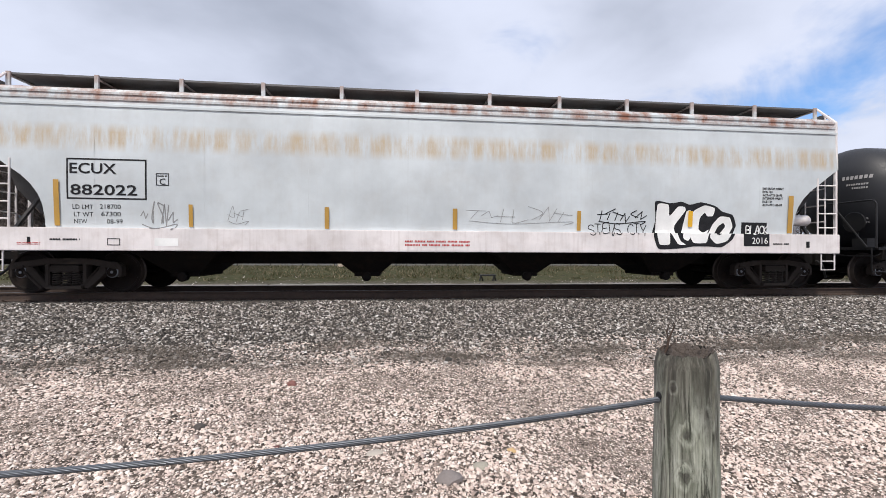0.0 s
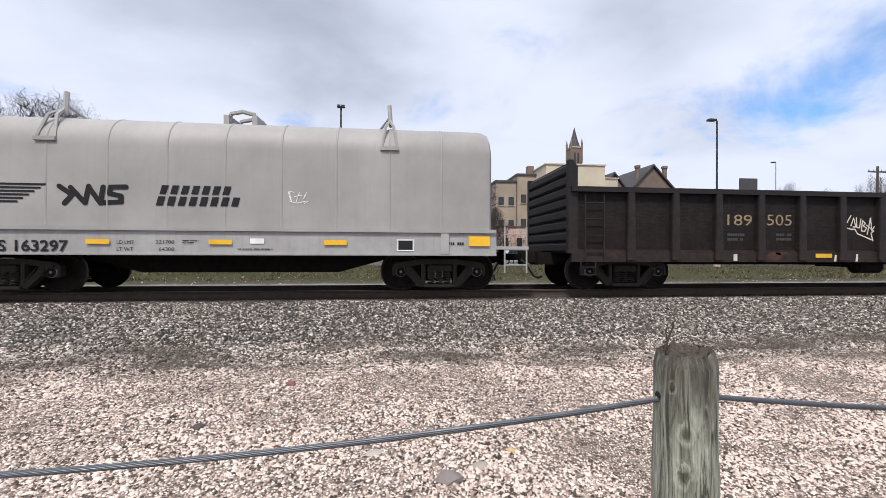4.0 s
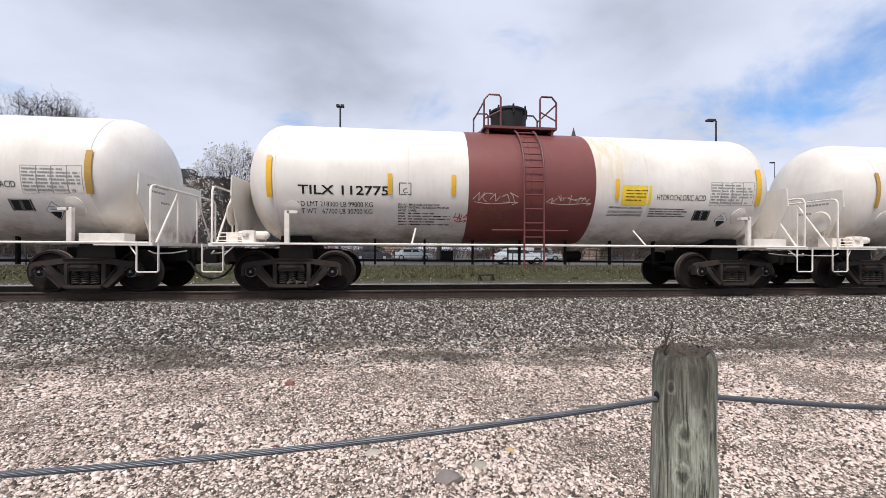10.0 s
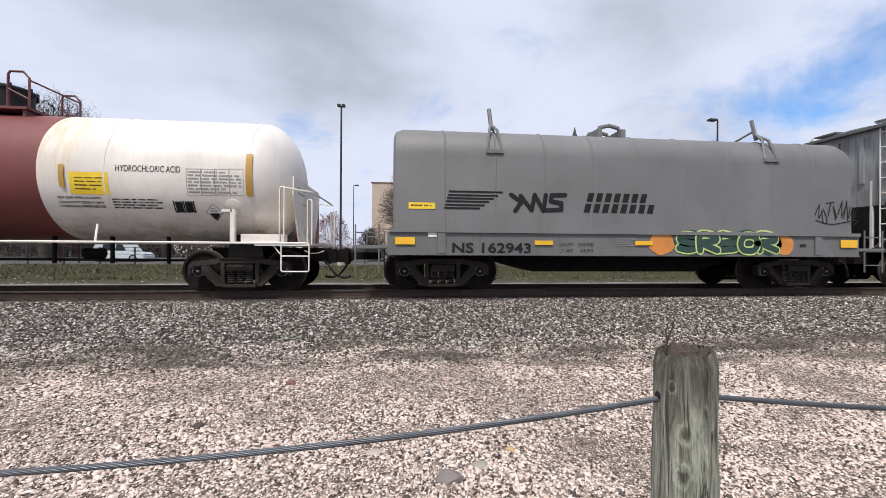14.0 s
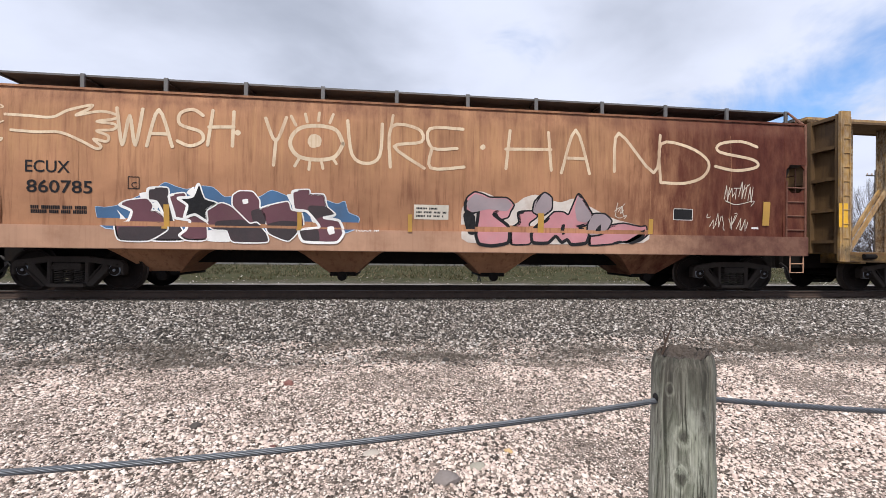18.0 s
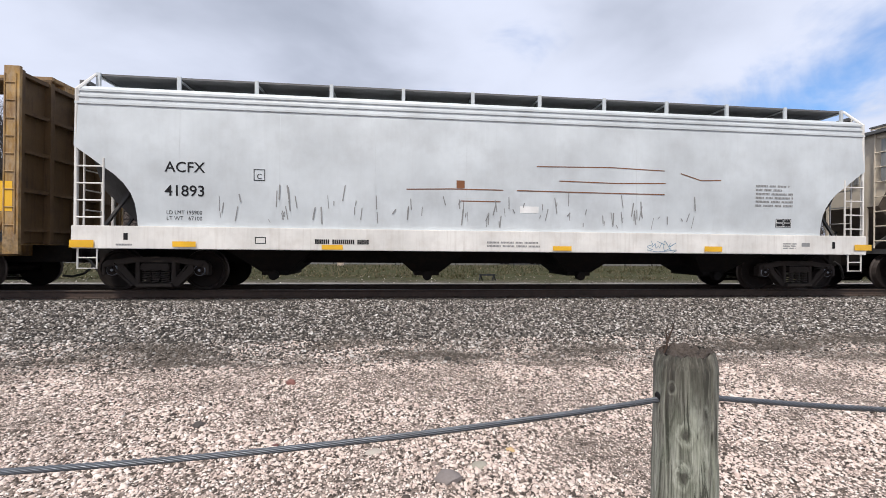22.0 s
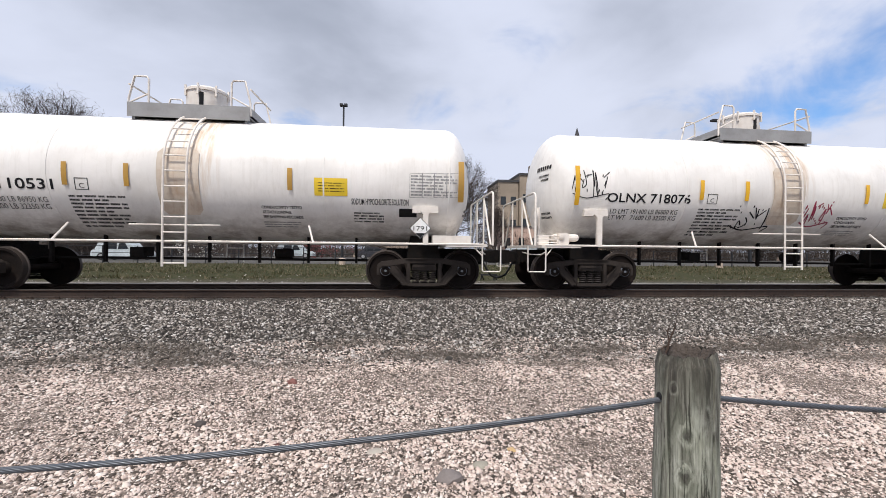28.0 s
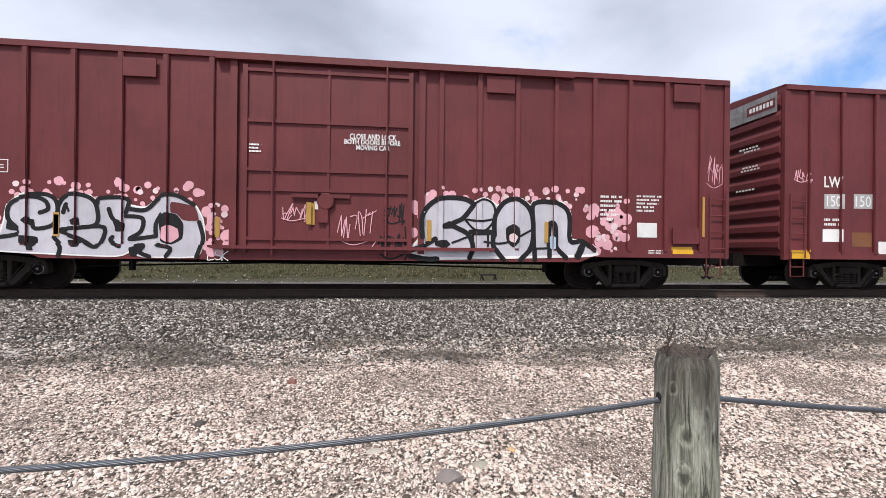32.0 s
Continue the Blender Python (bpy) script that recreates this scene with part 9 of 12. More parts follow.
acid_marks(*TANKS[0], "RCRX 2506", "LD LMT 217600 LB 98750 KG", "LT WT   68200 LB 30950 KG", m_ochre, -0.26, -0.36)
acid_marks(*TANKS[1], "TILX 112775", "LD LMT 218300 LB 99000 KG", "LT WT   67700 LB 30700 KG", m_yellow, -0.2, -0.36)
acid_marks(*TANKS[2], "RCRX 2594", "LD LMT 217700 LB 98700 KG", "LT WT   68300 LB 31000 KG", m_ochre, -0.12, -0.36)
acid_marks(*TANKS[3], "RCRX 2679", "LD LMT 218400 LB 99050 KG", "LT WT   67600 LB 30660 KG", m_ochre)
strokes(TANKS[1][0], scrawl(-1.33, -0.34, 2.04, 2.29, 5, 58), 0.012, m_pale_ink, TANKS[1][1])
strokes(TANKS[1][0], scrawl(0.40, 1.43, 2.05, 2.26, 6, 59), 0.012, m_pale_ink, TANKS[1][1])
strokes(TANKS[1][0], scrawl(-1.37, -0.50, 1.60, 2.04, 4, 60), 0.03, m_rust_ink, TANKS[1][1])
strokes(TANKS[1][0], scrawl(-1.76, -1.49, 1.63, 1.84, 3, 61), 0.02, m_red_ink, TANKS[1][1])
# pale blue-grey hopper
text(C11, "NDYX", -6.50, 2.46, 0.307, m_ink, S11, 1.22, bold=0.004)
text(C11, "878005", -6.49, 2.06, 0.307, m_ink, S11, 1.76, bold=0.004)
patch(C11, -6.87, -6.73, 1.43, 2.32, m_orange_strip, S11, "reflector_strip", 0.024)
bars(C11, -6.47, -5.20, 1.58, 1.86, 2, m_greyink, S11, 62)
patch(C11, -7.62, -7.53, 1.07, 1.25, m_black, S11, "slot")
patch(C11, -5.10, -5.00, 1.38, 1.83, m_orange_strip, S11, "reflector_strip", 0.024)
patch(C11, -2.56, -2.45, 1.40, 1.84, m_orange_strip, S11, "reflector_strip", 0.024)
patch(C11, -0.12, -0.03, 1.39, 1.83, m_orange_strip, S11, "reflector_strip", 0.024)
patch(C11, 2.58, 2.68, 1.40, 1.84, m_orange_strip, S11, "reflector_strip", 0.024)
patch(C11, 4.79, 4.89, 1.41, 1.87, m_orange_strip, S11, "reflector_strip", 0.024)
patch(C11, 6.94, 7.05, 1.44, 2.33, m_orange_strip, S11, "reflector_strip", 0.024)
bars(C11, -5.05, -3.73, 1.05, 1.17, 1, m_ink, S11, 63, fill=0.7)
bars(C11, -1.70, 0.41, 0.99, 1.21, 3, m_ink, S11, 64)
frame_mark(C11, -2.48, -2.32, 0.99, 1.15, 0.01, m_greyink, S11)
frame_mark(C11, 1.34, 1.52, 1.02, 1.19, 0.01, m_greyink, S11)
frame_mark(C11, 4.92, 5.11, 1.04, 1.22, 0.01, m_greyink, S11)
bars(C11, 3.89, 4.46, 0.99, 1.24, 3, m_ink, S11, 65)
bars(C11, 2.90, 3.25, 1.08, 1.15, 1, m_ink, S11, 66)
bars(C11, -3.51, -2.87, 1.48, 1.61, 2, m_ink, S11, 67)
patch(C11, -1.32, -1.24, 1.71, 1.79, m_white, S11, "marking")
consolidated_stencil(C11, 5.05, 1.51, m_black, S11, 0.88)
for k, (line, w) in enumerate((("CAUTION, DO NOT PUT", 0.78), ("STEAM OR BOILING", 0.66), ("WATER IN THIS CAR.", 0.68), ("CONSULT OWNER BEFORE", 0.90), ("REPAIRING HOPPER BODY", 0.90))):
    text(C11, line, 5.67, 2.0 - 0.085 * k - (0.02 if k > 2 else 0), 0.055, m_ink, S11, w, bold=0.002)
bars(C11, 5.70, 6.40, 1.49, 1.58, 2, m_ink, S11, 68)
patch(C11, 7.47, 7.55, 1.10, 1.26, m_black, S11, "slot")
bars(C11, 7.65, 7.96, 1.01, 1.26, 3, m_ink, S11, 69)
patch(C11, 7.09, 7.39, 1.03, 1.11, m_black, S11, "grab_slot")
strokes(C11, scrawl(4.28, 4.61, 1.50, 1.65, 3, 70), 0.01, m_greyink, S11)
# rust-brown hopper with painted letters
text(C12, "ECUX", -8.24, 2.43, 0.235, m_ink, S12, 0.81, bold=0.004)
text(C12, "860785", -8.22, 2.03, 0.247, m_ink, S12, 1.20, bold=0.004)
frame_mark(C12, -6.36, -6.14, 2.14, 2.39, 0.015, m_ink, S12)
text(C12, "C", -6.29, 2.17, 0.114, m_ink, S12, 0.10)
bars(C12, -8.16, -7.13, 1.61, 1.78, 2, m_ink, S12, 71, fill=0.7)
bars(C12, -8.17, -7.81, 1.45, 1.52, 1, m_ink, S12, 72)
strokes(C12, [curved(q) for q in ([(-8.62, 3.55), (-8.2, 3.54), (-7.78, 3.53), (-7.5, 3.68), (-7.07, 3.81), (-7.12, 3.72), (-7.34, 3.59), (-6.9, 3.69), (-6.59, 3.63), (-6.62, 3.55), (-6.95, 3.48), (-6.62, 3.44), (-6.64, 3.33), (-6.95, 3.29), (-6.74, 3.2), (-6.76, 3.08), (-7.0, 3.12), (-6.86, 2.98), (-6.95, 2.93), (-7.22, 3.07), (-7.62, 3.23), (-8.05, 3.22), (-8.5, 3.24)],)], 0.055, m_cream_ink, S12)
strokes(C12, scrawl(-9.25, -8.66, 3.02, 3.5, 4, 71), 0.03, m_cream_ink, S12)
strokes(C12, [curved([(-8.95, 3.68), (-8.75, 3.74), (-8.66, 3.69), (-8.85, 3.64), (-8.95, 3.68)])], 0.028, m_cream_ink, S12)
strokes(C12, word("WASH", -6.59, 3.05, 2.24, 0.74, 0.2, 0.06, 73), 0.068, m_cream_ink, S12)
blobs(C12, [(-4.25, 3.37, 0.06, 0.06), (0.95, 3.27, 0.06, 0.06)], m_cream_ink, S12, seed=74)
strokes(C12, word("Y", -3.69, 2.72, 0.42, 1.01, 0.2, 0.05, 75), 0.068, m_cream_ink, S12)
strokes(C12, word("O", -3.21, 2.87, 1.10, 0.73, 0.2, 0.05, 76), 0.08, m_cream_ink, S12)
blobs(C12, [(-2.69, 3.26, 0.15, 0.15)], m_cream_ink, S12, seed=77)
strokes(C12, [[(-3.08, 3.58), (-3.18, 3.77)], [(-2.85, 3.66), (-2.89, 3.83)], [(-2.62, 3.70), (-2.60, 3.87)], [(-2.38, 3.66), (-2.31, 3.85)], [(-3.01, 2.86), (-3.09, 2.71)], [(-2.78, 2.81), (-2.80, 2.65)], [(-2.54, 2.82), (-2.51, 2.68)], [(-2.31, 2.91), (-2.23, 2.79)], [(-1.04, 3.89), (-1.07, 3.67)]], 0.06, m_cream_ink, S12)
strokes(C12, word("URE", -1.97, 2.79, 2.50, 0.89, 0.2, 0.05, 78), 0.068, m_cream_ink, S12)
strokes(C12, word("H", 1.48, 2.84, 1.05, 0.87, 0.2, 0.05, 79), 0.068, m_cream_ink, S12)
strokes(C12, word("A", 2.77, 2.78, 0.67, 0.97, 0.2, 0.05, 80), 0.068, m_cream_ink, S12)
strokes(C12, word("N", 4.04, 2.83, 1.14, 0.90, 0.2, 0.05, 81), 0.068, m_cream_ink, S12)
strokes(C12, word("D", 5.19, 2.64, 1.20, 0.88, 0.2, 0.05, 82), 0.068, m_cream_ink, S12)
strokes(C12, word("S", 6.57, 2.95, 1.08, 0.71, 0.2, 0.05, 83), 0.068, m_cream_ink, S12)
shape(C12, [(-6.89, 1.28), (-6.99, 1.78), (-6.82, 1.75), (-6.57, 1.79), (-5.81, 2.17), (-5.65, 2.30), (-5.45, 2.21), (-5.24, 2.15), (-4.94, 2.24), (-4.72, 2.22), (-4.50, 2.01), (-4.28, 2.05), (-3.83, 2.01), (-3.56, 2.20), (-3.25, 2.08), (-2.98, 1.93), (-2.48, 2.02), (-2.20, 1.92), (-2.04, 2.01), (-1.98, 1.75), (-1.72, 1.66), (-1.83, 1.28)], m_cobalt, S12, 1, rim=m_paleblue, rim_w=0.02)
shape(C12, [(-6.59, 1.73), (-6.38, 1.50), (-6.54, 1.45), (-6.51, 1.60)], m_white, S12, 2)
shape(C12, [(-6.15, 2.06), (-5.96, 2.09), (-5.96, 1.90), (-6.12, 1.95)], m_white, S12, 2)
shape(C12, [(-5.26, 2.09), (-5.09, 2.24), (-5.07, 1.97)], m_white, S12, 2)
shape(C12, [(-5.96, 1.86), (-5.77, 1.88), (-5.81, 1.69)], m_white, S12, 2)
shape(C12, [(-3.26, 2.11), (-3.13, 2.12), (-3.13, 1.84)], m_white, S12, 2)
shape(C12, [(-4.84, 1.33), (-4.34, 1.33), (-4.32, 1.08), (-4.82, 1.09)], m_white, S12, 2)
shape(C12, [(-2.79, 1.73), (-2.56, 1.74), (-2.52, 1.44), (-2.73, 1.53)], m_white, S12, 2)
shape(C12, [(-2.67, 1.62), (-2.20, 1.69), (-2.48, 1.54)], m_white, S12, 2)
shape(C12, [(-5.99, 2.17), (-5.58, 2.19), (-5.60, 1.90), (-5.54, 1.67), (-5.50, 1.46), (-5.36, 1.45), (-5.19, 1.10), (-5.89, 1.09), (-5.92, 1.32), (-5.64, 1.34), (-5.72, 1.71), (-5.82, 1.90), (-5.99, 1.91)], m_charcoal, S12, 3, rim=m_white, rim_w=0.055)
shape(C12, [(-6.54, 1.81), (-6.39, 1.90), (-6.00, 1.96), (-5.89, 1.82), (-5.93, 1.70), (-5.80, 1.71), (-5.61, 1.48), (-5.56, 1.32), (-5.92, 1.08), (-6.51, 1.09), (-6.58, 1.42), (-6.37, 1.47), (-6.28, 1.70)], m_plum, S12, 4, rim=m_white, rim_w=0.055)
shape(C12, [(-6.51, 1.37), (-5.93, 1.37), (-5.81, 1.48), (-5.61, 1.44), (-5.57, 1.32), (-5.92, 1.09), (-6.50, 1.10)], m_charcoal, S12, 5)
shape(C12, [(-5.60, 2.03), (-5.27, 2.09), (-5.24, 1.95), (-5.02, 1.96), (-4.87, 1.77), (-4.79, 1.11), (-5.20, 1.11), (-5.36, 1.21), (-5.21, 1.33), (-5.17, 1.53), (-5.47, 1.56), (-5.50, 1.71)], m_plum, S12, 4, rim=m_white, rim_w=0.055)
shape(C12, [(-4.33, 2.06), (-4.20, 2.15), (-3.94, 2.15), (-3.80, 1.97), (-3.81, 1.81), (-3.67, 1.66), (-3.67, 1.45), (-4.02, 1.48), (-4.21, 1.70), (-4.34, 1.86)], m_plum, S12, 4, rim=m_white, rim_w=0.055)
shape(C12, [(-4.15, 1.98), (-4.03, 2.00), (-4.02, 1.90), (-4.13, 1.88)], m_white, S12, 5)
shape(C12, [(-3.98, 1.75), (-3.77, 1.81), (-3.67, 1.66), (-3.68, 1.46), (-3.94, 1.51)], m_charcoal, S12, 5)
shape(C12, [(-4.83, 1.81), (-4.54, 1.90), (-4.35, 1.82), (-4.00, 1.46), (-3.86, 1.51), (-3.64, 1.28), (-3.58, 1.09), (-4.33, 1.08), (-4.41, 1.34), (-4.69, 1.34), (-4.85, 1.49)], m_plum, S12, 6, rim=m_white, rim_w=0.055)
shape(C12, [(-4.69, 1.52), (-4.13, 1.57), (-4.00, 1.46), (-3.86, 1.51), (-3.64, 1.28), (-3.59, 1.10), (-4.32, 1.09), (-4.40, 1.34), (-4.69, 1.34)], m_charcoal, S12, 7)
shape(C12, [(-3.80, 1.81), (-3.21, 1.97), (-3.17, 1.77), (-2.94, 1.73), (-2.90, 1.45), (-3.18, 1.10), (-3.61, 1.28), (-3.69, 1.60)], m_plum, S12, 5, rim=m_white, rim_w=0.055)
shape(C12, [(-3.66, 1.48), (-3.33, 1.56), (-2.93, 1.53), (-2.91, 1.44), (-3.18, 1.10), (-3.59, 1.28)], m_charcoal, S12, 6)
shape(C12, [(-3.15, 2.19), (-2.78, 2.22), (-2.78, 2.12), (-2.47, 2.13), (-2.43, 1.86), (-2.22, 1.70), (-2.52, 1.63), (-2.15, 1.59), (-2.04, 1.30), (-2.18, 1.09), (-2.92, 1.10), (-3.01, 1.37), (-2.55, 1.42), (-2.67, 1.58), (-2.83, 1.77), (-3.11, 1.78)], m_plum, S12, 7, rim=m_white, rim_w=0.055)
shape(C12, [(-2.79, 1.89), (-2.44, 1.88), (-2.24, 1.71), (-2.54, 1.65), (-2.67, 1.58), (-2.83, 1.77)], m_charcoal, S12, 8)
shape(C12, [(-3.00, 1.36), (-2.58, 1.41), (-2.54, 1.11), (-2.92, 1.11)], m_charcoal, S12, 8)
shape(C12, [(-2.42, 1.44), (-2.28, 1.46), (-2.23, 1.30), (-2.36, 1.26)], m_white, S12, 9)
shape(C12, [(-5.00, 2.31), (-4.90, 1.96), (-4.62, 1.89), (-4.87, 1.74), (-4.83, 1.49), (-5.08, 1.66), (-5.30, 1.56), (-5.21, 1.84), (-5.43, 1.98), (-5.11, 2.00)], m_ink, S12, 9, rim=m_white, rim_w=0.055)
shape(C12, [(0.48, 1.51), (0.49, 1.89), (0.70, 2.27), (0.95, 2.29), (1.69, 2.00), (1.90, 2.17), (2.16, 2.26), (2.74, 2.07), (3.09, 2.20), (3.56, 1.96), (4.07, 1.73), (4.91, 1.55), (4.89, 1.16), (0.49, 1.10)], m_worn_white, S12, 1)
shape(C12, [(0.57, 2.01), (0.63, 2.15), (0.78, 2.26), (0.95, 2.22), (1.12, 2.14), (1.52, 2.15), (1.68, 2.00), (1.59, 1.86), (1.55, 1.73), (1.35, 1.67), (1.24, 1.77), (1.31, 1.86), (1.20, 1.78), (1.58, 1.53), (1.56, 1.14), (1.17, 1.07), (0.87, 1.11), (0.80, 1.31), (0.86, 1.69), (0.87, 1.88), (0.71, 1.78), (0.57, 1.86)], m_dustpink, S12, 3, rim=m_ink, rim_w=0.075)
shape(C12, [(1.77, 1.84), (2.13, 1.87), (2.23, 1.76), (2.01, 1.60), (2.10, 1.33), (2.04, 1.13), (1.59, 1.12), (1.59, 1.45), (1.83, 1.60)], m_dustpink, S12, 2, rim=m_ink, rim_w=0.075)
shape(C12, [(2.38, 2.30), (2.55, 2.19), (2.56, 1.93), (2.35, 1.77), (2.12, 1.85), (2.16, 2.09)], m_dustgrey, S12, 4, rim=m_ink, rim_w=0.075)
shape(C12, [(2.42, 1.65), (2.62, 1.86), (2.84, 1.86), (2.97, 1.77), (3.18, 2.31), (3.33, 2.12), (3.55, 1.78), (3.46, 1.61), (3.21, 1.54), (3.45, 1.39), (3.37, 1.16), (3.00, 1.12), (2.91, 1.25), (2.78, 1.16), (2.64, 1.33), (2.47, 1.15), (2.09, 1.15), (2.06, 1.37), (2.27, 1.59)], m_dustpink, S12, 3, rim=m_ink, rim_w=0.075)
shape(C12, [(3.55, 1.84), (3.83, 1.84), (4.01, 1.69), (3.90, 1.48), (3.63, 1.36), (3.43, 1.34), (3.44, 1.61)], m_dustgrey, S12, 5, rim=m_ink, rim_w=0.075)
shape(C12, [(3.98, 1.58), (4.30, 1.63), (4.73, 1.55), (4.85, 1.58), (4.88, 1.42), (4.64, 1.23), (4.27, 1.23), (3.99, 1.17), (3.42, 1.12), (3.44, 1.35), (3.72, 1.37)], m_dustpink, S12, 4, rim=m_ink, rim_w=0.075)
shape(C12, [(0.58, 2.01), (0.78, 2.24), (1.12, 2.13), (1.51, 2.14), (1.65, 2.00), (1.52, 1.85), (1.09, 1.90), (0.71, 1.80)], m_dustgrey, S12, 4)
shape(C12, [(3.10, 1.99), (3.18, 2.28), (3.54, 1.78), (3.39, 1.63), (3.16, 1.67)], m_dustgrey, S12, 5)
shape(C12, [(0.52, 1.76), (0.58, 1.83), (0.81, 1.75), (0.79, 1.31), (0.64, 1.32), (0.58, 1.51)], m_ink, S12, 6)
shape(C12, [(2.15, 1.88), (2.21, 2.14), (2.34, 2.27), (2.17, 2.01)], m_ink, S12, 6)
shape(C12, [(2.80, 1.58), (2.89, 1.60), (2.86, 1.36), (2.78, 1.34)], m_ink, S12, 6)
shape(C12, [(3.12, 1.56), (3.41, 1.63), (3.21, 1.52)], m_ink, S12, 6)
shape(C12, [(3.63, 1.50), (3.75, 1.62), (3.75, 1.44), (3.60, 1.37)], m_ink, S12, 6)
shape(C12, [(3.97, 1.18), (4.17, 1.24), (4.45, 1.15), (4.73, 1.24), (4.86, 1.55), (4.68, 1.32), (4.40, 1.19)], m_ink, S12, 6)
shape(C12, [(1.23, 1.80), (1.30, 1.80), (1.37, 1.68), (1.54, 1.72), (1.35, 1.62)], m_ink, S12, 6)
patch(C12, -0.56, 0.20, 1.64, 1.96, m_pale_ink, S12, "placard")
bars(C12, -0.51, 0.16, 1.67, 1.92, 3, m_ink, S12, 84)
patch(C12, 5.53, 6.02, 1.74, 2.01, m_black, S12, "service_panel")
frame_mark(C12, 5.53, 6.02, 1.74, 2.01, 0.012, m_white, S12)
patch(C12, -5.68, -5.57, 1.34, 1.84, m_ochre, S12, "reflector_strip", 0.024)
patch(C12, -3.03, -2.94, 1.35, 1.74, m_ochre, S12, "reflector_strip", 0.024)
patch(C12, -0.69, -0.60, 1.36, 1.74, m_ochre, S12, "reflector_strip", 0.024)
patch(C12, 2.24, 2.38, 1.39, 1.83, m_ochre, S12, "reflector_strip", 0.024)
patch(C12, 4.91, 5.02, 1.40, 1.75, m_ochre, S12, "reflector_strip", 0.024)
patch(C12, 7.83, 8.01, 1.65, 2.22, m_ochre, S12, "reflector_strip", 0.024)
strokes(C12, scrawl(6.84, 7.58, 2.17, 2.71, 6, 85), 0.018, m_pale_ink, S12)
strokes(C12, scrawl(6.36, 7.47, 1.47, 1.95, 8, 86), 0.016, m_pale_ink, S12)
patch(C12, 7.57, 7.75, 1.44, 1.61, m_white, S12, "marking")
strokes(C12, scrawl(4.08, 4.36, 1.78, 2.13, 3, 87), 0.015, m_pale_ink, S12)
strokes(C12, word("KOSMW", -1.79, 1.35, 0.48, 0.13, 0.2, 0.05, 88), 0.014, m_white, S12)
# ochre lumber car
patch(C13, -1.74, -1.28, 0.88, 0.98, m_yellow, S13, "reflector_strip", 0.024)
patch(C13, 0.66, 1.10, 0.90, 0.99, m_yellow, S13, "reflector_strip", 0.024)
patch(C13, 3.02, 3.48, 0.89, 0.99, m_yellow, S13, "reflector_strip", 0.024)
patch(C13, 6.64, 7.13, 0.90, 0.99, m_yellow, S13, "reflector_strip", 0.024)
patch(C13, 8.85, 9.31, 0.91, 1.00, m_yellow, S13, "reflector_strip", 0.024)
patch(C13, -0.70, 0.06, 0.82, 0.99, m_redgrey, S13, "logo_panel")
bars(C13, -0.62, 0.00, 0.85, 0.97, 1, m_white, S13, 89, fill=0.8)
frame_mark(C13, 4.20, 4.70, 0.70, 1.02, 0.03, m_white, S13)
patch(C13, 4.25, 4.65, 0.74, 0.98, m_black, S13, "marking")
bars(C13, 5.39, 5.79, 0.85, 0.93, 1, m_ink, S13, 90)
patch(C13, -8.66, -6.11, 0.80, 1.04, m_black, S13, "painted_panel")
text(C13, "TTZX", -8.51, 0.80, 0.161, m_white, flat(-1.47), 0.70, bold=0.004)
text(C13, "85841", -7.46, 0.81, 0.152, m_white, flat(-1.47), 0.89, bold=0.004)
patch(C13, -4.96, -4.27, 0.87, 0.98, m_yellow, S13, "reflector_strip", 0.024)
patch(C13, -1.21, -0.73, 0.88, 0.98, m_yellow, S13, "reflector_strip", 0.024)
patch(C13, -9.42, -8.91, 0.88, 0.99, m_yellow, S13, "reflector_strip", 0.024)
# scuffed light grey hopper
text(C14, "ACFX", -7.26, 2.51, 0.209, m_ink, S14, 0.79, bold=0.003)
text(C14, "41893", -7.26, 2.02, 0.220, m_ink, S14, 0.77, bold=0.003)
frame_mark(C14, -5.51, -5.28, 2.37, 2.61, 0.015, m_ink, S14)
text(C14, "C", -5.44, 2.41, 0.107, m_ink, S14, 0.09)
text(C14, "LD LMT 195900", -7.23, 1.64, 0.081, m_ink, S14, 0.69)
text(C14, "LT WT   67100", -7.23, 1.52, 0.082, m_ink, S14, 0.69)
patch(C14, -9.00, -8.55, 0.94, 1.09, m_yellow, S14, "reflector_strip", 0.024)
patch(C14, -7.07, -6.62, 0.97, 1.08, m_yellow, S14, "reflector_strip", 0.024)
patch(C14, -4.10, -3.66, 0.94, 1.04, m_yellow, S14, "reflector_strip", 0.024)
patch(C14, 0.97, 1.41, 0.96, 1.06, m_yellow, S14, "reflector_strip", 0.024)
patch(C14, 4.66, 5.11, 0.97, 1.09, m_yellow, S14, "reflector_strip", 0.024)
patch(C14, 8.63, 9.10, 1.03, 1.17, m_yellow, S14, "reflector_strip", 0.024)
bars(C14, -4.24, -3.11, 1.05, 1.16, 1, m_ink, S14, 91, fill=0.75)
strokes(C14, [[(-2.31, 2.27), (-1.32, 2.30), (-0.17, 2.30)], [(-1.12, 2.04), (-0.23, 2.04)], [(0.61, 2.85), (2.35, 2.88), (3.67, 2.84)], [(1.14, 2.54), (2.49, 2.52), (3.70, 2.55)], [(0.16, 2.30), (2.09, 2.29), (3.68, 2.29)], [(4.09, 2.79), (4.60, 2.64), (5.10, 2.66)]], 0.022, m_rust_ink, S14)
SCUFF = random.Random(14)
for _ in range(5):
    strokes(C14, [[(a, b), (a + SCUFF.uniform(-0.06, 0.06), b + SCUFF.uniform(0.05, 0.35))] for a, b in ((SCUFF.uniform(-6.2, 4.5), SCUFF.uniform(1.45, 2.0)) for _ in range(16))], SCUFF.choice((0.012, 0.02, 0.028)), m_greyink, S14, "scuff_marks", 0.006 + 0.001 * _)
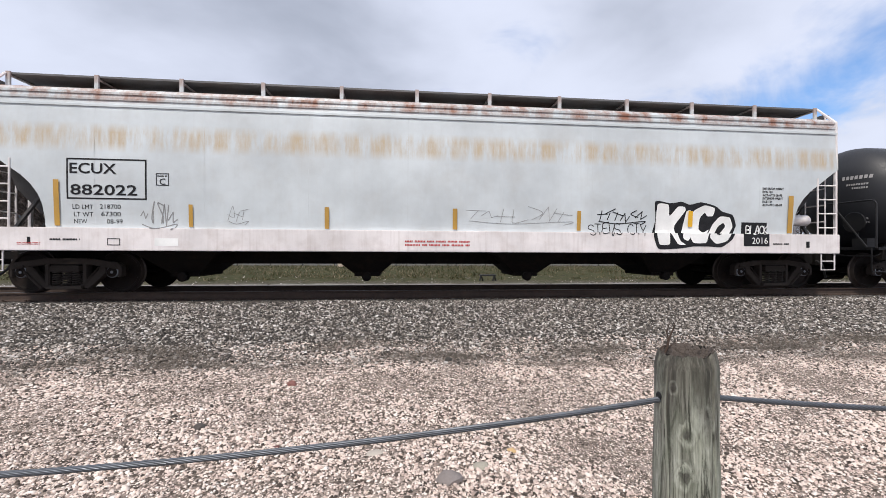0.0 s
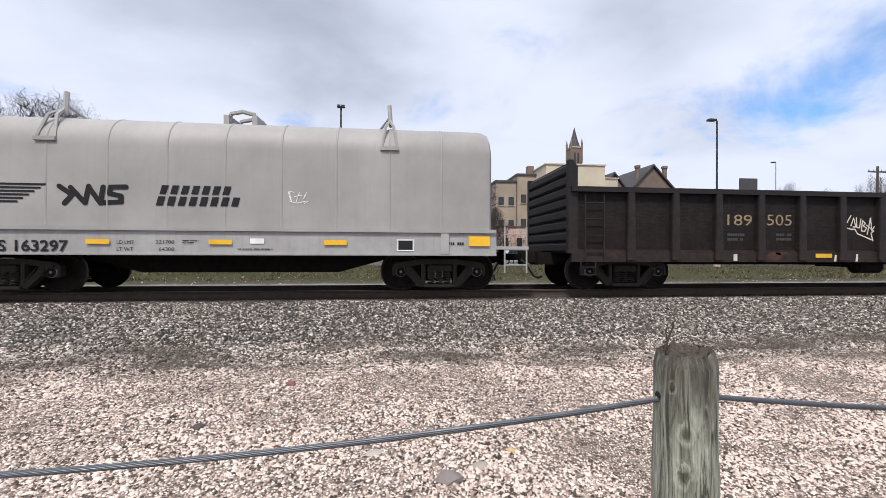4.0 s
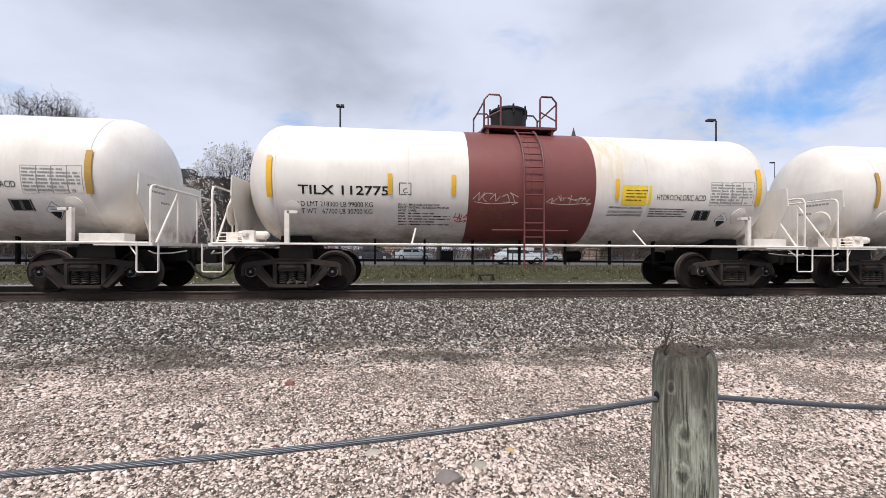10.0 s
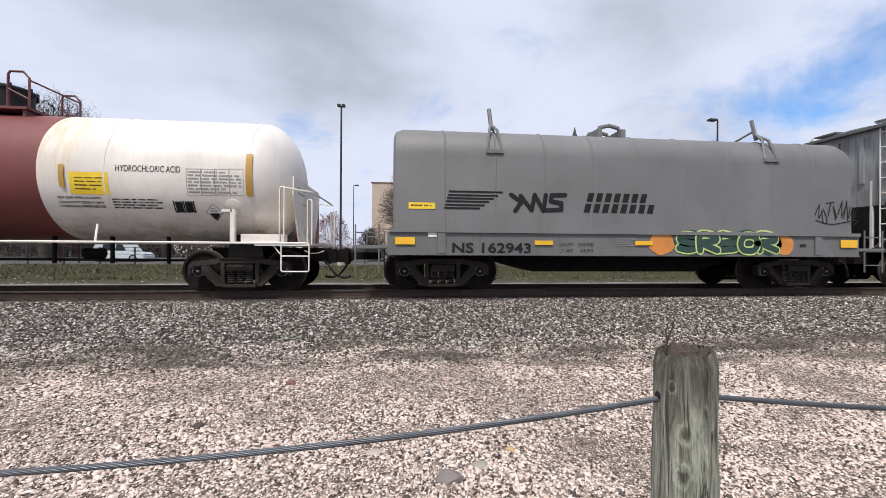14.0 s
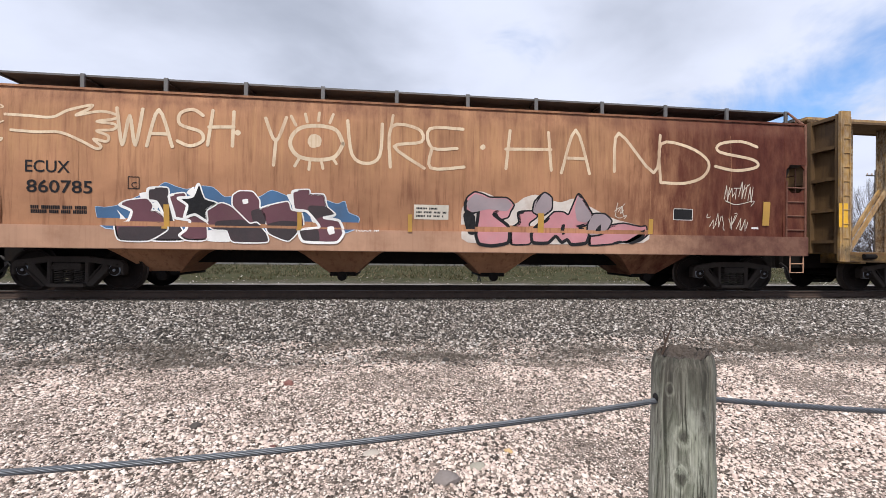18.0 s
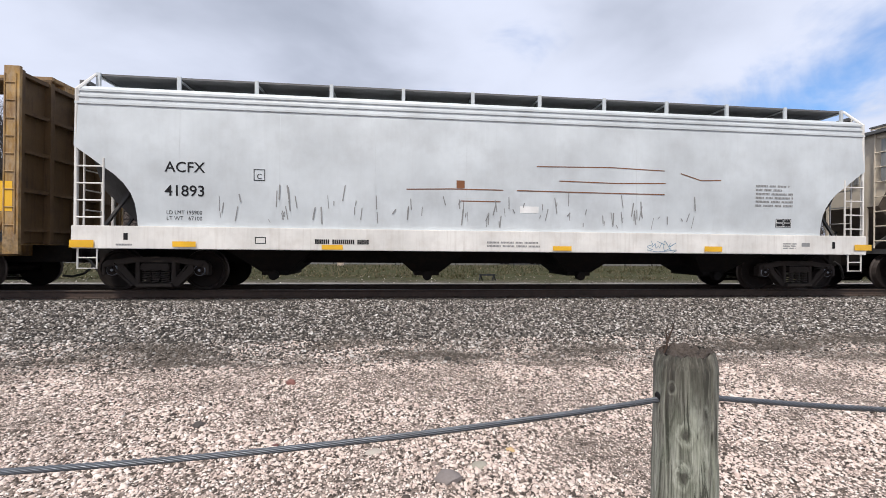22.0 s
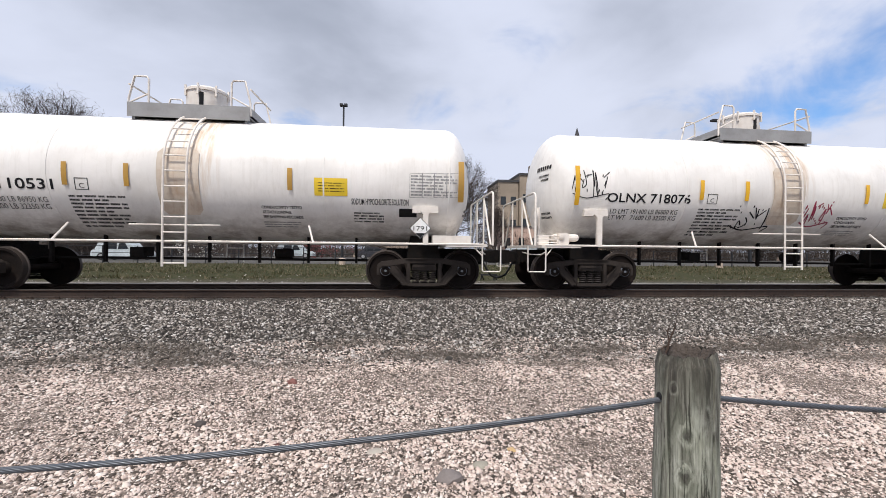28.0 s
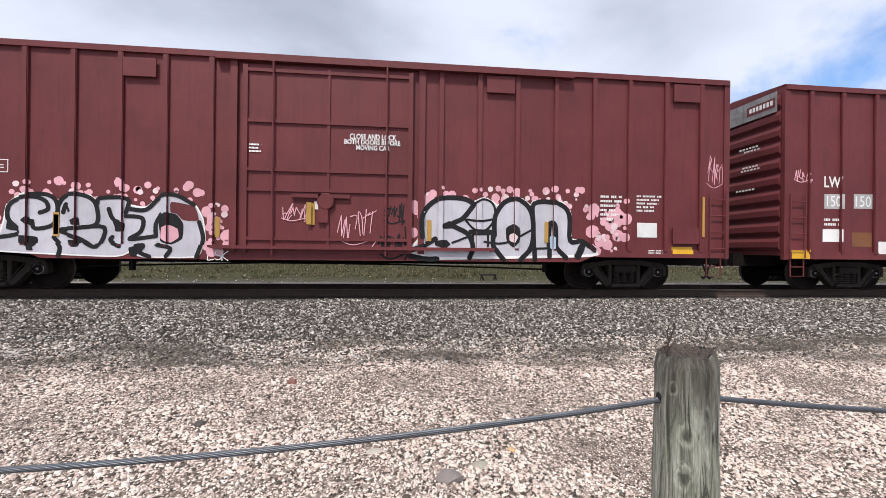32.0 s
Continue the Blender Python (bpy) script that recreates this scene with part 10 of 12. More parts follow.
patch(C14, 0.23, 0.66, 1.80, 1.95, m_white, S14, "marking")
patch(C14, -1.22, -1.04, 2.32, 2.49, m_rust_ink, S14, "rust_patch")
bars(C14, 6.02, 7.01, 2.04, 2.60, 6, m_greyink, S14, 92)
consolidated_stencil(C14, 6.58, 1.57, m_black, S14, 0.79)
strokes(C14, scrawl(3.24, 3.95, 0.97, 1.23, 5, 93), 0.012, m_steelblue, S14)
frame_mark(C14, -5.46, -5.24, 1.05, 1.19, 0.015, m_ink, S14)
patch(C14, -8.01, -7.93, 1.10, 1.24, m_black, S14, "slot")
bars(C14, -0.53, 0.68, 1.01, 1.17, 2, m_greyink, S14, 94)
bars(C14, -8.15, -7.67, 0.97, 1.04, 1, m_greyink, S14, 95)
patch(C14, 7.21, 7.43, 1.11, 1.20, m_greyink, S14, "marking")
patch(C14, 8.04, 8.12, 1.07, 1.23, m_black, S14, "slot")
bars(C14, 6.71, 7.09, 1.04, 1.20, 3, m_greyink, S14, 96)
# short cream hopper with the bright piece
patch(C15, -3.92, -2.87, 2.47, 2.73, m_white, S15, "painted_panel")
text(C15, "WWUX", -3.89, 2.49, 0.206, m_navy, lambda x, z: S15(x, z) - 0.004, 0.98, bold=0.008)
text(C15, "4456", -3.86, 2.04, 0.229, m_ink, S15, 0.80, bold=0.003)
text(C15, "LD LMT 231400", -3.86, 1.68, 0.092, m_ink, S15, 0.88)
text(C15, "LT WT    54600", -3.85, 1.53, 0.092, m_ink, S15, 0.86)
strokes(C15, [[(-2.27, 3.09), (-1.90, 2.25), (-1.61, 3.05)], [(-1.69, 3.11), (-1.34, 2.27), (-0.88, 3.08)], [(-1.82, 2.26), (-1.39, 3.01)]], 0.13, m_maroon_ink, S15)
blocks(C15, 0.85, 3.74, 2.82, 3.14, (10, 1), m_maroon_ink, S15)
blocks(C15, 1.31, 3.16, 2.43, 2.72, (7,), m_maroon_ink, S15)
strokes(C15, scrawl(-4.42, -3.89, 1.60, 2.10, 6, 97), 0.03, m_ink, S15)
strokes(C15, scrawl(3.81, 4.45, 1.58, 2.29, 7, 98), 0.03, m_ink, S15)
blobs(C15, [(-2.65, 1.76, 0.44, 0.41)], m_teal, S15, seed=99)
bubbles(C15, -3.25, 0.41, 1.39, 2.35, 26, 0.08, 0.2, m_teal, S15, 100)
bubbles(C15, 0.41, 3.96, 1.22, 2.57, 26, 0.08, 0.2, m_teal, S15, 101)
shape(C15, [(-3.63, 1.49), (-3.35, 1.42), (-2.28, 1.49), (-0.15, 1.63), (2.81, 1.53), (3.31, 1.74), (3.72, 1.41), (4.21, 1.22), (4.16, 1.01), (-3.57, 0.94)], m_teal, S15, 1)
shape(C15, [(-2.51, 2.32), (-2.27, 2.14), (-1.67, 2.29), (-1.33, 2.48), (-1.07, 2.23), (0.06, 2.32), (0.16, 2.60), (0.52, 2.50), (1.00, 2.41), (1.27, 2.47), (1.54, 2.26), (2.24, 2.42), (2.63, 2.24), (2.53, 1.53), (-2.28, 1.42), (-2.76, 1.72)], m_teal, S15, 1)
shape(C15, [(-2.88, 1.74), (-2.71, 1.91), (-2.47, 1.89), (-2.33, 1.73), (-2.55, 1.55), (-2.77, 1.57)], m_gold, S15, 3, rim=m_ink, rim_w=0.14)
shape(C15, [(-2.78, 1.32), (-2.67, 1.47), (-2.46, 1.42), (-2.54, 1.21), (-2.73, 1.18)], m_gold, S15, 3, rim=m_ink, rim_w=0.14)
shape(C15, [(-1.28, 2.22), (-0.87, 2.49), (-0.46, 2.56), (-0.09, 2.44), (0.16, 2.16), (-0.20, 2.25), (-0.66, 2.26)], m_burnt, S15, 2, rim=m_ink, rim_w=0.14)
shape(C15, [(-1.28, 1.40), (-0.67, 1.46), (0.37, 1.60), (0.77, 1.27), (0.72, 0.99), (-1.24, 0.95)], m_purple, S15, 2, rim=m_ink, rim_w=0.14)
shape(C15, [(0.36, 2.28), (0.63, 2.49), (0.85, 2.38), (0.85, 2.21), (0.53, 2.11)], m_burnt, S15, 3, rim=m_ink, rim_w=0.14)
shape(C15, [(-1.36, 2.16), (-0.19, 2.21), (-0.16, 2.04), (-0.66, 1.92), (-0.77, 1.98), (-0.65, 1.77), (-0.87, 1.60), (-1.19, 1.54), (-1.28, 1.91)], m_purple, S15, 3, rim=m_ink, rim_w=0.14)
shape(C15, [(-2.18, 2.21), (-1.52, 2.15), (-1.31, 1.94), (-1.32, 1.66), (-1.48, 1.49), (-1.18, 1.28), (-0.92, 0.94), (-1.44, 1.22), (-1.63, 0.94), (-1.94, 0.94), (-2.14, 1.26), (-2.21, 1.73)], m_gold, S15, 4, rim=m_ink, rim_w=0.14)
shape(C15, [(-0.80, 2.02), (0.17, 2.07), (0.34, 1.60), (-0.15, 1.51), (-0.43, 1.28), (-0.68, 1.39), (-0.83, 1.61)], m_goldorange, S15, 5, rim=m_ink, rim_w=0.14)
shape(C15, [(0.36, 2.09), (1.07, 2.23), (0.99, 1.92), (0.86, 1.60), (0.58, 1.53), (0.48, 1.80)], m_gold, S15, 5, rim=m_ink, rim_w=0.14)
shape(C15, [(1.10, 1.93), (1.33, 2.03), (1.44, 1.91), (1.40, 1.50), (1.67, 1.34), (1.79, 1.00), (0.97, 0.99), (0.68, 1.43), (1.02, 1.55)], m_purple, S15, 5, rim=m_ink, rim_w=0.14)
shape(C15, [(1.76, 1.35), (2.23, 1.28), (2.06, 0.98), (1.79, 1.00)], m_purple, S15, 5, rim=m_ink, rim_w=0.14)
shape(C15, [(1.53, 2.33), (2.19, 2.27), (2.51, 2.02), (2.54, 1.64), (2.26, 1.29), (1.72, 1.33), (1.43, 1.56), (1.49, 1.94)], m_gold, S15, 6, rim=m_ink, rim_w=0.14)
shape(C15, [(2.54, 1.99), (2.87, 1.95), (2.85, 1.53), (2.52, 1.47)], m_purple, S15, 6, rim=m_ink, rim_w=0.14)
shape(C15, [(2.56, 2.12), (2.79, 2.27), (3.03, 2.17), (3.00, 2.00), (2.59, 2.04)], m_purple, S15, 7, rim=m_ink, rim_w=0.14)
shape(C15, [(2.41, 1.14), (2.59, 1.40), (2.86, 1.38), (3.02, 1.15), (2.93, 0.98), (2.47, 0.97)], m_lavender, S15, 7, rim=m_ink, rim_w=0.14)
shape(C15, [(-2.17, 1.41), (-1.48, 1.42), (-1.24, 1.22), (-1.63, 0.94), (-1.91, 0.95)], m_burnt, S15, 5)
shape(C15, [(1.12, 1.48), (1.44, 1.42), (1.66, 1.28), (1.75, 1.01), (1.00, 1.01), (0.79, 1.32)], m_goldorange, S15, 6)
shape(C15, [(1.60, 1.61), (2.50, 1.77), (2.26, 1.31), (1.72, 1.35)], m_burnt, S15, 7)
shape(C15, [(-0.20, 2.00), (0.14, 2.05), (0.31, 1.63), (-0.12, 1.55)], m_plum, S15, 6)
shape(C15, [(-0.77, 1.74), (-0.20, 1.78), (-0.20, 1.54), (-0.67, 1.44)], m_burnt, S15, 6)
shape(C15, [(1.57, 2.10), (1.76, 2.11), (1.76, 1.67), (1.52, 1.67)], m_goldorange, S15, 7)
shape(C15, [(-0.46, 2.51), (-0.15, 2.40), (0.06, 2.22), (-0.56, 2.26)], m_gold, S15, 3)
shape(C15, [(-1.57, 2.01), (-1.35, 1.91), (-1.34, 1.67), (-1.53, 1.56)], m_lavender, S15, 5)
shape(C15, [(-1.89, 1.80), (-1.68, 1.78), (-1.62, 1.62), (-1.78, 1.47), (-1.89, 1.58)], m_teal, S15, 8, rim=m_ink, rim_w=0.1)
shape(C15, [(1.83, 1.85), (2.03, 1.83), (2.15, 1.68), (1.98, 1.50), (1.81, 1.62)], m_teal, S15, 8, rim=m_ink, rim_w=0.1)
strokes(C15, [curved(q) for q in ([(-1.27, 2.13), (-0.23, 2.19)], [(-0.15, 2.16), (-0.18, 2.02)], [(-2.17, 2.19), (-1.77, 2.15)], [(0.16, 2.05), (0.32, 1.64)], [(1.69, 1.04), (2.04, 1.29)], [(2.53, 1.39), (2.92, 1.31)], [(2.48, 1.14), (2.97, 1.19)], [(0.37, 2.07), (0.79, 2.18)], [(2.19, 2.23), (2.47, 2.05)], [(-0.67, 1.44), (-0.39, 1.24), (-0.39, 0.98)],)], 0.03, m_white, S15, off=0.0200)
strokes(C15, [curved(q) for q in ([(0.48, 1.61), (0.72, 1.27), (0.95, 1.03)], [(1.22, 1.90), (1.38, 1.85)],)], 0.03, m_white, S15, off=0.0200)
strokes(C15, [curved(q) for q in ([(-1.83, 1.71), (-1.40, 1.91)], [(-0.66, 1.80), (-0.20, 1.84)], [(-0.33, 2.02), (-0.32, 1.54)], [(1.65, 1.67), (2.50, 1.83)], [(0.53, 1.91), (0.90, 1.87)], [(2.48, 1.05), (2.98, 1.09)],)], 0.02, m_ink, S15, off=0.0200)
shape(C15, [(-1.87, 2.05), (-1.67, 2.06), (-1.52, 1.96), (-1.75, 1.99)], m_ink, S15, 9)
shape(C15, [(-0.59, 2.50), (-0.41, 2.52), (-0.46, 2.41), (-0.59, 2.42)], m_ink, S15, 9)
shape(C15, [(1.92, 2.19), (2.24, 2.18), (2.38, 1.99), (2.19, 2.07)], m_ink, S15, 9)
shape(C15, [(0.03, 1.98), (0.14, 1.98), (0.19, 1.79), (0.08, 1.79)], m_ink, S15, 9)
shape(C15, [(-0.36, 1.47), (-0.20, 1.47), (-0.18, 1.38), (-0.33, 1.38)], m_ink, S15, 9)
patch(C15, -4.98, -4.10, 0.95, 1.08, m_yellow, S15, "reflector_strip", 0.024)
patch(C15, -0.11, 0.78, 0.94, 1.06, m_yellow, S15, "reflector_strip", 0.024)
patch(C15, 4.13, 5.06, 0.98, 1.08, m_yellow, S15, "reflector_strip", 0.024)
patch(C15, 2.93, 3.39, 1.68, 1.87, m_black, S15, "service_panel")
frame_mark(C15, 2.93, 3.14, 1.68, 1.86, 0.008, m_white, S15)
strokes(C15, word("XXX", 0.16, 0.99, 0.29, 0.19, 0.2, 0.05, 102), 0.02, m_white, S15)
strokes(C15, scrawl(-2.99, -2.34, 0.99, 1.18, 5, 103), 0.02, m_white, S15)
blobs(C15, [(-4.70, 1.23, 0.13, 0.14)], m_rust_ink, S15, seed=104)
strokes(C15, word("NO", 3.21, 1.03, 0.20, 0.15, 0.2, 0.05, 105), 0.02, m_white, S15)
# short cream hopper
patch(C16, -4.01, -2.97, 2.46, 2.76, m_white, S16, "painted_panel")
text(C16, "WWUX", -3.98, 2.49, 0.236, m_navy, lambda x, z: S16(x, z) - 0.004, 0.97, bold=0.006)
text(C16, "7284", -3.94, 2.04, 0.235, m_ink, S16, 0.80, bold=0.004)
text(C16, "LD LMT   229800LBS", -3.94, 1.66, 0.095, m_ink, S16, 1.13)
text(C16, "LT WT    56200LBS", -3.94, 1.52, 0.095, m_ink, S16, 1.13)
blocks(C16, -1.14, 3.88, 2.84, 3.15, (10, 1, 7), m_umber, S16)
blocks(C16, 0.67, 2.64, 2.35, 2.66, (8,), m_maroon_ink, S16)
strokes(C16, [[(0.45, 2.61), (1.73, 2.61), (3.36, 2.59)]], 0.035, m_rust_ink, S16)
patch(C16, -4.50, -4.39, 1.38, 2.31, m_ochre, S16, "reflector_strip", 0.024)
patch(C16, -2.43, -2.33, 1.42, 1.88, m_ochre, S16, "reflector_strip", 0.024)
patch(C16, -0.08, 0.02, 1.41, 1.88, m_ochre, S16, "reflector_strip", 0.024)
patch(C16, 2.26, 2.36, 1.43, 1.88, m_ochre, S16, "reflector_strip", 0.024)
patch(C16, 4.32, 4.45, 1.44, 2.34, m_ochre, S16, "reflector_strip", 0.024)
strokes(C16, scrawl(-3.15, -2.29, 1.72, 2.11, 6, 106), 0.014, m_greyink, S16)
strokes(C16, scrawl(-2.29, -0.74, 1.50, 2.11, 8, 107), 0.014, m_steelblue, S16)
strokes(C16, scrawl(2.65, 3.57, 1.79, 2.30, 5, 108), 0.012, m_greyink, S16)
strokes(C16, [[(0.55, 1.23), (0.92, 1.93), (1.24, 1.75), (1.30, 1.00)], [(1.36, 1.88), (1.34, 1.02)], [(2.00, 1.96), (1.44, 1.44), (2.13, 1.07)], [(0.62, 0.99), (0.99, 1.24), (1.62, 1.00)]], 0.03, m_red_ink, S16)
strokes(C16, word("H", 2.47, 1.30, 0.46, 0.46, 0.2, 0.05, 109), 0.03, m_red_ink, S16)
bars(C16, -0.68, 0.61, 1.53, 1.96, 5, m_ink, S16, 110)
consolidated_stencil(C16, 3.01, 1.57, m_black, S16, 0.97)
bars(C16, -2.45, -1.35, 1.07, 1.19, 1, m_ink, S16, 111, fill=0.75)
bars(C16, -0.97, 0.68, 1.10, 1.22, 2, m_greyink, S16, 112)
bars(C16, 3.10, 3.76, 1.03, 1.22, 3, m_greyink, S16, 113)
blobs(C16, [(-3.64, 1.20, 0.12, 0.16)], m_plum, S16, seed=114)
blobs(C16, [(-4.69, 1.17, 0.07, 0.10), (4.62, 1.10, 0.09, 0.10)], m_rust_ink, S16, seed=115)
frame_mark(C16, -3.26, -2.99, 1.05, 1.20, 0.015, m_ink, S16)
strokes(C16, word("UK", 5.21, 1.12, 0.32, 0.13, 0.2, 0.05, 116), 0.02, m_ink, S16)
def bleach_marks(car, surf, mark, load, tare, strip, dm, wm, dr=0.0, dc=0.0, mids=(-2.45, -1.27, 2.01)):
    text(car, mark, -4.56 + dm, 2.12, 0.205, m_ink, surf, wm, bold=0.004)
    text(car, load, -4.43 + dm, 1.86, 0.106, m_ink, surf, 1.71)
    text(car, tare, -4.43 + dm, 1.72, 0.106, m_ink, surf, 1.71)
    patch(car, -5.56, -5.45, 2.03, 2.94, strip, surf, "reflector_strip", 0.024)
    for x in mids:
        patch(car, x, x + 0.1, 2.21, 2.68, strip, surf, "reflector_strip", 0.024)
    patch(car, 5.73 + dr, 5.86 + dr, 2.03, 2.94, strip, surf, "reflector_strip", 0.024)
    frame_mark(car, -2.23 + dc, -1.97 + dc, 2.12, 2.36, 0.015, m_ink, surf)
    text(car, "C", -2.15 + dc, 2.16, 0.096, m_ink, surf, 0.10)
    bars(car, -2.40, -1.30, 1.36, 2.03, 9, m_ink, surf, 117)
    for k, (line, w) in enumerate((("CONDUCTIVITY TESTED", 0.86), ("AT EACH LOADING.", 0.62), ("SEE SHIPPING RECORDS", 0.86))):
        text(car, line, 1.42 + dr, 1.82 - 0.1 * k, 0.058, m_ink, surf, w, bold=0.002)
    bars(car, 1.40 + dr, 2.2 + dr, 1.42, 1.56, 3, m_greyink, surf, 118)
    bars(car, 3.40 + dr, 4.07 + dr, 1.55, 1.79, 4, m_ink, surf, 119)
    patch(car, 2.57 + dr, 3.28 + dr, 2.11, 2.49, m_sign_yellow, surf, "placard")
    bars(car, 2.65 + dr, 3.20 + dr, 2.18, 2.41, 4, m_ink, surf, 120, fill=0.28)
    text(car, "SODIUM HYPOCHLORITE SOLUTION", 3.36 + dr, 1.94, 0.128, m_ink, surf, 1.26, bold=0.002)
    frame_mark(car, 4.64 + dr, 4.92 + dr, 2.11, 2.65, 0.008, m_greyink, surf)
    frame_mark(car, 4.92 + dr, 5.19 + dr, 2.11, 2.66, 0.008, m_greyink, surf)
    frame_mark(car, 5.19 + dr, 5.47 + dr, 2.12, 2.66, 0.008, m_greyink, surf)
    frame_mark(car, 5.47 + dr, 5.75 + dr, 2.13, 2.67, 0.008, m_greyink, surf)
    bars(car, 4.67 + dr, 5.71 + dr, 2.14, 2.62, 7, m_greyink, surf, 121)
    if not dr:
        patch(car, 4.41, 4.81, 1.69, 1.87, m_black, surf, "service_panel")
    diamond(car, 4.88, 1.42, 0.24, m_white, m_ink, flat(-1.53))
    text(car, "1791", 4.73, 1.37, 0.1, m_ink, flat(-1.536), 0.3)


bleach_marks(*BLEACH[0], "OLNX 718406", "LD LMT 191500 LB 86800 KG", "LT WT   71500 LB 32500 KG", m_yellow, -0.30, 1.94)
bleach_marks(*BLEACH[1], "TILX 110531", "LD LMT 191700 LB 86950 KG", "LT WT   71300 LB 32350 KG", m_ochre, -0.1, 2.02)
bleach_marks(*BLEACH[2], "OLNX 718076", "LD LMT 191400 LB 86800 KG", "LT WT   71600 LB 32500 KG", m_yellow, -0.2, 2.1)
bleach_marks(*BLEACH[3], "OLNX 718325", "LD LMT 192400 LB 87300 KG", "LT WT   70600 LB 32000 KG", m_yellow, -0.36, 2.1, -0.46, -0.42, (-2.37, 0.66, 2.84))
strokes(BLEACH[2][0], scrawl(-5.61, -4.74, 2.23, 2.85, 8, 122), 0.022, m_ink, BLEACH[2][1])
strokes(BLEACH[2][0], scrawl(-1.37, -0.37, 1.56, 2.11, 8, 123), 0.03, m_ink, BLEACH[2][1])
strokes(BLEACH[2][0], scrawl(0.45, 1.23, 1.67, 2.27, 9, 124), 0.03, m_crimson, BLEACH[2][1])
strokes(BLEACH[3][0], scrawl(-1.27, -0.90, 1.68, 2.09, 5, 125), 0.016, m_lime, BLEACH[3][1])
# oxide-red boxcar
text(C21, "NO", -8.32, 2.63, 0.225, m_white, S21, 0.46, bold=0.006)
text(C21, "KL", -7.47, 2.66, 0.227, m_white, S21, 0.38, bold=0.006)
text(C21, "601", -8.34, 2.18, 0.225, m_white, S21, 0.49, bold=0.006)
text(C21, "614", -7.50, 2.20, 0.227, m_white, S21, 0.50, bold=0.006)
frame_mark(C21, -6.50, -6.24, 2.40, 2.66, 0.015, m_white, S21)
text(C21, "F", -6.42, 2.43, 0.127, m_white, S21, 0.10)
text(C21, "LD LMT", -8.25, 1.61, 0.087, m_white, S21, 0.41)
text(C21, "LT WT", -8.25, 1.37, 0.100, m_white, S21, 0.35)
patch(C21, -7.61, -6.91, 1.43, 1.71, m_black, S21, "painted_panel")
patch(C21, -8.37, -7.93, 0.89, 1.08, m_sign_yellow, S21, "warning_label")
bars(C21, -8.32, -7.98, 0.93, 1.04, 2, m_ink, S21, 126)
patch(C21, -8.64, -8.53, 1.35, 2.24, m_ochre, S21, "reflector_strip", 0.024)
strokes(C21, [[(-9.22, 3.44), (-9.04, 3.63), (-8.86, 3.51), (-9.16, 3.07), (-8.79, 3.18), (-8.57, 3.40), (-8.73, 3.61), (-8.98, 3.39), (-8.89, 2.93)], [(-8.79, 2.90), (-8.55, 3.46)], [(-8.85, 3.70), (-8.75, 3.79), (-8.67, 3.68), (-8.80, 3.60), (-8.85, 3.70)]], 0.035, m_white, S21)
strokes(C21, word("WRIST", -7.13, 0.79, 0.46, 0.14, 0.2, 0.05, 127), 0.016, m_white, S21)
bubbles(C21, -6.88, -6.29, 0.81, 1.70, 22, 0.03, 0.11, m_pink, S21, 128)
bubbles(C21, -6.24, -2.41, 1.74, 2.26, 60, 0.03, 0.1, m_pink, S21, 129)
bubbles(C21, -2.55, -2.05, 0.84, 1.84, 24, 0.03, 0.12, m_pink, S21, 130)
bubbles(C21, -6.76, -2.13, 1.54, 2.19, 26, 0.02, 0.07, m_palepink, S21, 131)
bubbles(C21, -6.88, -6.42, 0.87, 1.51, 8, 0.02, 0.08, m_palepink, S21, 132)
shape(C21, [(-6.58, 0.85), (-6.58, 1.07), (-6.38, 1.13), (-6.29, 1.45), (-6.25, 1.75), (-6.05, 1.93), (-5.84, 1.99), (-5.49, 1.98), (-5.32, 1.81), (-5.05, 2.01), (-4.72, 1.97), (-4.59, 1.82), (-4.55, 1.95), (-4.01, 1.94), (-3.98, 1.78), (-3.66, 1.73), (-3.37, 2.01), (-3.07, 2.04), (-2.72, 1.83), (-2.57, 1.55), (-2.52, 1.12), (-2.61, 0.75), (-3.72, 0.75), (-3.94, 0.87), (-4.15, 0.75)], m_silver, S21, 3, rim=m_white, rim_w=0.06)
strokes(C21, [curved(q) for q in ([(-6.38, 1.11), (-6.01, 1.21), (-6.23, 1.49), (-6.18, 1.79), (-5.84, 1.93), (-5.57, 1.86), (-5.50, 1.69), (-5.65, 1.61)], [(-5.84, 1.98), (-5.50, 1.97), (-5.33, 1.78), (-5.39, 1.39), (-5.73, 1.29), (-5.79, 1.44)], [(-5.32, 1.73), (-5.22, 1.92), (-5.01, 2.00), (-4.73, 1.93), (-4.60, 1.75), (-4.60, 1.40), (-4.94, 1.32), (-5.25, 1.28)],)], 0.085, m_ink, S21, off=0.0136)
strokes(C21, [curved(q) for q in ([(-5.22, 1.62), (-5.17, 1.79), (-5.10, 1.66)], [(-4.94, 1.32), (-4.45, 1.33), (-4.58, 0.94), (-4.90, 1.09), (-5.25, 1.24)], [(-4.59, 1.82), (-4.52, 1.93), (-4.02, 1.92), (-4.05, 1.64)], [(-4.37, 1.71), (-4.30, 1.52), (-4.16, 1.45)], [(-3.98, 1.72), (-3.66, 1.71), (-3.37, 1.99), (-3.08, 2.02), (-2.74, 1.83)],)], 0.085, m_ink, S21, off=0.0136)
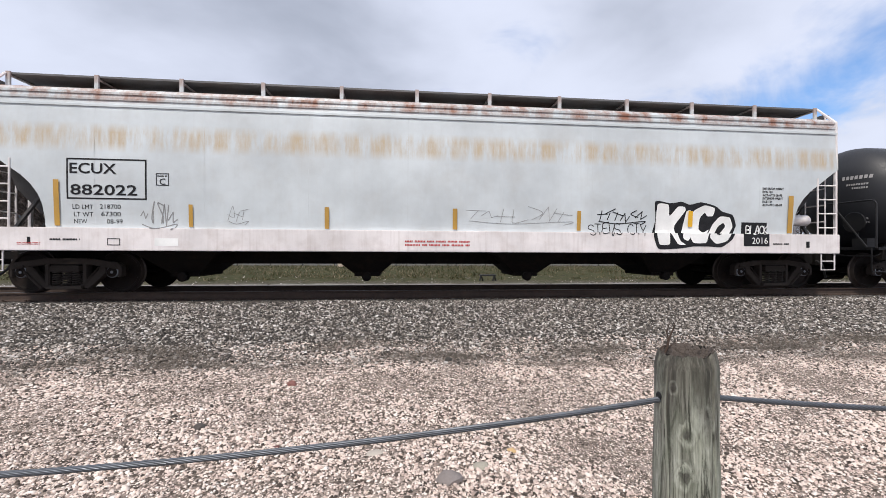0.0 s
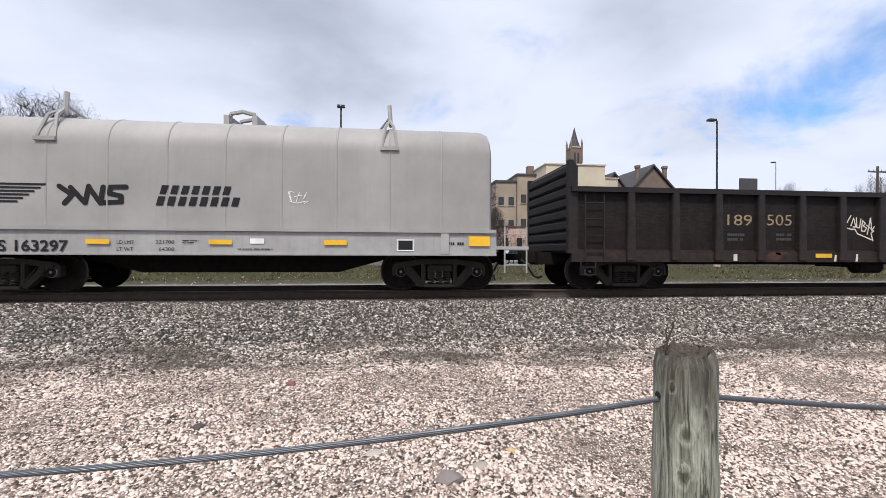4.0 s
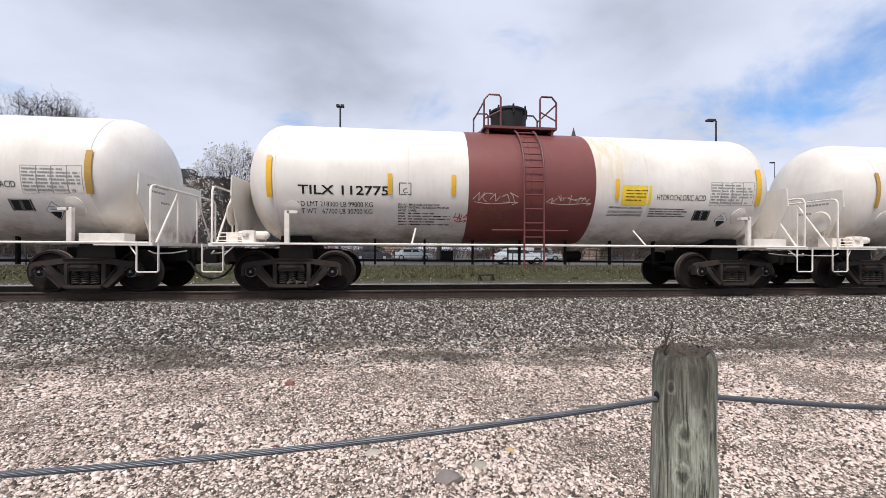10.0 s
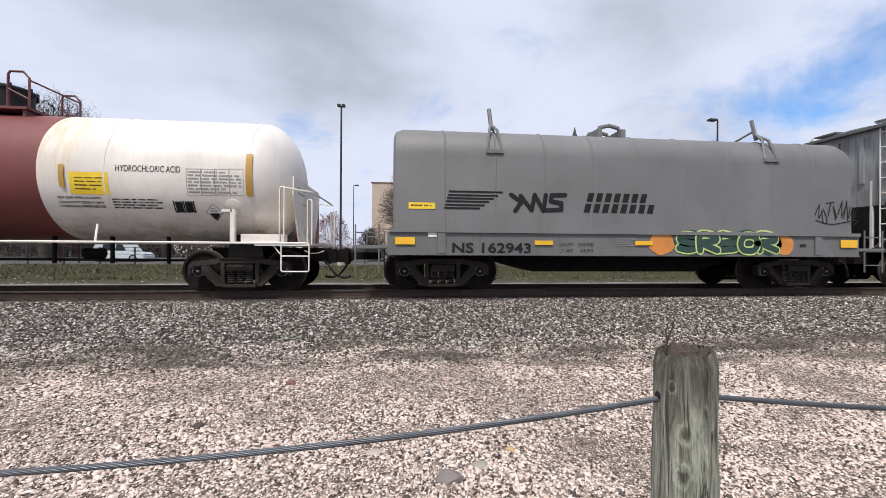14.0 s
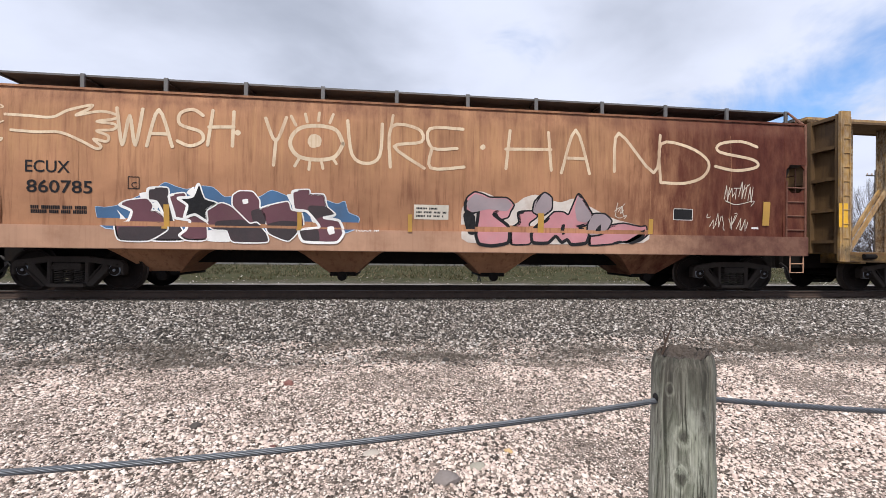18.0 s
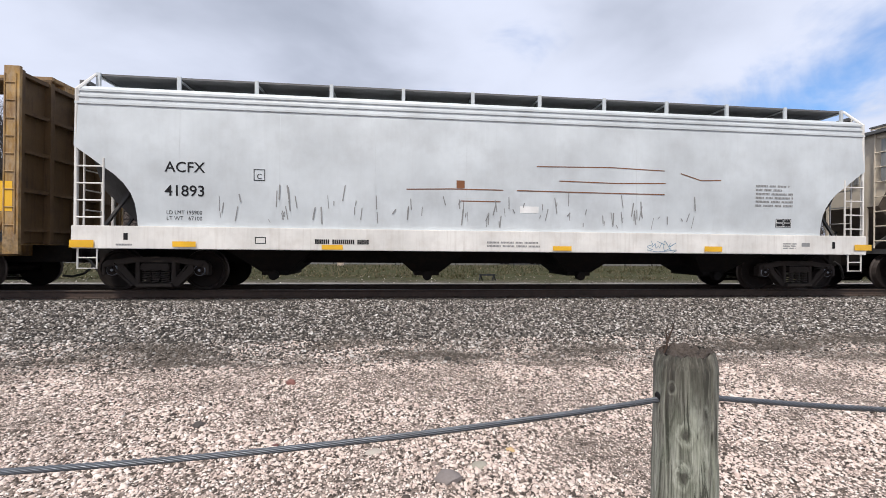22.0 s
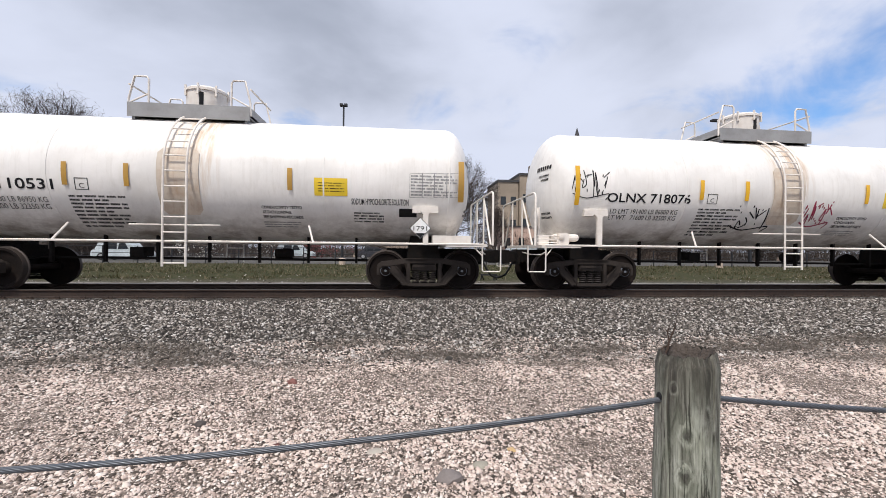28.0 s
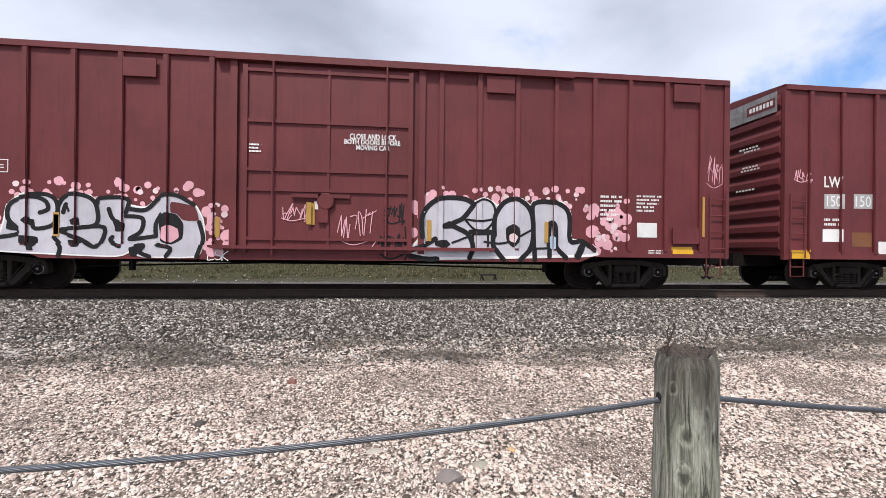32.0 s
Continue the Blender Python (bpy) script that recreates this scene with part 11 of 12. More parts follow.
strokes(C21, [curved(q) for q in ([(-4.05, 1.57), (-3.73, 1.53), (-3.76, 1.26), (-3.97, 1.10), (-3.47, 1.17)], [(-3.47, 1.17), (-3.47, 1.42), (-3.37, 1.62)], [(-2.63, 1.47), (-2.55, 1.12), (-2.66, 0.75)], [(-3.83, 0.97), (-3.69, 0.97), (-3.76, 0.84), (-3.57, 0.75)], [(-3.43, 0.99), (-3.17, 0.92), (-3.25, 0.76)], [(-5.39, 1.12), (-5.25, 0.93), (-5.28, 0.75)],)], 0.085, m_ink, S21, off=0.0136)
strokes(C21, [curved(q) for q in ([(-4.30, 1.14), (-4.33, 1.06), (-4.15, 0.95)],)], 0.085, m_ink, S21, off=0.0136)
shape(C21, [(-5.97, 1.45), (-5.87, 1.54), (-5.76, 1.42), (-5.82, 1.34)], m_ink, S21, 5)
shape(C21, [(-6.01, 1.16), (-5.68, 1.13), (-5.68, 0.97), (-5.76, 0.92), (-5.73, 0.85), (-5.86, 0.85), (-5.87, 0.94), (-5.99, 0.99)], m_ink, S21, 5)
shape(C21, [(-5.07, 1.47), (-4.94, 1.54), (-4.91, 1.37), (-5.03, 1.37)], m_ink, S21, 5)
shape(C21, [(-5.10, 1.08), (-4.86, 1.05), (-4.92, 0.93), (-5.06, 0.93)], m_ink, S21, 5)
shape(C21, [(-4.33, 1.55), (-4.06, 1.43), (-4.08, 1.25), (-4.23, 1.25)], m_ink, S21, 5)
shape(C21, [(-3.98, 0.94), (-3.68, 0.98), (-3.82, 0.75), (-3.94, 0.75)], m_ink, S21, 5)
shape(C21, [(-6.28, 1.26), (-6.21, 1.60), (-6.18, 1.37), (-5.97, 1.23)], m_ink, S21, 5)
shape(C21, [(-3.43, 1.50), (-3.29, 1.67), (-3.07, 1.63), (-2.93, 1.43), (-2.95, 1.11), (-3.18, 0.99), (-3.37, 1.06)], m_ink, S21, 5)
shape(C21, [(-3.20, 1.90), (-2.70, 1.80), (-2.62, 1.49), (-2.95, 1.50), (-3.07, 1.64), (-3.20, 1.66)], m_maroon_car, S21, 7)
shape(C21, [(-3.34, 1.35), (-3.22, 1.41), (-3.04, 1.33), (-3.02, 1.14), (-3.19, 1.03), (-3.35, 1.11)], m_pink, S21, 8)
# oxide-red boxcar
patch(C21, -5.40, -5.29, 1.14, 1.62, m_ochre, S21, "reflector_strip", 0.024)
patch(C21, -0.40, -0.28, 1.45, 1.91, m_ochre, S21, "reflector_strip", 0.024)
strokes(C21, word("ESK", -2.44, 0.69, 0.40, 0.19, 0.2, 0.05, 133), 0.02, m_white, S21)
text(C21, "CLOSE AND LOCK", 0.43, 3.31, 0.111, m_white, flat(-1.612), 1.00, bold=0.004)
text(C21, "BOTH DOORS BEFORE", 0.32, 3.20, 0.098, m_white, flat(-1.612), 1.19, bold=0.004)
text(C21, "MOVING CAR", 0.57, 3.08, 0.098, m_white, flat(-1.612), 0.72, bold=0.004)
bars(C21, -1.63, -1.36, 2.94, 3.15, 3, m_white, flat(-1.612), 134)
patch(C21, -0.29, -0.07, 1.78, 1.95, m_white, flat(-1.612), "marking")
strokes(C21, scrawl(-0.96, -0.44, 1.55, 1.91, 5, 135), 0.018, m_pink, flat(-1.612))
strokes(C21, scrawl(0.22, 1.00, 1.08, 1.82, 6, 136), 0.018, m_pink, flat(-1.612))
bubbles(C21, 1.73, 2.29, 1.23, 2.10, 26, 0.03, 0.12, m_pink, S21, 137)
bubbles(C21, 2.16, 5.87, 1.86, 2.37, 55, 0.03, 0.1, m_pink, S21, 138)
bubbles(C21, 5.81, 6.77, 0.89, 2.13, 34, 0.03, 0.15, m_pink, S21, 139)
bubbles(C21, 1.91, 6.08, 1.76, 2.33, 24, 0.02, 0.07, m_palepink, S21, 140)
bubbles(C21, 5.81, 6.77, 1.02, 1.94, 12, 0.03, 0.1, m_palepink, S21, 141)
shape(C21, [(1.98, 1.22), (1.99, 1.72), (2.16, 1.98), (2.50, 2.14), (2.92, 2.11), (3.13, 2.00), (3.39, 2.12), (3.61, 2.01), (3.69, 1.93), (3.95, 2.11), (4.25, 2.12), (4.48, 1.94), (4.51, 2.08), (5.19, 2.07), (5.40, 1.83), (5.40, 1.19), (5.68, 1.20), (5.99, 0.98), (6.02, 0.85), (2.18, 0.75), (1.93, 0.84), (1.71, 0.92)], m_silver, S21, 3, rim=m_white, rim_w=0.06)
strokes(C21, [curved(q) for q in ([(2.01, 1.23), (2.00, 1.64), (2.16, 1.93), (2.45, 2.09), (2.92, 2.09), (3.15, 1.98)], [(3.15, 1.96), (2.92, 1.66), (2.67, 1.51), (3.01, 1.32), (3.14, 1.03), (3.06, 0.78)], [(3.61, 1.33), (3.61, 1.04), (3.83, 0.75)],)], 0.11, m_ink, S21, off=0.0136)
strokes(C21, [curved(q) for q in ([(3.63, 1.29), (3.64, 1.71), (3.86, 2.04), (4.16, 2.10), (4.43, 1.90), (4.52, 1.52), (4.48, 1.05), (4.22, 0.75)], [(4.55, 0.75), (4.52, 1.56), (4.54, 2.02), (5.09, 2.03), (5.36, 1.79), (5.39, 1.19), (5.68, 1.18), (5.95, 0.98)], [(1.71, 0.92), (2.01, 1.02), (2.30, 1.19)], [(1.76, 0.81), (2.09, 0.75), (2.34, 0.75)],)], 0.11, m_ink, S21, off=0.0136)
strokes(C21, [curved(q) for q in ([(4.89, 0.82), (4.90, 1.52), (5.01, 1.52), (5.06, 1.05), (5.28, 0.80)],)], 0.11, m_ink, S21, off=0.0136)
strokes(C21, [curved(q) for q in ([(3.17, 1.99), (3.39, 2.09), (3.60, 1.97), (3.63, 1.67), (3.44, 1.41), (3.18, 1.41), (2.97, 1.62)], [(3.01, 1.63), (3.31, 1.60), (3.61, 1.65)], [(3.14, 1.28), (3.14, 0.95)], [(3.48, 1.29), (3.48, 1.04)], [(3.40, 1.14), (3.87, 1.12), (4.50, 1.43)], [(2.68, 1.11), (3.01, 1.24)], [(4.57, 1.00), (4.83, 1.01)],)], 0.05, m_ink, S21, off=0.0152)
shape(C21, [(2.45, 1.52), (2.63, 1.60), (2.81, 1.44), (2.45, 1.41)], m_ink, S21, 8)
shape(C21, [(2.29, 1.15), (2.55, 1.18), (2.65, 1.07), (2.51, 0.97), (2.29, 1.05)], m_ink, S21, 8)
shape(C21, [(3.88, 1.46), (4.06, 1.56), (4.23, 1.43), (4.21, 1.17), (4.05, 1.01), (3.90, 1.17)], m_ink, S21, 8)
shape(C21, [(5.45, 0.83), (5.64, 1.15), (5.78, 1.10), (5.60, 0.75)], m_ink, S21, 8)
shape(C21, [(3.02, 0.78), (3.27, 0.75), (3.79, 0.75), (3.62, 0.75), (3.19, 0.75)], m_ink, S21, 8)
shape(C21, [(3.01, 1.41), (3.61, 1.42), (3.61, 1.29), (3.10, 1.28)], m_ink, S21, 8)
shape(C21, [(3.97, 1.30), (4.06, 1.35), (4.16, 1.26), (4.09, 1.12), (3.97, 1.17)], m_palepink, S21, 9)
shape(C21, [(4.90, 1.29), (5.03, 1.27), (5.03, 0.99), (4.92, 0.99)], m_paleblue, S21, 8)
strokes(C21, scrawl(1.18, 1.61, 1.53, 1.96, 5, 142), 0.03, m_ink, S21)
strokes(C21, scrawl(1.09, 1.68, 0.78, 1.46, 6, 143), 0.035, m_ink, S21)
bars(C21, 6.11, 6.63, 1.65, 2.27, 6, m_white, S21, 144)
bars(C21, 6.99, 7.61, 1.87, 2.29, 5, m_white, S21, 145)
patch(C21, 7.01, 7.50, 1.29, 1.63, m_white, S21, "marking")
patch(C21, 7.87, 8.39, 0.91, 1.08, m_yellow, S21, "marking")
patch(C21, 8.58, 8.69, 1.32, 2.26, m_ochre, S21, "reflector_strip", 0.024)
patch(C21, 2.11, 2.21, 1.14, 1.60, m_ochre, S21, "reflector_strip", 0.024)
patch(C21, 4.78, 4.87, 1.14, 1.61, m_ochre, S21, "reflector_strip", 0.024)
patch(C21, -2.31, -2.22, 1.17, 1.58, m_ochre, S21, "reflector_strip", 0.024)
patch(C21, -5.39, -5.30, 1.18, 1.58, m_ochre, S21, "reflector_strip", 0.024)
patch(C21, -0.44, -0.34, 1.46, 1.92, m_ochre, S21, "reflector_strip", 0.07)
bars(C21, 7.27, 7.62, 0.90, 1.01, 2, m_white, S21, 146)
strokes(C21, scrawl(8.74, 9.21, 2.53, 3.23, 6, 147), 0.014, m_pink, S21)
part("route_board", box(bmesh.new(), -4.10, -3.47, -1.62, -1.59, 4.42, 4.80), m_maroon_car, C21)
part("route_board", box(bmesh.new(), 3.41, 4.05, -1.62, -1.59, 4.46, 4.83), m_maroon_car, C21)
part("route_board", box(bmesh.new(), 7.85, 8.50, -1.62, -1.59, 4.47, 4.87), m_maroon_car, C21)
part("route_board", box(bmesh.new(), 7.85, 8.51, -1.62, -1.59, 1.15, 1.52), m_maroon_car, C21)
part("route_board", box(bmesh.new(), -8.45, -7.83, -1.62, -1.59, 4.51, 4.86), m_maroon_car, C21)
# second boxcar
text(C22, "LW", -8.20, 2.59, 0.264, m_white, S22, 0.45, bold=0.006)
patch(C22, -8.19, -7.70, 2.06, 2.42, m_greypatch, S22, "marking")
patch(C22, -7.38, -6.86, 2.08, 2.44, m_greypatch, S22, "marking")
text(C22, "150", -8.13, 2.12, 0.264, m_white, flat(-1.545), 0.39)
text(C22, "150", -7.34, 2.13, 0.266, m_white, flat(-1.545), 0.43)
bars(C22, -8.19, -7.74, 1.62, 1.85, 2, m_white, S22, 148)
patch(C22, -8.23, -7.73, 1.25, 1.56, m_white, S22, "marking")
patch(C22, -9.10, -8.61, 0.83, 1.05, m_yellow, S22, "marking")
strokes(C22, scrawl(-8.98, -8.60, 2.71, 3.01, 4, 149), 0.02, m_pink, S22)
patch(C22, -7.42, -6.87, 1.14, 1.49, m_rust_ink, S22, "route_board")
patch(C22, -6.72, -6.45, 0.96, 1.27, m_white, S22, "marking")


# ---- beyond the track ----
m_bark = mat("grey_bark", (0.075, 0.06, 0.052), 0.9, 0, 0.4, (0.13, 0.11, 0.09), 5, bump=0.5)
m_twig = mat("bare_twigs", (0.052, 0.039, 0.034), 0.9, 0, 0.3)
m_blossom = mat("white_blossom", (0.66, 0.64, 0.60), 0.8, 0, 0.2, (0.4, 0.38, 0.3))
m_redbud = mat("reddish_buds", (0.20, 0.07, 0.07), 0.85, 0, 0.3)
m_scrub = mat("brown_scrub_twigs", (0.06, 0.044, 0.036), 0.9, 0, 0.3)


def sticks(name, segs, material, parent, sides=3):
    """Tapered twigs: (start, end, radius at start, radius at end) each."""
    verts, faces = [], []
    for p, q, r0, r1 in segs:
        d = (q - p).normalized()
        s = d.orthogonal().normalized()
        o = d.cross(s)
        k = len(verts)
        for c, r in ((p, r0), (q, r1)):
            verts += [tuple(c + (s * math.cos(a) + o * math.sin(a)) * r) for a in (math.tau * i / sides for i in range(sides))]
        faces += [(k + i, k + (i + 1) % sides, k + sides + (i + 1) % sides, k + sides + i) for i in range(sides)]
    return obj(name, verts, faces, [material], parent)


def bare_tree(name, label, x, y, height, width, seed, trunk=0.25, forks=8, kids=(6, 5, 4), twig=None, clumps=None, clump_n=0, clump_r=0.1, clear=0.22, thin=0.007):
    """A leafless broad tree: trunk, limbs that fan out to a rounded crown, and fine twigs."""
    rng = random.Random(seed)
    t = thing(name, label, "tree")
    z0 = ground_z(y) - 0.05
    t.matrix_basis = pose(x, y, z0)
    base = height * clear
    tube_bm = tube(bmesh.new(), [(0, 0, 0), (0.03, 0.02, base * 0.5), (0, 0, base * 1.15)], [trunk * 1.25, trunk, trunk * 0.8], 10)
    part("trunk", tube_bm, m_bark, t, smooth=50)
    limbs, fine, tips = [], [], []
    c0 = Vector((0, 0, base))

    def spot(r, d):
        """A point in the crown: a share of the way from the fork to its rounded outline."""
        return c0 + Vector((d.x * width / 2, d.y * width / 2, d.z * (height - base))) * r

    def turn(d, amount):
        v = d + Vector((rng.gauss(0, amount), rng.gauss(0, amount), rng.gauss(0, amount * 0.8)))
        v.z = max(v.z, -0.12)
        return v.normalized()

    def branch(p, d, r0, r1, thick, level):
        """From p on the ray d out to the share r1, in three bent pieces, with side shoots on the way."""
        q, pts = p, [p]
        for k in (1, 2, 3):
            r = r0 + (r1 - r0) * k / 3
            pts.append(spot(r, (d + Vector((rng.gauss(0, 0.03), rng.gauss(0, 0.03), 0.05 * (3 - k) / 3))).normalized()))
        for k in range(3):
            (limbs if level == 0 else fine).append((pts[k], pts[k + 1], thick * (1 - 0.22 * k), thick * (1 - 0.22 * (k + 1))))
        if level >= len(kids):
            tips.append(pts[-1])
            return
        for k in range(kids[level]):
            u = 0.12 + 0.88 * (k + rng.random()) / kids[level]
            m = min(2, int(u * 3))
            start = pts[m].lerp(pts[m + 1], u * 3 - m)
            rs = r0 + (r1 - r0) * u
            far = min(1.0, rs + (1.0 - rs) * rng.uniform(0.45, 1.0))
            branch(start, turn(d, (0.34, 0.24, 0.16, 0.12)[level] * (1.15 - rs)), rs, max(far, rs + 0.06), max(thin, thick * 0.42), level + 1)

    for k in range(forks):
        a = math.tau * (k + rng.random() * 0.6) / forks
        up = rng.uniform(0.15, 0.95) if k else 0.98
        h_ = math.sqrt(max(0, 1 - up * up))
        branch(Vector((0, 0, base * rng.uniform(0.75, 1.05))), Vector((math.cos(a) * h_, math.sin(a) * h_, up)), 0.0, rng.uniform(0.55, 0.8), trunk * 0.42, 0)
    sticks("scaffold_wood", limbs, m_bark, t, 5)
    tagged(sticks("crown", fine, twig or m_twig, t), kind="stuff")
    if clumps:
        verts, faces = [], []
        for _ in range(clump_n):
            c = rng.choice(tips) + Vector([rng.gauss(0, 0.12) for _ in range(3)])
            r = clump_r * rng.uniform(0.5, 1.4)
            k = len(verts)
            verts += [tuple(c + Vector([rng.uniform(-1, 1) * r for _ in range(3)])) for _ in range(5)]
            faces += [(k, k + 1, k + 2), (k, k + 2, k + 3), (k + 1, k + 3, k + 4), (k, k + 4, k + 1), (k + 2, k + 4, k + 3)]
        tagged(obj("blossom", verts, faces, [clumps], t), kind="stuff")
    return t


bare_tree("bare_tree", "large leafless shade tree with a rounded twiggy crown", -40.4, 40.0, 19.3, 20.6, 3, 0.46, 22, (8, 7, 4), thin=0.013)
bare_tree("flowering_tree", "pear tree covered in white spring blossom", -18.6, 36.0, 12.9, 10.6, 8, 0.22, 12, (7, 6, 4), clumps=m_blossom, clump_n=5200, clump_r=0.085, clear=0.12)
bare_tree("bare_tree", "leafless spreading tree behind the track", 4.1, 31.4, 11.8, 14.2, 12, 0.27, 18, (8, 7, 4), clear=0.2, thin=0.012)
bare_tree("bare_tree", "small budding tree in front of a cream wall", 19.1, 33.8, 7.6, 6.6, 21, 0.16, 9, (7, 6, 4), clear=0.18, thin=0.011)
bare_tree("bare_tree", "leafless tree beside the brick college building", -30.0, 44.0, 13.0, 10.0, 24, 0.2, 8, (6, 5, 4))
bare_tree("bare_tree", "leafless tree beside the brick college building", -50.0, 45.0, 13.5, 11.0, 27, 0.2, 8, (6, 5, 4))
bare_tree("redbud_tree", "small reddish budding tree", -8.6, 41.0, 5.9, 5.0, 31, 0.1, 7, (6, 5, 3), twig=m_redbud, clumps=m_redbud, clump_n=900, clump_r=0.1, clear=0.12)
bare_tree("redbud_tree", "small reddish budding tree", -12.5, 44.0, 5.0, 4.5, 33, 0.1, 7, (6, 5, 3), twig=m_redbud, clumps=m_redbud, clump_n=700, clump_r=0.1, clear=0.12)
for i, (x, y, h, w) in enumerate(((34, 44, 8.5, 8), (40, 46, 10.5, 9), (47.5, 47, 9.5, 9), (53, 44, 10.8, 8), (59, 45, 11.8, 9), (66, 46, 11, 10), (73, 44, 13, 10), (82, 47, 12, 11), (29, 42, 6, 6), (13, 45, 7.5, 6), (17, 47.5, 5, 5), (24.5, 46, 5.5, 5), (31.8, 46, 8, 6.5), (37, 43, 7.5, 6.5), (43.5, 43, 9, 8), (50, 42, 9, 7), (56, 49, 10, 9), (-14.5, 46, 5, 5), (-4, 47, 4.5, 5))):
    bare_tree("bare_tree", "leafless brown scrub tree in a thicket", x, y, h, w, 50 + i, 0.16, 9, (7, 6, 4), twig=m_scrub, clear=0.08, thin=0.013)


def thicket():
    """Low brown brush along the far edge of the lot."""
    rng = random.Random(9)
    segs = []
    for _ in range(3800):
        x = rng.choice((rng.uniform(24, 95), rng.uniform(-75, -22), rng.uniform(-22, 24)))
        y = rng.uniform(46, 52)
        h = rng.uniform(1.2, 4.2) * (1.0 if abs(x) > 22 else 0.5)
        p = Vector((x, y, -0.3))
        q = p + Vector((rng.gauss(0, 0.5), rng.gauss(0, 0.5), h))
        segs.append((p, q, 0.035, 0.01))
        for _ in range(4):
            a = p.lerp(q, rng.uniform(0.3, 0.95))
            segs.append((a, a + Vector((rng.gauss(0, 0.5), rng.gauss(0, 0.4), rng.uniform(0.2, 0.9))), 0.018, 0.006))
    tagged(sticks("brush", segs, m_scrub, None), "tangle of leafless brown brush at the edge of the lot", "brush", kind="stuff")


thicket()

# buildings
m_college = mat("dark_brown_brick", (0.095, 0.075, 0.065), 0.85, 0, 0.3, (0.06, 0.05, 0.045), 1.0, bump=0.3, bump_scale=6)
m_cream_wall = mat("cream_render", (0.50, 0.44, 0.34), 0.85, 0, 0.3, (0.36, 0.31, 0.24), 0.5, 0.3)
m_beige_wall = mat("beige_concrete", (0.50, 0.40, 0.32), 0.85, 0, 0.25, (0.33, 0.27, 0.21), 0.5, 0.2)
m_pink_wall = mat("pinkish_render", (0.52, 0.37, 0.30), 0.85, 0, 0.3, (0.34, 0.25, 0.20), 0.6, 0.3)
m_tan_brick = mat("tan_brick", (0.33, 0.27, 0.21), 0.85, 0, 0.3, (0.22, 0.18, 0.14), 0.8)
m_roof_dark = mat("dark_roof", (0.05, 0.05, 0.055), 0.8, 0, 0.3)
m_church = mat("brown_stone", (0.16, 0.12, 0.095), 0.85, 0, 0.3, (0.09, 0.07, 0.06), 0.8)
m_window = mat("dark_window_glass", (0.025, 0.03, 0.035), 0.15, 0, 0.1)
m_pole = mat("dark_steel_pole", (0.03, 0.032, 0.036), 0.5, 0.3, 0.2)
m_letter = mat("pale_sign_letters", (0.75, 0.75, 0.75), 0.5)


def building(name, label, x0, x1, y, depth, top, wall, roof=None, rows=(), cols=0, wx=0.9, wz=1.4, parapet=0.35):
    b = thing(name, label, "building")
    z0 = -0.4
    body = part("wall", box(bmesh.new(), x0, x1, y, y + depth, z0, top), wall, b)
    part("roof", box(bmesh.new(), x0 - 0.15, x1 + 0.15, y - 0.15, y + depth + 0.15, top, top + parapet), roof or wall, b)
    for z in rows:
        for k in range(cols):
            x = x0 + (x1 - x0) * (k + 0.5) / cols
            w = part("window", box(bmesh.new(), x - wx / 2, x + wx / 2, y - 0.06, y + 0.1, z, z + wz), m_window, b)
            part("window_frame", box(bmesh.new(), x - wx / 2 - 0.1, x + wx / 2 + 0.1, y - 0.12, y - 0.01, z - 0.12, z), wall, w)
    return b


B1 = building("college_building", "dark brown brick college block with pale roof letters", -82, -47.5, 75.5, 14, 17.6, m_college, m_roof_dark, (2.0, 6.5, 11.0), 10, 2.2, 1.9)
for k, (z, w) in enumerate(((16.45, 4.6), (15.5, 4.2))):
    for j in range(5):
        part("sign_letter", box(bmesh.new(), -56.2 + j * w / 5, -56.2 + j * w / 5 + w / 7, 75.3, 75.45, z, z + 0.7), m_letter, B1, "pale raised roof sign")
building("college_building", "lower dark brown brick wing with a roof unit", -47.4, -36.0, 75.8, 12, 15.4, m_college, m_roof_dark, (2.0, 6.5, 10.5), 5, 1.6, 1.8)
unit = thing("roof_unit", "dark rooftop ventilation unit", "roof unit")
part("casing", box(bmesh.new(), -46.4, -42.8, 77, 80, 15.7, 17.4), m_roof_dark, unit, bevel=0.1)
B2 = building("parking_garage", "brown concrete parking garage with open decks", -26.0, -17.7, 67.2, 12, 12.0, m_college, None)
# dark panels on the wall paint the shade of the open decks
for z in (2.6, 5.6, 8.6):
    part("deck_opening", box(bmesh.new(), -25.6, -18.1, 67.1, 67.3, z, z + 1.5), m_window, B2)
building("beige_block", "plain beige concrete block", -4.3, 1.9, 50.3, 8, 11.0, m_beige_wall, None, parapet=0.05)
building("row_house", "tan brick row house with tall windows", 15.6, 19.0, 54.2, 8, 12.2, m_tan_brick, m_roof_dark, (1.0, 4.6, 8.4), 2)
B4 = building("row_house", "tan brick row house with a chimney", 19.1, 23.2, 53.8, 8, 13.3, m_tan_brick, m_roof_dark, (1.0, 4.8, 8.8), 2)
part("chimney", box(bmesh.new(), 21.2, 22.3, 55, 56, 13.3, 15.2), m_church, B4)
building("warehouse", "tall cream rendered windowless wall", 22.3, 31.9, 49.4, 10, 14.3, m_cream_wall, None, parapet=0.2)
building("warehouse_annex", "lower cream rendered annex", 31.95, 34.2, 49.8, 9, 12.4, m_cream_wall, None, (9.0,), 2, 0.5, 0.9, 0.15)
building("low_house", "low pinkish rendered house with dark windows", 14.2, 22.4, 46.6, 2.4, 4.4, m_pink_wall, m_roof_dark, (1.2,), 4, 0.8, 1.6, 0.12)
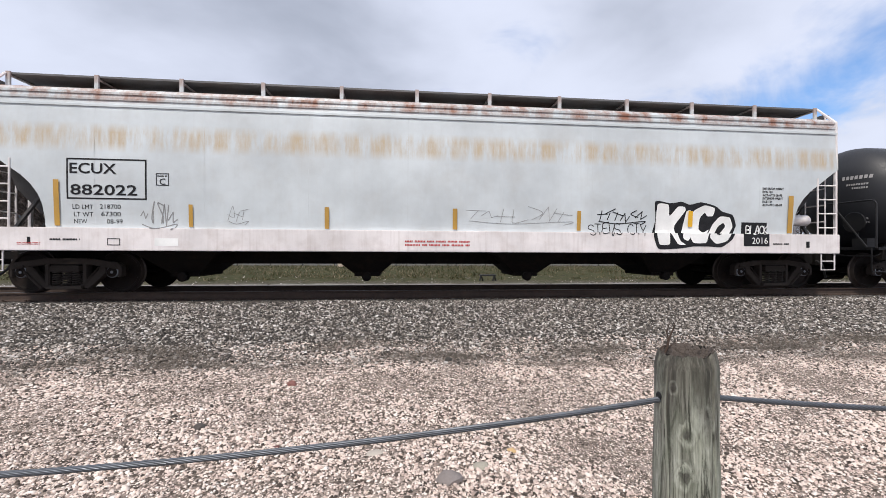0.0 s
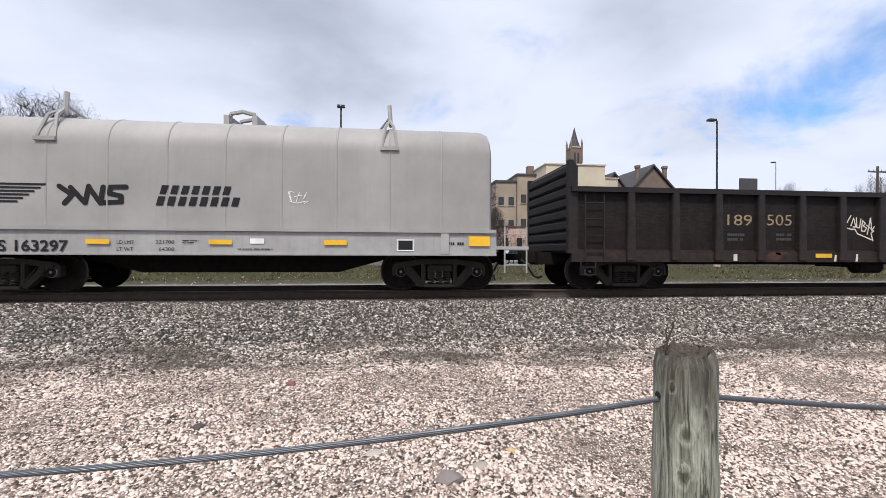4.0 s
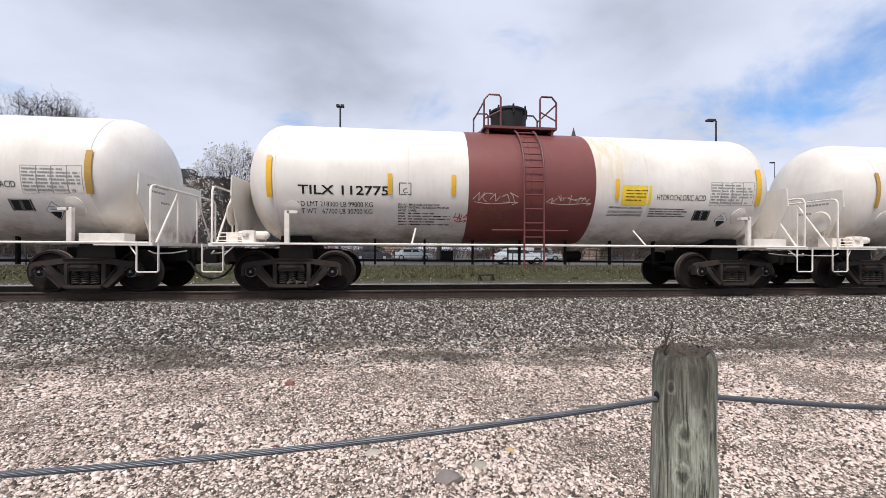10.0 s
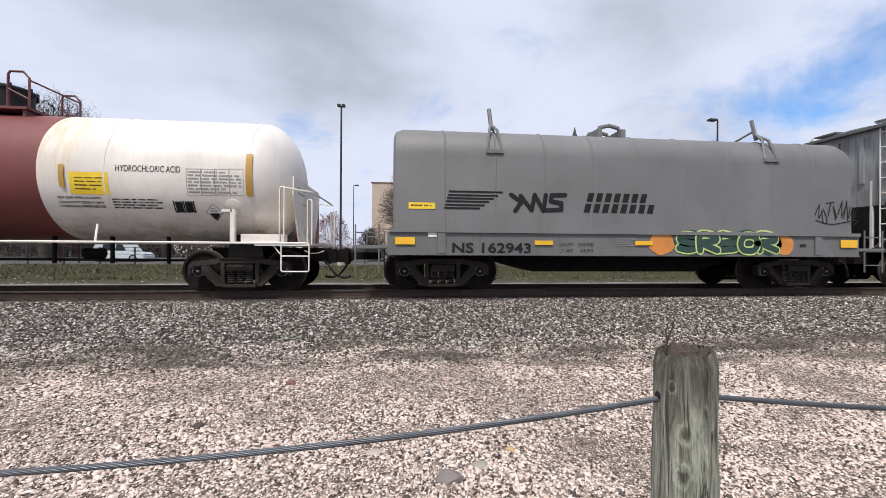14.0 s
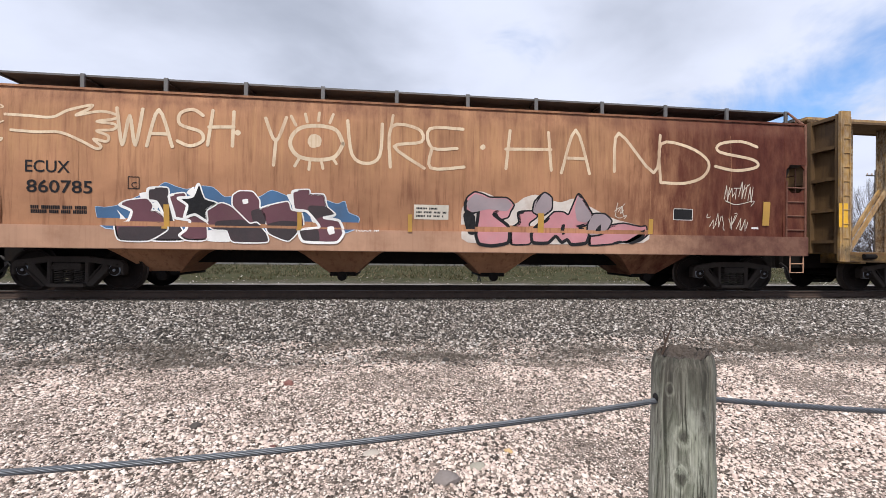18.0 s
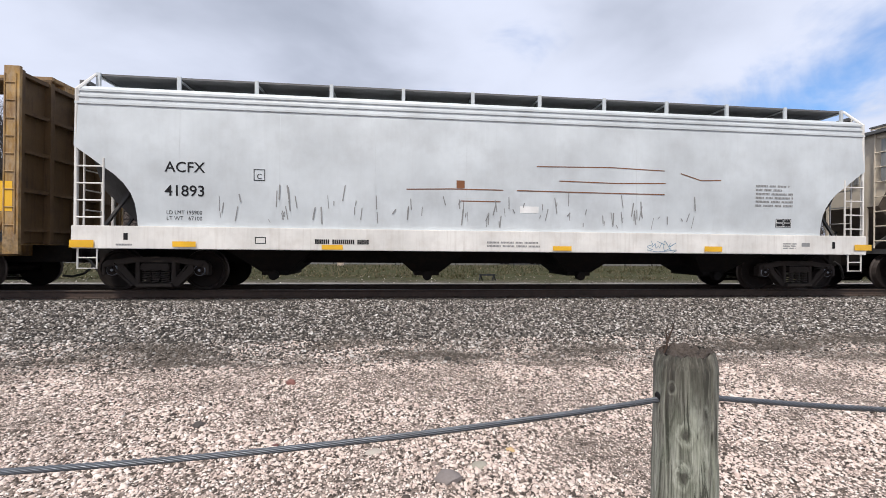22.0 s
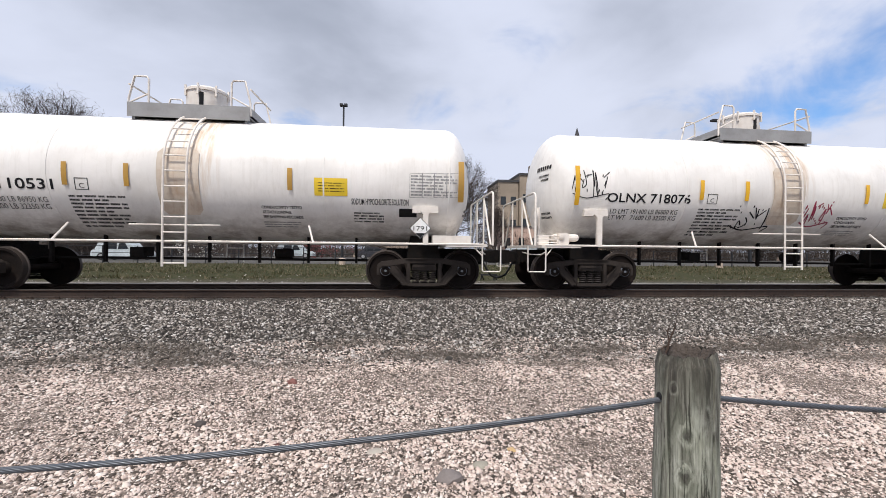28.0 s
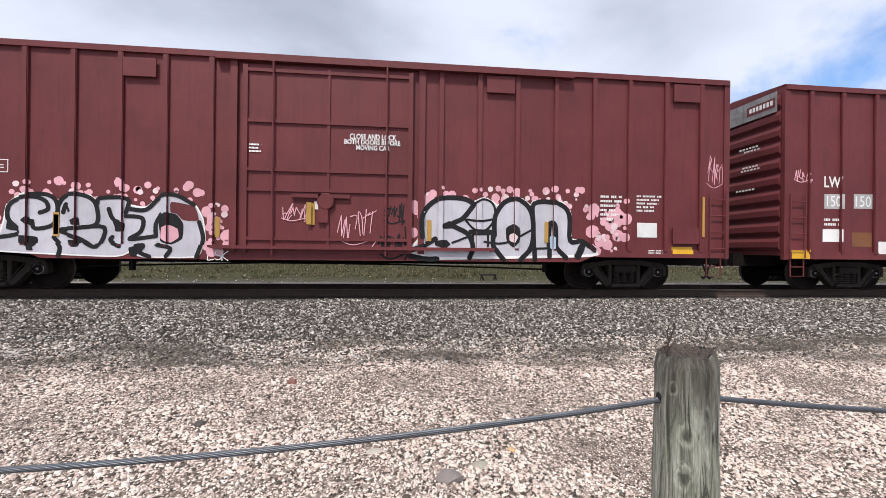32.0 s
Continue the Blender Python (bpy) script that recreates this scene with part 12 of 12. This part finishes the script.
building("low_house", "low pinkish rendered annex with dark windows", 23.2, 29.7, 46.8, 2.2, 5.0, m_pink_wall, None, (1.4,), 3, 0.9, 1.8, 0.12)


def gabled(name, label, x0, x1, y, depth, eaves, apex, wall, roof):
    b = thing(name, label, "building")
    xm = (x0 + x1) / 2
    bm = bmesh.new()
    prism(bm, [(x0, -0.4), (x1, -0.4), (x1, eaves), (xm, apex), (x0, eaves)], y, y + depth)
    bmesh.ops.recalc_face_normals(bm, faces=bm.faces)
    part("wall", bm, wall, b)
    for s, xe in ((-1, x0), (1, x1)):
        bm = bmesh.new()
        prism(bm, [(xe + s * 0.4, eaves - 0.25), (xm, apex + 0.05), (xm, apex + 0.4), (xe + s * 0.4, eaves + 0.1)], y - 0.4, y + depth + 0.4)
        bmesh.ops.recalc_face_normals(bm, faces=bm.faces)
        part("roof", bm, roof, b)
    part("window", box(bmesh.new(), xm - 0.7, xm + 0.7, y - 0.08, y + 0.1, eaves * 0.5, eaves * 0.85), m_window, b)
    return b


CHURCH = gabled("church", "brown stone church with a steep dark gable", 41.5, 51.0, 59.0, 16, 11.5, 16.6, m_church, m_roof_dark)
for x in (44.0, 49.4):
    part("chimney", lathe(bmesh.new(), [(0.42, 12.0), (0.42, 16.4), (0.55, 16.5), (0.55, 16.9), (0.36, 17.0)], 8, "z", (x, 60.2, 0)), m_church, CHURCH)
gabled("church_hall", "brown stone hall with a steep dark gable", 36.5, 42.0, 60.0, 14, 11.6, 15.2, m_church, m_roof_dark)


def tower():
    t = thing("church_tower", "stone church tower with a dark spire and corner pinnacles", "tower")
    x, y = 34.95, 67.5
    part("shaft", box(bmesh.new(), x - 1.1, x + 1.1, y - 1.1, y + 1.1, -0.4, 21.8), m_church, t)
    part("cornice", box(bmesh.new(), x - 1.2, x + 1.2, y - 1.2, y + 1.2, 21.6, 21.9), m_tan_brick, t)
    # dark panels paint the shade inside the belfry openings
    for k in (-0.36, 0.36):
        part("belfry_opening", box(bmesh.new(), x + k - 0.2, x + k + 0.2, y - 1.15, y - 1.05, 18.6, 20.6), m_window, t)
    lathe_bm = lathe(bmesh.new(), [(1.2, 21.9), (0.7, 23.4), (0.02, 26.0)], 8, "z", (x, y, 0))
    part("spire", lathe_bm, m_roof_dark, t)
    for a in (-1, 1):
        for b in (-1, 1):
            bm = lathe(bmesh.new(), [(0.2, 18.6), (0.2, 22.4), (0.23, 22.45), (0.02, 23.6)], 8, "z", (x + a * 1.1, y + b * 1.1, 0))
            part("pinnacle", bm, m_church, t)


tower()


def light_pole(label, x, y, top, arm=0.0, r=0.09, double=False):
    p = thing("light_pole", label, "lamp post", "parking lot lights")
    z0 = ground_z(y)
    part("pole", tube(bmesh.new(), [(x, y, z0), (x, y, top)], [r, r * 0.7], 10), m_pole, p, smooth=50)
    part("base", lathe(bmesh.new(), [(0.25, z0 - 0.05), (0.25, z0 + 0.5), (0.1, z0 + 0.55)], 12, "z", (x, y, 0)), m_beige_wall, p)
    heads = [(arm, 0)] if arm else [(-0.12, 0), (0.12, 0)]
    for a, _ in heads:
        bm = box(bmesh.new(), *sorted((x + a * 0.3, x + a * 1.5 + (0.1 if a > 0 else -0.1))), y - 0.18, y + 0.18, top - 0.05, top + 0.1)
        part("lamp_head", bm, m_pole, p)
        if arm:
            part("arm", tube(bmesh.new(), [(x, y, top), (x + a * 0.4, y, top + 0.02)], 0.04, 6), m_pole, p)


light_pole("tall dark steel light pole in the parking lot", -4.48, 20.3, 11.7)
light_pole("dark light pole with one arm", 25.1, 19.1, 11.4, -0.45)
light_pole("thin distant light pole", -6.8, 48.7, 10.2, 0.4, 0.07)
light_pole("thin distant light pole", 55.9, 44.0, 14.3, -0.4, 0.06)
light_pole("pale thin mast far behind the buildings", -82.5, 119.0, 38.0, 0.3, 0.12)


def utility_pole(x, y, top):
    p = thing("utility_pole", "wooden utility pole with a crossarm", "utility pole")
    part("pole", tube(bmesh.new(), [(x, y, ground_z(y)), (x, y, top)], [0.16, 0.11], 8), m_bark, p)
    part("crossarm", box(bmesh.new(), x - 1.2, x + 1.2, y - 0.06, y + 0.06, top - 0.7, top - 0.55), m_bark, p)
    for k in (-1.1, -0.5, 0.5, 1.1):
        part("insulator", lathe(bmesh.new(), [(0.05, top - 0.55), (0.06, top - 0.45), (0.03, top - 0.35)], 8, "z", (x + k, y, 0)), m_beige_wall, p)


utility_pole(53.3, 29.2, 10.6)


def billboard():
    b = thing("billboard", "small dark billboard on a post", "billboard")
    part("panel", box(bmesh.new(), 46.2, 48.8, 39.8, 40.0, 9.0, 11.0), m_roof_dark, b)
    part("post", box(bmesh.new(), 47.4, 47.7, 40.0, 40.3, -0.4, 10), m_pole, b)


billboard()


def pipe_fence():
    """Dark steel rail fence along the edge of the lot."""
    f = thing("pipe_fence", "dark steel rail fence along the parking lot", "fence", kind="structure")
    y = 21.6
    for z in (0.02, 0.5, 1.0):
        part("rail", box(bmesh.new(), -34, 52, y - 0.018, y + 0.018, z - 0.018, z + 0.018), m_pole, f)
    post = part("post", box(bmesh.new(), -0.035, 0.035, y - 0.035, y + 0.035, -0.4, 1.03), m_pole, f)
    post.location = (-34, 0, 0)
    for k in range(1, 37):
        again(post, f, pose(-34 + k * 2.4, 0, 0))


pipe_fence()

m_carpaint = mat("silver_white_car_paint", (0.64, 0.70, 0.72), 0.25, 0.2, 0.05)
m_carred = mat("dark_car_paint", (0.05, 0.05, 0.06), 0.3, 0.2, 0.05)
m_tyre = mat("tyre_rubber", (0.02, 0.02, 0.02), 0.85, 0, 0.3)
m_rim = mat("alloy_rim", (0.5, 0.5, 0.5), 0.35, 0.8, 0.1)
m_taillight = mat("red_lamp_lens", (0.35, 0.02, 0.02), 0.2)
m_headlight = mat("clear_lamp_lens", (0.6, 0.6, 0.62), 0.15)


def parked_car(label, x, y, paint, tall=False, turn=0):
    c = thing("parked_car", label, "car", "parked cars")
    c.matrix_basis = pose(x, y, ground_z(y), 0, 0, turn)
    h = 1.72 if tall else 1.45
    prof = [(-2.3, 0.28), (-2.32, 0.62), (-2.2, 0.92), (-1.55, 1.0), (-0.6, 0.95), (1.0, 0.95), (2.0, 0.82), (2.28, 0.62), (2.3, 0.3)]
    bm = bmesh.new()
    prism(bm, prof, -0.88, 0.88)
    bmesh.ops.recalc_face_normals(bm, faces=bm.faces)
    part("body", bm, paint, c, bevel=0.06)
    cab = [(-2.1, 0.95), (-1.75, h - 0.12), (-1.2, h), (0.3, h), (0.75, h - 0.08), (1.35, 0.95)] if tall else [(-1.75, 0.97), (-1.15, h - 0.06), (-0.5, h), (0.25, h - 0.02), (1.25, 0.95)]
    bm = bmesh.new()
    prism(bm, cab, -0.74, 0.74)
    bmesh.ops.recalc_face_normals(bm, faces=bm.faces)
    part("cabin", bm, paint, c, bevel=0.07)
    for y_ in (-0.755, 0.74):
        for a, b in ((-1.2, -0.2), (-0.12, 0.8)):
            bm = bmesh.new()
            prism(bm, [(a, 1.0), (b, 1.0), (b - (0.35 if b > 0 else 0), h - 0.14), (a + 0.15, h - 0.14)], y_, y_ + 0.015)
            bmesh.ops.recalc_face_normals(bm, faces=bm.faces)
            part("window", bm, m_window, c)
    for x_ in (-1.4, 1.42):
        for y_ in (-0.9, 0.7):
            w = part("wheel", lathe(bmesh.new(), [(0.2, y_), (0.32, y_), (0.33, y_ + 0.1), (0.32, y_ + 0.2), (0.2, y_ + 0.2)], 20, "y", (x_, 0, 0.33)), m_tyre, c)
            part("rim", lathe(bmesh.new(), [(0.02, y_ - 0.01), (0.2, y_ - 0.005), (0.21, y_ + 0.02)], 14, "y", (x_, 0, 0.33)), m_rim, w)
    for y_ in (-0.7, 0.45):
        part("headlight", box(bmesh.new(), 2.14, 2.29, y_, y_ + 0.25, 0.6, 0.74), m_headlight, c)
        part("tail_light", box(bmesh.new(), -2.33, -2.2, y_, y_ + 0.25, 0.7, 0.86), m_taillight, c)


parked_car("silver-white sedan parked in the lot", 10.45, 24.2, m_carpaint)
parked_car("white sport utility car parked in the lot", -24.9, 28.5, m_carpaint, True)
parked_car("white car parked at the back of the lot", -13.0, 40.0, m_carpaint, True)
parked_car("dark car parked at the back of the lot", -3.2, 38.5, m_carred)
parked_car("white car parked at the back of the lot", 1.6, 38.0, m_carpaint)
parked_car("white sport utility car beside the lot", 16.8, 36.0, m_carpaint, True)


def scrap():
    s = thing("scrap_stand", "small black metal stand lying in the gravel", "metal scrap")
    s.matrix_basis = pose(3.6, 6.1, ground_z(6.1))
    for x in (-0.28, 0.28):
        part("leg", tube(bmesh.new(), [(x - 0.06, 0, 0), (x, 0, 0.22)], 0.03, 6), m_pole, s)
        part("leg", tube(bmesh.new(), [(x + 0.1, 0.1, 0), (x, 0, 0.22)], 0.03, 6), m_pole, s)
    part("bar", box(bmesh.new(), -0.34, 0.34, -0.05, 0.05, 0.2, 0.27), m_pole, s)


scrap()


def grass():
    """Tufts of rough grass and dead stalks beyond the track."""
    rng = np.random.default_rng(3)
    k = 44000
    y = 6.6 + 15.0 * rng.random(k) ** 1.25
    x = rng.uniform(-1.2, 1.35, k) * (y + 11)
    keep = np.array([noise.noise((a * 0.25, b * 0.4, 4)) + 0.7 * noise.noise((a * 1.1, b * 0.9, 9)) > 0.2 - 0.07 * (b - 6.6) for a, b in zip(x, y)])
    x, y = x[keep], y[keep]
    k = len(x)
    z = np.array([ground_z(b) for b in y])
    h, a = rng.uniform(0.03, 0.13, k) * rng.choice((1, 1, 1, 2.2), k), rng.uniform(0, math.tau, k)
    w = rng.uniform(0.01, 0.03, k)
    lean = rng.normal(0, 0.13, (k, 2))
    v = np.stack([np.stack([x - np.cos(a) * w, y - np.sin(a) * w, z - 0.03], 1), np.stack([x + np.cos(a) * w, y + np.sin(a) * w, z - 0.03], 1), np.stack([x + lean[:, 0], y + lean[:, 1], z + h], 1)], 1).reshape(-1, 3)
    o = obj("grass", v.tolist(), np.arange(k * 3).reshape(-1, 3).tolist(), [stone_material("grass_blades", [(0, (0.034, 0.036, 0.015)), (0.4, (0.058, 0.06, 0.026)), (0.62, (0.10, 0.085, 0.046)), (0.85, (0.17, 0.14, 0.09)), (1, (0.26, 0.22, 0.155))])])
    tagged(o, "rough spring grass mixed with dead stalks", "grass", kind="stuff")


grass()


# ---- motion ----
# the train's way to the left since the start, every half second
TRAVEL = [0.0, -5.15, -10.26, -15.31, -20.32, -25.12, -30.11, -35.48, -40.68, -45.89, -51.12, -56.36, -61.62, -66.75, -71.79, -76.75, -81.65, -86.97, -92.2, -97.32, -102.49, -107.7, -112.96, -118.03, -123.1, -128.30, -133.83, -139.03, -144.1, -148.88, -153.9, -158.88, -163.87, -168.49, -173.38, -178.62, -184.06, -189.21, -194.28, -199.36, -204.41, -209.45, -214.46, -219.52, -224.68, -229.93, -235.17, -240.31, -245.43, -250.64, -255.9, -261.18, -266.48, -271.8, -277.14, -282.5, -287.99, -293.12, -298.34, -303.64, -308.93, -314.17, -319.38, -324.6, -329.82]


def travelled(t):
    return float(np.interp(t, np.arange(65) * 0.5, TRAVEL))


def motions():
    for car, mid in CARS:
        walk(car, [(k * 0.5, pose(mid + TRAVEL[k], 0, 0)) for k in range(65)])
        # wheels turn frame by frame while the car is near
        inside = [f for f in range(0, 961) if abs(mid + travelled(f / 30)) < 27]
        for o in car.children_recursive:
            if o.data == ME_WHEELS:
                x0 = o.matrix_basis.translation.copy()
                rows = []
                for f in inside:
                    rows.append((f / 30, Matrix.Translation(x0) @ Matrix.Rotation(travelled(f / 30) / WHEEL_R, 4, "Y")))
                if rows[0][0] > 0:
                    rows.insert(0, (0.0, rows[0][1]))
                if rows[-1][0] < 32:
                    rows.append((32.0, rows[-1][1]))
                walk(o, rows)


motions()
